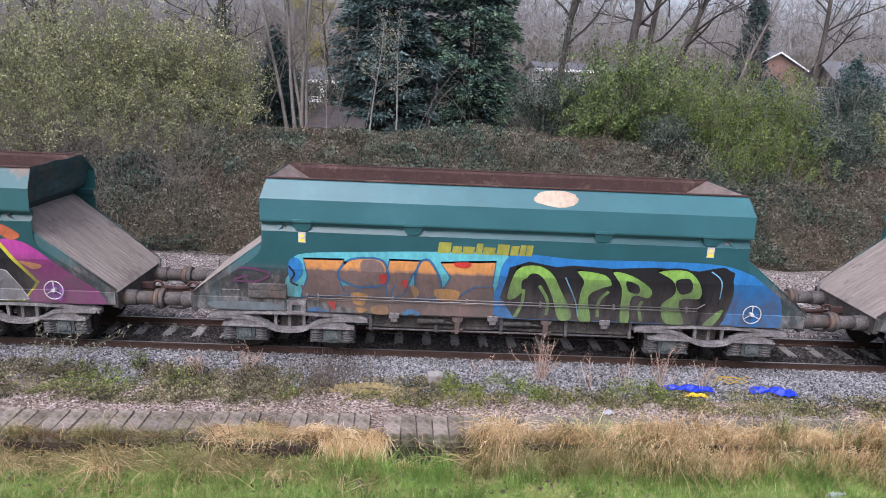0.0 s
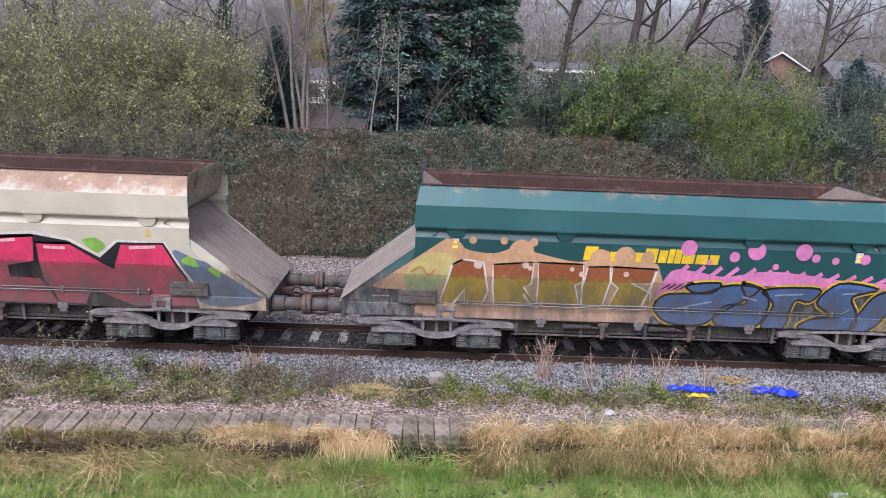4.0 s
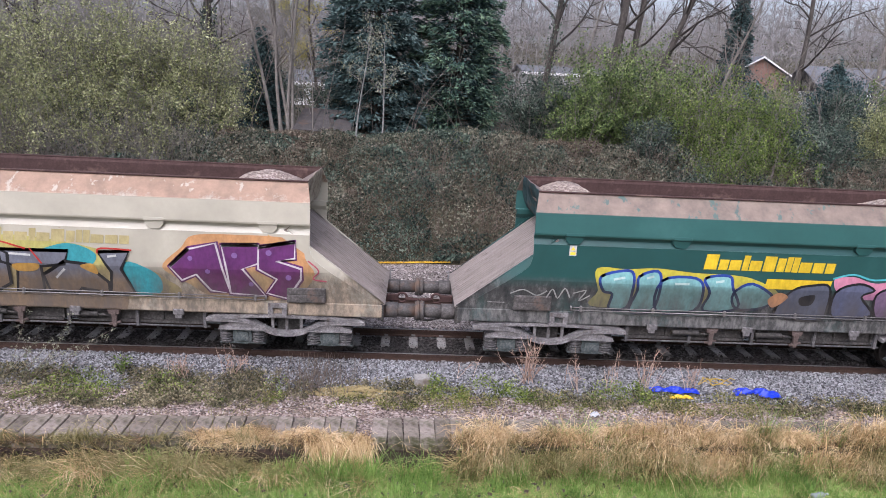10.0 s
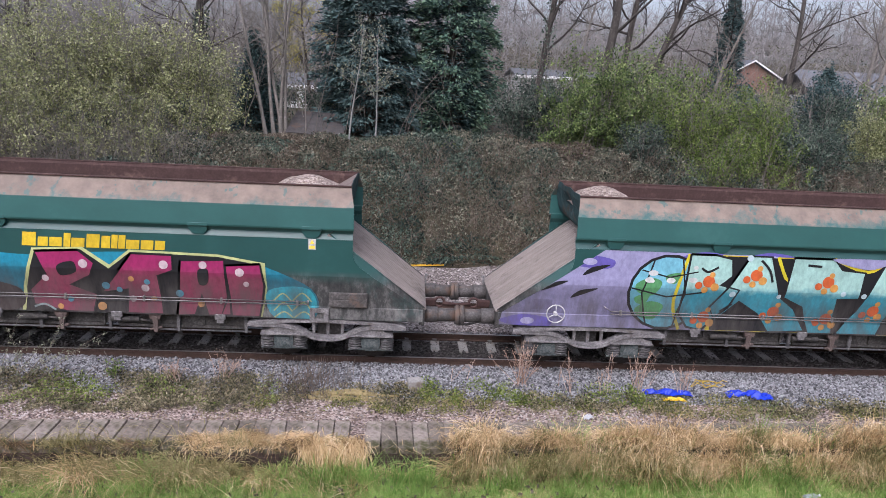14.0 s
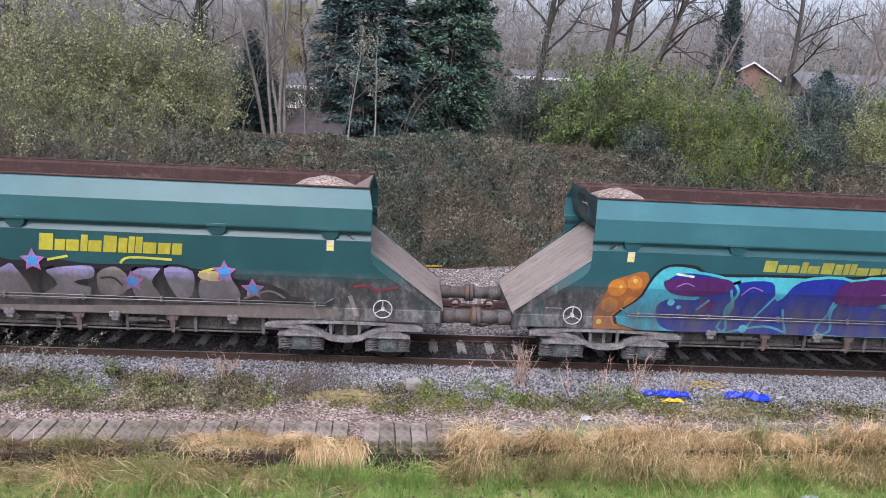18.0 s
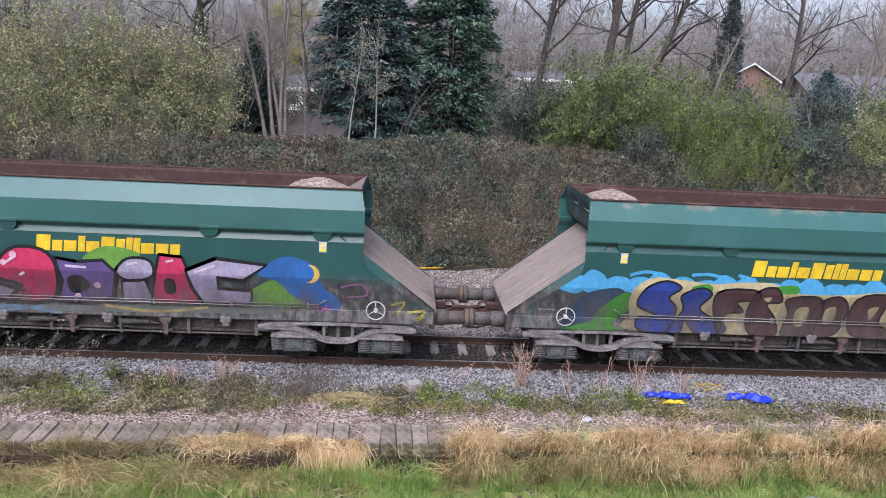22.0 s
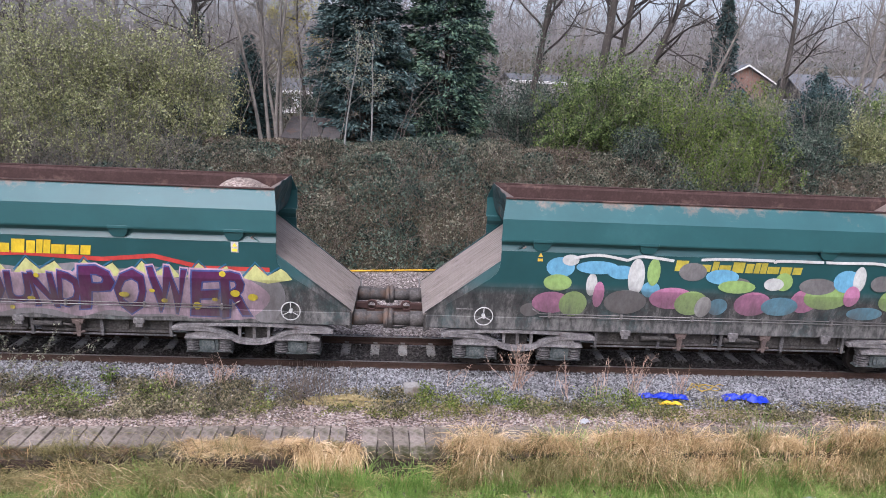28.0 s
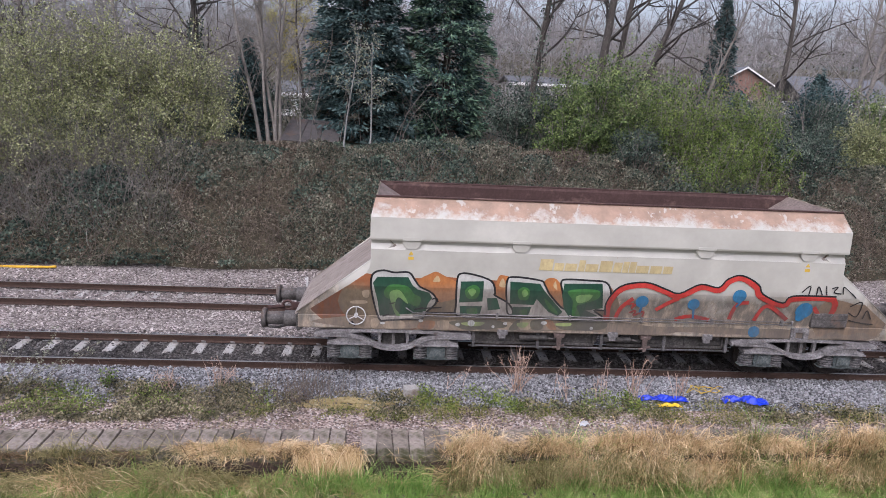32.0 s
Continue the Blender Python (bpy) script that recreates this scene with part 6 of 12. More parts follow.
    m.stroke([(0.32, 1.29), (0.74, 1.43), (1.27, 1.57)], 0.04, tint((0.3, 0.38, 0.55)), 6)
    m.stroke([(1.90, 1.71), (2.22, 1.64)], 0.04, tint((0.3, 0.38, 0.55)), 6)
    m.stroke([(4.00, 1.85), (4.31, 1.89)], 0.04, tint((0.3, 0.38, 0.55)), 6)
    m.stroke([(2.58, 1.77), (3.16, 1.82)], 0.04, tint((0.3, 0.38, 0.55)), 6)
    m.blob([(4.97, 1.02), (5.05, 1.41), (5.63, 1.77), (5.46, 1.30), (5.60, 1.03)], tint((0.42, 0.3, 0.14)), 1)
    m.stroke([(5.14, 1.41), (5.62, 1.74)], 0.05, tint((0.6, 0.42, 0.03)), 6)
    m.stroke([(5.27, 1.19), (5.54, 1.31)], 0.05, tint((0.6, 0.42, 0.03)), 6)
    m.sign(-1.56, 1.28, 2.4, 2.7, YEL, 0, 12)

    m = murals[4]
    cr = tint((0.56, 0.035, 0.11), (0.3, 0.07, 0.09), 1.97, 0.05)
    slate, leafg = tint((0.13, 0.17, 0.24)), tint((0.22, 0.42, 0.07))
    m.blob([(-5.93, 1.66), (-5.29, 2.24), (-4.73, 2.20), (-4.32, 2.37), (-3.80, 2.24), (-3.46, 2.07), (-3.42, 1.02), (-5.15, 1.02), (-5.47, 1.21)], slate, 0)
    m.blob([(4.67, 2.26), (5.22, 2.10), (5.96, 1.97), (6.56, 1.52), (6.21, 1.15), (5.14, 1.17)], slate, 0)
    m.stroke([(-5.29, 2.27), (-4.73, 2.23), (-4.32, 2.39), (-3.80, 2.27)], 0.04, W, 1)
    m.blob([(-5.82, 1.78), (-5.55, 1.96), (-5.46, 1.73), (-5.72, 1.61)], leafg, 1)
    m.blob([(-5.45, 2.13), (-5.19, 2.27), (-5.14, 2.09)], leafg, 1)
    m.blob([(-4.99, 2.13), (-4.78, 2.23), (-4.81, 1.99)], leafg, 1)
    m.blob([(-4.05, 2.02), (-3.85, 2.24), (-3.67, 2.07), (-3.89, 1.85)], leafg, 1)
    m.blob([(-4.52, 1.59), (-4.26, 1.84), (-4.10, 1.67), (-4.31, 1.42)], leafg, 1)
    m.blob([(-5.09, 1.02), (-5.04, 1.23), (-4.72, 1.12), (-4.72, 1.02)], leafg, 1)
    m.blob([(-4.19, 1.02), (-4.04, 1.26), (-3.71, 1.16), (-3.76, 1.02)], leafg, 1)
    m.blob([(4.84, 2.06), (5.04, 2.18), (5.20, 1.94)], leafg, 1)
    m.blob([(5.37, 1.91), (5.60, 1.98), (5.60, 1.73)], leafg, 1)
    m.blob([(-4.62, 1.83), (-4.47, 2.00), (-4.31, 1.84)], leafg, 1)
    m.stroke([(-5.09, 2.04), (-4.83, 1.96), (-4.31, 2.04)], 0.03, K, 6)
    m.stroke([(-5.09, 1.71), (-4.73, 1.64), (-4.10, 1.79)], 0.03, K, 6)
    m.poly([(-3.62, 1.86), (-3.23, 2.37), (-2.67, 2.53), (-2.35, 2.46), (-2.13, 2.23), (-1.75, 2.52), (-1.21, 2.50), (-0.58, 2.53), (0.04, 2.62), (0.48, 2.50), (1.90, 2.60), (2.61, 2.48), (3.19, 2.17), (3.55, 2.48), (4.53, 2.47), (5.07, 1.59), (5.16, 1.02), (-3.44, 1.02)], tint((0.6, 0.58, 0.55)), 1)
    m.poly([(-3.52, 1.84), (-3.18, 2.32), (-2.67, 2.48), (-2.39, 2.40), (-2.13, 2.14), (-1.73, 2.47), (-1.20, 2.44), (-0.57, 2.47), (0.05, 2.57), (0.48, 2.45), (1.85, 2.54), (2.60, 2.42), (3.21, 2.09), (3.58, 2.43), (4.47, 2.43), (4.98, 1.59), (5.09, 1.02), (-3.36, 1.02)], K, 2)
    m.shape([(-3.15, 2.24), (-2.66, 2.45), (-2.43, 2.37), (-2.26, 1.80), (-1.36, 1.64), (-1.20, 1.02), (-2.89, 1.03), (-3.08, 1.41), (-3.28, 1.74)], cr, K, 0.05, None, 3, False)
    m.shape([(-2.13, 2.19), (-1.78, 2.46), (-1.43, 2.36), (-1.15, 2.45), (-0.57, 2.42), (-0.47, 1.98), (-0.67, 1.59), (-0.57, 1.27), (-0.39, 1.02), (-1.20, 1.02), (-1.18, 1.36), (-1.51, 1.68), (-1.98, 1.86)], cr, K, 0.05, None, 3, False)
    m.shape([(-0.48, 2.40), (0.05, 2.54), (0.49, 2.39), (0.59, 2.02), (0.44, 1.78), (0.79, 1.49), (0.87, 1.02), (-0.39, 1.02), (-0.58, 1.38), (-0.35, 1.87)], cr, K, 0.05, None, 3, False)
    m.shape([(0.47, 2.39), (1.91, 2.51), (1.89, 1.96), (1.33, 1.84), (1.33, 1.63), (1.92, 1.60), (2.24, 1.02), (0.88, 1.02), (0.75, 1.49), (0.95, 1.80), (0.63, 1.91)], cr, K, 0.05, None, 3, False)
    m.shape([(1.94, 2.37), (2.63, 2.37), (3.47, 1.87), (3.64, 2.40), (4.50, 2.43), (4.91, 1.71), (5.13, 1.05), (3.77, 1.02), (2.94, 1.36), (2.79, 1.02), (2.23, 1.05), (1.97, 1.60)], cr, K, 0.05, None, 3, False)
    m.stroke([(-2.97, 2.28), (-2.66, 2.37), (-2.50, 2.32)], 0.06, tint((0.75, 0.4, 0.45)), 7)
    m.stroke([(-1.93, 2.31), (-1.72, 2.38)], 0.06, tint((0.75, 0.4, 0.45)), 7)
    m.stroke([(-0.35, 2.37), (0.06, 2.46)], 0.06, tint((0.75, 0.4, 0.45)), 7)
    m.stroke([(0.60, 2.33), (1.55, 2.41)], 0.06, tint((0.75, 0.4, 0.45)), 7)
    m.stroke([(3.82, 2.32), (4.35, 2.36)], 0.06, tint((0.75, 0.4, 0.45)), 7)
    m.stroke([(2.10, 2.28), (2.53, 2.27)], 0.06, tint((0.75, 0.4, 0.45)), 7)
    m.blob([(0.31, 2.61), (0.56, 2.68), (0.79, 2.58), (0.59, 2.48)], leafg, 1)
    m.blob([(-2.46, 2.46), (-2.25, 2.52), (-2.18, 2.20)], leafg, 1)
    m.blob([(2.88, 2.44), (3.14, 2.50), (3.33, 2.34), (3.13, 2.20)], leafg, 1)
    m.disc(-4.20, 2.39, 0.08, K, 3)
    m.disc(-2.15, 2.53, 0.07, K, 3)
    m.disc(-2.05, 2.56, 0.06, K, 3)
    m.sign(-1.46, 1.31, 2.48, 2.7, FADE, 0, 10)

    m = murals[5]
    rose, red_, acid = tint((0.6, 0.46, 0.46), (0.44, 0.27, 0.2), 1.95, 0.05), tint((0.28, 0.02, 0.05)), tint((0.42, 0.52, 0.08), (0.4, 0.36, 0.1))
    m.blob([(-2.82, 1.29), (-2.60, 1.88), (-2.30, 2.39), (-1.89, 2.45), (-1.38, 2.38), (-0.87, 2.55), (-0.16, 2.51), (0.88, 2.42), (1.50, 2.36), (2.24, 2.17), (3.07, 2.04), (3.08, 1.57), (2.61, 1.52), (1.98, 1.32), (-2.04, 1.21)], acid, 0)
    m.poly([(-2.28, 1.64), (-2.07, 2.37), (-1.48, 2.42), (-0.92, 2.35), (-0.72, 2.60), (-0.15, 2.44), (0.67, 2.41), (1.50, 2.44), (1.94, 1.97), (1.64, 1.66), (-2.04, 1.41)], red_, 1)
    m.shape([(-2.05, 2.23), (-1.57, 2.32), (-1.26, 2.06), (-1.37, 1.79), (-1.65, 1.66), (-1.29, 1.35), (-1.73, 1.30), (-2.04, 1.41), (-2.29, 1.31), (-2.05, 1.85)], rose, red_, 0.055, None, 2, False)
    m.shape([(-1.28, 2.11), (-0.95, 2.29), (-0.54, 2.13), (-0.81, 1.91), (-0.54, 1.68), (-0.61, 1.32), (-1.31, 1.32), (-1.50, 1.64)], rose, red_, 0.055, None, 2, False)
    m.shape([(-0.75, 2.49), (-0.25, 2.25), (0.28, 2.33), (0.24, 1.82), (-0.02, 1.34), (-0.47, 1.30), (-0.23, 1.75), (-0.56, 1.97)], rose, red_, 0.055, None, 2, False)
    m.shape([(0.28, 2.27), (0.80, 2.35), (1.11, 2.15), (0.96, 1.92), (1.19, 1.58), (0.93, 1.31), (0.06, 1.28), (0.29, 1.77)], rose, red_, 0.055, None, 2, False)
    m.shape([(0.90, 2.24), (1.52, 2.38), (1.74, 2.06), (1.65, 1.89), (1.98, 1.63), (1.89, 1.35), (1.07, 1.32), (1.18, 1.74)], rose, red_, 0.055, None, 2, False)
    m.shape([(1.65, 1.87), (2.59, 1.93), (3.04, 1.69), (2.60, 1.56), (2.30, 1.64), (2.21, 1.36), (1.76, 1.34)], rose, red_, 0.055, None, 2, False)
    m.disc(0.37, 2.02, 0.10, tint((0.1, 0.25, 0.42)), 6)
    m.disc(0.79, 1.75, 0.07, tint((0.1, 0.25, 0.42)), 6)
    m.disc(1.26, 1.89, 0.06, tint((0.1, 0.25, 0.42)), 6)
    m.disc(-0.77, 2.09, 0.07, tint((0.1, 0.25, 0.42)), 6)
    m.disc(-1.54, 1.95, 0.07, tint((0.1, 0.25, 0.42)), 6)
    m.disc(-0.15, 1.57, 0.08, tint((0.6, 0.35, 0.2)), 6)
    m.disc(0.16, 1.85, 0.07, tint((0.6, 0.35, 0.2)), 6)
    m.disc(-1.20, 1.53, 0.09, tint((0.6, 0.35, 0.2)), 6)
    m.disc(0.89, 2.15, 0.07, tint((0.6, 0.35, 0.2)), 6)
    m.disc(1.43, 1.63, 0.09, tint((0.6, 0.35, 0.2)), 6)
    m.disc(-0.57, 1.49, 0.08, tint((0.26, 0.2, 0.18)), 6)
    m.disc(0.43, 1.50, 0.09, tint((0.26, 0.2, 0.18)), 6)
    m.disc(-1.51, 1.45, 0.06, tint((0.26, 0.2, 0.18)), 6)
    m.blob([(-1.80, 1.95), (-1.61, 2.03), (-1.65, 1.78), (-1.79, 1.75)], red_, 6)
    m.blob([(0.55, 2.17), (0.78, 2.18), (0.68, 1.98)], red_, 6)
    m.blob([(1.25, 2.16), (1.46, 2.20), (1.36, 1.98)], red_, 6)
    m.sign(-1.45, 1.37, 2.4, 2.68, DIM, 0)
    m.stroke([(-4.05, 2.66), (-3.96, 2.30), (-3.80, 2.56)], 0.06, tint((0.012, 0.035, 0.04)), 2)
    m.stroke([(-3.90, 2.51), (-3.66, 2.46)], 0.06, tint((0.012, 0.035, 0.04)), 2)
    m.stroke([(-3.65, 2.52), (-3.62, 2.20), (-3.46, 2.26)], 0.06, tint((0.012, 0.035, 0.04)), 2)
    m.stroke([(-3.41, 2.32), (-3.21, 2.38), (-3.26, 2.18)], 0.06, tint((0.012, 0.035, 0.04)), 2)
    m.stroke([(-2.79, 2.65), (-2.75, 2.45), (-2.60, 2.40)], 0.06, tint((0.012, 0.035, 0.04)), 2)
    m.stroke([(-2.49, 2.56), (-2.19, 2.68), (-2.04, 2.52)], 0.06, tint((0.012, 0.035, 0.04)), 2)
    m.stroke([(-3.77, 2.14), (-3.64, 1.87)], 0.06, tint((0.012, 0.035, 0.04)), 2)
    m.stroke([(-5.33, 2.09), (-5.13, 2.15), (-4.94, 1.94), (-4.78, 2.11)], 0.04, tint((0.12, 0.03, 0.035)), 2)
    m.stroke([(-4.74, 2.00), (-4.72, 2.16), (-4.58, 2.01), (-4.43, 2.12), (-4.23, 2.02)], 0.04, tint((0.12, 0.03, 0.035)), 2)
    m.stroke([(2.03, 2.30), (2.09, 2.14)], 0.03, W, 6)
    m.stroke([(2.18, 2.27), (2.32, 2.30), (2.33, 2.15), (2.19, 2.17)], 0.03, W, 6)
    m.stroke([(2.40, 2.15), (2.44, 2.32), (2.58, 2.16)], 0.03, W, 6)
    m.stroke([(2.63, 2.32), (2.66, 2.16), (2.81, 2.33), (2.85, 2.17)], 0.03, W, 6)

    m = murals[6]
    mint6, ink = tint((0.24, 0.5, 0.5), (0.14, 0.25, 0.24)), tint((0.03, 0.07, 0.34), (0.02, 0.03, 0.06))
    m.blob([(-3.67, 2.29), (-3.01, 2.30), (-2.40, 2.34), (-1.58, 2.27), (-0.96, 2.26), (-0.34, 2.19), (0.27, 1.90), (0.09, 1.63), (-3.47, 1.40), (-3.59, 1.80)], tint((0.55, 0.48, 0.05), (0.24, 0.22, 0.1)), 0)
    m.shape([(-3.57, 2.12), (-3.09, 2.27), (-2.89, 2.20), (-2.86, 1.83), (-2.93, 1.42), (-3.30, 1.38), (-3.28, 1.73), (-3.48, 1.80)], mint6, ink, 0.06, None, 2, True)
    m.shape([(-2.76, 2.15), (-2.38, 2.28), (-2.28, 1.96), (-2.36, 1.37), (-2.85, 1.34), (-2.76, 1.83)], mint6, ink, 0.06, None, 2, True)
    m.shape([(-2.28, 2.07), (-1.56, 2.16), (-1.35, 1.88), (-1.46, 1.40), (-2.26, 1.36)], mint6, ink, 0.06, None, 2, True)
    m.shape([(-1.35, 2.16), (-0.84, 2.23), (-0.73, 1.97), (-0.52, 1.49), (-1.25, 1.41), (-1.20, 1.83)], mint6, ink, 0.06, None, 2, True)
    m.shape([(-0.69, 1.85), (-0.32, 2.08), (0.21, 1.77), (0.01, 1.52), (-0.54, 1.48)], mint6, ink, 0.06, None, 2, True)
    m.stroke([(-3.30, 2.07), (-3.06, 2.12)], 0.05, tint((0.5, 0.65, 0.62)), 6)
    m.stroke([(-2.60, 2.12), (-2.45, 2.17)], 0.05, tint((0.5, 0.65, 0.62)), 6)
    m.stroke([(-1.99, 2.02), (-1.68, 2.03)], 0.05, tint((0.5, 0.65, 0.62)), 6)
    m.stroke([(-1.12, 2.09), (-0.94, 2.12)], 0.05, tint((0.5, 0.65, 0.62)), 6)
    m.blob([(1.43, 2.21), (1.84, 2.31), (2.37, 2.18), (3.05, 2.30), (3.77, 2.19), (3.92, 1.86), (1.88, 1.82)], tint((0.6, 0.24, 0.34), (0.4, 0.18, 0.3)), 0)
    m.stroke([(1.40, 2.25), (1.84, 2.36), (2.32, 2.25), (3.05, 2.34), (3.75, 2.23)], 0.04, tint((0.1, 0.45, 0.5)), 1)
    m.shape([(0.31, 1.45), (0.56, 1.96), (1.04, 2.10), (1.35, 2.07), (1.44, 1.59), (1.35, 1.27), (0.53, 1.29)], tint((0.1, 0.11, 0.15)), K, 0.05, None, 2, True)
    m.shape([(1.51, 1.94), (1.98, 2.16), (2.35, 2.03), (2.11, 1.86), (2.47, 1.43), (1.66, 1.32)], tint((0.11, 0.12, 0.19)), K, 0.05, None, 2, True)
    m.shape([(2.42, 1.92), (2.83, 2.05), (3.06, 1.45), (2.59, 1.37)], tint((0.2, 0.13, 0.22)), K, 0.05, None, 2, True)
    m.shape([(3.00, 1.94), (4.01, 1.98), (4.23, 1.63), (4.23, 1.20), (3.33, 1.28), (3.41, 1.71)], tint((0.3, 0.12, 0.2)), K, 0.05, None, 2, True)
    m.blob([(0.77, 1.80), (1.08, 1.87), (1.06, 1.64), (0.83, 1.62)], K, 6)
    m.blob([(-3.04, 1.65), (-2.42, 1.62), (-1.48, 1.57), (-0.54, 1.61), (-0.54, 1.33), (-3.06, 1.25)], tint((0.09, 0.12, 0.11)), 1)
    m.blob([(0.09, 1.72), (0.29, 1.90), (0.51, 1.79), (0.25, 1.54)], tint((0.5, 0.25, 0.12)), 5)
    m.sign(-1.42, 1.41, 2.36, 2.69, YEL, 0)
    m.poly([(-0.06, 1.98), (1.36, 1.98), (1.4, 2.2), (-0.02, 2.2)], YEL, 1, "sign_bar")
    m.stroke([(-5.44, 1.67), (-5.17, 1.77), (-4.88, 1.64), (-4.67, 1.76)], 0.03, tint((0.42, 0.42, 0.4)), 6)
    m.stroke([(-4.69, 1.53), (-4.56, 1.80), (-4.43, 1.59), (-4.30, 1.83), (-4.17, 1.61)], 0.03, tint((0.42, 0.42, 0.4)), 6)
    m.stroke([(-4.11, 1.72), (-3.85, 1.79), (-3.97, 1.55), (-3.75, 1.68)], 0.03, tint((0.42, 0.42, 0.4)), 6)

    m = murals[7]
    slate7, plum, pale7 = tint((0.16, 0.165, 0.2), (0.2, 0.14, 0.09), 1.75, 0.12), tint((0.13, 0.03, 0.14), (0.12, 0.03, 0.1)), tint((0.62, 0.55, 0.58))
    m.blob([(-3.68, 1.72), (-3.20, 2.16), (-2.77, 2.10), (-2.72, 1.56), (-3.23, 1.39)], tint((0.05, 0.32, 0.36)), 1)
    m.blob([(-1.97, 2.24), (-1.59, 2.54), (-1.27, 2.32), (-1.50, 1.96), (-1.86, 1.95)], tint((0.05, 0.32, 0.36)), 1)
    m.blob([(-0.52, 2.15), (0.19, 2.42), (0.75, 2.22), (0.55, 1.93), (-0.31, 1.94)], tint((0.05, 0.32, 0.36)), 1)
    m.blob([(1.31, 2.07), (1.94, 1.82), (1.95, 1.39), (1.30, 1.41)], tint((0.05, 0.32, 0.36)), 1)
    m.blob([(-3.84, 1.52), (-2.89, 1.99), (-1.15, 2.54), (0.72, 2.34), (1.58, 1.99), (2.03, 1.78), (1.98, 1.29), (-3.44, 1.10)], tint((0.5, 0.45, 0.14), (0.3, 0.24, 0.12)), 0)
    m.poly([(-2.61, 1.29), (1.32, 1.39), (1.26, 1.02), (-0.48, 1.02), (-2.50, 1.02)], slate7, 2)
    m.shape([(-2.73, 2.40), (-1.95, 2.39), (-1.69, 2.13), (-1.84, 1.79), (-1.53, 1.38), (-1.87, 1.25), (-2.12, 1.53), (-2.60, 1.45), (-2.80, 1.75)], slate7, K, 0.07, None, 3, False)
    m.shape([(-1.70, 1.90), (-1.13, 2.25), (-0.97, 2.16), (-1.01, 1.51), (-1.32, 1.32), (-1.76, 1.42)], slate7, K, 0.07, None, 3, False)
    m.shape([(-1.13, 2.25), (0.22, 2.26), (0.13, 1.98), (-0.34, 1.91), (-0.37, 1.36), (-0.92, 1.33), (-0.80, 1.89), (-1.12, 1.99)], slate7, K, 0.07, None, 3, False)
    m.shape([(-0.33, 1.73), (0.13, 2.04), (0.55, 2.00), (0.95, 1.60), (0.92, 1.35), (0.38, 1.45), (0.28, 1.32), (-0.26, 1.36)], slate7, K, 0.07, None, 3, False)
    m.shape([(0.80, 2.26), (1.42, 2.30), (1.24, 1.91), (1.45, 1.37), (0.96, 1.35), (1.04, 1.84)], slate7, K, 0.07, None, 3, False)
    m.stroke([(-2.61, 2.32), (-2.18, 2.33)], 0.045, W, 7)
    m.stroke([(-0.94, 2.17), (-0.52, 2.15)], 0.045, W, 7)
    m.stroke([(-2.64, 2.00), (-2.49, 1.71)], 0.045, W, 7)
    m.stroke([(-1.45, 1.93), (-1.30, 2.08)], 0.045, W, 7)
    m.stroke([(-0.08, 1.67), (0.12, 1.88)], 0.045, W, 7)
    m.stroke([(0.99, 2.17), (1.17, 2.20)], 0.045, W, 7)
    m.blob([(-0.88, 1.95), (-0.39, 1.97), (-0.46, 1.82), (-0.82, 1.80)], tint((0.5, 0.28, 0.06)), 7)
    m.blob([(0.43, 1.95), (0.69, 2.01), (0.76, 1.78)], tint((0.5, 0.28, 0.06)), 7)
    m.blob([(-2.38, 2.22), (-2.12, 2.20), (-2.22, 1.98), (-2.43, 2.00)], K, 7)
    m.stroke([(-2.79, 2.15), (-2.73, 2.50), (-1.91, 2.47), (-1.85, 2.30)], 0.035, RED, 7)
    m.stroke([(-1.45, 2.04), (-1.42, 2.46), (-0.61, 2.28)], 0.035, RED, 7)
    m.stroke([(0.79, 2.23), (0.87, 2.34), (1.48, 2.32)], 0.035, RED, 7)
    m.stroke([(-0.53, 2.29), (-0.31, 1.98)], 0.035, RED, 7)
    m.stroke([(-3.65, 1.09), (-3.23, 1.45), (-2.91, 1.64)], 0.03, tint((0.4, 0.45, 0.4)), 3)
    m.stroke([(-3.54, 1.27), (-3.23, 1.11), (-2.81, 1.24)], 0.03, tint((0.4, 0.45, 0.4)), 3)
    m.stroke([(-3.12, 1.51), (-2.60, 1.02)], 0.03, tint((0.4, 0.45, 0.4)), 3)
    m.stroke([(-3.33, 1.44), (-2.92, 1.12)], 0.03, tint((0.4, 0.45, 0.4)), 3)
    m.blob([(2.06, 1.99), (2.45, 2.41), (2.69, 2.67), (3.42, 2.72), (4.71, 2.66), (4.96, 2.23), (5.12, 1.88), (4.59, 1.37), (3.18, 1.31), (2.53, 1.65)], tint((0.58, 0.3, 0.13), (0.4, 0.27, 0.14)), 0)
    m.shape([(2.22, 2.00), (2.61, 2.39), (3.14, 2.53), (3.40, 1.44), (3.00, 1.49), (2.73, 1.85), (2.43, 1.71)], plum, pale7, 0.045, plum, 2, False)
    m.shape([(3.26, 2.48), (4.00, 2.51), (3.99, 2.13), (3.67, 2.01), (4.11, 1.41), (3.40, 1.44), (3.35, 1.99)], plum, pale7, 0.045, plum, 2, False)
    m.shape([(4.00, 2.46), (4.74, 2.60), (4.73, 2.27), (4.36, 2.20), (4.86, 2.05), (4.85, 1.82), (4.56, 1.36), (4.14, 1.47), (4.36, 1.80), (3.99, 2.02)], plum, pale7, 0.045, plum, 2, False)
    m.disc(2.63, 2.20, 0.05, tint((0.26, 0.14, 0.36)), 7)
    m.disc(2.97, 1.93, 0.05, tint((0.26, 0.14, 0.36)), 7)
    m.disc(3.52, 2.29, 0.06, tint((0.26, 0.14, 0.36)), 7)
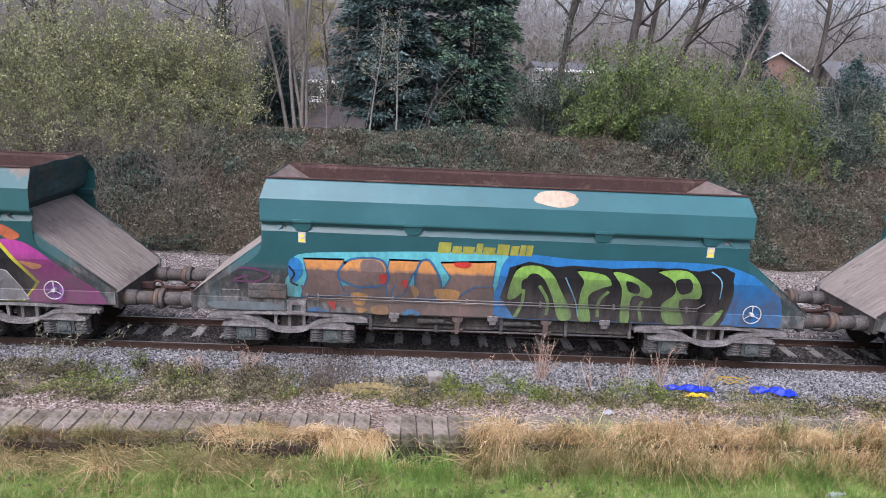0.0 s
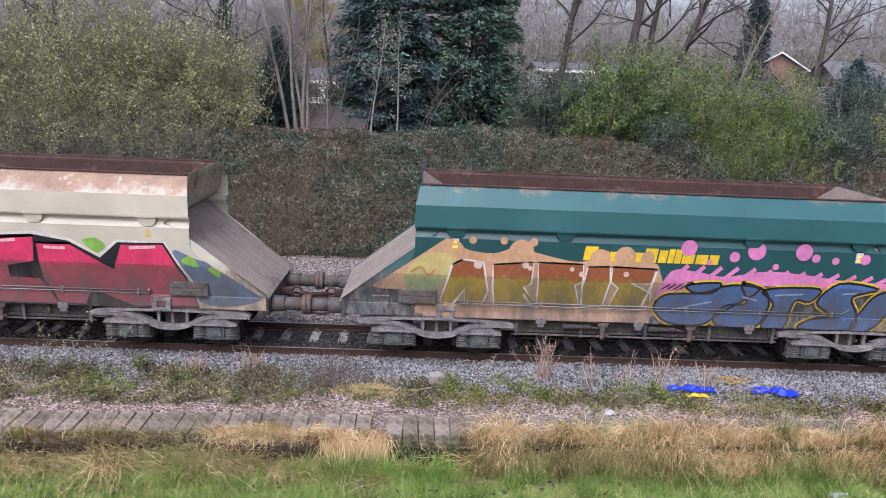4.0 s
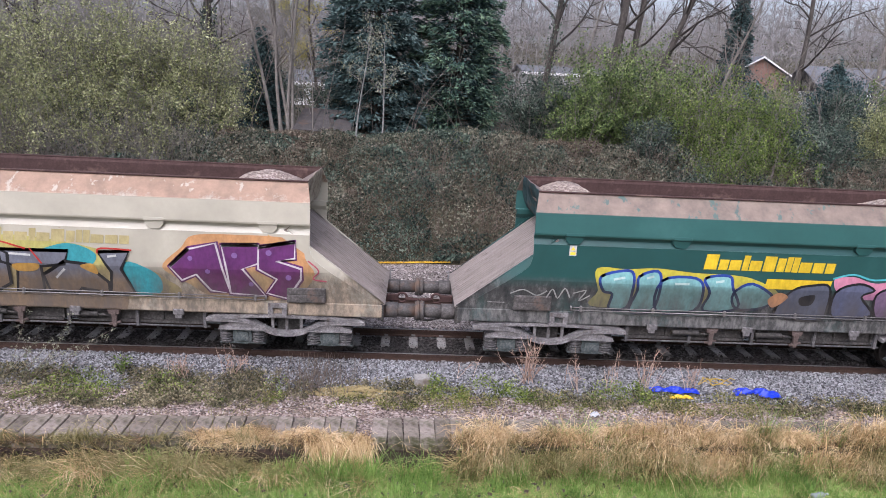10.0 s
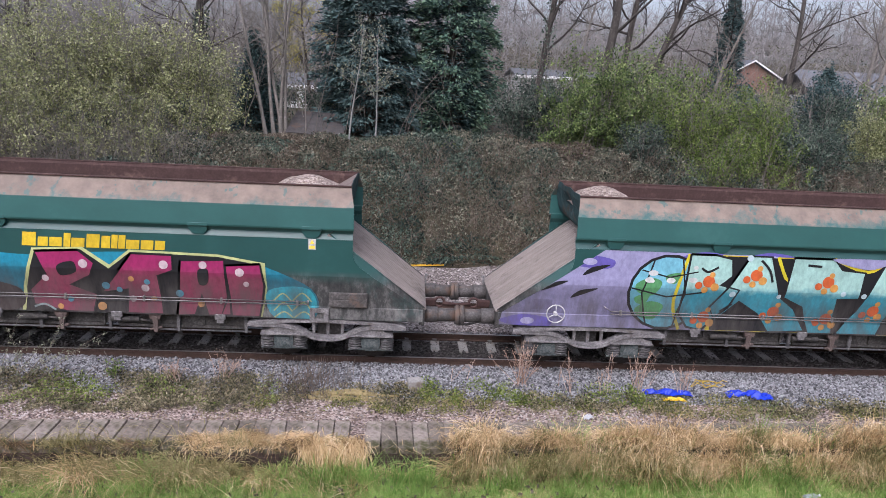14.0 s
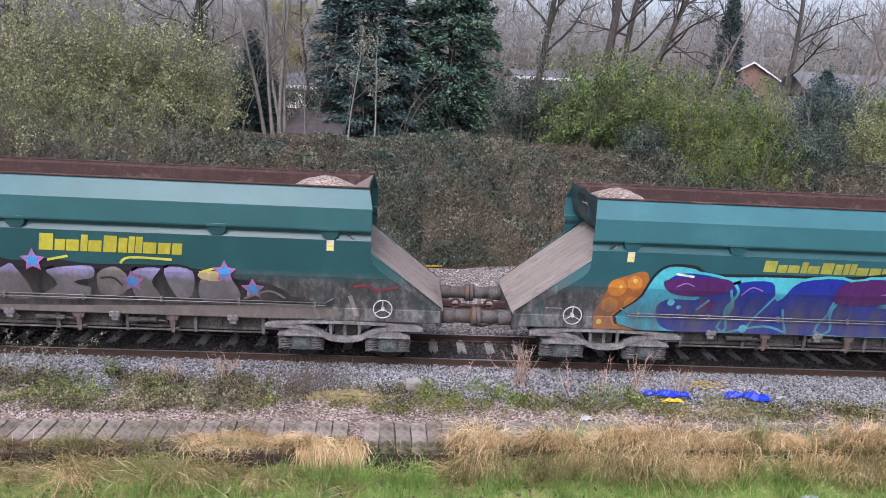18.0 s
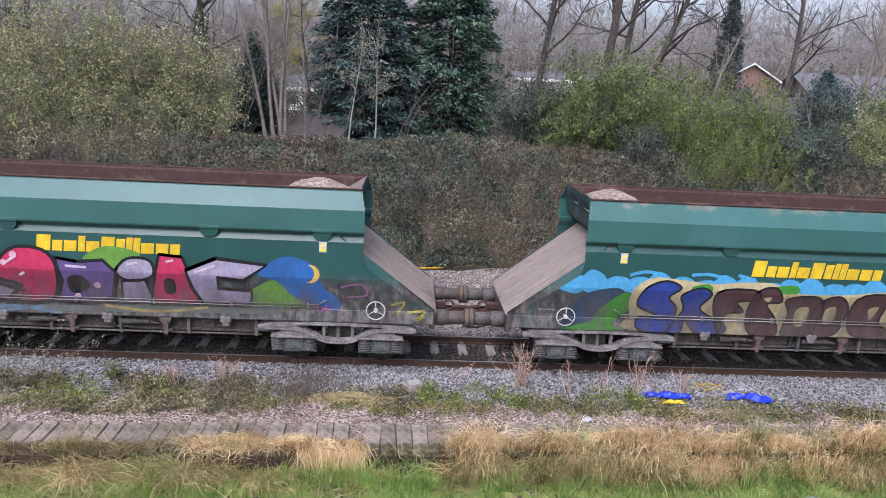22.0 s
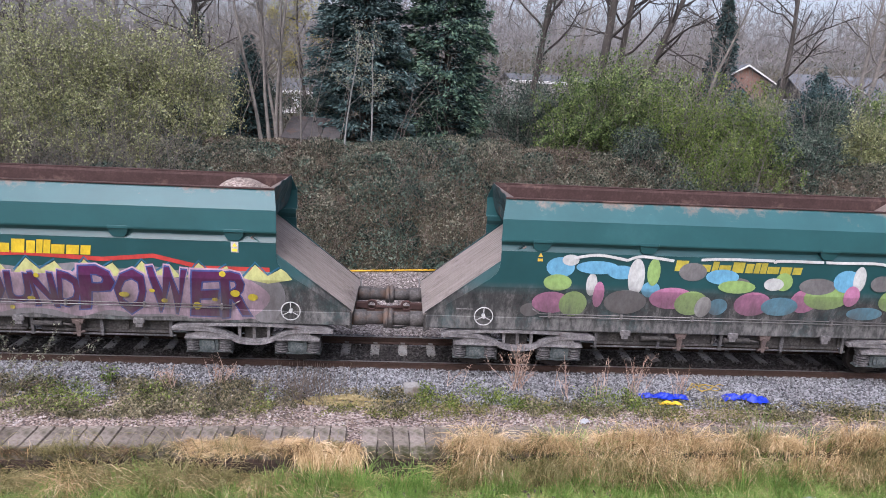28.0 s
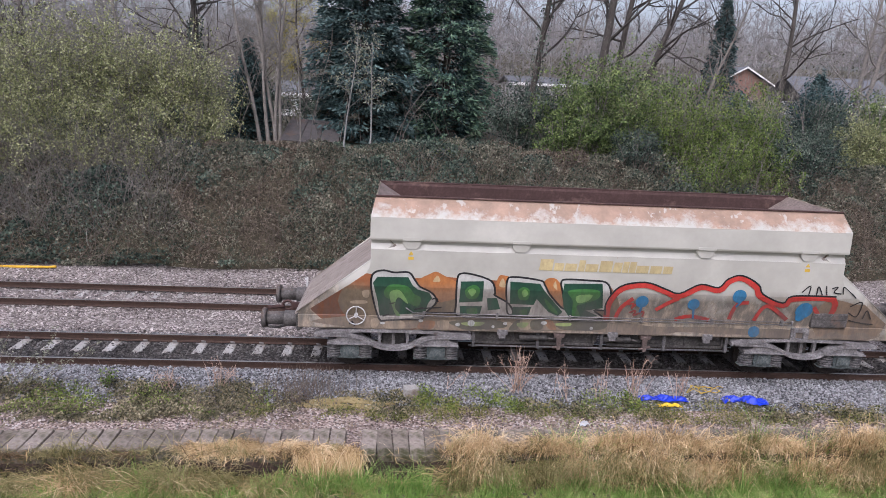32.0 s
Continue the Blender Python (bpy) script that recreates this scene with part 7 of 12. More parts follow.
    m.disc(4.21, 2.37, 0.06, tint((0.26, 0.14, 0.36)), 7)
    m.disc(4.60, 1.85, 0.06, tint((0.26, 0.14, 0.36)), 7)
    m.disc(3.83, 1.67, 0.05, tint((0.26, 0.14, 0.36)), 7)
    m.stroke([(5.00, 2.23), (5.22, 2.02), (5.10, 1.84), (5.38, 1.79)], 0.03, tint((0.5, 0.1, 0.15)), 6)
    m.sign(-1.33, 1.45, 2.44, 2.7, FADE, 0)
    m.stroke([(-5.26, 1.72), (-4.64, 1.80), (-4.35, 1.64), (-3.72, 1.84)], 0.1, tint((0.2, 0.17, 0.12)), 0)
    m.stroke([(-4.67, 1.51), (-4.24, 1.70), (-3.64, 1.53), (-3.42, 1.73)], 0.1, tint((0.2, 0.17, 0.12)), 0)



def paint_middle():
    m = murals[8]
    side = [(-6.5, 1.01), (6.5, 1.01), (6.45, 1.29), (5.12, 2.25), (5.02, 2.45), (5.02, 2.755), (-5.02, 2.755), (-5.02, 2.45), (-5.12, 2.25), (-6.45, 1.29)]
    m.poly(side, LILAC, 0, "painted_ground")
    for x, z in ((-4.7, 2.5), (4.6, 2.6), (2.6, 2.68), (-0.8, 2.68), (-5.9, 1.12), (5.6, 1.12), (-2.2, 2.65)):
        m.blob([(x - 0.6, z), (x - 0.1, z + 0.14), (x + 0.5, z + 0.05), (x + 0.4, z - 0.14), (x - 0.3, z - 0.1)], tint((0.14, 0.11, 0.42)), 1)
        m.disc(x, z, 0.15, tint((0.42, 0.4, 0.6)), 2, flat=0.5)
    for x, z in ((-4.55, 2.32), (-5.4, 1.95), (-4.75, 1.8)):
        m.blob([(x - 0.28, z - 0.12), (x - 0.1, z + 0.06), (x + 0.28, z + 0.12), (x, z - 0.02)], K, 2)
    cx, cz = -2.98, 1.86
    m.disc(cx, cz, 0.86, K, 2, "painted_globe")
    m.disc(cx, cz, 0.80, tint((0.2, 0.5, 0.62), (0.13, 0.34, 0.42)), 3, "painted_globe")
    for x, z, r in ((-3.4, 2.0, 0.28), (-3.3, 1.45, 0.3), (-2.4, 2.0, 0.25), (-2.45, 1.45, 0.26), (-2.9, 2.2, 0.16), (-3.5, 1.7, 0.16)):
        m.blob([(x - r, z + 0.04), (x, z + r * 0.7), (x + r, z + 0.1), (x + r * 0.4, z - r * 0.7), (x - r * 0.7, z - r * 0.5)], tint((0.1, 0.3, 0.12)), 4)
    for s in (-0.5, 0.35):
        m.line([(cx + s * 0.7, cz + 0.75), (cx + s * 1.1, cz), (cx + s * 0.7, cz - 0.75)], 0.035, K, 5)
    m.line([(cx - 0.78, cz + 0.1), (cx, cz - 0.08), (cx + 0.78, cz + 0.05)], 0.035, K, 5)
    m.line([(cx - 0.6, cz + 0.5), (cx, cz + 0.36), (cx + 0.6, cz + 0.5)], 0.03, K, 5)
    m.shine(-3.6, -2.4, 2.1, 2.5, 6, W, 6, 0.09)
    m.poly([(-2.0, 1.02), (4.3, 1.02), (3.9, 1.7), (4.2, 2.2), (3.4, 2.72), (-1.9, 2.74), (-2.1, 1.9)], tint((0.6, 0.5, 0.02)), 1)
    m.poly([(-1.9, 1.03), (4.2, 1.03), (3.8, 1.7), (4.05, 2.2), (3.3, 2.7), (-1.8, 2.72), (-2.0, 1.9)], K, 2)
    mint8 = tint((0.38, 0.6, 0.54), (0.05, 0.29, 0.37), 1.98, 0.1)
    m.shape([(-2.58, 2.74), (-2.04, 2.74), (-1.68, 2.66), (-1.62, 2.29), (-1.87, 2.09), (-1.44, 1.99), (-1.59, 1.57), (-2.10, 1.02), (-2.43, 1.09), (-2.65, 1.41)], mint8, K, 0.05, None, 3, False)
    m.shape([(-1.62, 2.14), (-1.30, 2.74), (-0.83, 2.74), (-0.53, 1.87), (-0.12, 1.58), (0.20, 1.07), (-0.61, 1.02), (-0.91, 1.43), (-1.38, 1.72), (-1.81, 1.24), (-2.00, 1.56)], mint8, K, 0.05, None, 3, False)
    m.shape([(-0.35, 2.74), (0.53, 2.74), (0.74, 2.51), (1.26, 2.46), (1.23, 1.87), (0.77, 1.85), (0.84, 1.03), (0.29, 1.02), (0.03, 1.63), (-0.44, 1.85)], mint8, K, 0.05, None, 3, False)
    m.shape([(0.90, 1.02), (1.25, 1.56), (1.66, 2.65), (2.02, 2.74), (2.37, 1.98), (2.58, 2.74), (3.31, 2.74), (3.31, 2.12), (3.51, 1.72), (3.74, 1.02), (3.08, 1.02), (2.41, 1.44), (2.08, 1.71), (1.85, 1.02)], mint8, K, 0.05, None, 3, False)
    m.disc(-2.13, 2.16, 0.13, tint((0.6, 0.12, 0.03)), 7)
    m.disc(-2.34, 2.07, 0.08, tint((0.6, 0.12, 0.03)), 7)
    m.disc(-1.99, 2.04, 0.09, tint((0.62, 0.3, 0.07)), 7)
    m.disc(-2.20, 1.97, 0.07, tint((0.62, 0.3, 0.07)), 7)
    m.disc(-2.07, 2.31, 0.06, tint((0.62, 0.3, 0.07)), 7)
    m.disc(-1.12, 2.33, 0.13, tint((0.6, 0.12, 0.03)), 7)
    m.disc(-1.32, 2.23, 0.08, tint((0.6, 0.12, 0.03)), 7)
    m.disc(-0.97, 2.21, 0.09, tint((0.62, 0.3, 0.07)), 7)
    m.disc(-1.18, 2.13, 0.07, tint((0.62, 0.3, 0.07)), 7)
    m.disc(-1.06, 2.48, 0.06, tint((0.62, 0.3, 0.07)), 7)
    m.disc(0.47, 2.23, 0.13, tint((0.6, 0.12, 0.03)), 7)
    m.disc(0.27, 2.13, 0.08, tint((0.6, 0.12, 0.03)), 7)
    m.disc(0.62, 2.10, 0.09, tint((0.62, 0.3, 0.07)), 7)
    m.disc(0.41, 2.03, 0.07, tint((0.62, 0.3, 0.07)), 7)
    m.disc(0.53, 2.38, 0.06, tint((0.62, 0.3, 0.07)), 7)
    m.disc(2.99, 2.36, 0.13, tint((0.6, 0.12, 0.03)), 7)
    m.disc(2.79, 2.26, 0.08, tint((0.6, 0.12, 0.03)), 7)
    m.disc(3.15, 2.23, 0.09, tint((0.62, 0.3, 0.07)), 7)
    m.disc(2.94, 2.16, 0.07, tint((0.62, 0.3, 0.07)), 7)
    m.disc(3.04, 2.51, 0.06, tint((0.62, 0.3, 0.07)), 7)
    m.disc(-2.08, 1.33, 0.13, tint((0.6, 0.12, 0.03)), 7)
    m.disc(-2.29, 1.24, 0.08, tint((0.6, 0.12, 0.03)), 7)
    m.disc(-1.93, 1.20, 0.09, tint((0.62, 0.3, 0.07)), 7)
    m.disc(-2.14, 1.13, 0.07, tint((0.62, 0.3, 0.07)), 7)
    m.disc(-2.01, 1.50, 0.06, tint((0.62, 0.3, 0.07)), 7)
    m.disc(-0.57, 1.50, 0.13, tint((0.6, 0.12, 0.03)), 7)
    m.disc(-0.78, 1.40, 0.08, tint((0.6, 0.12, 0.03)), 7)
    m.disc(-0.42, 1.37, 0.09, tint((0.62, 0.3, 0.07)), 7)
    m.disc(-0.63, 1.29, 0.07, tint((0.62, 0.3, 0.07)), 7)
    m.disc(-0.50, 1.67, 0.06, tint((0.62, 0.3, 0.07)), 7)
    m.disc(0.64, 1.37, 0.13, tint((0.6, 0.12, 0.03)), 7)
    m.disc(0.43, 1.28, 0.08, tint((0.6, 0.12, 0.03)), 7)
    m.disc(0.79, 1.24, 0.09, tint((0.62, 0.3, 0.07)), 7)
    m.disc(0.58, 1.17, 0.07, tint((0.62, 0.3, 0.07)), 7)
    m.disc(0.70, 1.54, 0.06, tint((0.62, 0.3, 0.07)), 7)
    m.disc(1.64, 1.59, 0.13, tint((0.6, 0.12, 0.03)), 7)
    m.disc(1.43, 1.49, 0.08, tint((0.6, 0.12, 0.03)), 7)
    m.disc(1.79, 1.45, 0.09, tint((0.62, 0.3, 0.07)), 7)
    m.disc(1.59, 1.37, 0.07, tint((0.62, 0.3, 0.07)), 7)
    m.disc(1.69, 1.76, 0.06, tint((0.62, 0.3, 0.07)), 7)
    m.disc(2.59, 1.63, 0.13, tint((0.6, 0.12, 0.03)), 7)
    m.disc(2.39, 1.52, 0.08, tint((0.6, 0.12, 0.03)), 7)
    m.disc(2.75, 1.49, 0.09, tint((0.62, 0.3, 0.07)), 7)
    m.disc(2.54, 1.41, 0.07, tint((0.62, 0.3, 0.07)), 7)
    m.disc(2.64, 1.80, 0.06, tint((0.62, 0.3, 0.07)), 7)
    m.stroke([(-2.32, 2.45), (-2.17, 2.37), (-1.96, 2.48)], 0.05, K, 7)
    m.stroke([(-1.06, 2.66), (-0.85, 2.45), (-0.75, 2.19)], 0.05, K, 7)
    m.stroke([(-0.04, 2.59), (0.27, 2.57)], 0.05, K, 7)
    m.stroke([(2.85, 2.65), (3.05, 2.68)], 0.05, K, 7)
    m.stroke([(-1.75, 1.47), (-1.53, 1.66)], 0.05, K, 7)
    m.stroke([(-2.61, 2.74), (-2.81, 1.72), (-2.59, 1.02)], 0.07, tint((0.62, 0.52, 0.02)), 3)
    m.stroke([(-0.70, 2.74), (-0.41, 2.23), (-0.30, 2.74)], 0.07, tint((0.62, 0.52, 0.02)), 3)
    m.stroke([(0.52, 2.74), (1.30, 2.48), (1.70, 2.74)], 0.07, tint((0.62, 0.52, 0.02)), 3)
    m.stroke([(3.26, 2.74), (3.86, 2.48), (3.75, 2.04), (3.51, 1.91), (4.16, 1.09)], 0.07, tint((0.62, 0.52, 0.02)), 3)
    m.blob([(0.48, 2.74), (1.74, 2.74), (1.30, 2.53)], LILAC, 6)
    m.disc(-1.57, 1.89, 0.07, tint((0.5, 0.62, 0.66)), 7)
    m.disc(-1.31, 2.70, 0.07, tint((0.5, 0.62, 0.66)), 7)
    m.disc(0.85, 1.98, 0.06, tint((0.5, 0.62, 0.66)), 7)
    m.disc(1.32, 1.94, 0.06, tint((0.5, 0.62, 0.66)), 7)
    m.disc(2.35, 2.15, 0.06, tint((0.5, 0.62, 0.66)), 7)
    m.disc(2.83, 2.02, 0.07, tint((0.5, 0.62, 0.66)), 7)
    m.disc(-0.55, 1.87, 0.05, tint((0.5, 0.62, 0.66)), 7)
    m.scrawl(4.2, 5.0, 1.98, 2.2, K, 4, 0.045)
    m.word("2022", 4.15, 5.0, 1.66, 1.9, [K], None, None, 3, 0.012, 0.8, 3, "painted_number")
    m.poly([(-5.8, 1.38), (-5.4, 1.38), (-5.4, 1.62), (-5.8, 1.62)], tint((0.2, 0.18, 0.3)), 1)

    m = murals[9]
    dr, glow9 = tint((0.34, 0.02, 0.12), (0.24, 0.05, 0.09)), tint((0.55, 0.58, 0.25))
    m.blob([(-4.43, 1.80), (-3.93, 2.25), (-3.33, 2.38), (-2.05, 2.27), (-1.25, 2.24), (0.17, 2.35), (2.01, 2.36), (3.05, 2.21), (4.19, 1.68), (4.25, 1.02), (3.44, 1.02), (3.08, 1.61), (-4.28, 1.05)], tint((0.02, 0.26, 0.38), (0.03, 0.16, 0.22)), 0)
    m.shape([(-3.52, 2.44), (-2.88, 2.53), (-2.59, 1.93), (-3.76, 1.84)], tint((0.5, 0.035, 0.03)), K, 0.06, glow9, 2, False)
    m.stroke([(-3.62, 2.50), (-3.41, 2.69), (-3.22, 2.59), (-3.11, 2.73)], 0.1, K, 6)
    m.stroke([(-2.98, 2.44), (-2.89, 2.29)], 0.07, W, 7)
    m.disc(-3.04, 2.38, 0.07, tint((0.6, 0.4, 0.4)), 7)
    m.blob([(-3.92, 1.71), (-3.57, 1.91), (-2.56, 1.95), (-2.29, 1.71), (-1.66, 1.47), (-1.83, 1.02), (-3.67, 1.02), (-3.87, 1.30)], tint((0.05, 0.035, 0.035)), 2)
    m.shape([(-3.43, 1.83), (-2.63, 1.86), (-2.84, 1.51), (-3.21, 1.48)], tint((0.26, 0.23, 0.23)), K, 0.04, None, 3, False)
    m.disc(-3.03, 1.86, 0.07, W, 7)
    m.disc(-2.72, 1.88, 0.07, W, 7)
    m.poly([(-1.60, 1.52), (-1.32, 2.38), (-0.34, 2.43), (0.17, 2.08), (0.57, 2.41), (2.32, 2.37), (3.26, 2.22), (3.29, 1.67), (3.17, 1.02), (-1.68, 1.02)], glow9, 1)
    m.poly([(-1.53, 1.53), (-1.27, 2.33), (-0.38, 2.38), (0.15, 2.00), (0.60, 2.36), (2.32, 2.32), (3.19, 2.17), (3.21, 1.67), (3.09, 1.02), (-1.61, 1.02)], K, 2)
    m.shape([(-1.27, 2.32), (-0.42, 2.37), (-0.12, 2.11), (-0.23, 1.83), (-0.65, 1.62), (-0.15, 1.42), (-0.25, 1.02), (-0.78, 1.02), (-1.42, 1.15), (-1.48, 1.48), (-1.10, 1.84)], dr, K, 0.05, None, 3, False)
    m.shape([(0.29, 1.91), (0.60, 2.34), (1.41, 2.33), (1.42, 2.00), (1.11, 1.88), (1.16, 1.02), (0.43, 1.02), (0.48, 1.55), (-0.04, 1.47)], dr, K, 0.05, None, 3, False)
    m.shape([(1.43, 1.02), (1.57, 2.22), (2.45, 2.26), (2.54, 1.05), (2.07, 1.02), (1.95, 1.48), (1.80, 1.02)], dr, K, 0.05, None, 3, False)
    m.shape([(2.45, 2.15), (3.16, 2.20), (3.24, 1.72), (3.12, 1.02), (2.33, 1.02), (2.48, 1.44)], dr, K, 0.05, None, 3, False)
    m.blob([(-0.85, 2.04), (-0.54, 2.13), (-0.50, 1.91), (-0.81, 1.82)], K, 6)
    m.blob([(1.92, 2.03), (2.12, 2.04), (2.08, 1.73), (1.92, 1.72)], K, 6)
    m.disc(-0.34, 2.09, 0.09, tint((0.62, 0.5, 0.52)), 7)
    m.disc(-1.12, 1.75, 0.07, tint((0.62, 0.5, 0.52)), 7)
    m.disc(0.83, 1.59, 0.08, tint((0.62, 0.5, 0.52)), 7)
    m.disc(1.24, 2.12, 0.09, tint((0.62, 0.5, 0.52)), 7)
    m.disc(2.02, 2.14, 0.08, tint((0.62, 0.5, 0.52)), 7)
    m.disc(2.75, 2.01, 0.09, tint((0.62, 0.5, 0.52)), 7)
    m.disc(2.87, 1.75, 0.06, tint((0.62, 0.5, 0.52)), 7)
    m.disc(0.56, 1.34, 0.07, tint((0.62, 0.5, 0.52)), 7)
    m.disc(0.05, 1.62, 0.08, tint((0.1, 0.3, 0.4)), 7)
    m.disc(0.31, 1.54, 0.06, tint((0.1, 0.3, 0.4)), 7)
    m.disc(0.88, 1.73, 0.06, tint((0.1, 0.3, 0.4)), 7)
    m.disc(1.51, 1.49, 0.08, tint((0.1, 0.3, 0.4)), 7)
    m.disc(-0.69, 1.29, 0.06, tint((0.1, 0.3, 0.4)), 7)
    m.disc(-0.07, 1.16, 0.09, tint((0.55, 0.28, 0.1)), 7)
    m.disc(0.57, 1.79, 0.06, tint((0.55, 0.28, 0.1)), 7)
    m.disc(0.98, 1.35, 0.06, tint((0.55, 0.28, 0.1)), 7)
    m.disc(1.93, 1.27, 0.07, tint((0.55, 0.28, 0.1)), 7)
    m.disc(-0.90, 1.13, 0.06, tint((0.55, 0.28, 0.1)), 7)
    m.blob([(3.30, 1.61), (4.14, 1.68), (4.25, 1.02), (3.42, 1.02)], tint((0.05, 0.36, 0.44)), 1)
    m.stroke([(3.40, 1.38), (3.60, 1.56), (3.78, 1.37)], 0.03, glow9, 2)
    m.stroke([(3.80, 1.39), (4.00, 1.58), (4.19, 1.38)], 0.03, glow9, 2)
    m.stroke([(3.41, 1.17), (3.61, 1.35), (3.79, 1.16)], 0.03, glow9, 2)
    m.stroke([(3.81, 1.19), (4.02, 1.36), (4.20, 1.18)], 0.03, glow9, 2)
    m.stroke([(3.42, 1.02), (3.62, 1.15), (3.81, 1.02)], 0.03, glow9, 2)
    m.stroke([(3.83, 1.02), (4.03, 1.16), (4.22, 1.02)], 0.03, glow9, 2)
    m.stroke([(-5.08, 1.72), (-4.96, 1.61), (-5.09, 1.43)], 0.04, tint((0.3, 0.4, 0.4)), 7)
    m.stroke([(-1.42, 1.11), (-1.21, 1.17), (-1.00, 1.05)], 0.04, tint((0.3, 0.4, 0.4)), 7)
    m.sign(-1.5, 1.3, 2.42, 2.7, YEL, 0)

    m = murals[10]
    nv, cy, vin = tint((0.012, 0.025, 0.26), (0.015, 0.03, 0.22)), tint((0.08, 0.44, 0.5), (0.06, 0.3, 0.4)), tint((0.07, 0.012, 0.1))
    m.blob([(-4.80, 1.02), (-4.61, 1.99), (-4.25, 2.24), (-3.78, 2.26), (-3.89, 1.02)], tint((0.36, 0.13, 0.03)), 0)
    m.blob([(2.21, 2.09), (2.67, 2.25), (3.19, 2.16), (3.75, 2.00), (3.78, 1.02), (2.73, 1.02)], tint((0.34, 0.14, 0.05)), 0)
    m.blob([(3.65, 1.90), (4.15, 2.04), (5.20, 1.73), (4.60, 1.28), (3.79, 1.29)], tint((0.12, 0.16, 0.24)), 0)
    m.disc(-4.43, 1.97, 0.20, tint((0.55, 0.2, 0.03)), 1)
    m.disc(-4.06, 2.09, 0.16, tint((0.55, 0.2, 0.03)), 1)
    m.disc(-4.53, 1.57, 0.18, tint((0.55, 0.2, 0.03)), 1)
    m.disc(-4.07, 1.64, 0.15, tint((0.55, 0.2, 0.03)), 1)
    m.disc(-4.33, 1.24, 0.14, tint((0.55, 0.2, 0.03)), 1)
    m.disc(2.62, 2.20, 0.16, tint((0.58, 0.2, 0.05)), 1)
    m.disc(3.03, 2.19, 0.13, tint((0.58, 0.2, 0.05)), 1)
    m.disc(3.77, 1.57, 0.12, tint((0.58, 0.2, 0.05)), 1)
    m.disc(3.32, 1.89, 0.12, tint((0.58, 0.2, 0.05)), 1)
    m.disc(2.90, 1.75, 0.16, tint((0.58, 0.2, 0.05)), 1)
    m.disc(-4.36, 2.00, 0.04, tint((0.6, 0.5, 0.1)), 2)
    m.disc(-4.06, 2.14, 0.05, tint((0.6, 0.5, 0.1)), 2)
    m.disc(-4.71, 1.17, 0.06, tint((0.6, 0.5, 0.1)), 2)
    m.blob([(-3.90, 1.82), (-3.52, 2.46), (-2.85, 2.53), (-2.40, 2.37), (-1.02, 2.39), (0.60, 2.40), (1.72, 2.52), (2.23, 2.27), (2.74, 1.77), (2.75, 1.02), (-3.94, 1.02)], K, 1)
    m.blob([(-3.84, 1.82), (-3.48, 2.42), (-2.88, 2.46), (-2.40, 2.30), (-1.02, 2.33), (0.60, 2.34), (1.73, 2.46), (2.17, 2.23), (2.67, 1.77), (2.68, 1.03), (-3.88, 1.02)], cy, 2)
    m.shape([(-3.42, 2.09), (-3.04, 2.38), (-2.10, 2.26), (-1.81, 1.96), (-2.00, 1.54), (-1.98, 1.02), (-3.23, 1.02), (-3.54, 1.47), (-3.34, 1.77), (-2.63, 1.80)], nv, cy, 0.06, None, 3, True)
    m.shape([(-1.96, 2.15), (-1.10, 2.25), (-0.91, 1.82), (-0.49, 2.28), (0.62, 2.32), (0.36, 1.63), (0.26, 1.02), (-1.98, 1.02), (-1.84, 1.61)], nv, cy, 0.06, None, 3, True)
    m.shape([(0.42, 1.92), (1.03, 2.39), (2.22, 2.22), (2.03, 1.88), (1.35, 1.74), (2.50, 1.73), (2.73, 1.36), (2.64, 1.05), (0.26, 1.02), (0.31, 1.51)], nv, cy, 0.06, None, 3, True)
    m.blob([(-3.34, 2.21), (-2.10, 2.25), (-2.03, 1.98), (-2.75, 1.84), (-3.31, 1.93)], vin, 6)
    m.blob([(0.52, 2.26), (1.83, 2.37), (2.22, 2.26), (1.77, 1.86), (0.42, 1.77)], vin, 6)
    m.blob([(-2.54, 1.76), (-2.24, 1.72), (-2.37, 1.45), (-2.53, 1.51)], vin, 7)
    m.stroke([(-3.17, 2.05), (-2.97, 2.13), (-2.78, 2.07)], 0.025, tint((0.3, 0.15, 0.4)), 7)
    m.stroke([(1.33, 2.02), (1.64, 2.07)], 0.025, tint((0.3, 0.15, 0.4)), 7)
    m.stroke([(-1.74, 1.91), (-1.53, 2.09), (-1.28, 2.02)], 0.025, tint((0.3, 0.15, 0.4)), 7)
    m.stroke([(-2.64, 1.51), (-2.40, 1.77)], 0.05, cy, 7)
    m.stroke([(-1.48, 1.12), (-0.92, 2.00)], 0.05, cy, 7)
    m.stroke([(-0.74, 1.61), (-0.55, 1.02)], 0.05, cy, 7)
    m.stroke([(-1.90, 1.02), (-1.07, 1.19), (-0.55, 1.05)], 0.05, cy, 7)
    m.disc(-3.22, 1.68, 0.08, tint((0.1, 0.42, 0.5)), 7)
    m.disc(-1.53, 1.12, 0.09, tint((0.1, 0.42, 0.5)), 7)
    m.disc(2.03, 1.16, 0.10, tint((0.1, 0.42, 0.5)), 7)
    m.disc(2.30, 1.13, 0.07, tint((0.1, 0.42, 0.5)), 7)
    m.disc(-3.03, 1.57, 0.05, tint((0.1, 0.42, 0.5)), 7)
    m.stroke([(-3.21, 2.33), (-2.82, 2.28)], 0.05, W, 7)
    m.stroke([(1.73, 2.38), (2.10, 2.23)], 0.05, W, 7)
    m.stroke([(2.80, 1.63), (2.90, 1.81), (3.04, 1.64)], 0.04, K, 6)
    m.stroke([(3.26, 1.95), (3.35, 1.71)], 0.04, K, 6)
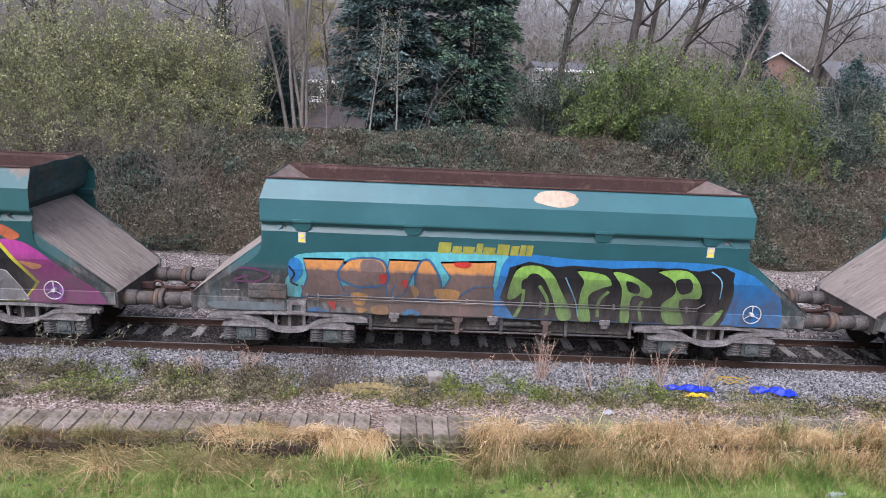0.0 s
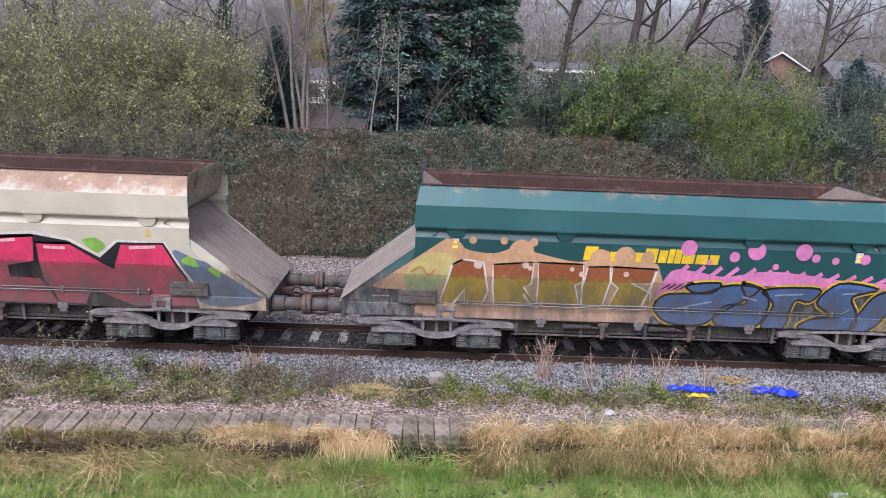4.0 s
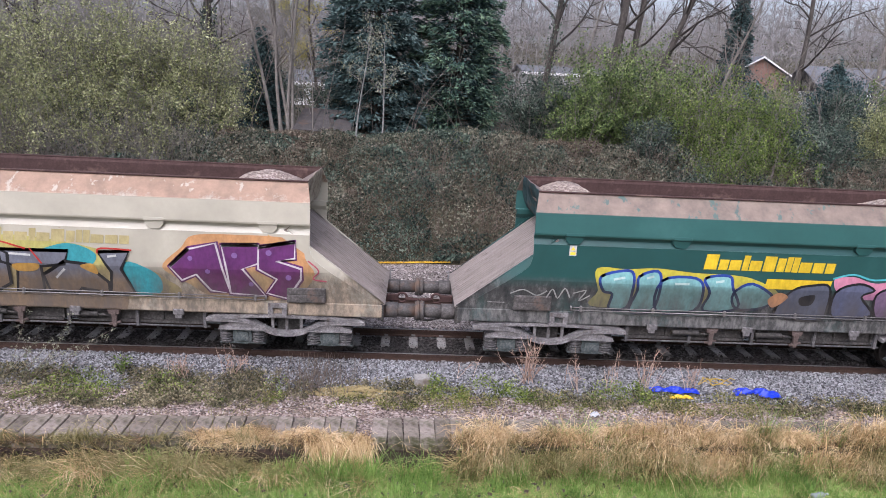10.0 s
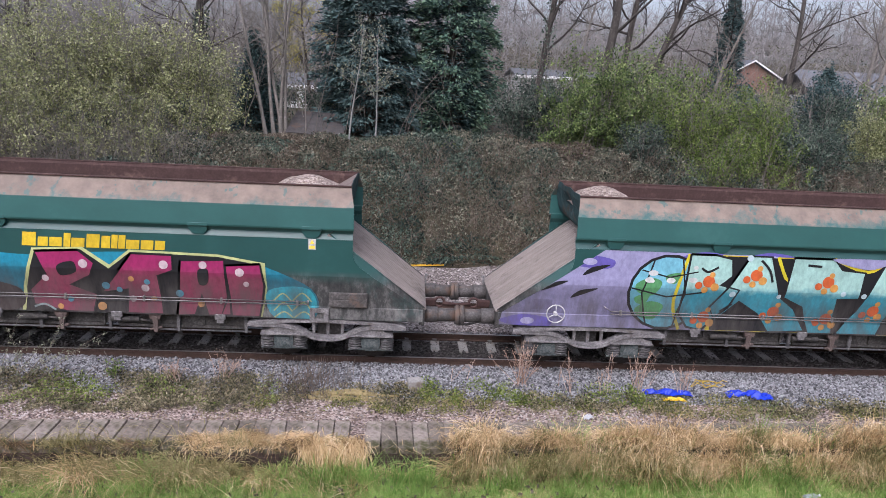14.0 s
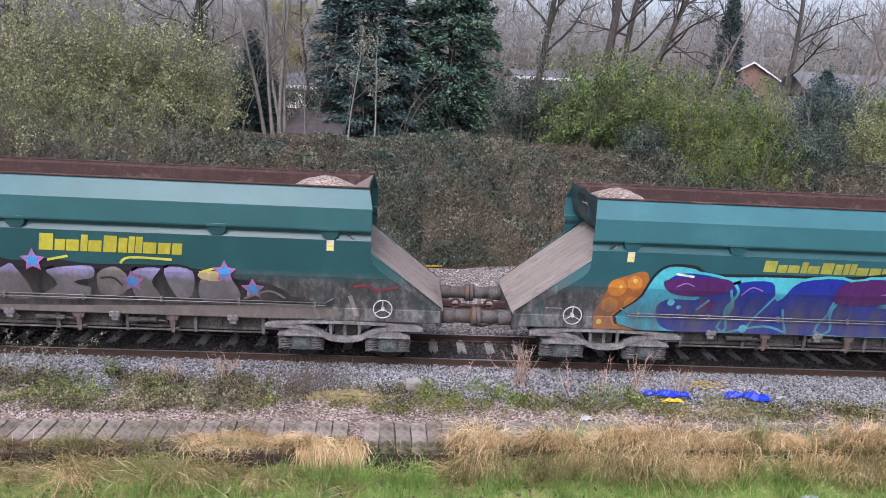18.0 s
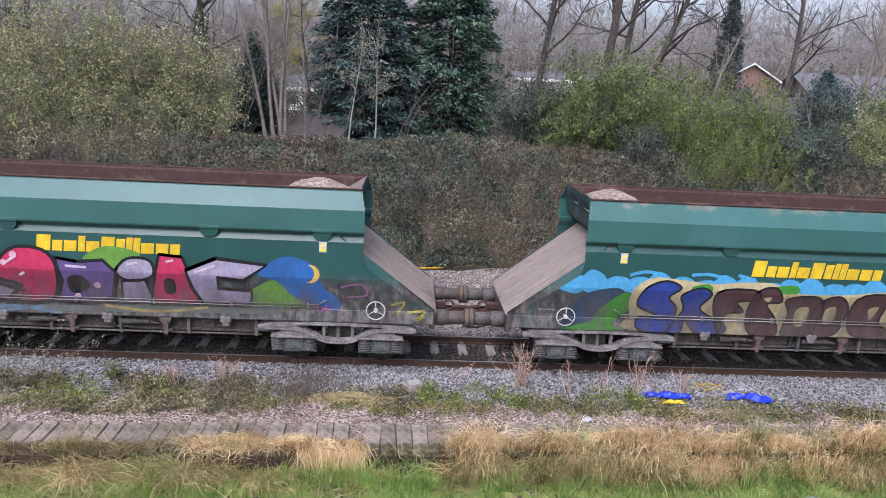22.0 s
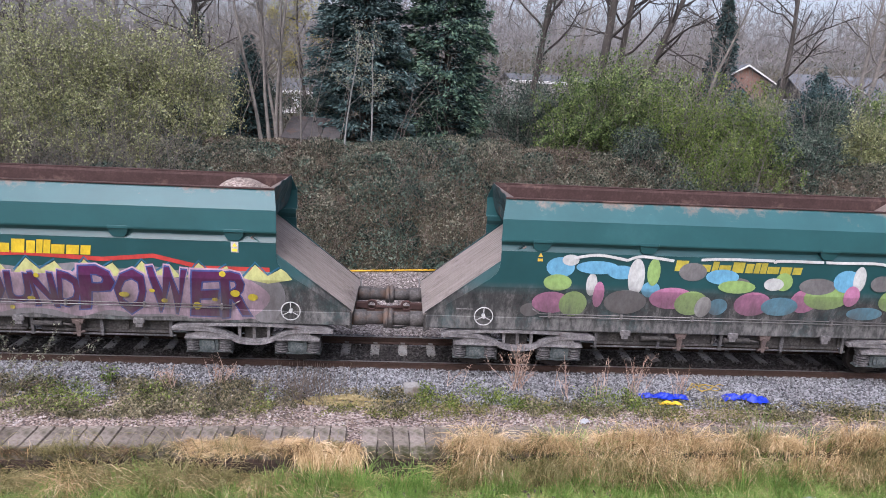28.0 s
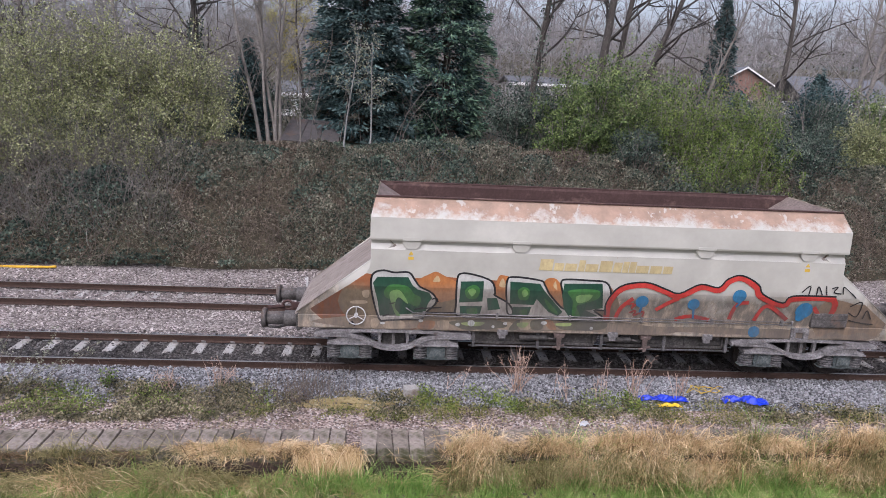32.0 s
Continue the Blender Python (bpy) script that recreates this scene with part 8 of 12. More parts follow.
    m.stroke([(3.36, 2.01), (3.63, 1.90), (3.46, 1.42)], 0.04, K, 6)
    m.blob([(5.35, 1.83), (5.66, 1.89), (5.65, 1.15), (5.46, 1.09)], tint((0.4, 0.4, 0.1)), 0)
    m.sign(-1.35, 1.48, 2.44, 2.69, DIM, 0)



def paint_last():
    m = murals[11]
    li = tint((0.29, 0.26, 0.45), (0.17, 0.155, 0.17), 1.85, 0.06)
    gy11, moss = tint((0.3, 0.29, 0.27), (0.2, 0.185, 0.17)), tint((0.5, 0.5, 0.06))
    m.blob([(-5.48, 1.44), (-4.50, 1.62), (-2.47, 1.24), (3.40, 1.34), (3.64, 1.02), (-5.54, 1.02)], tint((0.2, 0.17, 0.155)), 0)
    m.blob([(-4.58, 1.59), (-4.29, 2.05), (-3.88, 2.25), (-2.79, 2.29), (-2.10, 2.11), (-1.39, 2.17), (-0.58, 2.09), (0.65, 2.11), (1.68, 2.04), (1.99, 1.90), (2.95, 1.78), (3.41, 1.52), (3.30, 1.31), (-4.56, 1.11)], K, 1)
    m.stroke([(-4.47, 1.79), (-4.33, 2.10), (-3.88, 2.20), (-3.83, 2.30), (-3.54, 2.16)], 0.05, moss, 2)
    m.stroke([(-3.09, 2.12), (-2.84, 2.27)], 0.05, moss, 2)
    m.stroke([(-1.39, 2.14), (-0.99, 2.23)], 0.05, moss, 2)
    m.stroke([(0.03, 2.12), (0.23, 2.25), (1.05, 2.23)], 0.05, moss, 2)
    m.stroke([(1.58, 1.98), (1.88, 2.08)], 0.05, moss, 2)
    m.shape([(-4.49, 1.56), (-4.28, 1.91), (-3.91, 1.93), (-3.86, 1.59), (-4.10, 1.24), (-4.45, 1.28)], gy11, K, 0.05, None, 2, True)
    m.shape([(-0.46, 1.90), (-0.07, 2.07), (0.18, 1.81), (0.01, 1.42), (-0.45, 1.41)], gy11, K, 0.05, None, 2, True)
    m.stroke([(-4.37, 1.63), (-4.14, 1.69), (-4.02, 1.50)], 0.04, K, 6)
    m.stroke([(-4.43, 1.45), (-4.14, 1.40)], 0.04, K, 6)
    m.stroke([(-0.39, 1.79), (-0.13, 1.80), (0.02, 1.63)], 0.04, K, 6)
    m.shape([(-4.34, 2.05), (-3.49, 2.13), (-3.41, 1.89), (-3.78, 1.76), (-3.57, 1.52), (-3.64, 1.27), (-3.90, 1.30), (-3.93, 1.76)], li, K, 0.05, None, 2, True)
    m.shape([(-3.47, 1.78), (-3.30, 1.99), (-3.01, 1.93), (-3.13, 1.28), (-3.54, 1.27)], li, K, 0.05, None, 2, True)
    m.shape([(-3.20, 1.88), (-2.77, 2.28), (-2.40, 1.96), (-2.05, 2.04), (-1.78, 1.30), (-2.47, 1.28), (-2.65, 1.58), (-2.86, 1.27), (-3.09, 1.28)], li, K, 0.05, None, 2, True)
    m.shape([(-1.44, 1.95), (-0.56, 2.07), (-0.52, 1.78), (-0.91, 1.67), (-0.60, 1.57), (-0.80, 1.28), (-1.73, 1.30), (-1.30, 1.61)], li, K, 0.05, None, 2, True)
    m.shape([(0.24, 1.98), (0.83, 2.06), (0.64, 1.73), (0.77, 1.38), (0.24, 1.36)], li, K, 0.05, None, 2, True)
    m.shape([(0.87, 2.06), (1.47, 2.02), (1.40, 1.44), (1.06, 1.39)], li, K, 0.05, None, 2, True)
    m.shape([(1.58, 1.84), (2.15, 1.95), (2.38, 1.40), (1.59, 1.32)], li, K, 0.05, None, 2, True)
    m.blob([(1.58, 1.98), (2.04, 2.02), (1.98, 1.81), (1.63, 1.84)], tint((0.5, 0.4, 0.2)), 5)
    m.blob([(-5.04, 1.66), (-4.48, 1.76), (-4.56, 1.56), (-5.07, 1.54)], tint((0.5, 0.32, 0.12)), 1)
    for k_, c_ in ((0.25, tint((0.42, 0.14, 0.34))), (0.17, tint((0.06, 0.27, 0.6)))):
        m.poly([(-5.10 + k_ * (1 if k % 2 == 0 else 0.5) * math.cos(math.pi / 2 + k * math.pi / 5), 1.79 + k_ * (1 if k % 2 == 0 else 0.5) * math.sin(math.pi / 2 + k * math.pi / 5)) for k in range(10)], c_, 6 if k_ > 0.2 else 7, "painted_star")
    for k_, c_ in ((0.25, tint((0.42, 0.14, 0.34))), (0.17, tint((0.06, 0.27, 0.6)))):
        m.poly([(-1.67 + k_ * (1 if k % 2 == 0 else 0.5) * math.cos(math.pi / 2 + k * math.pi / 5), 2.12 + k_ * (1 if k % 2 == 0 else 0.5) * math.sin(math.pi / 2 + k * math.pi / 5)) for k in range(10)], c_, 6 if k_ > 0.2 else 7, "painted_star")
    for k_, c_ in ((0.25, tint((0.42, 0.14, 0.34))), (0.17, tint((0.06, 0.27, 0.6)))):
        m.poly([(2.09 + k_ * (1 if k % 2 == 0 else 0.5) * math.cos(math.pi / 2 + k * math.pi / 5), 2.02 + k_ * (1 if k % 2 == 0 else 0.5) * math.sin(math.pi / 2 + k * math.pi / 5)) for k in range(10)], c_, 6 if k_ > 0.2 else 7, "painted_star")
    for k_, c_ in ((0.25, tint((0.42, 0.14, 0.34))), (0.17, tint((0.06, 0.27, 0.6)))):
        m.poly([(0.23 + k_ * (1 if k % 2 == 0 else 0.5) * math.cos(math.pi / 2 + k * math.pi / 5), 1.73 + k_ * (1 if k % 2 == 0 else 0.5) * math.sin(math.pi / 2 + k * math.pi / 5)) for k in range(10)], c_, 6 if k_ > 0.2 else 7, "painted_star")
    for k_, c_ in ((0.25, tint((0.42, 0.14, 0.34))), (0.17, tint((0.06, 0.27, 0.6)))):
        m.poly([(2.64 + k_ * (1 if k % 2 == 0 else 0.5) * math.cos(math.pi / 2 + k * math.pi / 5), 1.65 + k_ * (1 if k % 2 == 0 else 0.5) * math.sin(math.pi / 2 + k * math.pi / 5)) for k in range(10)], c_, 6 if k_ > 0.2 else 7, "painted_star")
    m.stroke([(2.44, 1.42), (2.96, 1.62), (3.29, 1.46)], 0.05, gy11, 6)
    m.blob([(-5.52, 1.13), (-4.61, 1.19), (-4.63, 1.02), (-5.54, 1.02)], tint((0.4, 0.32, 0.18)), 1)
    m.stroke([(3.82, 1.48), (3.98, 1.02)], 0.09, tint((0.35, 0.3, 0.28)), 0)
    m.stroke([(4.62, 1.57), (4.77, 1.11)], 0.09, tint((0.35, 0.3, 0.28)), 0)
    m.stroke([(4.70, 1.78), (4.96, 1.82), (5.19, 1.71), (5.61, 1.81)], 0.06, tint((0.25, 0.04, 0.05)), 0)
    m.sign(-1.54, 1.27, 2.34, 2.68, tint((0.42, 0.38, 0.03)), 0)

    m = murals[12]
    sky12, nav, umb, crm = tint((0.08, 0.35, 0.62)), tint((0.02, 0.045, 0.24)), tint((0.065, 0.03, 0.035)), tint((0.5, 0.43, 0.25), (0.4, 0.34, 0.2))
    for k in range(24):
        m.blob([(-5.6 + k * 0.47, 2.0), (-5.35 + k * 0.47, 2.3 + 0.09 * math.sin(k * 1.9)), (-5.0 + k * 0.47, 2.2), (-5.1 + k * 0.47, 1.85)], sky12, 0)
    m.stroke([(-4.05, 2.29), (-3.70, 2.38), (-3.31, 2.31)], 0.07, sky12, 0)
    m.stroke([(-2.72, 2.34), (-2.37, 2.37), (-2.02, 2.30)], 0.07, sky12, 0)
    m.stroke([(-1.72, 2.37), (-1.33, 2.28)], 0.07, sky12, 0)
    m.stroke([(2.85, 2.31), (3.48, 2.20), (3.78, 2.32)], 0.07, sky12, 0)
    m.stroke([(3.62, 2.37), (4.00, 2.22), (4.41, 2.27)], 0.07, sky12, 0)
    m.disc(4.89, 2.17, 0.10, sky12, 0)
    m.disc(4.91, 2.00, 0.22, sky12, 0)
    m.disc(5.44, 1.94, 0.14, sky12, 0)
    m.blob([(3.79, 2.10), (4.21, 2.15), (4.87, 1.86), (5.73, 1.77), (6.13, 1.19), (4.08, 1.02), (3.89, 1.46)], tint((0.03, 0.07, 0.13)), 1)
    m.blob([(-5.05, 1.76), (-4.31, 2.01), (-4.07, 1.74), (-4.47, 1.02), (-5.38, 1.02)], tint((0.03, 0.06, 0.11)), 1)
    m.blob([(-4.56, 1.52), (-4.08, 1.91), (-3.90, 1.58), (-4.30, 1.17), (-4.07, 1.02), (-5.38, 1.02), (-4.75, 1.21)], tint((0.05, 0.22, 0.03)), 2)
    m.blob([(1.41, 1.04), (2.47, 1.13), (4.39, 1.14), (4.57, 1.02), (1.83, 1.02)], tint((0.04, 0.24, 0.03)), 2)
    m.blob([(3.43, 2.09), (3.80, 1.94), (4.30, 1.02), (3.43, 1.02)], tint((0.04, 0.24, 0.03)), 2)
    m.blob([(-2.68, 2.08), (-2.33, 2.16), (-2.24, 1.99), (-2.59, 1.94)], tint((0.05, 0.25, 0.03)), 4)
    m.blob([(-0.88, 2.14), (-0.42, 2.19), (-0.38, 2.02), (-0.78, 2.01)], tint((0.05, 0.25, 0.03)), 4)
    m.blob([(-3.95, 1.95), (-3.56, 2.25), (-3.02, 2.24), (-2.23, 2.17), (-1.63, 2.22), (-0.93, 2.22), (-0.33, 2.02), (0.69, 2.02), (1.67, 2.10), (1.88, 1.72), (1.82, 1.38), (2.05, 1.02), (0.99, 1.02), (-3.67, 1.02), (-3.93, 1.40)], crm, 3)
    m.shape([(-3.67, 2.02), (-3.25, 2.20), (-2.91, 2.06), (-3.14, 1.83), (-2.93, 1.55), (-3.08, 1.02), (-3.70, 1.06), (-3.74, 1.33), (-3.36, 1.40), (-3.79, 1.62)], nav, K, 0.045, None, 4, True)
    m.shape([(-2.88, 1.89), (-2.46, 2.07), (-2.23, 1.92), (-2.42, 1.57), (-1.84, 1.24), (-1.85, 1.02), (-2.42, 1.02), (-2.71, 1.31), (-2.77, 1.02), (-3.08, 1.02), (-2.78, 1.54)], nav, K, 0.045, None, 4, True)
    m.shape([(-2.12, 1.98), (-1.31, 2.06), (-1.18, 1.85), (-1.64, 1.77), (-1.46, 1.54), (-1.83, 1.47), (-1.90, 1.02), (-2.05, 1.33)], umb, K, 0.045, None, 4, True)
    m.shape([(-1.27, 2.00), (-0.86, 2.13), (-0.67, 1.81), (-0.99, 1.74), (-0.71, 1.39), (-0.66, 1.02), (-1.23, 1.04), (-1.37, 1.48)], umb, K, 0.045, None, 4, True)
    m.shape([(-0.57, 1.87), (0.10, 1.95), (0.29, 1.61), (0.12, 1.08), (-0.51, 1.02), (-0.44, 1.51)], umb, K, 0.045, None, 4, True)
    m.shape([(0.20, 1.84), (0.61, 1.97), (0.86, 1.63), (0.69, 1.10), (0.17, 1.06), (0.07, 1.41)], umb, K, 0.045, None, 4, True)
    m.shape([(0.97, 1.93), (1.69, 2.01), (1.64, 1.35), (2.39, 1.02), (1.33, 1.02), (0.96, 1.22)], umb, K, 0.045, None, 4, True)
    m.blob([(-0.30, 1.64), (-0.04, 1.69), (-0.04, 1.31), (-0.26, 1.26)], crm, 7)
    m.blob([(0.35, 1.66), (0.56, 1.72), (0.59, 1.36), (0.38, 1.31)], crm, 7)
    m.blob([(-1.09, 1.88), (-0.92, 1.91), (-0.97, 1.80)], crm, 7)
    m.blob([(1.30, 1.70), (1.51, 1.75), (1.40, 1.43)], crm, 7)
    m.shape([(1.82, 1.72), (2.00, 2.13), (2.49, 2.26), (2.88, 1.96), (2.85, 1.73), (2.34, 1.78)], tint((0.5, 0.05, 0.04)), K, 0.06, None, 6, True)
    m.shape([(2.96, 1.45), (3.05, 1.81), (3.39, 1.90), (3.63, 1.69), (3.62, 1.43), (3.30, 1.50)], tint((0.5, 0.05, 0.04)), K, 0.06, None, 6, True)
    m.shape([(2.94, 1.96), (3.37, 2.18), (3.82, 1.96), (3.81, 1.56), (3.66, 1.69), (3.38, 1.94)], tint((0.05, 0.22, 0.04)), K, 0.05, None, 5, True)
    m.blob([(1.98, 1.69), (2.82, 1.68), (2.74, 1.02), (2.10, 1.02)], tint((0.1, 0.055, 0.045)), 5)
    m.blob([(2.99, 1.43), (3.62, 1.43), (3.54, 1.05), (3.00, 1.02)], tint((0.1, 0.055, 0.045)), 5)
    m.stroke([(3.87, 1.80), (3.91, 1.56)], 0.035, W, 7)
    m.stroke([(3.87, 1.80), (4.03, 1.73), (3.91, 1.66), (4.10, 1.54)], 0.035, W, 7)
    m.stroke([(4.15, 1.78), (4.17, 1.57), (4.31, 1.60)], 0.035, W, 7)
    m.stroke([(4.40, 1.78), (4.46, 1.66), (4.53, 1.80)], 0.035, W, 7)
    m.sign(-1.45, 1.42, 2.36, 2.71, YEL, 1)

    m = murals[13]
    gz, rz, pz, gn = tint((0.36, 0.33, 0.46), (0.26, 0.23, 0.34)), tint((0.52, 0.035, 0.11), (0.34, 0.03, 0.09)), tint((0.11, 0.075, 0.22)), tint((0.13, 0.3, 0.05))
    m.blob([(-4.19, 1.17), (-3.83, 1.74), (-3.28, 2.09), (-2.90, 1.60), (-3.15, 1.20)], gn, 0)
    m.blob([(2.59, 1.37), (2.89, 1.77), (3.43, 1.91), (3.81, 1.33)], gn, 0)
    m.blob([(-0.54, 2.27), (-0.08, 2.51), (0.57, 2.37), (0.21, 2.06), (-0.39, 2.12)], gn, 1)
    m.blob([(-3.78, 1.99), (-3.47, 2.21), (-3.23, 2.06), (-3.41, 1.84)], tint((0.04, 0.13, 0.35)), 0)
    m.blob([(-4.39, 1.86), (-4.09, 1.92), (-4.16, 1.19), (-4.51, 1.18)], tint((0.03, 0.09, 0.25)), 0)
    m.blob([(2.90, 2.05), (3.41, 2.42), (4.02, 2.26), (4.20, 1.82), (4.55, 1.50), (4.43, 1.24), (3.64, 1.53), (3.31, 1.87)], tint((0.03, 0.12, 0.36)), 0)
    m.disc(3.95, 2.07, 0.20, tint((0.65, 0.45, 0.1)), 1)
    m.disc(3.84, 2.08, 0.20, tint((0.03, 0.13, 0.42)), 2)
    m.shape([(-3.46, 2.34), (-3.08, 2.21), (-2.32, 2.44), (-2.24, 2.09), (-2.61, 1.74), (-1.80, 1.48), (-1.92, 1.27), (-3.28, 1.25), (-2.80, 1.62), (-3.11, 1.90)], gz, K, 0.08, None, 2, False)
    m.shape([(-2.23, 2.09), (-1.88, 2.42), (-1.33, 2.39), (-1.08, 2.03), (-1.20, 1.38), (-1.56, 1.24), (-2.13, 1.29), (-1.82, 1.61), (-2.23, 1.76)], rz, K, 0.07, None, 2, True)
    m.shape([(-1.09, 2.24), (-0.67, 2.17), (-0.17, 2.22), (0.08, 1.97), (-0.05, 1.42), (-0.42, 1.24), (-1.16, 1.27), (-1.00, 1.75)], pz, K, 0.07, None, 2, False)
    m.blob([(-0.89, 1.82), (-0.61, 1.87), (-0.47, 1.64), (-0.72, 1.48), (-0.89, 1.53)], K, 5)
    m.shape([(0.08, 2.01), (0.32, 2.27), (0.74, 2.25), (0.82, 1.95), (0.51, 1.80), (0.21, 1.83)], gz, K, 0.06, None, 2, True)
    m.shape([(0.17, 1.78), (0.63, 1.83), (0.77, 1.31), (0.12, 1.29)], gz, K, 0.06, None, 2, False)
    m.shape([(0.95, 2.38), (1.40, 2.34), (1.66, 1.68), (1.66, 1.31), (0.70, 1.28), (0.84, 1.94)], rz, K, 0.07, None, 2, False)
    m.blob([(1.03, 1.84), (1.21, 1.85), (1.22, 1.56), (1.02, 1.55)], K, 5)
    m.shape([(1.46, 2.07), (2.07, 2.34), (3.08, 2.23), (2.60, 1.88), (2.08, 1.93), (2.08, 1.69), (2.76, 1.65), (2.72, 1.31), (1.77, 1.31), (1.56, 1.67)], gz, K, 0.08, None, 3, False)
    m.stroke([(-2.04, 2.11), (-1.89, 2.22)], 0.05, tint((0.6, 0.52, 0.62)), 7)
    m.stroke([(-1.82, 1.84), (-1.71, 1.91)], 0.05, tint((0.6, 0.52, 0.62)), 7)
    m.stroke([(-0.90, 2.08), (-0.49, 2.06)], 0.05, tint((0.6, 0.52, 0.62)), 7)
    m.stroke([(1.64, 2.03), (2.05, 2.19)], 0.05, tint((0.6, 0.52, 0.62)), 7)
    m.stroke([(0.32, 2.15), (0.52, 2.20)], 0.05, tint((0.6, 0.52, 0.62)), 7)
    m.stroke([(1.08, 2.23), (1.23, 2.27)], 0.05, tint((0.6, 0.52, 0.62)), 7)
    m.stroke([(-2.99, 2.07), (-2.48, 2.25)], 0.05, tint((0.6, 0.52, 0.62)), 7)
    m.disc(-2.09, 2.11, 0.06, tint((0.6, 0.4, 0.5)), 7)
    m.disc(-1.89, 2.27, 0.07, tint((0.6, 0.4, 0.5)), 7)
    m.disc(-0.32, 1.67, 0.07, tint((0.6, 0.4, 0.5)), 7)
    m.disc(-0.74, 1.42, 0.06, tint((0.6, 0.4, 0.5)), 7)
    m.poly([(-3.91, 1.11), (3.33, 1.34), (3.34, 1.14), (-3.93, 1.02)], tint((0.12, 0.15, 0.14)), 0)
    m.stroke([(-3.21, 1.11), (-2.50, 1.03), (-1.47, 1.15)], 0.06, tint((0.12, 0.22, 0.34)), 1)
    m.stroke([(-2.71, 1.02), (-2.09, 1.15), (-1.17, 1.02)], 0.06, tint((0.12, 0.22, 0.34)), 1)
    m.stroke([(-0.24, 1.22), (0.80, 1.12), (1.85, 1.24)], 0.06, tint((0.4, 0.3, 0.1)), 1)
    m.stroke([(-3.71, 1.10), (-3.32, 1.02)], 0.06, tint((0.12, 0.22, 0.34)), 1)
    m.stroke([(4.58, 1.80), (4.99, 1.88), (5.12, 1.64), (4.70, 1.57)], 0.04, tint((0.3, 0.1, 0.26)), 1)
    m.stroke([(3.75, 1.41), (4.40, 1.26)], 0.04, tint((0.3, 0.1, 0.26)), 1)
    m.stroke([(4.08, 1.36), (4.14, 1.20), (4.29, 1.37)], 0.04, tint((0.3, 0.1, 0.26)), 1)
    m.stroke([(5.63, 1.42), (5.90, 1.49), (5.76, 1.22)], 0.05, tint((0.5, 0.48, 0.08)), 1)
    m.stroke([(5.97, 1.26), (6.36, 1.30), (6.15, 1.09), (6.34, 1.19)], 0.05, tint((0.5, 0.48, 0.08)), 1)
    m.stroke([(-4.15, 2.24), (-4.37, 2.02), (-4.20, 1.86)], 0.03, tint((0.2, 0.05, 0.08)), 1)
    m.sign(-1.44, 1.38, 2.38, 2.7, YEL, 0)

    m = murals[14]
    side = [(-6.5, 1.01), (6.5, 1.01), (6.45, 1.29), (5.12, 2.25), (5.02, 2.45), (5.02, 2.755), (-5.02, 2.755), (-5.02, 2.45), (-5.12, 2.25), (-6.45, 1.29)]
    m.poly(side, tint((0.04, 0.36, 0.45), (0.05, 0.24, 0.3)), 0, "painted_ground")
    for x, z in ((-4.5, 2.6), (-5.0, 2.2), (4.6, 2.5), (4.9, 2.0), (-3.6, 2.66)):
        m.cloud(x - 0.5, x + 0.5, z - 0.12, z + 0.12, tint((0.32, 0.6, 0.52)), 1, 4, 0.06)
    for x, z in ((-4.6, 2.3), (-5.2, 1.75), (-3.6, 2.55), (5.2, 2.2)):
        m.blob([(x - 0.28, z - 0.12), (x - 0.1, z + 0.06), (x + 0.28, z + 0.08), (x, z - 0.0)], K, 2)
    m.poly([(-3.0, 1.02), (4.5, 1.02), (4.2, 1.8), (4.5, 2.3), (4.0, 2.74), (-2.7, 2.74), (-3.1, 1.9)], tint((0.6, 0.52, 0.02)), 1)
    m.poly([(-2.9, 1.03), (4.4, 1.03), (4.05, 1.8), (4.3, 2.3), (3.9, 2.73), (-2.6, 2.73), (-3.0, 1.9)], K, 2)
    pu = tint((0.17, 0.12, 0.46), (0.27, 0.235, 0.42), 1.85, 0.06)
    m.shape([(-2.78, 2.65), (-2.43, 2.74), (-1.49, 2.74), (-1.40, 2.33), (-1.74, 1.91), (-1.40, 1.74), (-1.65, 1.27), (-2.08, 1.02), (-2.59, 1.24), (-2.98, 1.68)], pu, K, 0.05, None, 3, False)
    m.shape([(-1.42, 2.28), (-1.04, 2.74), (-0.60, 2.74), (-0.32, 2.00), (-0.13, 1.85), (-0.08, 1.02), (-0.75, 1.02), (-0.99, 1.81), (-1.32, 1.57), (-1.98, 1.02), (-1.68, 1.49)], pu, K, 0.05, None, 3, False)
    m.shape([(-0.25, 2.68), (0.35, 2.74), (0.85, 2.74), (0.94, 2.32), (1.86, 2.30), (1.86, 1.92), (1.24, 1.84), (1.64, 1.37), (1.43, 1.02), (0.49, 1.02), (0.31, 1.68), (-0.07, 1.95)], pu, K, 0.05, None, 3, False)
    m.shape([(1.75, 1.02), (1.86, 1.73), (2.26, 2.74), (2.56, 2.74), (2.88, 2.39), (2.97, 2.74), (3.64, 2.74), (3.83, 2.04), (3.73, 1.75), (4.35, 1.12), (3.34, 1.03), (2.69, 1.70), (2.48, 1.28), (2.07, 1.02)], pu, K, 0.05, None, 3, False)
    m.blob([(-2.49, 2.47), (-2.35, 2.53), (-2.22, 2.48), (-2.36, 2.43)], tint((0.45, 0.42, 0.62)), 7)
    m.blob([(-2.70, 2.26), (-2.56, 2.31), (-2.43, 2.27), (-2.57, 2.21)], tint((0.45, 0.42, 0.62)), 7)
    m.blob([(-1.95, 2.44), (-1.81, 2.50), (-1.68, 2.45), (-1.82, 2.39)], tint((0.45, 0.42, 0.62)), 7)
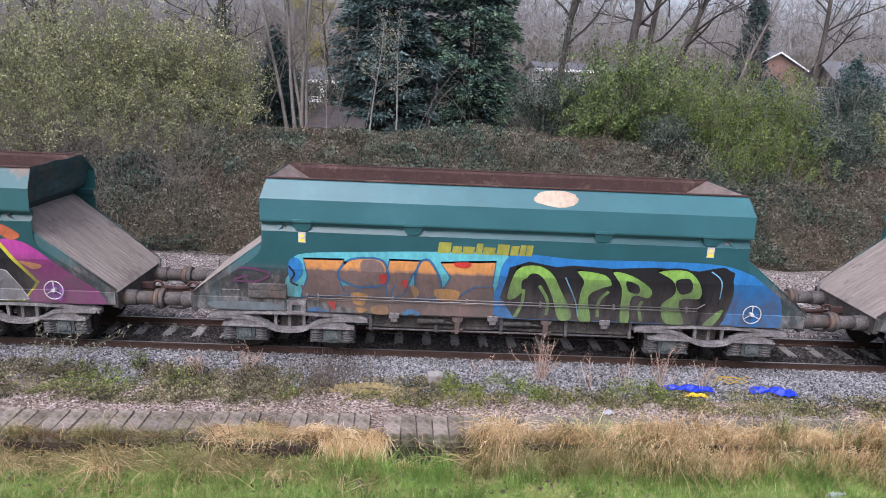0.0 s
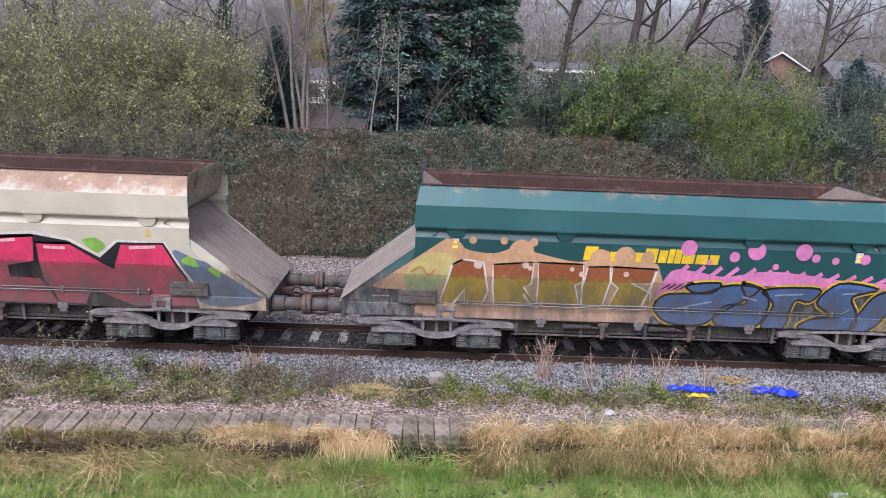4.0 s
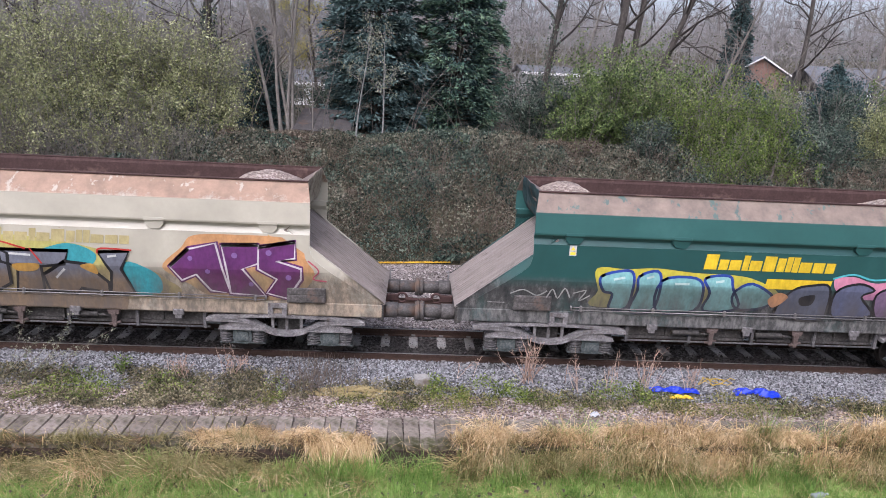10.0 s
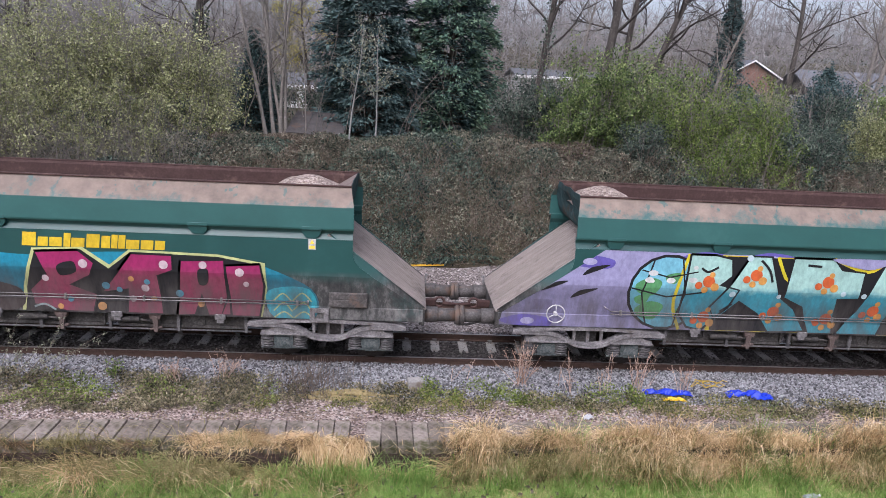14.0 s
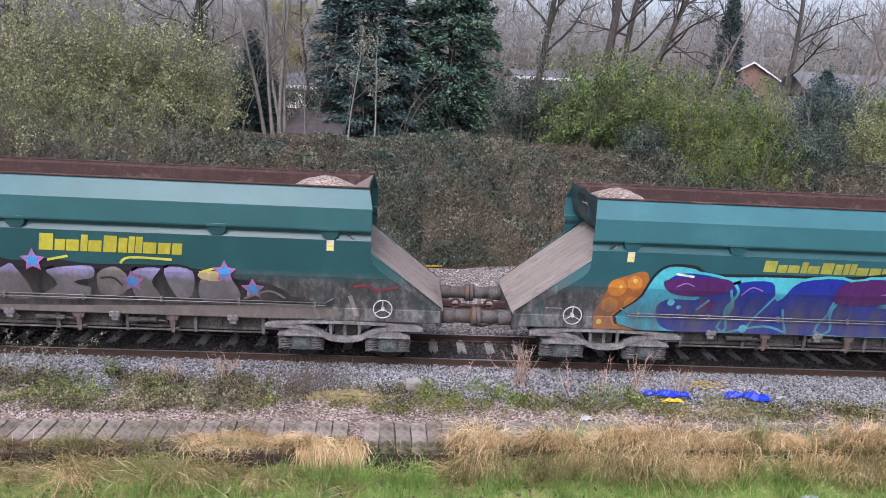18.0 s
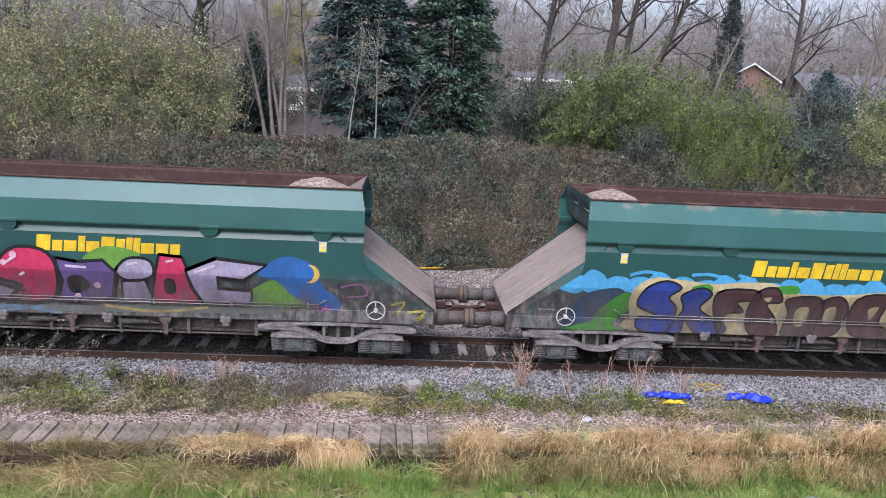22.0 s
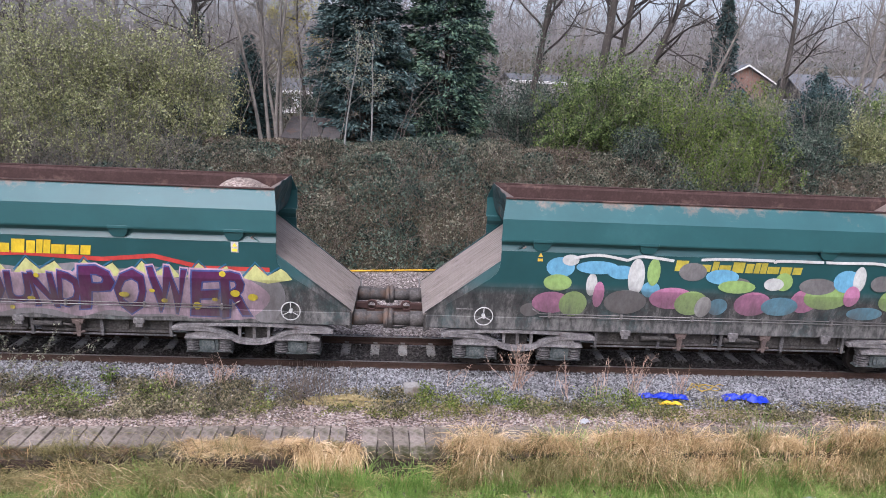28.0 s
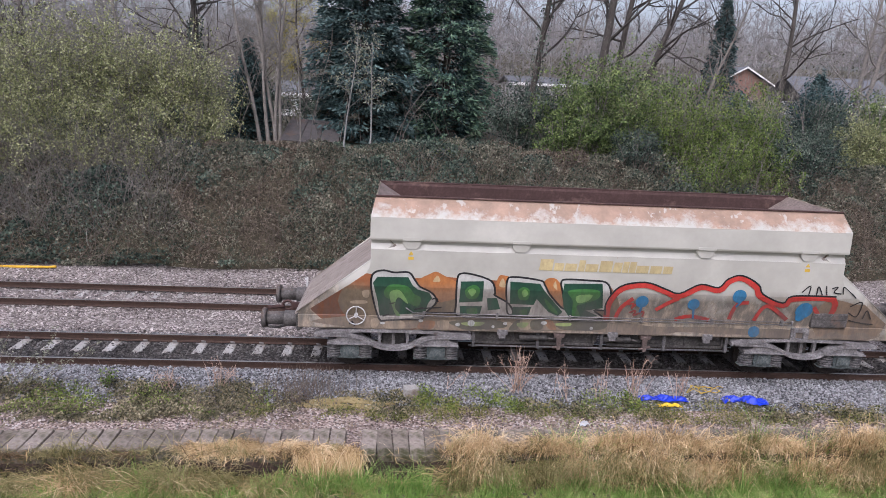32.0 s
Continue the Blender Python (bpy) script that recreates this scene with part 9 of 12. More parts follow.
    m.blob([(-2.37, 2.01), (-2.23, 2.06), (-2.10, 2.02), (-2.24, 1.96)], tint((0.45, 0.42, 0.62)), 7)
    m.blob([(-1.21, 2.52), (-1.07, 2.58), (-0.93, 2.53), (-1.07, 2.47)], tint((0.45, 0.42, 0.62)), 7)
    m.blob([(-1.03, 2.21), (-0.88, 2.27), (-0.75, 2.22), (-0.89, 2.16)], tint((0.45, 0.42, 0.62)), 7)
    m.blob([(-1.34, 1.93), (-1.19, 1.99), (-1.06, 1.94), (-1.21, 1.88)], tint((0.45, 0.42, 0.62)), 7)
    m.blob([(0.18, 2.36), (0.32, 2.41), (0.46, 2.37), (0.32, 2.31)], tint((0.45, 0.42, 0.62)), 7)
    m.blob([(0.48, 2.21), (0.62, 2.27), (0.76, 2.22), (0.62, 2.16)], tint((0.45, 0.42, 0.62)), 7)
    m.blob([(1.08, 2.07), (1.23, 2.13), (1.37, 2.08), (1.23, 2.02)], tint((0.45, 0.42, 0.62)), 7)
    m.blob([(0.88, 1.95), (1.02, 2.01), (1.17, 1.96), (1.02, 1.90)], tint((0.45, 0.42, 0.62)), 7)
    m.blob([(2.30, 2.54), (2.45, 2.60), (2.59, 2.55), (2.45, 2.49)], tint((0.45, 0.42, 0.62)), 7)
    m.blob([(2.10, 2.26), (2.25, 2.32), (2.39, 2.27), (2.25, 2.22)], tint((0.45, 0.42, 0.62)), 7)
    m.blob([(2.92, 2.61), (3.06, 2.67), (3.20, 2.62), (3.06, 2.56)], tint((0.45, 0.42, 0.62)), 7)
    m.blob([(3.28, 2.46), (3.42, 2.52), (3.57, 2.47), (3.43, 2.42)], tint((0.45, 0.42, 0.62)), 7)
    m.blob([(2.47, 2.12), (2.61, 2.17), (2.75, 2.13), (2.61, 2.07)], tint((0.45, 0.42, 0.62)), 7)
    m.blob([(3.24, 2.09), (3.38, 2.15), (3.53, 2.10), (3.39, 2.04)], tint((0.45, 0.42, 0.62)), 7)
    m.blob([(-0.03, 2.03), (0.11, 2.09), (0.25, 2.04), (0.11, 1.98)], tint((0.45, 0.42, 0.62)), 7)
    m.stroke([(-2.47, 2.21), (-2.33, 2.11), (-2.13, 2.17)], 0.05, K, 7)
    m.stroke([(-1.71, 2.60), (-1.57, 2.45), (-1.58, 2.24)], 0.05, K, 7)
    m.stroke([(-0.72, 2.64), (-0.54, 2.23)], 0.05, K, 7)
    m.stroke([(0.73, 2.64), (0.82, 2.38)], 0.05, K, 7)
    m.stroke([(3.52, 2.63), (3.64, 2.32)], 0.05, K, 7)
    m.stroke([(1.64, 2.03), (1.94, 2.10)], 0.05, K, 7)
    for x in (-0.9, 0.6, 2.3):
        m.blob([(x - 0.35, 2.73), (x - 0.25, 2.4), (x + 0.2, 2.38), (x + 0.35, 2.73)], tint((0.6, 0.52, 0.02)), 6)
        m.blob([(x - 0.28, 2.73), (x - 0.2, 2.46), (x + 0.16, 2.44), (x + 0.28, 2.73)], tint((0.08, 0.4, 0.5)), 7)
    for x, z, r in ((-4.1, 1.85, 0.55), (-4.95, 1.6, 0.3), (-3.1, 1.65, 0.4), (0.4, 1.5, 0.32), (1.1, 1.35, 0.22), (4.6, 1.8, 0.3), (5.2, 1.65, 0.34), (5.7, 1.45, 0.2)):
        m.blob([(x - r * 0.35, z), (x + r * 0.35, z), (x + r * 0.45, 1.05), (x - r * 0.45, 1.05)], tint((0.5, 0.38, 0.26)), 7, "painted_stalk")
        m.blob([(x - r * 1.05, z - 0.1), (x - r * 0.6, z + r * 0.5), (x, z + r * 0.72), (x + r * 0.7, z + r * 0.45), (x + r * 1.05, z - 0.1), (x, z - 0.05)], K, 8, "painted_cap")
        m.blob([(x - r * 0.95, z - 0.06), (x - r * 0.55, z + r * 0.42), (x, z + r * 0.62), (x + r * 0.65, z + r * 0.38), (x + r * 0.95, z - 0.06), (x, z - 0.02)], tint((0.45, 0.03, 0.03)), 9, "painted_cap")
        for q in range(4):
            m.disc(x + m.r.uniform(-0.6, 0.6) * r, z + m.r.uniform(0.05, 0.4) * r, 0.045, W, 10)

    m = murals[15]
    tones = [tint((0.16, 0.4, 0.58), (0.13, 0.28, 0.36)), tint((0.5, 0.2, 0.34), (0.38, 0.17, 0.27)), tint((0.29, 0.43, 0.14), (0.25, 0.34, 0.14)), tint((0.55, 0.55, 0.53), (0.36, 0.35, 0.34)), tint((0.17, 0.16, 0.16))]
    m.disc(-3.77, 2.45, 0.30, tones[0], 0, "paint_patch", 0.73)
    m.disc(-3.57, 2.61, 0.18, tones[3], 1, "paint_patch", 0.67)
    m.disc(-3.81, 2.12, 0.30, tones[2], 2, "paint_patch", 0.60)
    m.disc(-3.90, 1.66, 0.41, tones[1], 3, "paint_patch", 0.62)
    m.disc(-3.43, 1.64, 0.30, tones[2], 4, "paint_patch", 1.00)
    m.disc(-2.99, 2.47, 0.46, tones[0], 5, "paint_patch", 0.31)
    m.disc(-3.08, 2.09, 0.12, tones[3], 0, "paint_patch", 2.08)
    m.disc(-2.91, 1.87, 0.12, tones[1], 1, "paint_patch", 2.50)
    m.disc(-2.47, 2.38, 0.30, tones[0], 2, "paint_patch", 0.50)
    m.disc(-2.15, 2.29, 0.18, tones[3], 3, "paint_patch", 2.22)
    m.disc(-1.79, 2.41, 0.14, tones[2], 4, "paint_patch", 2.14)
    m.disc(-2.32, 1.72, 0.46, tones[4], 5, "paint_patch", 0.62)
    m.disc(-1.81, 2.02, 0.20, tones[0], 0, "paint_patch", 0.90)
    m.disc(-1.32, 1.83, 0.49, tones[1], 1, "paint_patch", 0.52)
    m.disc(-0.88, 1.73, 0.36, tones[2], 2, "paint_patch", 0.80)
    m.disc(-0.60, 1.65, 0.18, tones[3], 3, "paint_patch", 1.39)
    m.disc(-0.30, 2.35, 0.36, tones[0], 4, "paint_patch", 0.46)
    m.disc(0.04, 2.14, 0.41, tones[2], 5, "paint_patch", 0.35)
    m.disc(0.03, 2.22, 0.30, tones[4], 0, "paint_patch", 0.40)
    m.disc(-0.28, 1.66, 0.22, tones[0], 1, "paint_patch", 0.91)
    m.disc(0.47, 1.75, 0.41, tones[1], 2, "paint_patch", 0.70)
    m.disc(1.08, 1.71, 0.41, tones[0], 3, "paint_patch", 0.55)
    m.disc(1.05, 2.28, 0.20, tones[2], 4, "paint_patch", 1.00)
    m.disc(0.84, 2.22, 0.22, tones[3], 5, "paint_patch", 0.64)
    m.disc(1.60, 1.85, 0.32, tones[1], 0, "paint_patch", 0.88)
    m.disc(2.07, 1.95, 0.51, tones[2], 1, "paint_patch", 0.56)
    m.disc(1.82, 2.20, 0.41, tones[4], 2, "paint_patch", 0.45)
    m.disc(2.45, 2.33, 0.30, tones[0], 3, "paint_patch", 0.83)
    m.disc(2.72, 2.39, 0.14, tones[3], 4, "paint_patch", 2.00)
    m.disc(2.61, 2.00, 0.18, tones[1], 5, "paint_patch", 1.33)
    m.disc(3.04, 1.59, 0.41, tones[0], 0, "paint_patch", 0.38)
    m.disc(3.57, 1.92, 0.32, tones[2], 1, "paint_patch", 0.81)
    m.disc(3.82, 2.38, 0.18, tones[1], 2, "paint_patch", 0.67)
    m.disc(3.82, 2.04, 0.28, tones[3], 3, "paint_patch", 0.79)
    m.disc(3.22, 2.30, 0.24, tones[4], 4, "paint_patch", 0.75)
    m.disc(4.39, 1.98, 0.36, tones[4], 5, "paint_patch", 0.80)
    m.disc(4.71, 1.65, 0.37, tones[4], 0, "paint_patch", 0.61)
    m.disc(-4.32, 1.47, 0.22, tones[4], 1, "paint_patch", 0.73)
    m.disc(-0.95, 2.44, 0.30, tones[4], 2, "paint_patch", 0.67)
    m.stroke([(-3.52, 2.66), (-3.00, 2.74), (-2.38, 2.65)], 0.06, W, 7)
    m.stroke([(-2.38, 2.65), (-2.07, 2.74), (-1.39, 2.67)], 0.06, W, 7)
    m.stroke([(-0.81, 2.71), (-0.29, 2.74), (0.77, 2.74)], 0.06, W, 7)
    m.stroke([(0.79, 2.68), (0.90, 2.74), (1.85, 2.74)], 0.06, W, 7)
    m.stroke([(1.90, 2.74), (2.27, 2.74), (3.16, 2.74), (3.31, 2.58), (3.48, 2.20)], 0.06, W, 7)
    m.sign(-1.35, 1.43, 2.45, 2.68, tint((0.45, 0.38, 0.05)), 0)

    m = murals[16]
    m.cloud(-5.6, 5.2, 1.05, 2.2, tint((0.24, 0.23, 0.24)), 0, 18, 0.1)
    m.line([(-5.0, 2.2), (-4.2, 2.38), (-2.6, 2.48), (-1.4, 2.3), (0.0, 2.4), (1.6, 2.32), (2.6, 2.42), (3.6, 2.2), (4.9, 2.2)], 0.09, tint((0.5, 0.05, 0.04)), 1)
    for k in range(9):
        x = -4.6 + k * 1.12
        m.poly([(x, 2.0), (x + 0.25, 2.3), (x + 0.5, 2.06), (x + 0.8, 2.25), (x + 1.0, 2.0), (x + 0.5, 1.9)], tint((0.55, 0.55, 0.22)), 1)
        m.line([(x, 2.05), (x + 0.25, 2.35), (x + 0.5, 2.1), (x + 0.8, 2.3)], 0.035, tint((0.04, 0.15, 0.25)), 2)
    pk, pu = tint((0.55, 0.36, 0.45), (0.42, 0.3, 0.36)), tint((0.1, 0.015, 0.08), (0.09, 0.02, 0.07))
    m.cloud(-3.3, 4.8, 1.1, 2.05, pk, 1, 14, 0.12)
    m.word("NEW", -3.2, -1.35, 1.55, 2.25, [pu], tint((0.06, 0.09, 0.28)), pk, 2, 0.06, 1.0)
    m.word("SOUND", -1.35, 1.15, 1.28, 1.95, [pu], tint((0.06, 0.09, 0.28)), pk, 2, 0.06, 1.0)
    m.word("POWER", 1.1, 4.5, 1.22, 2.1, [pu], tint((0.06, 0.09, 0.28)), pk, 2, 0.06, 1.0)
    m.disc(-4.0, 1.9, 0.34, tint((0.07, 0.035, 0.025)), 3)
    m.disc(-4.6, 1.62, 0.22, tint((0.06, 0.03, 0.022)), 3)
    m.disc(-3.35, 1.62, 0.22, tint((0.06, 0.03, 0.022)), 3)
    m.cloud(-4.6, -3.4, 1.05, 1.5, tint((0.36, 0.45, 0.14)), 2, 5)
    m.shine(-4.8, 4.8, 1.1, 2.1, 16, tint((0.62, 0.5, 0.03)), 7, 0.1)
    m.sign(-1.37, 1.41, 2.4, 2.68, YEL, 2)

    m = murals[17]
    m.cloud(-6.2, -3.6, 1.05, 1.95, tint((0.22, 0.08, 0.035)), 0, 7, 0.14)
    m.cloud(-5.6, 0.2, 1.02, 2.2, tint((0.3, 0.11, 0.045), (0.2, 0.15, 0.1)), 0, 10, 0.14)
    m.cloud(-6.2, 6.2, 1.02, 1.25, tint((0.26, 0.2, 0.15)), 0, 18, 0.08)
    m.cloud(4.6, 6.3, 1.1, 1.9, tint((0.27, 0.19, 0.13)), 0, 5)
    gr, mg, lg = tint((0.014, 0.062, 0.035), (0.03, 0.08, 0.05)), tint((0.05, 0.2, 0.04), (0.06, 0.15, 0.05)), tint((0.17, 0.4, 0.08), (0.2, 0.34, 0.12))
    pa, rust, cr = tint((0.5, 0.49, 0.46), (0.42, 0.38, 0.34)), tint((0.42, 0.16, 0.05), (0.3, 0.16, 0.09)), tint((0.5, 0.36, 0.2))
    m.blob([(-4.19, 1.98), (-4.02, 2.15), (-3.85, 2.25), (-3.68, 2.32), (-3.51, 2.24), (-3.23, 2.11), (-2.89, 1.89), (-3.82, 1.60)], rust, 0)
    m.blob([(-2.42, 2.03), (-2.39, 2.23), (-2.29, 2.29), (-1.97, 2.14), (-2.05, 1.66), (-2.37, 1.71)], rust, 0)
    m.blob([(-1.50, 1.93), (-1.39, 2.21), (-1.22, 2.26), (-1.06, 2.13), (-0.85, 1.82), (-1.14, 1.55)], rust, 0)
    m.blob([(-3.74, 2.11), (-3.65, 2.24), (-3.59, 2.12)], cr, 2)
    m.blob([(-2.36, 2.06), (-2.29, 2.23), (-2.22, 2.04)], cr, 2)
    m.blob([(-1.22, 2.09), (-1.18, 2.19), (-1.13, 2.01)], cr, 2)
    m.shape([(-5.01, 2.12), (-4.94, 2.27), (-4.75, 2.32), (-4.53, 2.28), (-4.24, 2.29), (-4.11, 2.13), (-4.00, 1.99), (-3.80, 1.89), (-3.67, 1.76), (-3.66, 1.61), (-3.83, 1.41), (-3.95, 1.24), (-4.24, 1.23), (-4.73, 1.19), (-4.80, 1.19), (-4.89, 1.37), (-4.99, 1.83)], pa, K, 0.04, None, 0, True)
    m.shape([(-3.24, 2.15), (-3.16, 2.30), (-2.88, 2.28), (-2.52, 2.15), (-2.43, 1.91), (-2.43, 1.84), (-2.12, 1.65), (-2.03, 1.39), (-2.55, 1.35), (-3.18, 1.33), (-3.23, 1.62)], pa, K, 0.04, None, 0, True)
    m.shape([(-2.20, 2.16), (-2.06, 2.26), (-1.50, 2.20), (-1.39, 2.09), (-1.26, 1.88), (-0.93, 1.56), (-1.01, 1.95), (-1.06, 2.17), (-0.95, 2.24), (-0.46, 2.23), (-0.11, 2.20), (0.02, 1.98), (0.02, 1.58), (-0.28, 1.55), (-0.08, 1.36), (-0.77, 1.29), (-1.37, 1.33), (-2.05, 1.36), (-2.17, 1.72)], pa, K, 0.04, None, 0, True)
    m.shape([(-4.97, 2.05), (-4.88, 2.18), (-4.25, 2.19), (-4.16, 2.03), (-4.05, 1.93), (-3.80, 1.86), (-3.74, 1.74), (-3.82, 1.60), (-3.87, 1.40), (-4.12, 1.36), (-4.82, 1.29), (-4.87, 1.64)], gr, None, 0.05, None, 2, False)
    m.shape([(-3.16, 2.13), (-2.68, 2.15), (-2.68, 1.69), (-3.17, 1.65)], gr, None, 0.05, None, 2, False)
    m.shape([(-3.15, 1.57), (-2.68, 1.58), (-2.71, 1.40), (-3.13, 1.36)], gr, None, 0.05, None, 2, False)
    m.shape([(-2.59, 1.77), (-2.38, 1.78), (-2.29, 1.52), (-2.55, 1.48)], gr, None, 0.05, None, 2, False)
    m.shape([(-2.13, 2.16), (-1.50, 2.13), (-1.38, 1.96), (-1.12, 1.68), (-0.95, 1.49), (-1.04, 1.39), (-1.25, 1.48), (-1.54, 1.78), (-1.59, 1.64), (-2.10, 1.65)], gr, None, 0.05, None, 2, False)
    m.shape([(-2.03, 1.58), (-1.63, 1.59), (-1.68, 1.37), (-2.01, 1.36)], gr, None, 0.05, None, 2, False)
    m.shape([(-0.99, 2.15), (-0.18, 2.17), (-0.10, 1.61), (-0.45, 1.54), (-0.18, 1.42), (-0.77, 1.34), (-0.93, 1.56), (-1.01, 1.88)], gr, None, 0.05, None, 2, False)
    m.blob([(-4.74, 1.86), (-4.61, 2.02), (-4.27, 2.00), (-4.12, 1.83), (-3.97, 1.73), (-4.03, 1.53), (-4.19, 1.59), (-4.38, 1.72), (-4.56, 1.69), (-4.70, 1.73)], mg, 5)
    m.blob([(-3.06, 1.95), (-2.88, 2.07), (-2.75, 1.96), (-2.82, 1.76), (-3.00, 1.76)], mg, 5)
    m.blob([(-1.96, 1.95), (-1.85, 2.05), (-1.71, 1.98), (-1.73, 1.77), (-1.90, 1.77)], mg, 5)
    m.blob([(-0.89, 2.00), (-0.28, 2.03), (-0.23, 1.84), (-0.53, 1.70), (-0.67, 1.63), (-0.56, 1.41), (-0.73, 1.40), (-0.77, 1.76)], mg, 5)
    m.blob([(-1.38, 1.81), (-1.11, 1.55), (-1.06, 1.44), (-1.26, 1.57)], mg, 5)
    m.blob([(-2.99, 1.50), (-2.80, 1.53), (-2.78, 1.40), (-2.96, 1.38)], mg, 5)
    m.blob([(-1.87, 1.50), (-1.73, 1.53), (-1.72, 1.40), (-1.84, 1.40)], mg, 5)
    m.blob([(-4.62, 1.84), (-4.43, 1.91), (-4.27, 1.69), (-4.25, 1.59), (-4.44, 1.74), (-4.51, 1.52), (-4.39, 1.32), (-4.48, 1.32), (-4.58, 1.58)], lg, 6)
    m.blob([(-3.00, 1.93), (-2.91, 1.99), (-2.83, 1.92), (-2.91, 1.81)], lg, 6)
    m.blob([(-1.87, 1.95), (-1.80, 2.00), (-1.73, 1.90), (-1.82, 1.82)], lg, 6)
    m.blob([(-0.70, 1.88), (-0.38, 1.92), (-0.44, 1.78), (-0.65, 1.72)], lg, 6)
    m.blob([(-5.41, 1.62), (-5.13, 1.64), (-5.10, 1.57), (-5.40, 1.56)], tint((0.4, 0.31, 0.22)), 1)
    m.blob([(-5.19, 1.85), (-5.05, 1.88), (-5.06, 1.72), (-5.16, 1.72)], tint((0.4, 0.31, 0.22)), 1)
    m.blob([(-4.99, 1.21), (-4.81, 1.22), (-4.88, 1.04), (-4.99, 1.04)], tint((0.4, 0.31, 0.22)), 1)
    m.blob([(-4.71, 1.03), (-4.67, 1.18), (-4.34, 1.19), (-4.30, 1.03)], tint((0.4, 0.31, 0.22)), 1)
    m.blob([(-1.84, 1.27), (-1.60, 1.28), (-1.62, 1.08), (-1.84, 1.07)], tint((0.4, 0.31, 0.22)), 1)
    m.blob([(-2.43, 1.18), (-2.08, 1.23), (-1.96, 1.09), (-2.25, 1.05)], tint((0.4, 0.31, 0.22)), 1)
    m.blob([(-3.60, 1.20), (-3.37, 1.22), (-3.37, 1.03), (-3.54, 1.03)], tint((0.4, 0.31, 0.22)), 1)
    m.blob([(-3.31, 1.21), (-2.37, 1.26), (-2.13, 1.11), (-2.90, 1.03), (-3.19, 1.09)], tint((0.05, 0.085, 0.045), (0.12, 0.11, 0.08)), 1)
    m.blob([(-1.01, 1.25), (-0.05, 1.30), (-0.05, 1.11), (-0.88, 1.08)], tint((0.05, 0.085, 0.045), (0.12, 0.11, 0.08)), 1)
    m.blob([(-1.96, 1.23), (-1.84, 1.27), (-1.90, 1.06), (-2.07, 1.06)], tint((0.05, 0.085, 0.045), (0.12, 0.11, 0.08)), 1)
    m.blob([(-1.60, 1.26), (-1.37, 1.27), (-1.36, 1.08), (-1.58, 1.08)], tint((0.05, 0.085, 0.045), (0.12, 0.11, 0.08)), 1)
    m.blob([(-3.07, 1.19), (-2.61, 1.21), (-2.72, 1.12), (-3.02, 1.13)], tint((0.3, 0.36, 0.14)), 3)
    m.blob([(-1.07, 1.22), (-0.75, 1.24), (-0.77, 1.17), (-1.03, 1.17)], tint((0.3, 0.36, 0.14)), 3)
    m.blob([(-1.90, 1.21), (-1.66, 1.22), (-1.72, 1.12), (-1.86, 1.12)], tint((0.3, 0.36, 0.14)), 3)
    m.blob([(-3.95, 1.19), (-3.66, 1.20), (-3.72, 1.03), (-4.01, 1.03)], rust, 1)
    m.blob([(-1.31, 1.27), (-1.15, 1.28), (-1.05, 1.09), (-1.20, 1.09)], rust, 1)
    m.stroke([(-3.94, 1.49), (-3.53, 1.53)], 0.03, K, 6)
    m.stroke([(-3.89, 1.40), (-3.25, 1.41)], 0.03, K, 6)
    m.stroke([(-4.11, 1.46), (-3.91, 1.51)], 0.03, K, 6)
    m.stroke([(-3.75, 1.71), (-3.65, 1.74), (-3.61, 1.65)], 0.03, K, 6)
    m.stroke([(-4.76, 1.29), (-4.62, 1.34)], 0.03, K, 6)
    m.stroke([(-4.62, 1.58), (-4.51, 1.61)], 0.03, K, 6)
    m.stroke([(-5.45, 1.10), (-5.39, 1.15), (-5.34, 1.06)], 0.03, K, 6)
    rd = tint((0.5, 0.045, 0.035))
    m.stroke([(0.02, 1.34), (0.02, 1.73), (0.24, 2.07), (0.73, 2.17), (1.16, 2.05), (1.50, 1.94), (1.95, 2.16), (2.35, 2.10), (2.54, 2.30), (2.81, 2.38), (3.15, 2.19), (3.27, 1.99), (3.84, 1.79), (4.01, 1.95), (4.91, 1.95), (4.93, 1.48)], 0.13, rd, 3)
    m.stroke([(-0.02, 1.44), (-0.04, 1.77), (0.20, 2.12), (0.73, 2.23), (1.17, 2.10), (1.49, 2.01), (1.92, 2.22), (2.32, 2.16), (2.50, 2.35), (2.80, 2.44), (3.19, 2.25), (3.32, 2.04), (3.80, 1.85), (3.98, 2.02), (4.95, 2.03)], 0.035, K, 4)
    m.stroke([(1.05, 1.60), (1.32, 1.79), (1.51, 1.89)], 0.09, rd, 3)
    m.stroke([(2.71, 1.42), (2.80, 1.77), (3.05, 1.84)], 0.09, rd, 3)
    m.stroke([(1.51, 1.38), (1.83, 1.47), (2.27, 1.39)], 0.09, rd, 3)
    m.stroke([(3.27, 1.40), (3.39, 1.71), (3.58, 1.74), (4.00, 1.44)], 0.09, rd, 3)
    m.stroke([(0.21, 1.37), (0.30, 1.64), (0.52, 1.86)], 0.09, rd, 3)
    m.stroke([(4.52, 1.77), (4.74, 1.50)], 0.09, rd, 3)
    m.stroke([(0.42, 1.71), (0.54, 1.74), (0.52, 1.62), (0.63, 1.75), (0.73, 1.65)], 0.04, rd, 5)
    m.stroke([(0.48, 1.52), (0.62, 1.57), (0.59, 1.45), (0.79, 1.56), (0.79, 1.43)], 0.04, rd, 5)
    m.disc(0.72, 1.79, 0.14, tint((0.04, 0.18, 0.34)), 5)
    m.disc(1.85, 1.76, 0.13, tint((0.04, 0.18, 0.34)), 5)
    m.disc(2.81, 1.98, 0.15, tint((0.04, 0.18, 0.34)), 5)
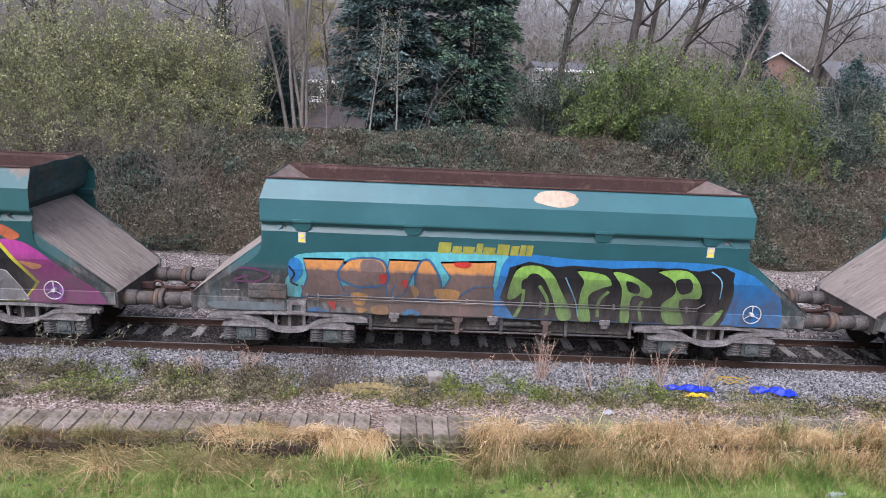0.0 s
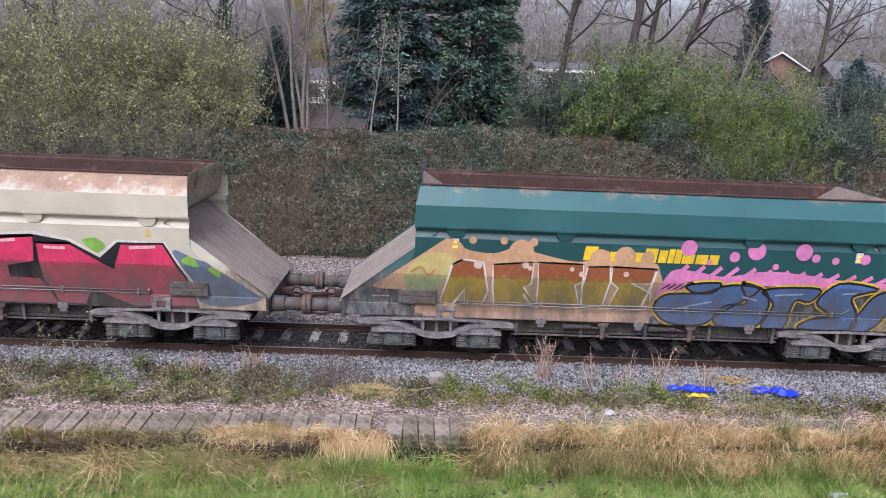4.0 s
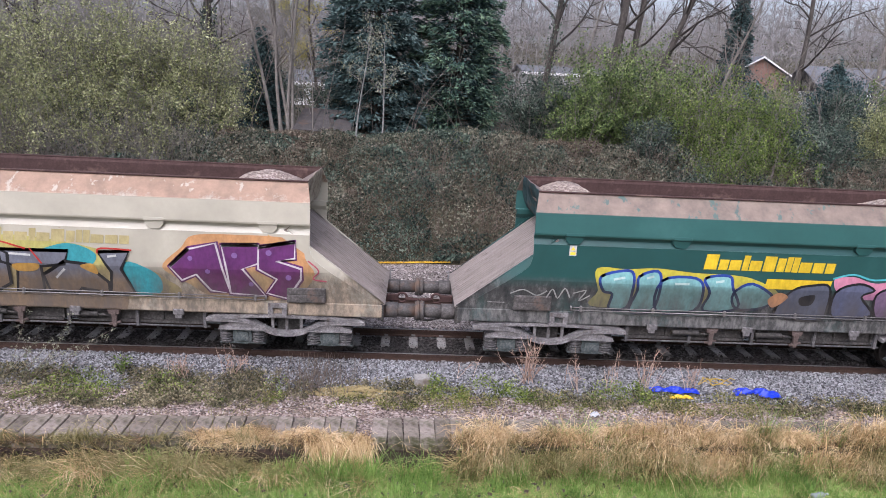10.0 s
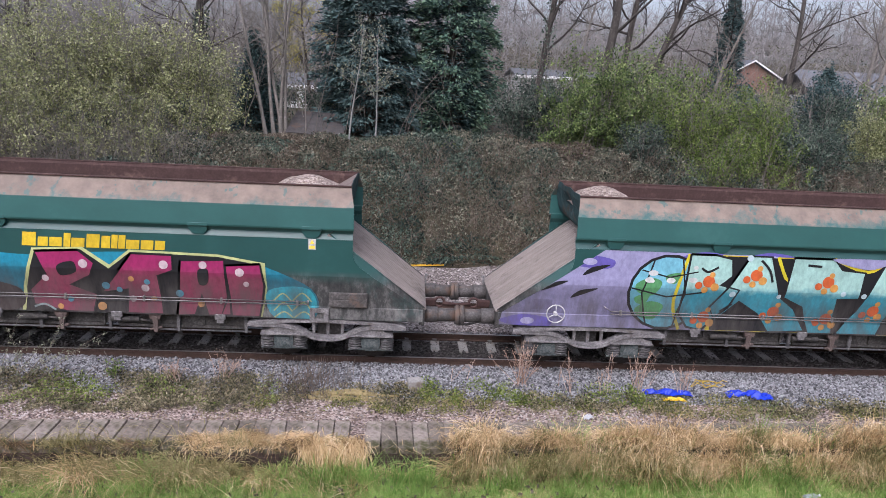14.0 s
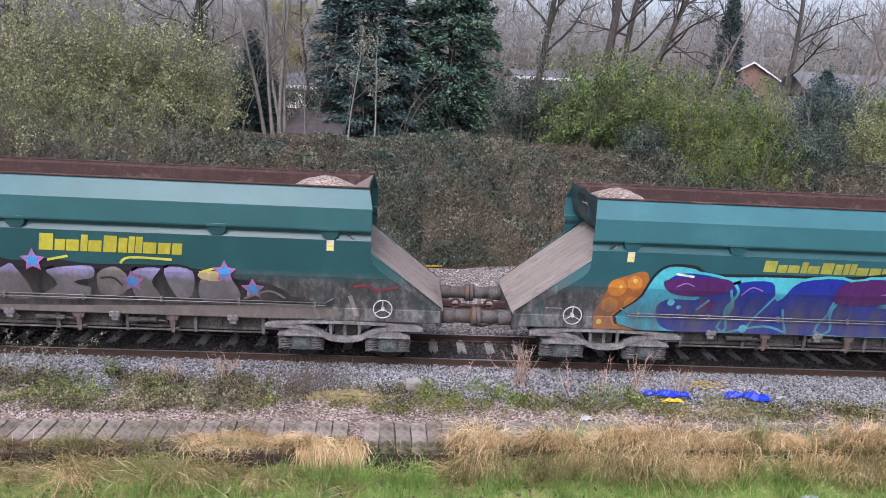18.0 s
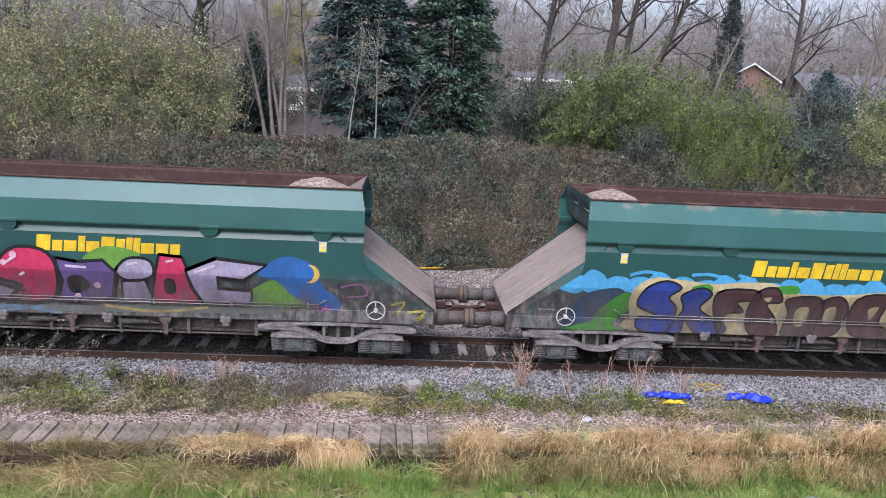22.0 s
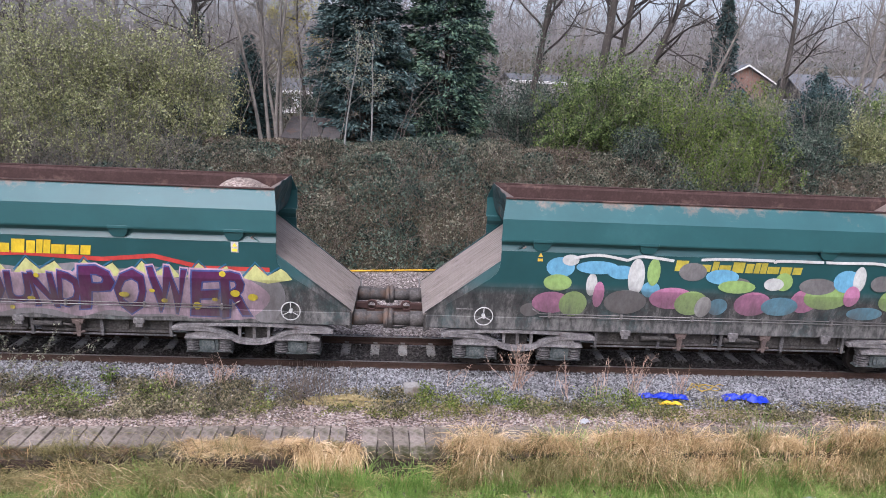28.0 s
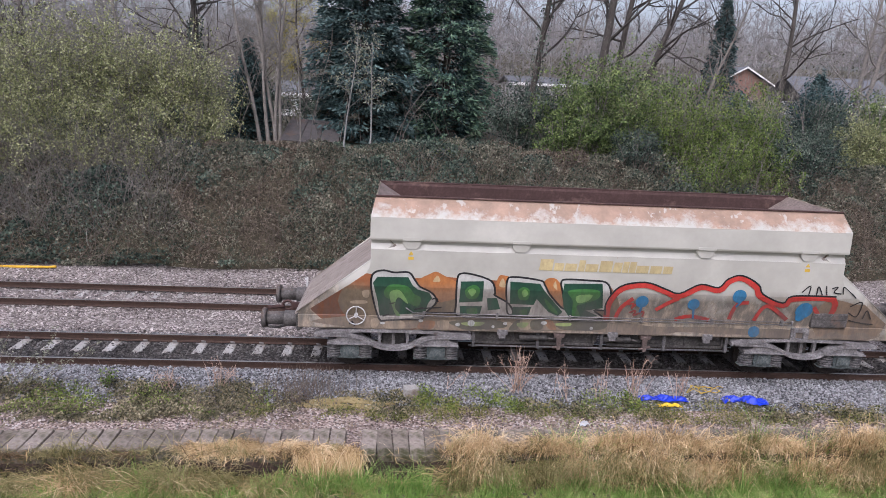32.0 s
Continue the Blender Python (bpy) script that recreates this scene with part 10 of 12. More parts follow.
    m.disc(4.32, 1.68, 0.19, tint((0.04, 0.18, 0.34)), 5)
    m.disc(3.31, 1.15, 0.13, tint((0.04, 0.18, 0.34)), 5)
    m.disc(4.27, 1.53, 0.11, tint((0.04, 0.18, 0.34)), 5)
    m.stroke([(1.87, 1.66), (1.91, 1.41)], 0.05, tint((0.04, 0.18, 0.34)), 5)
    m.stroke([(0.73, 1.67), (0.71, 1.53)], 0.05, tint((0.04, 0.18, 0.34)), 5)
    m.stroke([(2.88, 1.88), (2.79, 1.72)], 0.05, tint((0.04, 0.18, 0.34)), 5)
    m.stroke([(4.16, 2.11), (4.33, 2.26), (4.31, 2.02)], 0.028, K, 6)
    m.stroke([(4.49, 2.03), (4.51, 2.25), (4.62, 2.06)], 0.028, K, 6)
    m.stroke([(4.68, 2.27), (4.72, 2.06)], 0.028, K, 6)
    m.stroke([(4.81, 2.21), (4.94, 2.25), (4.87, 2.13), (5.04, 2.10)], 0.028, K, 6)
    m.stroke([(5.08, 2.09), (5.07, 2.25), (5.22, 2.16), (5.39, 2.01)], 0.028, K, 6)
    m.stroke([(5.32, 1.81), (5.55, 1.92), (5.54, 1.57), (5.32, 1.66)], 0.028, K, 6)
    m.stroke([(5.69, 1.52), (5.73, 1.72), (5.88, 1.51)], 0.028, K, 6)
    m.stroke([(5.39, 1.47), (5.63, 1.42), (5.97, 1.38)], 0.028, K, 6)
    m.sign(-1.55, 1.3, 2.42, 2.66, tint((0.52, 0.42, 0.22)), 0)
    m.shine(-4.8, -0.2, 1.1, 1.25, 8, W, 6, 0.06)


paint_first()
paint_middle()
paint_last()

# ---- trees and undergrowth ----
def foot_line(x):
    return 8.55 + 0.035 * x


def lumps(x, y, k=0.0):
    """Uneven height of a thicket."""
    return 0.5 + 0.25 * np.sin(x * 0.9 + k + 0.8 * np.sin(y * 1.1)) + 0.25 * np.sin(x * 2.3 + y * 1.7 + k * 2)


def heights(x, y):
    return np.array([height(a, b) for a, b in zip(x, y)])


def canes(name, label, material, n_, x0, x1, u0, u1, tall, thick, category, sides=3, droop=-0.06):
    """Arching bare stems over the bank, one joined growth."""
    g = Limbs(sides)
    x = rng.uniform(x0, x1, n_)
    y = foot_line(x) + rng.uniform(u0, u1, n_)
    z = heights(x, y)
    for a, b, c in zip(x, y, z):
        L = tall * rng.uniform(0.5, 1.4)
        d = unit(np.array([rng.normal() * 0.5, rng.normal() * 0.4 - 0.25, 1.0]))
        g.limb(wander((a, b, c), d, L, 4, 0.16, droop), np.linspace(thick, thick * 0.35, 5))
    ob = new(name, g.mesh(name, material))
    tagged(ob, label, category, kind="stuff")


def build_bank_cover():
    n_ = 245000
    x = rng.uniform(-24, 36, n_)
    u = rng.uniform(-0.25, 7.0, n_)
    y = foot_line(x) + u
    base = heights(x, y)
    # mounds of growth, each of one kind
    k_ = 620
    mx, mu = rng.uniform(-24.5, 36.5, k_), rng.uniform(-0.2, 7.2, k_)
    my = foot_line(mx) + mu
    mr, mh = rng.uniform(0.45, 1.35, k_), rng.uniform(0.25, 1.0, k_) * np.clip(0.35 + mu * 0.4, 0.3, 1.0) * np.clip(1.0 - 0.3 * (mu - 3.8), 0.4, 1.0)
    tone = np.sin(mx * 0.55 + 1.3) * 0.8 + np.sin(mx * 1.7 + my * 1.3) * 0.5 + rng.normal(size=k_) * 0.75
    top = np.zeros(n_)
    mood = np.zeros(n_)
    for i in range(k_):
        near = np.flatnonzero((np.abs(x - mx[i]) < mr[i]) & (np.abs(y - my[i]) < mr[i]))
        d2 = ((x[near] - mx[i]) ** 2 + (y[near] - my[i]) ** 2) / mr[i] ** 2
        h = mh[i] * np.sqrt(np.clip(1 - d2, 0, 1))
        win = near[h > top[near]]
        top[win] = h[h > top[near]]
        mood[win] = tone[i]
    deep = np.where(rng.uniform(0, 1, n_) < 0.72, rng.uniform(0.82, 1.06, n_), rng.uniform(0.1, 0.9, n_))
    z = base + 0.05 + top * deep + rng.uniform(0, 0.12, n_)
    mood = mood + rng.normal(size=n_) * 0.35
    pts = np.stack([x, y, z], 1)
    dry = mood < -0.75
    green = mood > 0.62
    ob = new("bramble_cover", leaf_mesh("bramble_cover", pts[~green & ~dry], 0.1, M["bramble"], up=(0, -0.3, 0.35), spread=1.0, slim=0.62))
    tagged(ob, "dense brown and green bramble thicket over the bank", "brambles", kind="stuff")
    ob = new("dead_leaf_cover", leaf_mesh("dead_leaf_cover", pts[dry], 0.09, M["deadleaf"], up=(0, -0.3, 0.2), spread=1.0))
    tagged(ob, "brown withered leaves among the bramble canes", "brambles", kind="stuff")
    ob = new("ivy_cover", leaf_mesh("ivy_cover", pts[green], 0.104, M["ivy"], up=(0, -0.4, 0.4), spread=0.9, slim=0.8))
    tagged(ob, "dark glossy ivy spreading through the thicket", "ivy", kind="stuff")
    canes("bramble_canes", "tangle of dry reddish bramble canes", M["cane"], 5600, -24, 36, -0.1, 4.7, 1.3, 0.011, "brambles", 3, -0.16)
    canes("dead_stems", "upright pale dead stems on the bank", M["twig"], 1000, -18, -8, 0.8, 5.5, 1.9, 0.014, "stems", 3, 0.0)
    canes("dead_stems", "upright pale dead stems on the bank", M["twig"], 800, 0, 34, 2.0, 4.8, 1.0, 0.009, "stems", 3, 0.0)


M["deadleaf"] = leafy("withered_leaves", [(0.14, (0.035, 0.027, 0.022)), (0.4, (0.095, 0.075, 0.056)), (0.65, (0.165, 0.135, 0.102)), (0.88, (0.27, 0.23, 0.18))], 0.75, 0.15, 0.45, 1.2)
M["cane"] = surface("bramble_cane", (0.075, 0.055, 0.043), (0.14, 0.11, 0.088), (0.25, 0.205, 0.17), 3.0, 0.9, 0, 0.1, 0.003)
build_bank_cover()


def grow(limbs, tips, p, d, length, radius, level, bend, lift, kids, shrink):
    """Branches of a bare crown; tips collects points along the finest wood."""
    steps = 5 if level else 3
    pts = wander(p, d, length, steps, bend, lift)
    limbs.limb(pts, np.linspace(radius, max(radius * 0.4, 0.004), len(pts)))
    if level == 0:
        tips.append(pts)
        return
    for k in range(kids):
        s = rng.uniform(0.3, 1.0)
        q = pts[min(len(pts) - 1, int(s * (len(pts) - 1)))]
        side = unit(rng.normal(size=3))
        e = unit(0.75 * unit(pts[-1] - pts[0]) + 0.8 * side)
        grow(limbs, tips, q, e, length * shrink * rng.uniform(0.7, 1.2), radius * 0.42, level - 1, bend, lift, kids, shrink)
    tips.append(pts[-2:])


def bare_tree(name, label, at, tall, radius, lean=(0, 0), first=0.35, arms=9, kids=4, levels=2, arm=0.32, wood="bark", leaf=None, leaves=0, leaf_size=0.06, bend=0.13, kind="tree", ivy=0):
    """A trunk with limbs and fine twigs; leaf: young leaves along the twigs."""
    at = (at[0], at[1], min(at[2], height(at[0], at[1])))
    t = empty(name, pose(*at))
    tagged(t, label, kind, "trees behind the bank")
    trunk = Limbs(8)
    d = unit(np.array([lean[0], lean[1], 1.0]))
    pts = wander((0, 0, -0.1), d, tall, 9, 0.035)
    trunk.limb(pts, np.linspace(radius, radius * 0.28, len(pts)) * np.concatenate([[1.25], np.ones(len(pts) - 1)]))
    part("trunk", trunk.mesh("trunk", M[wood]), None, t)
    crown = Limbs(3)
    tips = []
    for k in range(arms):
        s = first + (1 - first) * (k + rng.uniform(0, 1)) / arms
        i = min(len(pts) - 2, int(s * (len(pts) - 1)))
        q = pts[i] + (pts[i + 1] - pts[i]) * (s * (len(pts) - 1) - i)
        a = rng.uniform(0, 2 * np.pi)
        e = unit(np.array([np.cos(a), np.sin(a), rng.uniform(0.35, 1.2)]))
        grow(crown, tips, q, e, tall * arm * (1.15 - 0.6 * s), radius * (0.5 - 0.3 * s), levels, bend, 0.04, kids, 0.62)
    part("crown", crown.mesh("crown", M[wood]), None, t)
    if leaf:
        src = np.concatenate(tips)
        pick = src[rng.integers(0, len(src), leaves)] + rng.normal(size=(leaves, 3)) * 0.11
        part("foliage", leaf_mesh("foliage", pick, leaf_size, M[leaf]), None, t)
    if ivy:
        s = rng.uniform(0, 0.55, ivy)
        i = np.minimum((s * (len(pts) - 1)).astype(int), len(pts) - 2)
        c = pts[i] + (pts[i + 1] - pts[i]) * (s * (len(pts) - 1) - i)[:, None]
        off = unit(rng.normal(size=(ivy, 3))) * (radius * 1.2 + 0.12)
        part("ivy", leaf_mesh("ivy", c + off, 0.1, M["ivy"], slim=0.8), None, t)
    return t


def shrub(name, label, at, stems, tall, spread, leaf, leaves, size, wood="twig", droop=0.0, kids=7, jitter=0.14, thick=0.03, low=0.15, kind="shrub", slim=0.55):
    """Many stems from one stool, with leaves along the side shoots."""
    at = (at[0], at[1], min(at[2], height(at[0], at[1])))
    t = empty(name, pose(*at))
    tagged(t, label, kind, "shrubs on the bank")
    g = Limbs(3)
    pool = []
    for k in range(stems):
        a = rng.uniform(0, 2 * np.pi)
        out = spread * rng.uniform(0.15, 1.0)
        d = unit(np.array([np.cos(a) * out, np.sin(a) * out * 0.7, tall]))
        L = tall * rng.uniform(0.65, 1.1)
        p0 = np.array([np.cos(a) * 0.3 * out, np.sin(a) * 0.3 * out, -0.2])
        pts = wander(p0, d, L, 8, 0.07, 0.0)
        g.limb(pts, np.linspace(thick * rng.uniform(0.6, 1.2), 0.006, 9))
        for j in range(kids):
            s = rng.uniform(low, 1.0)
            q = pts[int(s * 8)]
            e = unit(0.5 * unit(pts[-1] - pts[0]) + unit(rng.normal(size=3)))
            sub = wander(q, e, tall * rng.uniform(0.14, 0.32), 5, 0.12, droop)
            g.limb(sub, np.linspace(0.011, 0.004, 6))
            pool.append(sub[1:])
    part("framework", g.mesh("framework", M[wood]), None, t)
    src = np.concatenate(pool)
    pick = src[rng.integers(0, len(src), leaves)] + rng.normal(size=(leaves, 3)) * jitter
    up = (0, 0, -0.6) if droop < 0 else None
    part("foliage", leaf_mesh("foliage", pick, size, M[leaf], up=up, spread=0.8, slim=slim), None, t)
    return t


def conifer(name, label, at, tall, wide, sprays, size, tone="conifer3", skirt=0.0):
    """A trunk with whorls of drooping feathered boughs."""
    at = (at[0], at[1], min(at[2], height(at[0], at[1])))
    t = empty(name, pose(*at))
    tagged(t, label, "conifer", "trees behind the bank")
    tr = Limbs(8)
    tr.limb([(0, 0, -0.2), (0.03, 0, tall * 0.5), (0, 0.03, tall)], [wide * 0.07, wide * 0.045, 0.02])
    part("trunk", tr.mesh("trunk", M["bark"]), None, t)
    wood = Limbs(3)
    P_, D_, T_ = [], [], []
    boughs = 330
    per = sprays // boughs
    for k in range(boughs):
        s = (k + rng.uniform(0, 1)) / boughs
        z = skirt + (tall - skirt) * s
        a = k * 2.39996 + rng.normal() * 0.3
        z = z + rng.normal() * 0.15
        R = wide * (1.02 - s) ** 0.55 * rng.uniform(0.62, 1.15) * min(1.0, 0.72 + s * 2.5)
        d = np.array([np.cos(a), np.sin(a), 0.25])
        pts = wander((0, 0, z), d, R, 6, 0.06, -0.07)
        wood.limb(pts, np.linspace(0.05 * (1.1 - s), 0.008, 7))
        w = rng.uniform(0.25, 1.0, per) ** 0.7
        i = np.minimum((w * 6).astype(int), 5)
        q = pts[i] + (pts[i + 1] - pts[i]) * (w * 6 - i)[:, None]
        side = np.array([-np.sin(a), np.cos(a), 0.0])
        off = side * rng.normal(size=(per, 1)) * (0.18 + 0.3 * (1 - w))[:, None] * min(1.2, R)
        q = q + off + np.array([0, 0, -1]) * rng.normal(size=(per, 1)) * 0.13 + np.array([0, 0, -0.06])
        dirs = d * 0.7 + off * 1.2 + np.array([0, 0, -0.35]) + rng.normal(size=(per, 3)) * 0.25
        P_.append(q)
        D_.append(dirs)
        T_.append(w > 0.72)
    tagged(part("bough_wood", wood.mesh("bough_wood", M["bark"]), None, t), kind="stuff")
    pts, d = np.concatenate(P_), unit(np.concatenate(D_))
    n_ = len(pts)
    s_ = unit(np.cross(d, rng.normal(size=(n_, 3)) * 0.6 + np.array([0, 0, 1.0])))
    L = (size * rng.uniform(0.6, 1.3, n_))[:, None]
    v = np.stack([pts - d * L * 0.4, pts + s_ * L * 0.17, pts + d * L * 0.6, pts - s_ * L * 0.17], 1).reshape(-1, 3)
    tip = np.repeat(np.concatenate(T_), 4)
    # shade within the crown is coloured in: darker inner sprays, lighter outer ones
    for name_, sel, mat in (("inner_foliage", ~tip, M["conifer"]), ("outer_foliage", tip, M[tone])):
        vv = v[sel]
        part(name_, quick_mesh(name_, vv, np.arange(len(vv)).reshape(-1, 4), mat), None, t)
    return t


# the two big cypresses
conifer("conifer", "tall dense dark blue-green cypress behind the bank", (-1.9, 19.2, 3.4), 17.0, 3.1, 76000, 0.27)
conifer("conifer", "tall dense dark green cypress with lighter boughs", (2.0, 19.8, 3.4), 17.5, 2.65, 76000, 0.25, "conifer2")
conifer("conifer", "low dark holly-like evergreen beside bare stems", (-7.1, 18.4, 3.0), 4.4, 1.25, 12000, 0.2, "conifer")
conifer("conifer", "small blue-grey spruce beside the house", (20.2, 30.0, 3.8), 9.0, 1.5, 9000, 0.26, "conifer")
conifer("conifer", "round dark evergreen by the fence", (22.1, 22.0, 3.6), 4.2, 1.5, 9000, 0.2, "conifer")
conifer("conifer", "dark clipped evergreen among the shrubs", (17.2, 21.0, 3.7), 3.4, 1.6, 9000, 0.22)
# olive-leaved shrubs
for x, y, h, s, n_ in ((-14.2, 15.2, 5.6, 2.6, 15000), (-11.6, 15.8, 5.9, 2.4, 16000), (-9.6, 15.4, 5.0, 2.0, 11000), (-17.5, 16.0, 5.4, 2.6, 12000), (-20.5, 15.0, 5.0, 2.6, 9000)):
    shrub("hazel_shrub", "tall olive-leaved shrub in young leaf on the bank", (x, y, 3.2), 34, h, s, "olive", int(n_ * 1.15), 0.105, kids=18, low=0.08, jitter=0.09)
for x, y, z, h, n_ in ((-13.4, 13.7, 2.3, 3.6, 11000), (-10.6, 13.5, 2.4, 3.4, 10000), (-16.0, 13.6, 2.2, 3.4, 9000), (-8.6, 13.9, 2.7, 2.6, 6000), (-12.2, 12.3, 1.9, 2.4, 5500), (-15.0, 12.2, 1.8, 2.5, 5500), (-9.6, 12.6, 2.0, 2.2, 4500), (-17.6, 12.2, 1.7, 2.4, 4500), (-20.4, 13.4, 2.2, 3.2, 7000), (-18.6, 13.6, 2.2, 3.2, 8000)):
    shrub("hazel_shrub", "lower olive-leaved shrub on the slope", (x, y, z), 24, h, 2.0, "olive", int(n_ * 1.0), 0.1, kids=14, low=0.03, jitter=0.09)
shrub("hazel_shrub", "olive-leaved shrub in young leaf on the bank", (-8.2, 14.7, 3.0), 26, 3.9, 1.7, "olive", 10500, 0.1, kids=14, low=0.05, jitter=0.09)
shrub("ivy_bush", "dark ivy-grown bush below the shrubs", (-9.0, 14.4, 2.8), 16, 2.2, 1.6, "ivy", 9000, 0.09)
shrub("ivy_bush", "dark ivy-grown bush below the shrubs", (-12.5, 14.2, 2.6), 16, 2.3, 1.8, "ivy", 8000, 0.09)
shrub("green_shrub", "small bright green shrub on the bank top", (-7.9, 14.2, 3.2), 10, 1.3, 0.8, "green", 2500, 0.08)
shrub("green_shrub", "low bright green shrub under the cypresses", (1.7, 14.6, 3.4), 14, 0.55, 0.9, "green", 1900, 0.08)
shrub("green_shrub", "fresh green leafy shrub on the bank", (8.6, 16.2, 3.4), 30, 5.0, 2.0, "green", 13500, 0.115, jitter=0.1)
shrub("green_shrub", "fresh green leafy shrub on the bank", (7.2, 15.4, 3.4), 22, 3.0, 1.6, "green", 8500, 0.115, jitter=0.1)
shrub("green_shrub", "fresh green leafy shrub on the bank", (10.4, 17.5, 3.4), 20, 3.6, 1.8, "olive", 10000, 0.11)
shrub("willow_shrub", "drooping yellow-green willow over the bank", (12.2, 14.3, 2.9), 36, 4.6, 2.0, "willow", 27000, 0.105, droop=-0.5, kids=20, jitter=0.07, slim=0.38)
shrub("willow_shrub", "drooping yellow-green willow over the bank", (14.4, 14.4, 2.9), 26, 4.2, 1.8, "willow", 18000, 0.105, droop=-0.5, kids=16, jitter=0.07, slim=0.38)
shrub("willow_shrub", "low drooping willow shoots on the slope", (12.4, 12.9, 2.2), 22, 2.9, 1.7, "willow", 13000, 0.1, droop=-0.5, kids=14, jitter=0.07, low=0.02, slim=0.38)
shrub("willow_shrub", "low drooping willow shoots on the slope", (14.6, 13.2, 2.3), 18, 2.6, 1.6, "willow", 8500, 0.1, droop=-0.5, kids=12, jitter=0.07, low=0.02, slim=0.38)
shrub("ivy_bush", "dark ivy-grown bush on the bank", (9.9, 14.0, 2.6), 18, 2.3, 1.6, "ivy", 9000, 0.1)
shrub("ivy_bush", "dark ivy-grown bush on the bank", (16.9, 13.8, 2.5), 18, 2.6, 1.8, "ivy", 9500, 0.1)
shrub("green_shrub", "fresh green leafy shrub on the bank", (10.6, 15.6, 3.2), 24, 3.9, 1.9, "green", 10500, 0.11, jitter=0.1)
shrub("ivy_bush", "large dark evergreen bush by the fence", (22.2, 21.2, 3.3), 30, 4.3, 2.0, "conifer", 16000, 0.12)
shrub("ivy_bush", "dark ivy-grown bush on the bank", (18.4, 15.8, 3.0), 18, 2.4, 1.8, "ivy", 8000, 0.09)
shrub("green_shrub", "fresh green leafy shrub on the bank", (21.0, 16.2, 3.2), 20, 2.8, 1.9, "olive", 11000, 0.105)
shrub("ivy_bush", "dark ivy-grown bush on the bank", (24.5, 16.5, 3.2), 18, 2.4, 2.2, "ivy", 8000, 0.09)
shrub("ivy_bush", "dark ivy-grown bush on the bank", (5.3, 16.4, 3.3), 22, 3.1, 1.5, "ivy", 10000, 0.1)
shrub("ivy_bush", "dark ivy-grown bush on the bank", (16.9, 17.6, 3.2), 20, 3.2, 1.7, "ivy", 11000, 0.11)
shrub("ivy_bush", "dark ivy-grown bush on the bank", (20.2, 18.8, 3.3), 20, 3.4, 2.0, "ivy", 11000, 0.11)
shrub("green_shrub", "fresh green leafy shrub on the bank", (23.2, 17.8, 3.3), 22, 3.4, 1.8, "green", 11000, 0.11)
shrub("ivy_bush", "dark ivy-grown bush on the bank", (27.4, 18.0, 3.3), 20, 3.0, 2.4, "ivy", 11000, 0.11)
shrub("ivy_bush", "dark ivy-grown bush on the bank", (11.6, 20.5, 3.4), 20, 3.6, 1.8, "ivy", 10000, 0.12)
shrub("ivy_bush", "dark ivy-grown bush on the bank", (8.0, 22.5, 3.4), 20, 3.4, 2.2, "ivy", 10000, 0.12)
shrub("green_shrub", "fresh green leafy shrub on the bank", (19.0, 24.0, 3.5), 20, 3.6, 1.8, "olive", 9000, 0.12)
shrub("ivy_bush", "dark ivy-grown bush on the bank", (-3.9, 21.5, 3.4), 18, 3.0, 1.6, "ivy", 8000, 0.11)
shrub("ivy_bush", "dark ivy-grown bush on the bank", (-7.6, 20.5, 3.4), 18, 3.2, 1.6, "ivy", 9000, 0.11)
# bare stems and trunks
for dx, ln, h in ((-0.55, -0.16, 8.5), (-0.25, -0.07, 9.5), (0.0, 0.01, 10.5), (0.2, 0.02, 11.0), (0.05, -0.12, 9.0)):
    bare_tree("bare_tree", "slender grey bare tree in a clump", (-5.6 + dx, 16.6 + dx * 0.6, 3.3), h, 0.085, (ln, 0), 0.3, 14, 4, 2, 0.2, "twig")
for x, h in ((-2.45, 5.0), (-1.35, 4.6)):
    bare_tree("birch_sapling", "pale slim birch with a few opening leaves", (x, 14.8, 3.4), h, 0.045, (0.02, 0), 0.35, 11, 4, 1, 0.22, "pale", "budding", 520, 0.09)
bare_tree("bare_tree", "thin pale bare sapling", (-4.3, 15.0, 3.4), 5.0, 0.035, (0.05, 0), 0.4, 8, 3, 1, 0.25, "twig")
bare_tree("bare_tree", "leaning bare tree at the edge of the wood", (-16.6, 18.0, 3.4), 9.0, 0.16, (-0.12, 0), 0.35, 11, 4, 2, 0.3)
bare_tree("bare_tree", "dark ivy-clad bare tree", (-9.8, 21.0, 3.5), 10.5, 0.22, (0.0, 0), 0.3, 12, 4, 2, 0.3, ivy=2200)
bare_tree("bare_tree", "dark bare tree behind the bank", (-11.4, 23.0, 3.5), 11.0, 0.18, (0.05, 0), 0.3, 12, 4, 2, 0.3)
bare_tree("yellow_tree", "small tree in yellow spring leaf", (-5.2, 23.5, 3.5), 7.6, 0.1, (0, 0), 0.3, 12, 4, 2, 0.25, "bark", "yellowleaf", 5500, 0.09)
bare_tree("bare_tree", "tall dark bare tree with wide limbs", (6.0, 20.0, 3.5), 13.0, 0.19, (0.02, 0), 0.3, 13, 4, 2, 0.3, ivy=900)
bare_tree("bare_tree", "thick dark bare trunk", (12.0, 30.0, 3.7), 16.0, 0.34, (0.03, 0), 0.35, 12, 4, 2, 0.28)
bare_tree("bare_tree", "thick dark bare trunk", (13.3, 30.5, 3.7), 15.0, 0.26, (0.10, 0), 0.3, 12, 4, 2, 0.28)
bare_tree("bare_tree", "leaning dark bare trunk", (13.9, 29.5, 3.7), 15.0, 0.25, (0.24, 0), 0.3, 12, 4, 2, 0.28)
bare_tree("bare_tree", "dark forked bare tree", (25.4, 32.0, 3.8), 14.0, 0.22, (0.02, 0), 0.3, 14, 4, 2, 0.34)
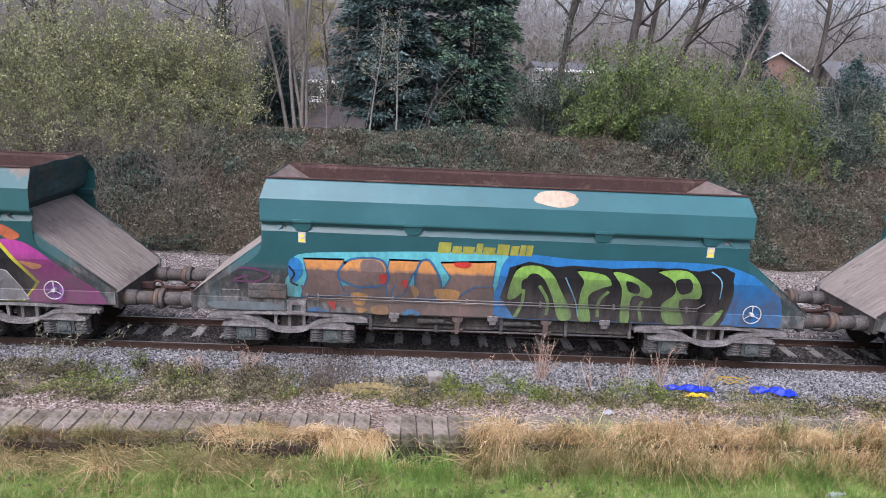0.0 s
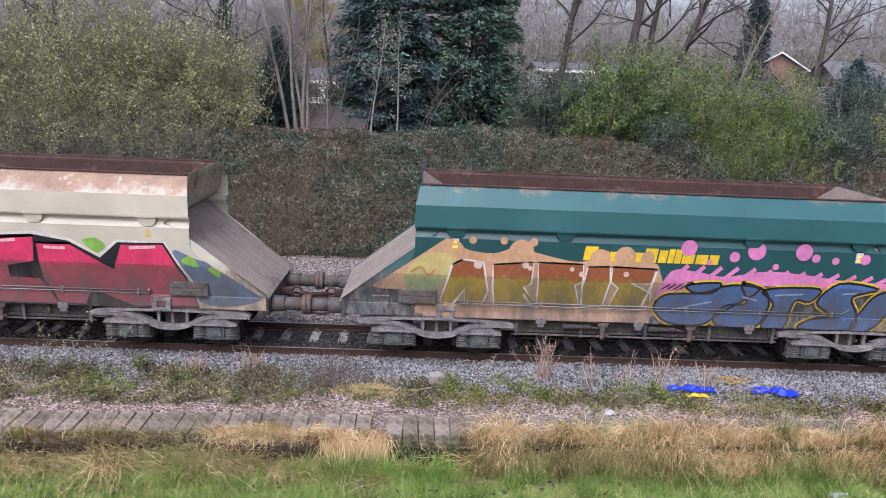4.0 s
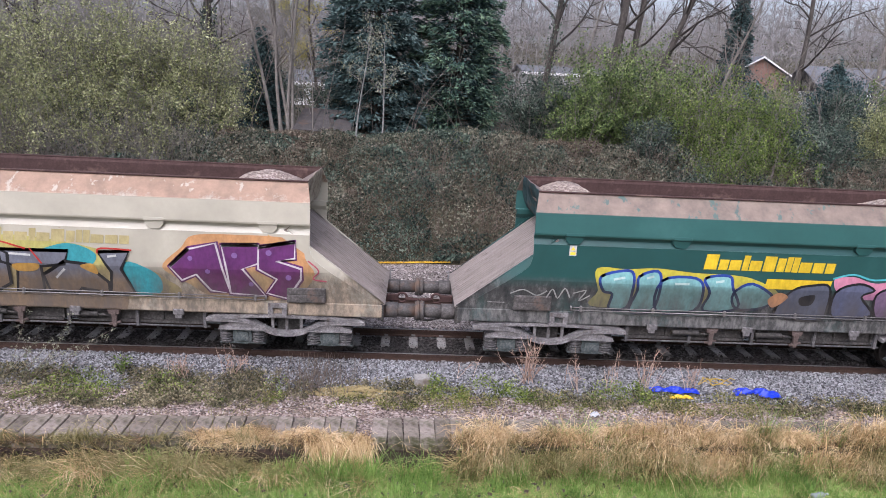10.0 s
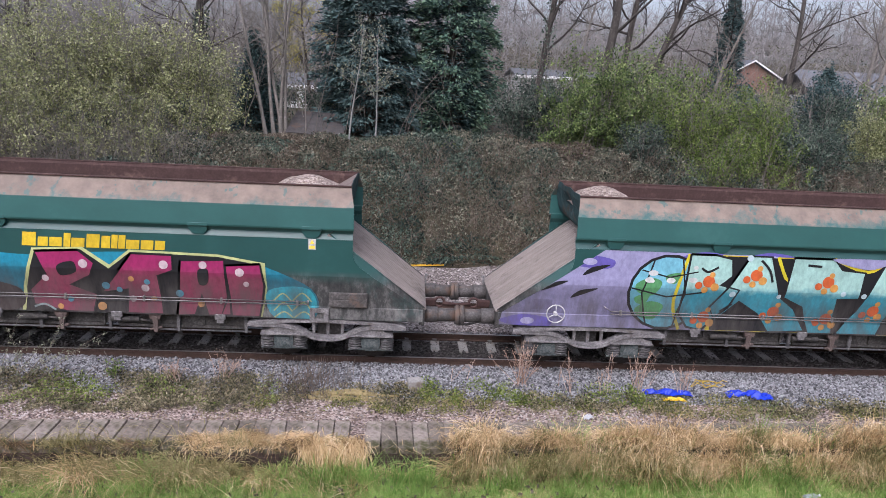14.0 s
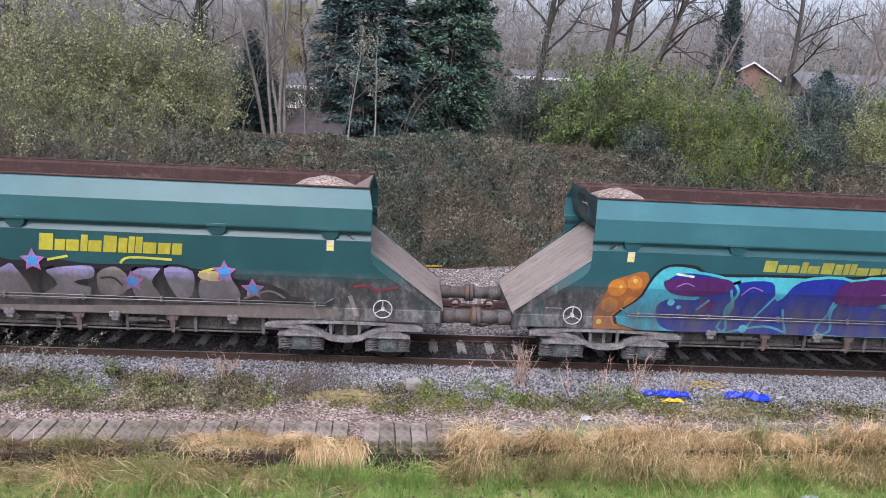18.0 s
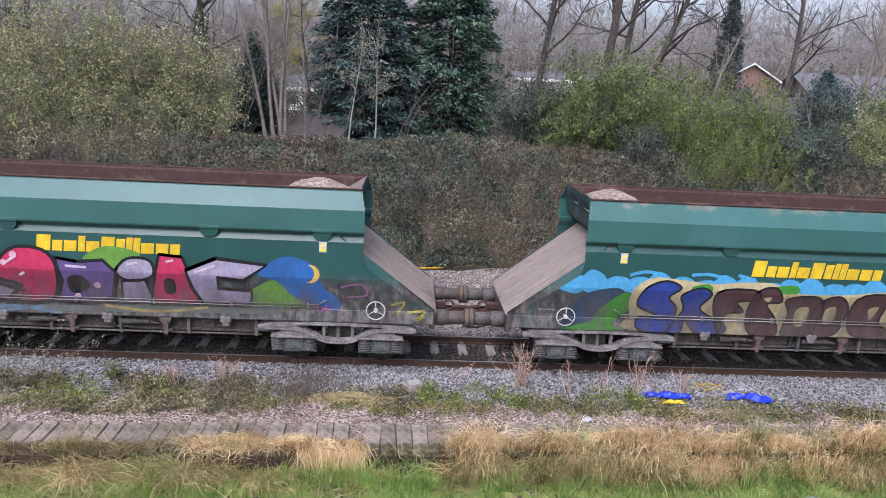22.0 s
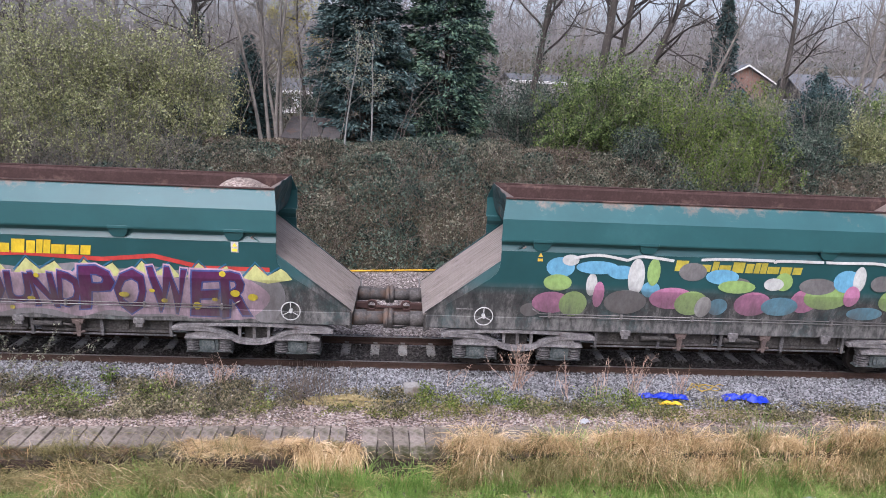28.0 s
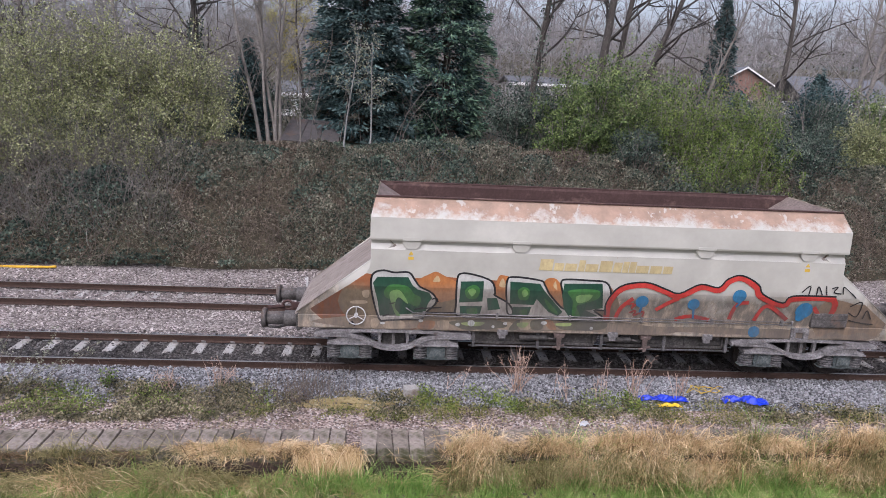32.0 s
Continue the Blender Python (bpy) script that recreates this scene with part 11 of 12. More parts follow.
bare_tree("bare_tree", "dark bare tree behind the bank", (20.4, 34.0, 3.8), 14.0, 0.2, (0.12, 0), 0.3, 13, 4, 2, 0.3)
bare_tree("bare_tree", "grey bare tree with fine twigs", (30.0, 30.0, 3.8), 13.0, 0.2, (0.1, 0), 0.25, 15, 4, 2, 0.3, "twig")
bare_tree("bare_tree", "grey bare tree with fine twigs", (27.5, 24.0, 3.8), 11.0, 0.12, (0.18, 0), 0.2, 15, 4, 2, 0.34, "twig")
bare_tree("bare_tree", "grey bare tree with fine twigs", (33.5, 36.0, 3.8), 13.0, 0.2, (0.05, 0), 0.25, 15, 4, 2, 0.32, "twig")
bare_tree("bare_tree", "grey bare tree with fine twigs", (17.6, 27.0, 3.8), 9.0, 0.12, (0.2, 0), 0.2, 14, 4, 2, 0.34, "twig")
bare_tree("bare_tree", "grey bare tree with fine twigs", (9.0, 26.0, 3.8), 9.0, 0.12, (0.1, 0), 0.25, 13, 4, 2, 0.3, "twig")
bare_tree("bare_tree", "grey bare tree with fine twigs", (-14.0, 22.0, 3.6), 10.0, 0.14, (-0.05, 0), 0.25, 14, 4, 2, 0.3, "twig")
bare_tree("bare_tree", "grey bare tree with fine twigs", (-20.0, 24.0, 3.6), 11.0, 0.16, (0.05, 0), 0.25, 14, 4, 2, 0.3, "twig")
bare_tree("bare_tree", "grey bare tree with fine twigs", (-8.0, 27.0, 3.6), 11.5, 0.16, (0.0, 0), 0.25, 14, 4, 2, 0.3, "twig")


def far_wood():
    """The bare hazy wood on the rising ground."""
    g = Limbs(3)
    for k in range(330):
        x = rng.uniform(-75, 110)
        y = rng.uniform(46, 150)
        z = height(max(-40, min(55, x)), y)
        h = rng.uniform(8, 14)
        pts = wander((x, y, z - 0.3), (rng.normal() * 0.06, 0, 1), h, 5, 0.05)
        g.limb(pts, np.linspace(0.13, 0.03, 6))
        for j in range(30):
            s = rng.uniform(0.25, 1.0)
            q = pts[int(s * 5)] + rng.normal(size=3) * 0.1
            e = unit(np.array([rng.normal(), rng.normal(), rng.uniform(0.3, 1.4)]))
            sub = wander(q, e, h * rng.uniform(0.12, 0.32), 3, 0.15, 0.05)
            g.limb(sub, np.linspace(0.04, 0.01, 4))
    ob = new("distant_wood", g.mesh("distant_wood", M["hazy"]))
    tagged(ob, "hazy grey-brown leafless wood on the hillside", "wood", kind="stuff")
    pts = np.stack([rng.uniform(-60, 90, 26000), rng.uniform(44, 110, 26000), rng.uniform(0, 1, 26000) ** 1.6 * 4.5], 1)
    pts[:, 2] += heights(np.clip(pts[:, 0], -40, 55), pts[:, 1])
    n_ = 90000
    x, y = rng.uniform(-90, 130, n_), rng.uniform(48, 170, n_)
    z = heights(np.clip(x, -40, 55), y) + 2.0 + 11.0 * rng.uniform(0, 1, n_) * lumps(x * 0.12, y * 0.1, 0.6)
    ob = new("distant_twigs", leaf_mesh("distant_twigs", np.stack([x, y, z], 1), 1.5, M["hazy"], up=(0, 0, 0.7), slim=0.045, spread=0.8))
    tagged(ob, "fine grey-brown twigs of the leafless wood", "wood", kind="stuff")
    ob = new("distant_undergrowth", leaf_mesh("distant_undergrowth", pts, 0.28, M["hazeleaf"]))
    tagged(ob, "dull green undergrowth of the far wood", "undergrowth", kind="stuff")


def thicket():
    """The scrub between the bank and the gardens."""
    n_ = 52000
    x = rng.uniform(-30, 46, n_)
    y = rng.uniform(19.5, 41, n_)
    tall = 1.2 + 3.0 * lumps(x * 0.35, y * 0.3, 2.0) * np.clip((y - 17) / 12, 0.3, 1.0)
    z = heights(np.clip(x, -40, 55), y) + rng.uniform(0, 1, n_) ** 0.8 * tall
    pts = np.stack([x, y, z], 1)
    green = np.sin(x * 0.4) + np.sin(y * 0.6 + x * 0.9) + rng.normal(size=n_) * 0.5 > 0.2
    ob = new("scrub", leaf_mesh("scrub", pts[green], 0.17, M["ivy"]))
    tagged(ob, "dark evergreen scrub behind the bank", "scrub", kind="stuff")
    ob = new("scrub", leaf_mesh("scrub", pts[~green], 0.15, M["hazeleaf"]))
    tagged(ob, "brown leafless scrub behind the bank", "scrub", kind="stuff")
    g = Limbs(3)
    for k in range(1500):
        p = (rng.uniform(-30, 46), rng.uniform(16, 40), 3.4)
        L = rng.uniform(2.0, 5.5)
        pts = wander(p, unit(np.array([rng.normal() * 0.25, rng.normal() * 0.2, 1.0])), L, 5, 0.12)
        g.limb(pts, np.linspace(0.022, 0.007, 6))
        for j in range(3):
            sub = wander(pts[rng.integers(2, 5)], unit(rng.normal(size=3) + np.array([0, 0, 0.8])), L * 0.3, 3, 0.15)
            g.limb(sub, np.linspace(0.01, 0.005, 4))
    ob = new("scrub_stems", g.mesh("scrub_stems", M["twig"]))
    tagged(ob, "thin grey bare scrub stems", "stems", kind="stuff")


# haze of distance is mixed into the bark and leaf colours
M["hazy"] = surface("hazed_bark", (0.12, 0.11, 0.108), (0.195, 0.18, 0.175), (0.27, 0.252, 0.245), 1.0, 0.95, 0, 0.0)
M["hazeleaf"] = leafy("hazed_leaves", [(0.15, (0.05, 0.055, 0.04)), (0.5, (0.10, 0.10, 0.065)), (0.85, (0.16, 0.15, 0.10))], 0.8, 0.1)
far_wood()
thicket()


# ---- near growth ----
def blades(name, label, pts, tall, width, material, lean=0.5, category="grass", way=None):
    """Curved tapering blades, each with its own bend."""
    grade = 1.0
    if isinstance(pts, tuple):
        pts, grade = pts
    n_ = len(pts)
    a = rng.uniform(0, 2 * np.pi, n_)
    d = np.stack([np.cos(a), np.sin(a), np.zeros(n_)], 1)
    if way is not None:
        d = unit(d * 0.8 + np.asarray(way))
    s = np.stack([-d[:, 1], d[:, 0], np.zeros(n_)], 1)
    H = (tall * grade * rng.uniform(0.45, 1.25, n_))[:, None]
    B = (lean * rng.uniform(0.2, 1.5, n_))[:, None]
    W = width * rng.uniform(0.6, 1.3, n_)[:, None]
    ring = []
    for u, w in ((0.0, 1.0), (0.4, 0.85), (0.75, 0.55), (1.0, 0.08)):
        c = pts + d * H * B * u ** 1.8 + np.array([0, 0, 1.0]) * H * (u - 0.28 * B * u ** 2.4)
        ring += [c - s * W * w * 0.5, c + s * W * w * 0.5]
    v = np.stack(ring, 1).reshape(-1, 3)
    o = np.arange(n_)[:, None] * 8
    f = np.concatenate([o + np.array([[2 * k, 2 * k + 1, 2 * k + 3, 2 * k + 2]]) for k in range(3)], 1).reshape(-1, 4)
    ob = new(name, quick_mesh(name, v, f, material))
    tagged(ob, label, category, kind="stuff")


def lawn_points(n_, x0, x1, y0, y1):
    x = rng.uniform(x0, x1, n_)
    y = rng.uniform(y0, y1, n_)
    return np.stack([x, y, heights(x, y) - 0.01], 1)


def tufts(n_, per, x0, x1, d0, d1, spread):
    """Clumped points along the platform's edge: d is the distance in front of it."""
    cx = rng.uniform(x0, x1, n_)
    cd = rng.uniform(d0, d1, n_)
    x = np.repeat(cx, per) + rng.normal(size=n_ * per) * spread
    y = wall_line(x) - np.repeat(cd, per) + rng.normal(size=n_ * per) * spread
    z = np.where(y < wall_line(x) - 0.01, heights(x, np.minimum(y, wall_line(x) - 0.02)), -0.23)
    z = z - 0.01
    tall = np.repeat(rng.uniform(0.5, 1.05, n_) * (0.55 + 0.6 * lumps(cx * 1.9, cd * 3.0, 1.7)), per)
    return np.stack([x, y, z], 1), tall


M["deadgrass"] = leafy("dead_brown_grass", [(0.15, (0.06, 0.038, 0.02)), (0.5, (0.13, 0.085, 0.045)), (0.85, (0.24, 0.16, 0.09))], 0.8, 0.1)


def verge(n_, x0, x1, d0, d1):
    """Even points on the lawn: d is the distance in front of the platform's edge."""
    x = rng.uniform(x0, x1, n_)
    y = wall_line(x) - rng.uniform(d0, d1, n_)
    return np.stack([x, y, heights(x, y) - 0.01], 1)


def tussocks(name, label, clumps, per, x0, x1, d0, d1, reach, tall, material, width=0.009, spread=0.1, fall=1.0, side=0.0, forward=0.25):
    """Tangled clumps at the platform's edge: every stem rises from its tuft, bends over and falls. d: how far before the edge; side and forward: which way most of them lie."""
    n_ = clumps * per
    cx = rng.uniform(x0, x1, clumps)
    cd = rng.uniform(d0, d1, clumps)
    grade = rng.uniform(0.55, 1.2, clumps) * (0.6 + 0.55 * lumps(cx * 1.7, cd * 2.0, 0.9))
    lie = rng.normal(size=clumps) * 0.5 + side
    x = np.repeat(cx, per) + rng.normal(size=n_) * spread
    y = wall_line(x) - np.repeat(cd, per) + rng.normal(size=n_) * spread * 0.7
    z = np.where(y < wall_line(x) - 0.01, heights(x, np.minimum(y, wall_line(x) - 0.02)), -0.235) - 0.01
    before = y < wall_line(x) - 0.01
    base = np.stack([x, y, z], 1)
    g = np.repeat(grade, per) * rng.uniform(0.4, 1.2, n_)
    d = np.stack([np.repeat(lie, per) + rng.normal(size=n_) * 0.65, -forward + rng.normal(size=n_) * 0.55, np.zeros(n_)], 1)
    s = unit(np.stack([-d[:, 1], d[:, 0], rng.normal(size=n_) * 0.4], 1))
    sag = fall * rng.uniform(0.35, 1.15, n_)
    kink = rng.normal(size=(n_, 3)) * 0.05
    W = (width * rng.uniform(0.6, 1.4, n_))[:, None]
    ring = []
    for u, w in ((0.0, 0.9), (0.25, 1.0), (0.5, 0.9), (0.75, 0.7), (1.0, 0.1)):
        c = base + d * (reach * g * u)[:, None] + kink * math.sin(u * 5.0)
        c[:, 2] += tall * g * (1.9 * u - (0.9 + sag) * u * u)
        edge = wall_line(c[:, 0])
        c[:, 1] = np.where(before & (c[:, 2] < -0.22), np.minimum(c[:, 1], edge - 0.012), c[:, 1])
        c[:, 2] = np.maximum(c[:, 2], np.where(c[:, 1] < edge, -0.72, -0.225))
        ring += [c - s * W * w * 0.5, c + s * W * w * 0.5]
    v = np.stack(ring, 1)
    o = np.arange(n_)[:, None] * 10
    f = np.concatenate([o + np.array([[2 * k, 2 * k + 1, 2 * k + 3, 2 * k + 2]]) for k in range(4)], 1).reshape(-1, 4)
    ob = new(name, quick_mesh(name, v.reshape(-1, 3), f, material))
    tagged(ob, label, "grass", kind="stuff")


def build_near_grass():
    # long straw heaped against and over the edge
    tussocks("dry_grass", "tall tangled straw-coloured grass on the stone edge", 85, 140, 1.0, 11.8, -0.2, 0.2, 0.5, 0.62, M["straw"], 0.009, 0.1, 0.75, -0.15)
    tussocks("dry_grass", "tall tangled straw-coloured grass on the stone edge", 54, 140, 1.6, 11.8, -0.1, 0.25, 0.38, 0.72, M["straw"], 0.009, 0.08, 0.5, 0.1)
    tussocks("half_dry_grass", "half-dry olive grass in thick clumps", 56, 130, 1.0, 11.8, 0.0, 0.38, 0.42, 0.85, M["olivestraw"], 0.009, 0.09, 0.7)
    tussocks("dry_grass", "straw-coloured grass leaning before the stone edge", 40, 120, 0.9, 11.8, 0.06, 0.34, 0.36, 1.05, M["straw"], 0.009, 0.1, 0.6)
    tussocks("half_dry_grass", "half-dry olive grass leaning before the stone edge", 46, 120, 1.2, 11.8, 0.1, 0.44, 0.36, 1.05, M["olivestraw"], 0.009, 0.09, 0.6)
    tussocks("brown_tufts", "dark brown dead grass under the straw", 150, 60, 0.9, 11.8, 0.0, 0.26, 0.35, 0.34, M["deadgrass"], 0.01, 0.1, 1.2)
    tussocks("hanging_straw", "dry golden straw hanging over the stone edge", 12, 300, -1.5, -0.72, -0.14, 0.04, 0.36, 0.42, M["straw"], 0.01, 0.1, 2.6, 0.1, 0.75)
    # thin tangle before the bare stones
    tussocks("half_dry_grass", "thin tangled olive stalks before the wall", 110, 120, -9.5, -1.0, 0.06, 0.4, 0.45, 0.68, M["olivestraw"], 0.008, 0.12, 0.85)
    tussocks("dry_grass", "pale dry stalks lying before the wall", 60, 90, -9.5, -0.6, 0.1, 0.46, 0.55, 0.55, M["straw"], 0.008, 0.12, 0.95)
    tussocks("brown_tufts", "dark brown dead grass at the foot of the wall", 90, 50, -9.5, -0.5, 0.02, 0.3, 0.4, 0.24, M["deadgrass"], 0.009, 0.12, 1.2)
    tussocks("dry_grass", "short straw creeping over the coping stones", 34, 80, -3.7, -1.2, -0.4, -0.02, 0.3, 0.1, M["straw"], 0.008, 0.12, 1.2, 0.0, 0.3)
    tussocks("dry_grass", "short straw creeping over the coping stones", 9, 60, -9.5, -4.0, -0.2, 0.0, 0.28, 0.16, M["olivestraw"], 0.008, 0.1, 1.2)
    tussocks("dry_grass", "dry straw lying flat beside the gap in the stones", 16, 110, -0.6, 1.3, 0.1, 0.42, 0.7, 0.2, M["straw"], 0.009, 0.12, 1.1, -0.5)
    blades("lawn", "short lush green grass", verge(46000, -8.5, 11.5, 0.38, 1.25), 0.16, 0.01, M["grass"], 0.8)
    blades("lawn", "lush green grass in uneven clumps", tufts(360, 40, -8.5, 11.5, 0.42, 1.1, 0.08), 0.34, 0.01, M["grass"], 0.75)
    blades("lawn", "fresh green grass before the straw", tufts(150, 60, -4.5, 11.5, 0.3, 0.56, 0.08), 0.6, 0.011, M["grass"], 0.7)
    blades("lawn", "fresh green tufts below the dry stalks", tufts(95, 60, -8.5, -1.5, 0.32, 0.8, 0.08), 0.42, 0.011, M["grass"], 0.75)
    blades("green_tufts", "tufts of green grass among the straw", tufts(70, 60, 1.0, 11.5, 0.04, 0.4, 0.07), 0.85, 0.009, M["grass"], 0.9)
    blades("dry_grass", "pale dry blades scattered through the lawn", verge(7000, -8.5, 11.5, 0.15, 1.25), 0.2, 0.007, M["straw"], 1.2)
    tussocks("dry_grass", "flattened yellow straw in the lawn", 16, 120, -8.5, -4.0, 0.45, 1.05, 0.4, 0.14, M["straw"], 0.008, 0.14, 1.1)
    tussocks("dry_grass", "flattened yellow straw in the lawn", 5, 120, 1.0, 2.6, 0.75, 1.05, 0.4, 0.16, M["straw"], 0.008, 0.12, 1.1)
    tussocks("half_dry_grass", "rough half-dry grass lying in the lawn", 34, 110, -8.5, -2.5, 0.35, 0.75, 0.4, 0.24, M["olivestraw"], 0.008, 0.13, 1.0)
    tussocks("half_dry_grass", "rough half-dry grass lying in the lawn", 26, 90, -2.5, 11.5, 0.42, 0.7, 0.35, 0.3, M["olivestraw"], 0.008, 0.12, 1.0)
    x = rng.uniform(-8.5, 4.5, 150)
    y = wall_line(x) - rng.uniform(0.35, 1.1, 150)
    ob = new("fallen_leaves", leaf_mesh("fallen_leaves", np.stack([x, y, heights(x, y) + 0.13], 1), 0.1, M["deadleaf"], up=(0.5, 0, 0.1), spread=1.0, slim=0.7))
    tagged(ob, "withered brown leaves lying in the lawn", "leaves", kind="stuff")


build_near_grass()


def weed_patch(name, label, n_, x0, x1, y0, y1, tall, size, material, seed=0.0, thin=0.3):
    x = rng.uniform(x0, x1, n_)
    y = rng.uniform(y0, y1, n_)
    side = np.minimum(np.minimum((x - x0) / 0.8, (x1 - x) / 0.8), np.minimum((y - y0) / 0.35, (y1 - y) / 0.35))
    rag = 0.3 * np.sin(x * 2.1 + seed) + 0.3 * np.sin(x * 5.3 + seed * 3) + 0.25 * np.sin(x * 11.7)
    keep = (lumps(x * 1.3, y * 1.5, seed) + 0.22 * np.sin(x * 4.7 + seed * 2 + 1.5 * np.sin(y * 5.0)) + 0.18 * np.sin(x * 9.1 - y * 7.0) + rng.normal(size=n_) * 0.2 > thin) & (side + 0.9 * rag + rng.normal(size=n_) * 0.25 > 0.25)
    x, y = x[keep], y[keep]
    z = heights(x, y) + rng.uniform(0, 1, len(x)) ** 1.5 * tall * lumps(x * 1.3, y * 1.5, seed)
    ob = new(name, leaf_mesh(name, np.stack([x, y, z], 1), size, material, up=(0, -0.1, 0.4), spread=0.9))
    tagged(ob, label, "weeds", kind="stuff")


weed_patch("weeds", "low green and yellow weeds along the ballast", 30000, -3.0, 14, -2.0, -1.1, 0.16, 0.05, M["weed"], 1.0, 0.42)
weed_patch("weeds", "taller fresh green weeds", 11000, 0.4, 5.2, -1.7, -0.85, 0.36, 0.055, M["weed2"], 2.0, 0.5)
weed_patch("bramble_patch", "dark low brambles beside the ballast", 46000, -12, -2.6, -2.2, -0.75, 0.16, 0.065, M["bramble2"], 0.4, 0.2)
weed_patch("bramble_patch", "dark low brambles beside the ballast", 9000, -3.4, 1.0, -1.75, -0.95, 0.13, 0.06, M["bramble2"], 2.4, 0.38)
weed_patch("weeds", "low dull weeds thick along the ballast", 16000, 2.5, 14, -1.9, -1.1, 0.2, 0.06, M["bramble2"], 4.2, 0.4)
weed_patch("weeds", "low green weeds through the brambles", 12000, -11, -2.2, -2.0, -1.0, 0.34, 0.05, M["weed2"], 3.0, 0.48)
weed_patch("dry_litter", "dry brown leaf litter among the weeds", 14000, -11, 13, -2.1, -0.95, 0.05, 0.05, M["deadleaf"], 6.5, 0.45)
weed_patch("moss", "yellow-green moss and weeds on the gravel", 12000, -10, 13, -3.0, -1.9, 0.03, 0.03, M["weed"], 5.0, 0.62)


def dry_plants():
    """Dead flower stalks and thin canes before the rails."""
    for x, y, n_, tall in ((2.6, -0.85, 24, 0.95), (5.1, -0.95, 12, 1.0), (3.6, -1.0, 6, 0.75), (4.4, -1.1, 5, 0.8), (1.2, -0.8, 3, 0.5), (6.1, -1.0, 8, 0.7), (-3.6, -0.9, 16, 0.6), (-4.6, -1.0, 12, 0.55)):
        t = empty("dead_weed", pose(x, y, height(x, y)))
        tagged(t, "dead reddish-brown weed stalks by the track", "weed", "dead weeds by the track")
        g = Limbs(4)
        ends = []
        for k in range(n_):
            d = unit(np.array([rng.normal() * 0.3, rng.normal() * 0.25, 1.0]))
            pts = wander((rng.normal() * 0.1, rng.normal() * 0.08, 0), d, tall * rng.uniform(0.5, 1.2), 5, 0.07)
            g.limb(pts, np.linspace(0.006, 0.003, 6))
            ends.append(pts[2:])
            for j in range(3):
                sub = wander(pts[rng.integers(2, 5)], unit(d + rng.normal(size=3) * 0.5), tall * 0.22, 3, 0.1)
                g.limb(sub, np.linspace(0.004, 0.002, 4))
                ends.append(sub)
        part("stalk", g.mesh("stalk", M["seed"]), None, t)
        src = np.concatenate(ends)
        m_ = n_ * 14
        pick = src[rng.integers(0, len(src), m_)] + rng.normal(size=(m_, 3)) * 0.018
        tagged(part("seed_head", leaf_mesh("seed_head", pick, 0.03, M["seed"]), None, t), kind="stuff")


def near_stems():
    g = Limbs(3)
    for k in range(150):
        x, y = rng.normal() * 0.4 - 1.7, rng.uniform(-1.5, -0.8)
        g.limb(wander((x, y, height(x, y)), unit(np.array([rng.normal() * 0.25, rng.normal() * 0.2, 1.0])), rng.uniform(0.25, 0.65), 5, 0.08), np.linspace(0.006, 0.003, 6))
    for k in range(420):
        x, y = rng.uniform(-11, -1.8), rng.uniform(-2.1, -0.8)
        d = unit(np.array([rng.normal() * 0.9, rng.normal() * 0.6, 0.8]))
        g.limb(wander((x, y, height(x, y)), d, rng.uniform(0.25, 0.65), 5, 0.12, -0.12), np.linspace(0.006, 0.003, 6))
    ob = new("bramble_canes", g.mesh("bramble_canes", M["cane"]))
    tagged(ob, "dry reddish bramble canes beside the ballast", "brambles", kind="stuff")


near_stems()
M["seed"] = leafy("dry_seed_heads", [(0.15, (0.26, 0.16, 0.12)), (0.5, (0.43, 0.3, 0.235)), (0.85, (0.6, 0.47, 0.39))], 0.9, 0.1)
dry_plants()
shrub("sapling", "small fresh green sapling by the ballast", (-5.75, -0.95, -0.3), 3, 0.8, 0.1, "willow", 330, 0.055, kids=7, jitter=0.03, thick=0.008)
shrub("ivy_clump", "clump of dark ivy in the dry grass", (-2.5, -3.72, -0.6), 8, 0.42, 0.25, "ivybig", 90, 0.11, kids=4, jitter=0.07, thick=0.006)
shrub("ivy_clump", "clump of dark ivy in the dry grass", (-1.5, -3.85, -0.62), 6, 0.36, 0.2, "ivybig", 50, 0.11, kids=4, jitter=0.06, thick=0.006)
shrub("dock_plant", "dark leafy plant growing over the coping", (-0.1, -2.9, -0.28), 6, 0.2, 0.35, "ivybig", 80, 0.12, kids=4, jitter=0.06, thick=0.006)


def bramble_arch():
    t = empty("bramble_spray", pose(-7.6, -1.2, -0.3))
    tagged(t, "arching thin bramble spray with pale buds", "bramble")
    g = Limbs(4)
    ends = []
    for k in range(9):
        d = unit(np.array([rng.uniform(0.2, 1.2), rng.normal() * 0.2, 1.0]))
        pts = wander((rng.normal() * 0.4, rng.normal() * 0.1, 0), d, rng.uniform(1.0, 1.9), 8, 0.08, -0.03)
        g.limb(pts, np.linspace(0.008, 0.003, 9))
        ends.append(pts[2:])
    tagged(part("cane_tangle", g.mesh("cane_tangle", M["cane"]), None, t), kind="stuff")
    src = np.concatenate(ends)
    tagged(part("bud", leaf_mesh("bud", src[rng.integers(0, len(src), 620)] + rng.normal(size=(620, 3)) * 0.03, 0.045, M["budding"]), None, t), kind="stuff")


bramble_arch()

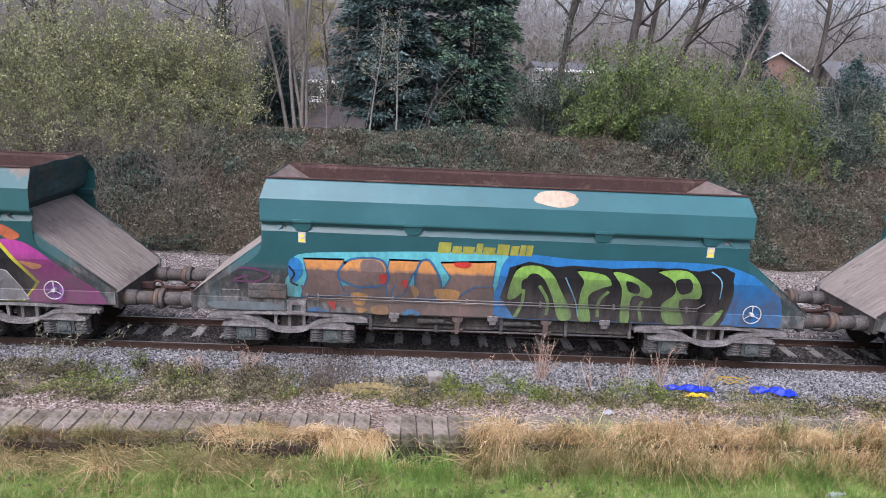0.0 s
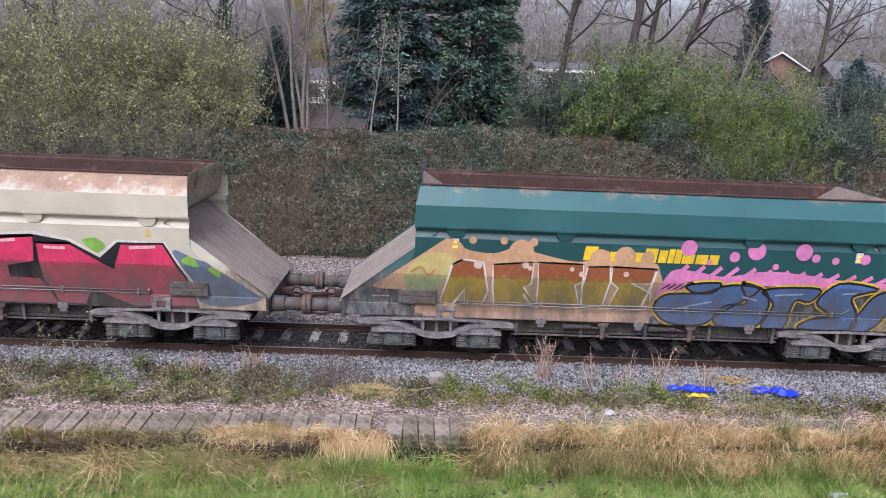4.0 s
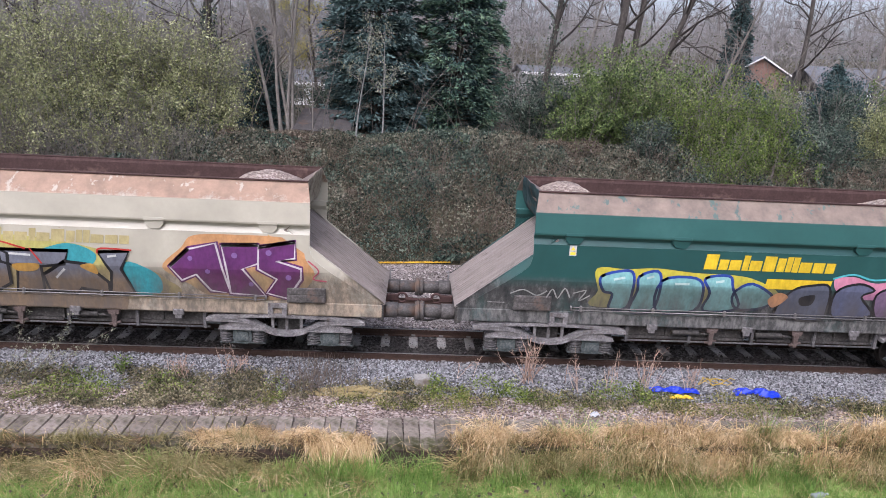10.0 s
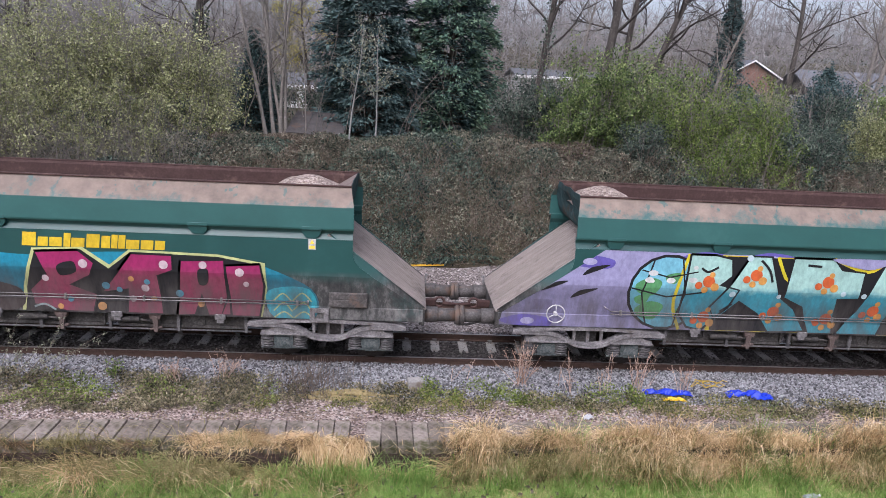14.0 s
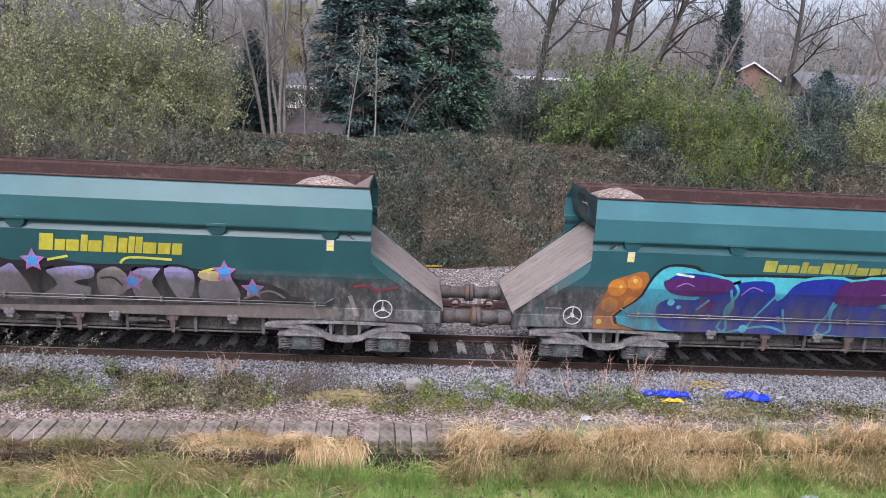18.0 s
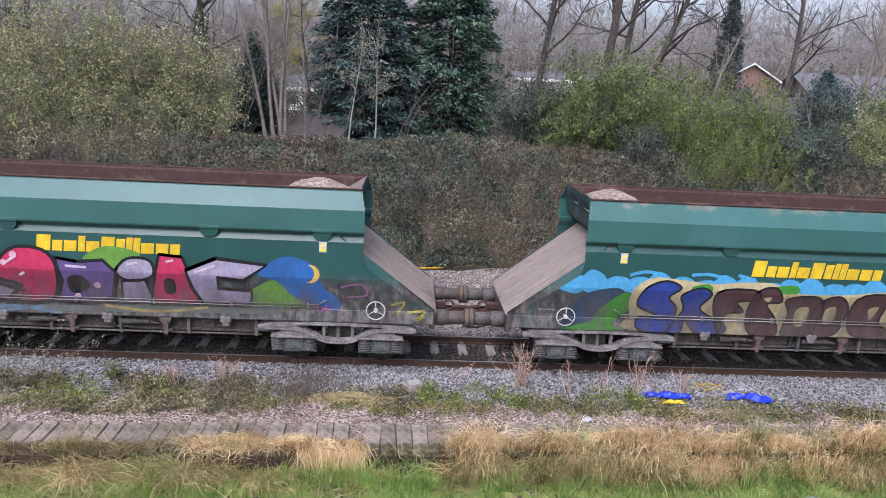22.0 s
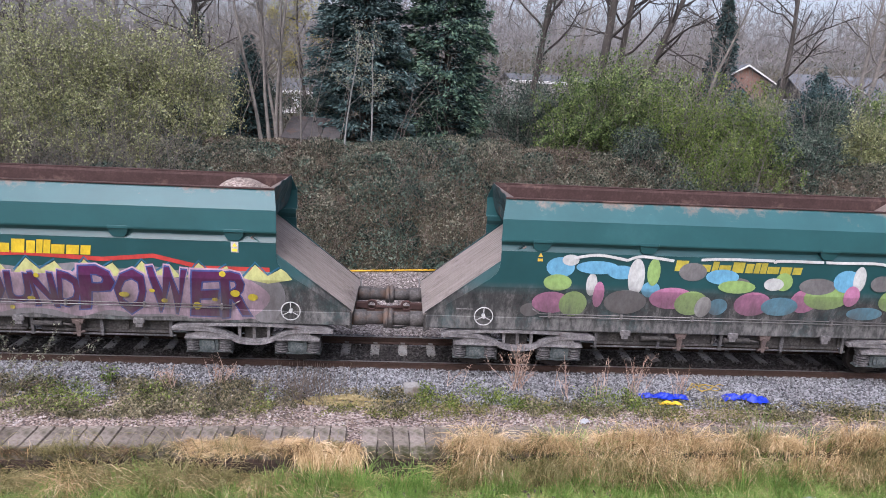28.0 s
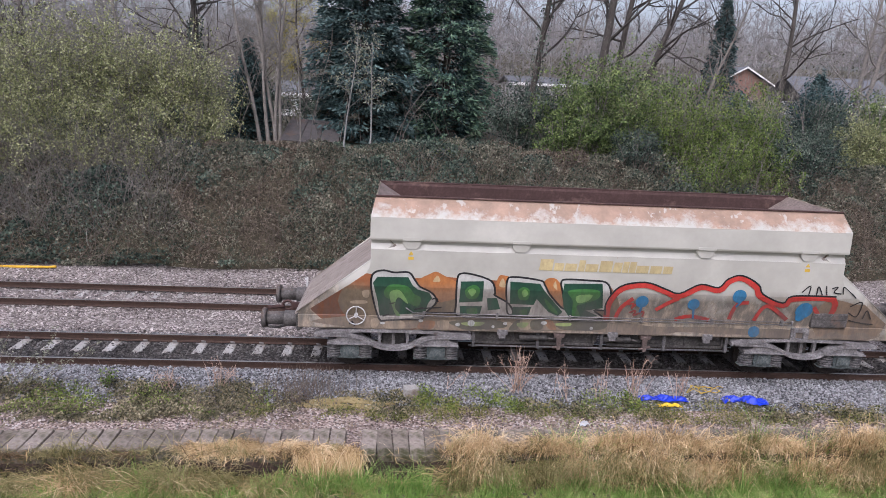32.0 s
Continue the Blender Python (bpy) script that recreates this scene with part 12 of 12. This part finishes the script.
# ---- houses and fences behind the trees ----
def house(x, y, z, wide, deep, wall, ridge, material, roof, label, gable_front=True):
    h = empty("house", pose(x, y, z))
    tagged(h, label, "house", "houses behind the trees")
    bm = bmesh.new()
    a, b = wide / 2, deep / 2
    if gable_front:
        slab(bm, [(-a, -0.4), (a, -0.4), (a, wall), (0, ridge), (-a, wall)], -b, b)
    else:
        box(bm, -a, a, -b, b, -0.4, wall)
    part("wall", bm, material, h)
    for s in (-1, 1):
        bm = bmesh.new()
        if gable_front:
            rows = [[(0, -b - 0.35, ridge + 0.12), (0, b + 0.35, ridge + 0.12)], [(s * (a + 0.4), -b - 0.35, wall - 0.12), (s * (a + 0.4), b + 0.35, wall - 0.12)]]
        else:
            rows = [[(-a - 0.3, 0, ridge), (a + 0.3, 0, ridge)], [(-a - 0.3, s * (b + 0.4), wall - 0.1), (a + 0.3, s * (b + 0.4), wall - 0.1)]]
        sheet(bm, rows, 0.1, (0, 0, 1))
        part("roof", bm, roof, h, "grey tiled roof slope")
        bm = bmesh.new()
        if gable_front:
            sheet(bm, [[(0, -b - 0.39, ridge + 0.2), (s * (a + 0.42), -b - 0.39, wall - 0.04)], [(0, -b - 0.39, ridge + 0.06), (s * (a + 0.42), -b - 0.39, wall - 0.18)]], 0.04, (0, 1, 0))
        else:
            box(bm, -a - 0.32, a + 0.32, s * (b + 0.42) - 0.05, s * (b + 0.42) + 0.05, wall - 0.25, wall - 0.02)
        part("fascia", bm, M["trim"], h, "white painted roof board")
    for k, wx in enumerate((-0.25, 0.25)):
        bm = bmesh.new()
        box(bm, wx * wide - 0.5, wx * wide + 0.5, -b - 0.06, -b + 0.02, wall * 0.35, wall * 0.35 + 1.1, 0.02)
        wf = part("window", bm, M["trim"], h, "white framed window")
        bm = bmesh.new()
        box(bm, wx * wide - 0.42, wx * wide + 0.42, -b - 0.075, -b - 0.06, wall * 0.35 + 0.08, wall * 0.35 + 1.02)
        part("pane", bm, M["pane"], wf)


M["trim"] = surface("white_boards", (0.55, 0.55, 0.54), (0.7, 0.7, 0.69), (0.8, 0.8, 0.79), 3.0, 0.6, 0, 0.05, 0.002)
M["pane"] = surface("window_pane", (0.03, 0.035, 0.04), (0.05, 0.055, 0.06), (0.08, 0.085, 0.09), 1.0, 0.1, 0, 0.0)
# brick red dulled: the haze before the far gable is put into the colour
M["redbrick"] = surface("red_brick_wall", (0.15, 0.085, 0.066), (0.21, 0.122, 0.096), (0.27, 0.168, 0.135), 6.0, 0.9, 0, 0.3, 0.01)
M["render"] = surface("grey_render", (0.3, 0.29, 0.28), (0.4, 0.39, 0.38), (0.5, 0.49, 0.48), 2.0, 0.9, 0, 0.2, 0.01)
M["slate"] = surface("grey_slate", (0.07, 0.072, 0.08), (0.115, 0.118, 0.13), (0.17, 0.173, 0.187), 3.0, 0.9, 0, 0.3, 0.01, spec=0.1)
M["tin"] = surface("dull_tin_roof", (0.03, 0.027, 0.027), (0.06, 0.054, 0.053), (0.105, 0.093, 0.09), 3.0, 0.85, 0.1, 0.2, 0.005, stain=((0.09, 0.06, 0.045), 1.2, 0.4))
M["fence"] = surface("weathered_fence_wood", (0.12, 0.1, 0.085), (0.2, 0.175, 0.15), (0.29, 0.26, 0.23), 4.0, 0.9, 0, 0.4, 0.006, stretch=(4, 4, 0.5))
house(29.6, 48.0, 3.7, 4.4, 5.0, 3.9, 5.1, M["redbrick"], M["slate"], "small red brick house with a white-boarded gable")
house(13.4, 50.0, 3.1, 8.0, 7.0, 3.7, 4.2, M["render"], M["slate"], "low grey house with a white roof board", False)
house(41.5, 52.0, 3.4, 9.0, 8.0, 2.9, 5.2, M["render"], M["slate"], "grey rendered house with a slate roof", False)
house(-8.6, 44.0, 2.9, 3.0, 4.0, 2.2, 3.0, M["trim"], M["slate"], "white-walled outbuilding among the trees", False)


def garden_shed():
    t = empty("shed", pose(-4.2, 17.1, 2.62))
    tagged(t, "low dark shed with a rusty tin roof", "shed")
    bm = bmesh.new()
    box(bm, -1.0, 1.2, -0.6, 0.9, -0.2, 0.8)
    part("wall", bm, M["fence"], t)
    for k in range(3):
        bm = bmesh.new()
        rows = [[(-1.15 + k * 0.85, -0.8, 0.82 - 0.03 * k), (-0.33 + k * 0.85, -0.8, 0.8 - 0.03 * k)], [(-0.95 + k * 0.8, 1.2, 1.66 - 0.03 * k), (-0.17 + k * 0.8, 1.2, 1.64 - 0.03 * k)]]
        sheet(bm, rows, 0.03, (0, 0, 1))
        part("roof_sheet", bm, M["tin"], t)


garden_shed()


def panel_fence():
    t = empty("fence", pose(24.6, 25.5, 3.7))
    tagged(t, "weathered wooden post and rail fence", "fence")
    for k in range(7):
        bm = bmesh.new()
        box(bm, k * 1.3 - 0.06, k * 1.3 + 0.06, -0.06, 0.06, -0.3, 1.3, 0.01)
        part("post", bm, M["fence"], t)
    for z in (0.3, 0.7, 1.1):
        bm = bmesh.new()
        box(bm, -0.2, 8.0, -0.09, -0.06, z - 0.06, z + 0.06, 0.008)
        part("rail", bm, M["fence"], t)


panel_fence()


# ---- litter and lineside things ----
def crumpled(name, label, x, y, w, d, tall, material, seed, category, turn=0.0):
    """A thrown-down sheet with folds."""
    r = random.Random(seed)
    bm = bmesh.new()
    n_, m_ = 16, 7
    g = []
    for i in range(n_ + 1):
        row = []
        for j in range(m_ + 1):
            u, v = i / n_, j / m_
            edge = 0.75 + 0.25 * math.sin(u * 9 + seed) * (1 if j in (0, m_) else 0.4)
            z = tall * (0.25 + 0.75 * math.sin(v * math.pi) ** 0.7 * (0.55 + 0.45 * math.sin(u * 17 + v * 4 + seed))) * math.sin(min(1, max(0.04, u)) * math.pi) ** 0.4 + r.uniform(-1, 1) * tall * 0.12
            row.append(bm.verts.new(((u - 0.5) * w + r.uniform(-0.01, 0.01), (v - 0.5) * d * edge, max(0.005, z))))
        g.append(row)
    for i in range(n_):
        for j in range(m_):
            bm.faces.new((g[i][j], g[i + 1][j], g[i + 1][j + 1], g[i][j + 1]))
    ob = part(name, bm, material)
    ob.matrix_basis = pose(x, y, height(x, y) + 0.02, 0, 0, turn)
    tagged(ob, label, category)
    return ob


def plain(name, c, rough=0.5):
    return surface(name, tuple(k * 0.75 for k in c), c, tuple(min(1, k * 1.2) for k in c), 5.0, rough, 0, 0.2, 0.006)


M["bluesheet"] = plain("blue_plastic", (0.011, 0.032, 0.4), 0.35)
M["yellowsheet"] = plain("yellow_plastic", (0.62, 0.4, 0.02), 0.4)
M["sand"] = plain("ochre_sand", (0.26, 0.205, 0.10), 0.95)
M["bag"] = plain("white_plastic", (0.42, 0.43, 0.46), 0.4)
M["clear"] = plain("clouded_plastic", (0.22, 0.25, 0.24), 0.25)
M["rope"] = plain("yellow_rope", (0.4, 0.28, 0.05), 0.8)
M["pipe"] = plain("yellow_pipe", (0.6, 0.36, 0.03), 0.5)
crumpled("plastic_sheet", "crumpled bright blue plastic sheet on the ballast", 5.72, -1.06, 1.05, 0.3, 0.13, M["bluesheet"], 3, "sheet", -3)
crumpled("plastic_sheet", "small yellow plastic sheet under the blue one", 5.78, -1.26, 0.52, 0.14, 0.1, M["yellowsheet"], 5, "sheet")
crumpled("plastic_sheet", "crumpled bright blue plastic sheet on the ballast", 7.5, -1.08, 1.0, 0.36, 0.16, M["bluesheet"], 8, "sheet", -9)


def sand_spill():
    """A thin drift of sand with frayed edges."""
    a, r = rng.uniform(0, 2 * np.pi, 2400), rng.uniform(0, 1, 2400) ** 0.5
    x = -1.0 + 0.95 * r * np.cos(a) + 0.12 * np.sin(a * 5)
    y = -1.36 + 0.17 * r * np.sin(a) + 0.04 * np.sin(x * 5)
    pts = np.stack([x, y, heights(x, y) + 0.02 + 0.03 * (1 - r)], 1)
    ob = new("sand_spill", stone_mesh("sand_spill", pts, 0.05, M["sand"]))
    tagged(ob, "thin spill of ochre sand on the gravel", "sand", kind="stuff")


sand_spill()
crumpled("plastic_bag", "torn white plastic bag on the path", 3.72, -2.15, 0.2, 0.14, 0.1, M["bag"], 4, "bag", 20)


def bottle():
    t = empty("plastic_bottle", pose(6.9, -4.3, height(6.9, -4.3) + 0.14, 0, 90, 15))
    tagged(t, "crushed clear plastic bottle in the grass", "bottle")
    bm = bmesh.new()
    prof = [(0, 0.02), (0.01, 0.055), (0.08, 0.06), (0.12, 0.05), (0.16, 0.06), (0.22, 0.055), (0.28, 0.025), (0.31, 0.018)]
    rings = [[bm.verts.new((r * math.cos(a * math.pi / 6), r * (0.8 + 0.2 * (k % 2)) * math.sin(a * math.pi / 6), z)) for a in range(12)] for k, (z, r) in enumerate(prof)]
    for p, q in zip(rings, rings[1:]):
        for i in range(12):
            bm.faces.new((p[i], p[(i + 1) % 12], q[(i + 1) % 12], q[i]))
    part("body", bm, M["clear"], t)
    bm = bmesh.new()
    rod(bm, (0, 0, 0.305), (0, 0, 0.335), 0.022, 10)
    part("cap", bm, M["bag"], t)


bottle()


def laid_line(name, label, pts, r, material, category):
    bm = bmesh.new()
    P = [(x, y, height(x, y) + dz) for x, y, dz in pts]
    for p, q in zip(P, P[1:]):
        rod(bm, p, q, r, 6)
    ob = part(name, bm, material)
    tagged(ob, label, category)


laid_line("rope", "tangle of frayed yellow rope on the ballast", [(6.5 + 0.28 * math.cos(k * 0.9) + 0.02 * k, -0.75 + 0.12 * math.sin(k * 1.3), 0.04 + 0.02 * (k % 3)) for k in range(22)], 0.008, M["rope"], "rope")
laid_line("cable_duct", "yellow plastic pipe lying along the bank foot", [(-13.5, 7.85, 0.04), (-12.4, 7.8, 0.05), (-11.2, 7.72, 0.06), (-11.0, 7.75, 0.07)], 0.045, M["pipe"], "pipe")
laid_line("cable_duct", "yellow plastic pipe lying along the bank foot", [(-1.8, 8.2, 0.04), (-0.6, 8.3, 0.05), (0.5, 8.35, 0.05), (1.4, 8.45, 0.05)], 0.035, M["pipe"], "pipe")
laid_line("cable_duct", "yellow plastic pipe lying along the bank foot", [(8.4, 8.9, 0.04), (9.2, 8.85, 0.04), (9.9, 8.85, 0.05)], 0.03, M["pipe"], "pipe")
laid_line("marker_post", "short white post tipped over by the bank", [(10.0, 8.85, 0.04), (10.12, 8.85, 0.22)], 0.05, M["bag"], "post")
laid_line("marker_post", "short white post tipped over by the bank", [(11.6, 8.9, 0.05), (11.75, 8.9, 0.1)], 0.05, M["bag"], "post")


def concrete_block(x, y, w):
    bm = bmesh.new()
    box(bm, -w, w, -0.13, 0.13, -0.1, 0.1, 0.015)
    ob = part("concrete_block", bm, M["sleeper"])
    ob.matrix_basis = pose(x, y, height(x, y) + 0.08, 0, 3, 8)
    tagged(ob, "small weathered concrete block by the ballast", "block")


concrete_block(0.35, -1.02, 0.16)


# ---- motion ----
def run_at(t):
    for (a, p), (b, q) in zip(RUN, RUN[1:]):
        if t <= b:
            return p + (q - p) * (t - a) / (b - a)
    return RUN[-1][1]


def motions():
    for w, home in wagons:
        walk(w, [(t, pose(home + s, TRACK_MID, 0)) for t, s in RUN])
    times = [k / 15 for k in range(481)]
    turns = [math.degrees((run_at(t) - run_at(0)) / 0.44) for t in times]
    for ws, e in wheels:
        walk(ws, [(t, pose(e, 0, 0.44, 0, a, 0)) for t, a in zip(times, turns)])


motions()
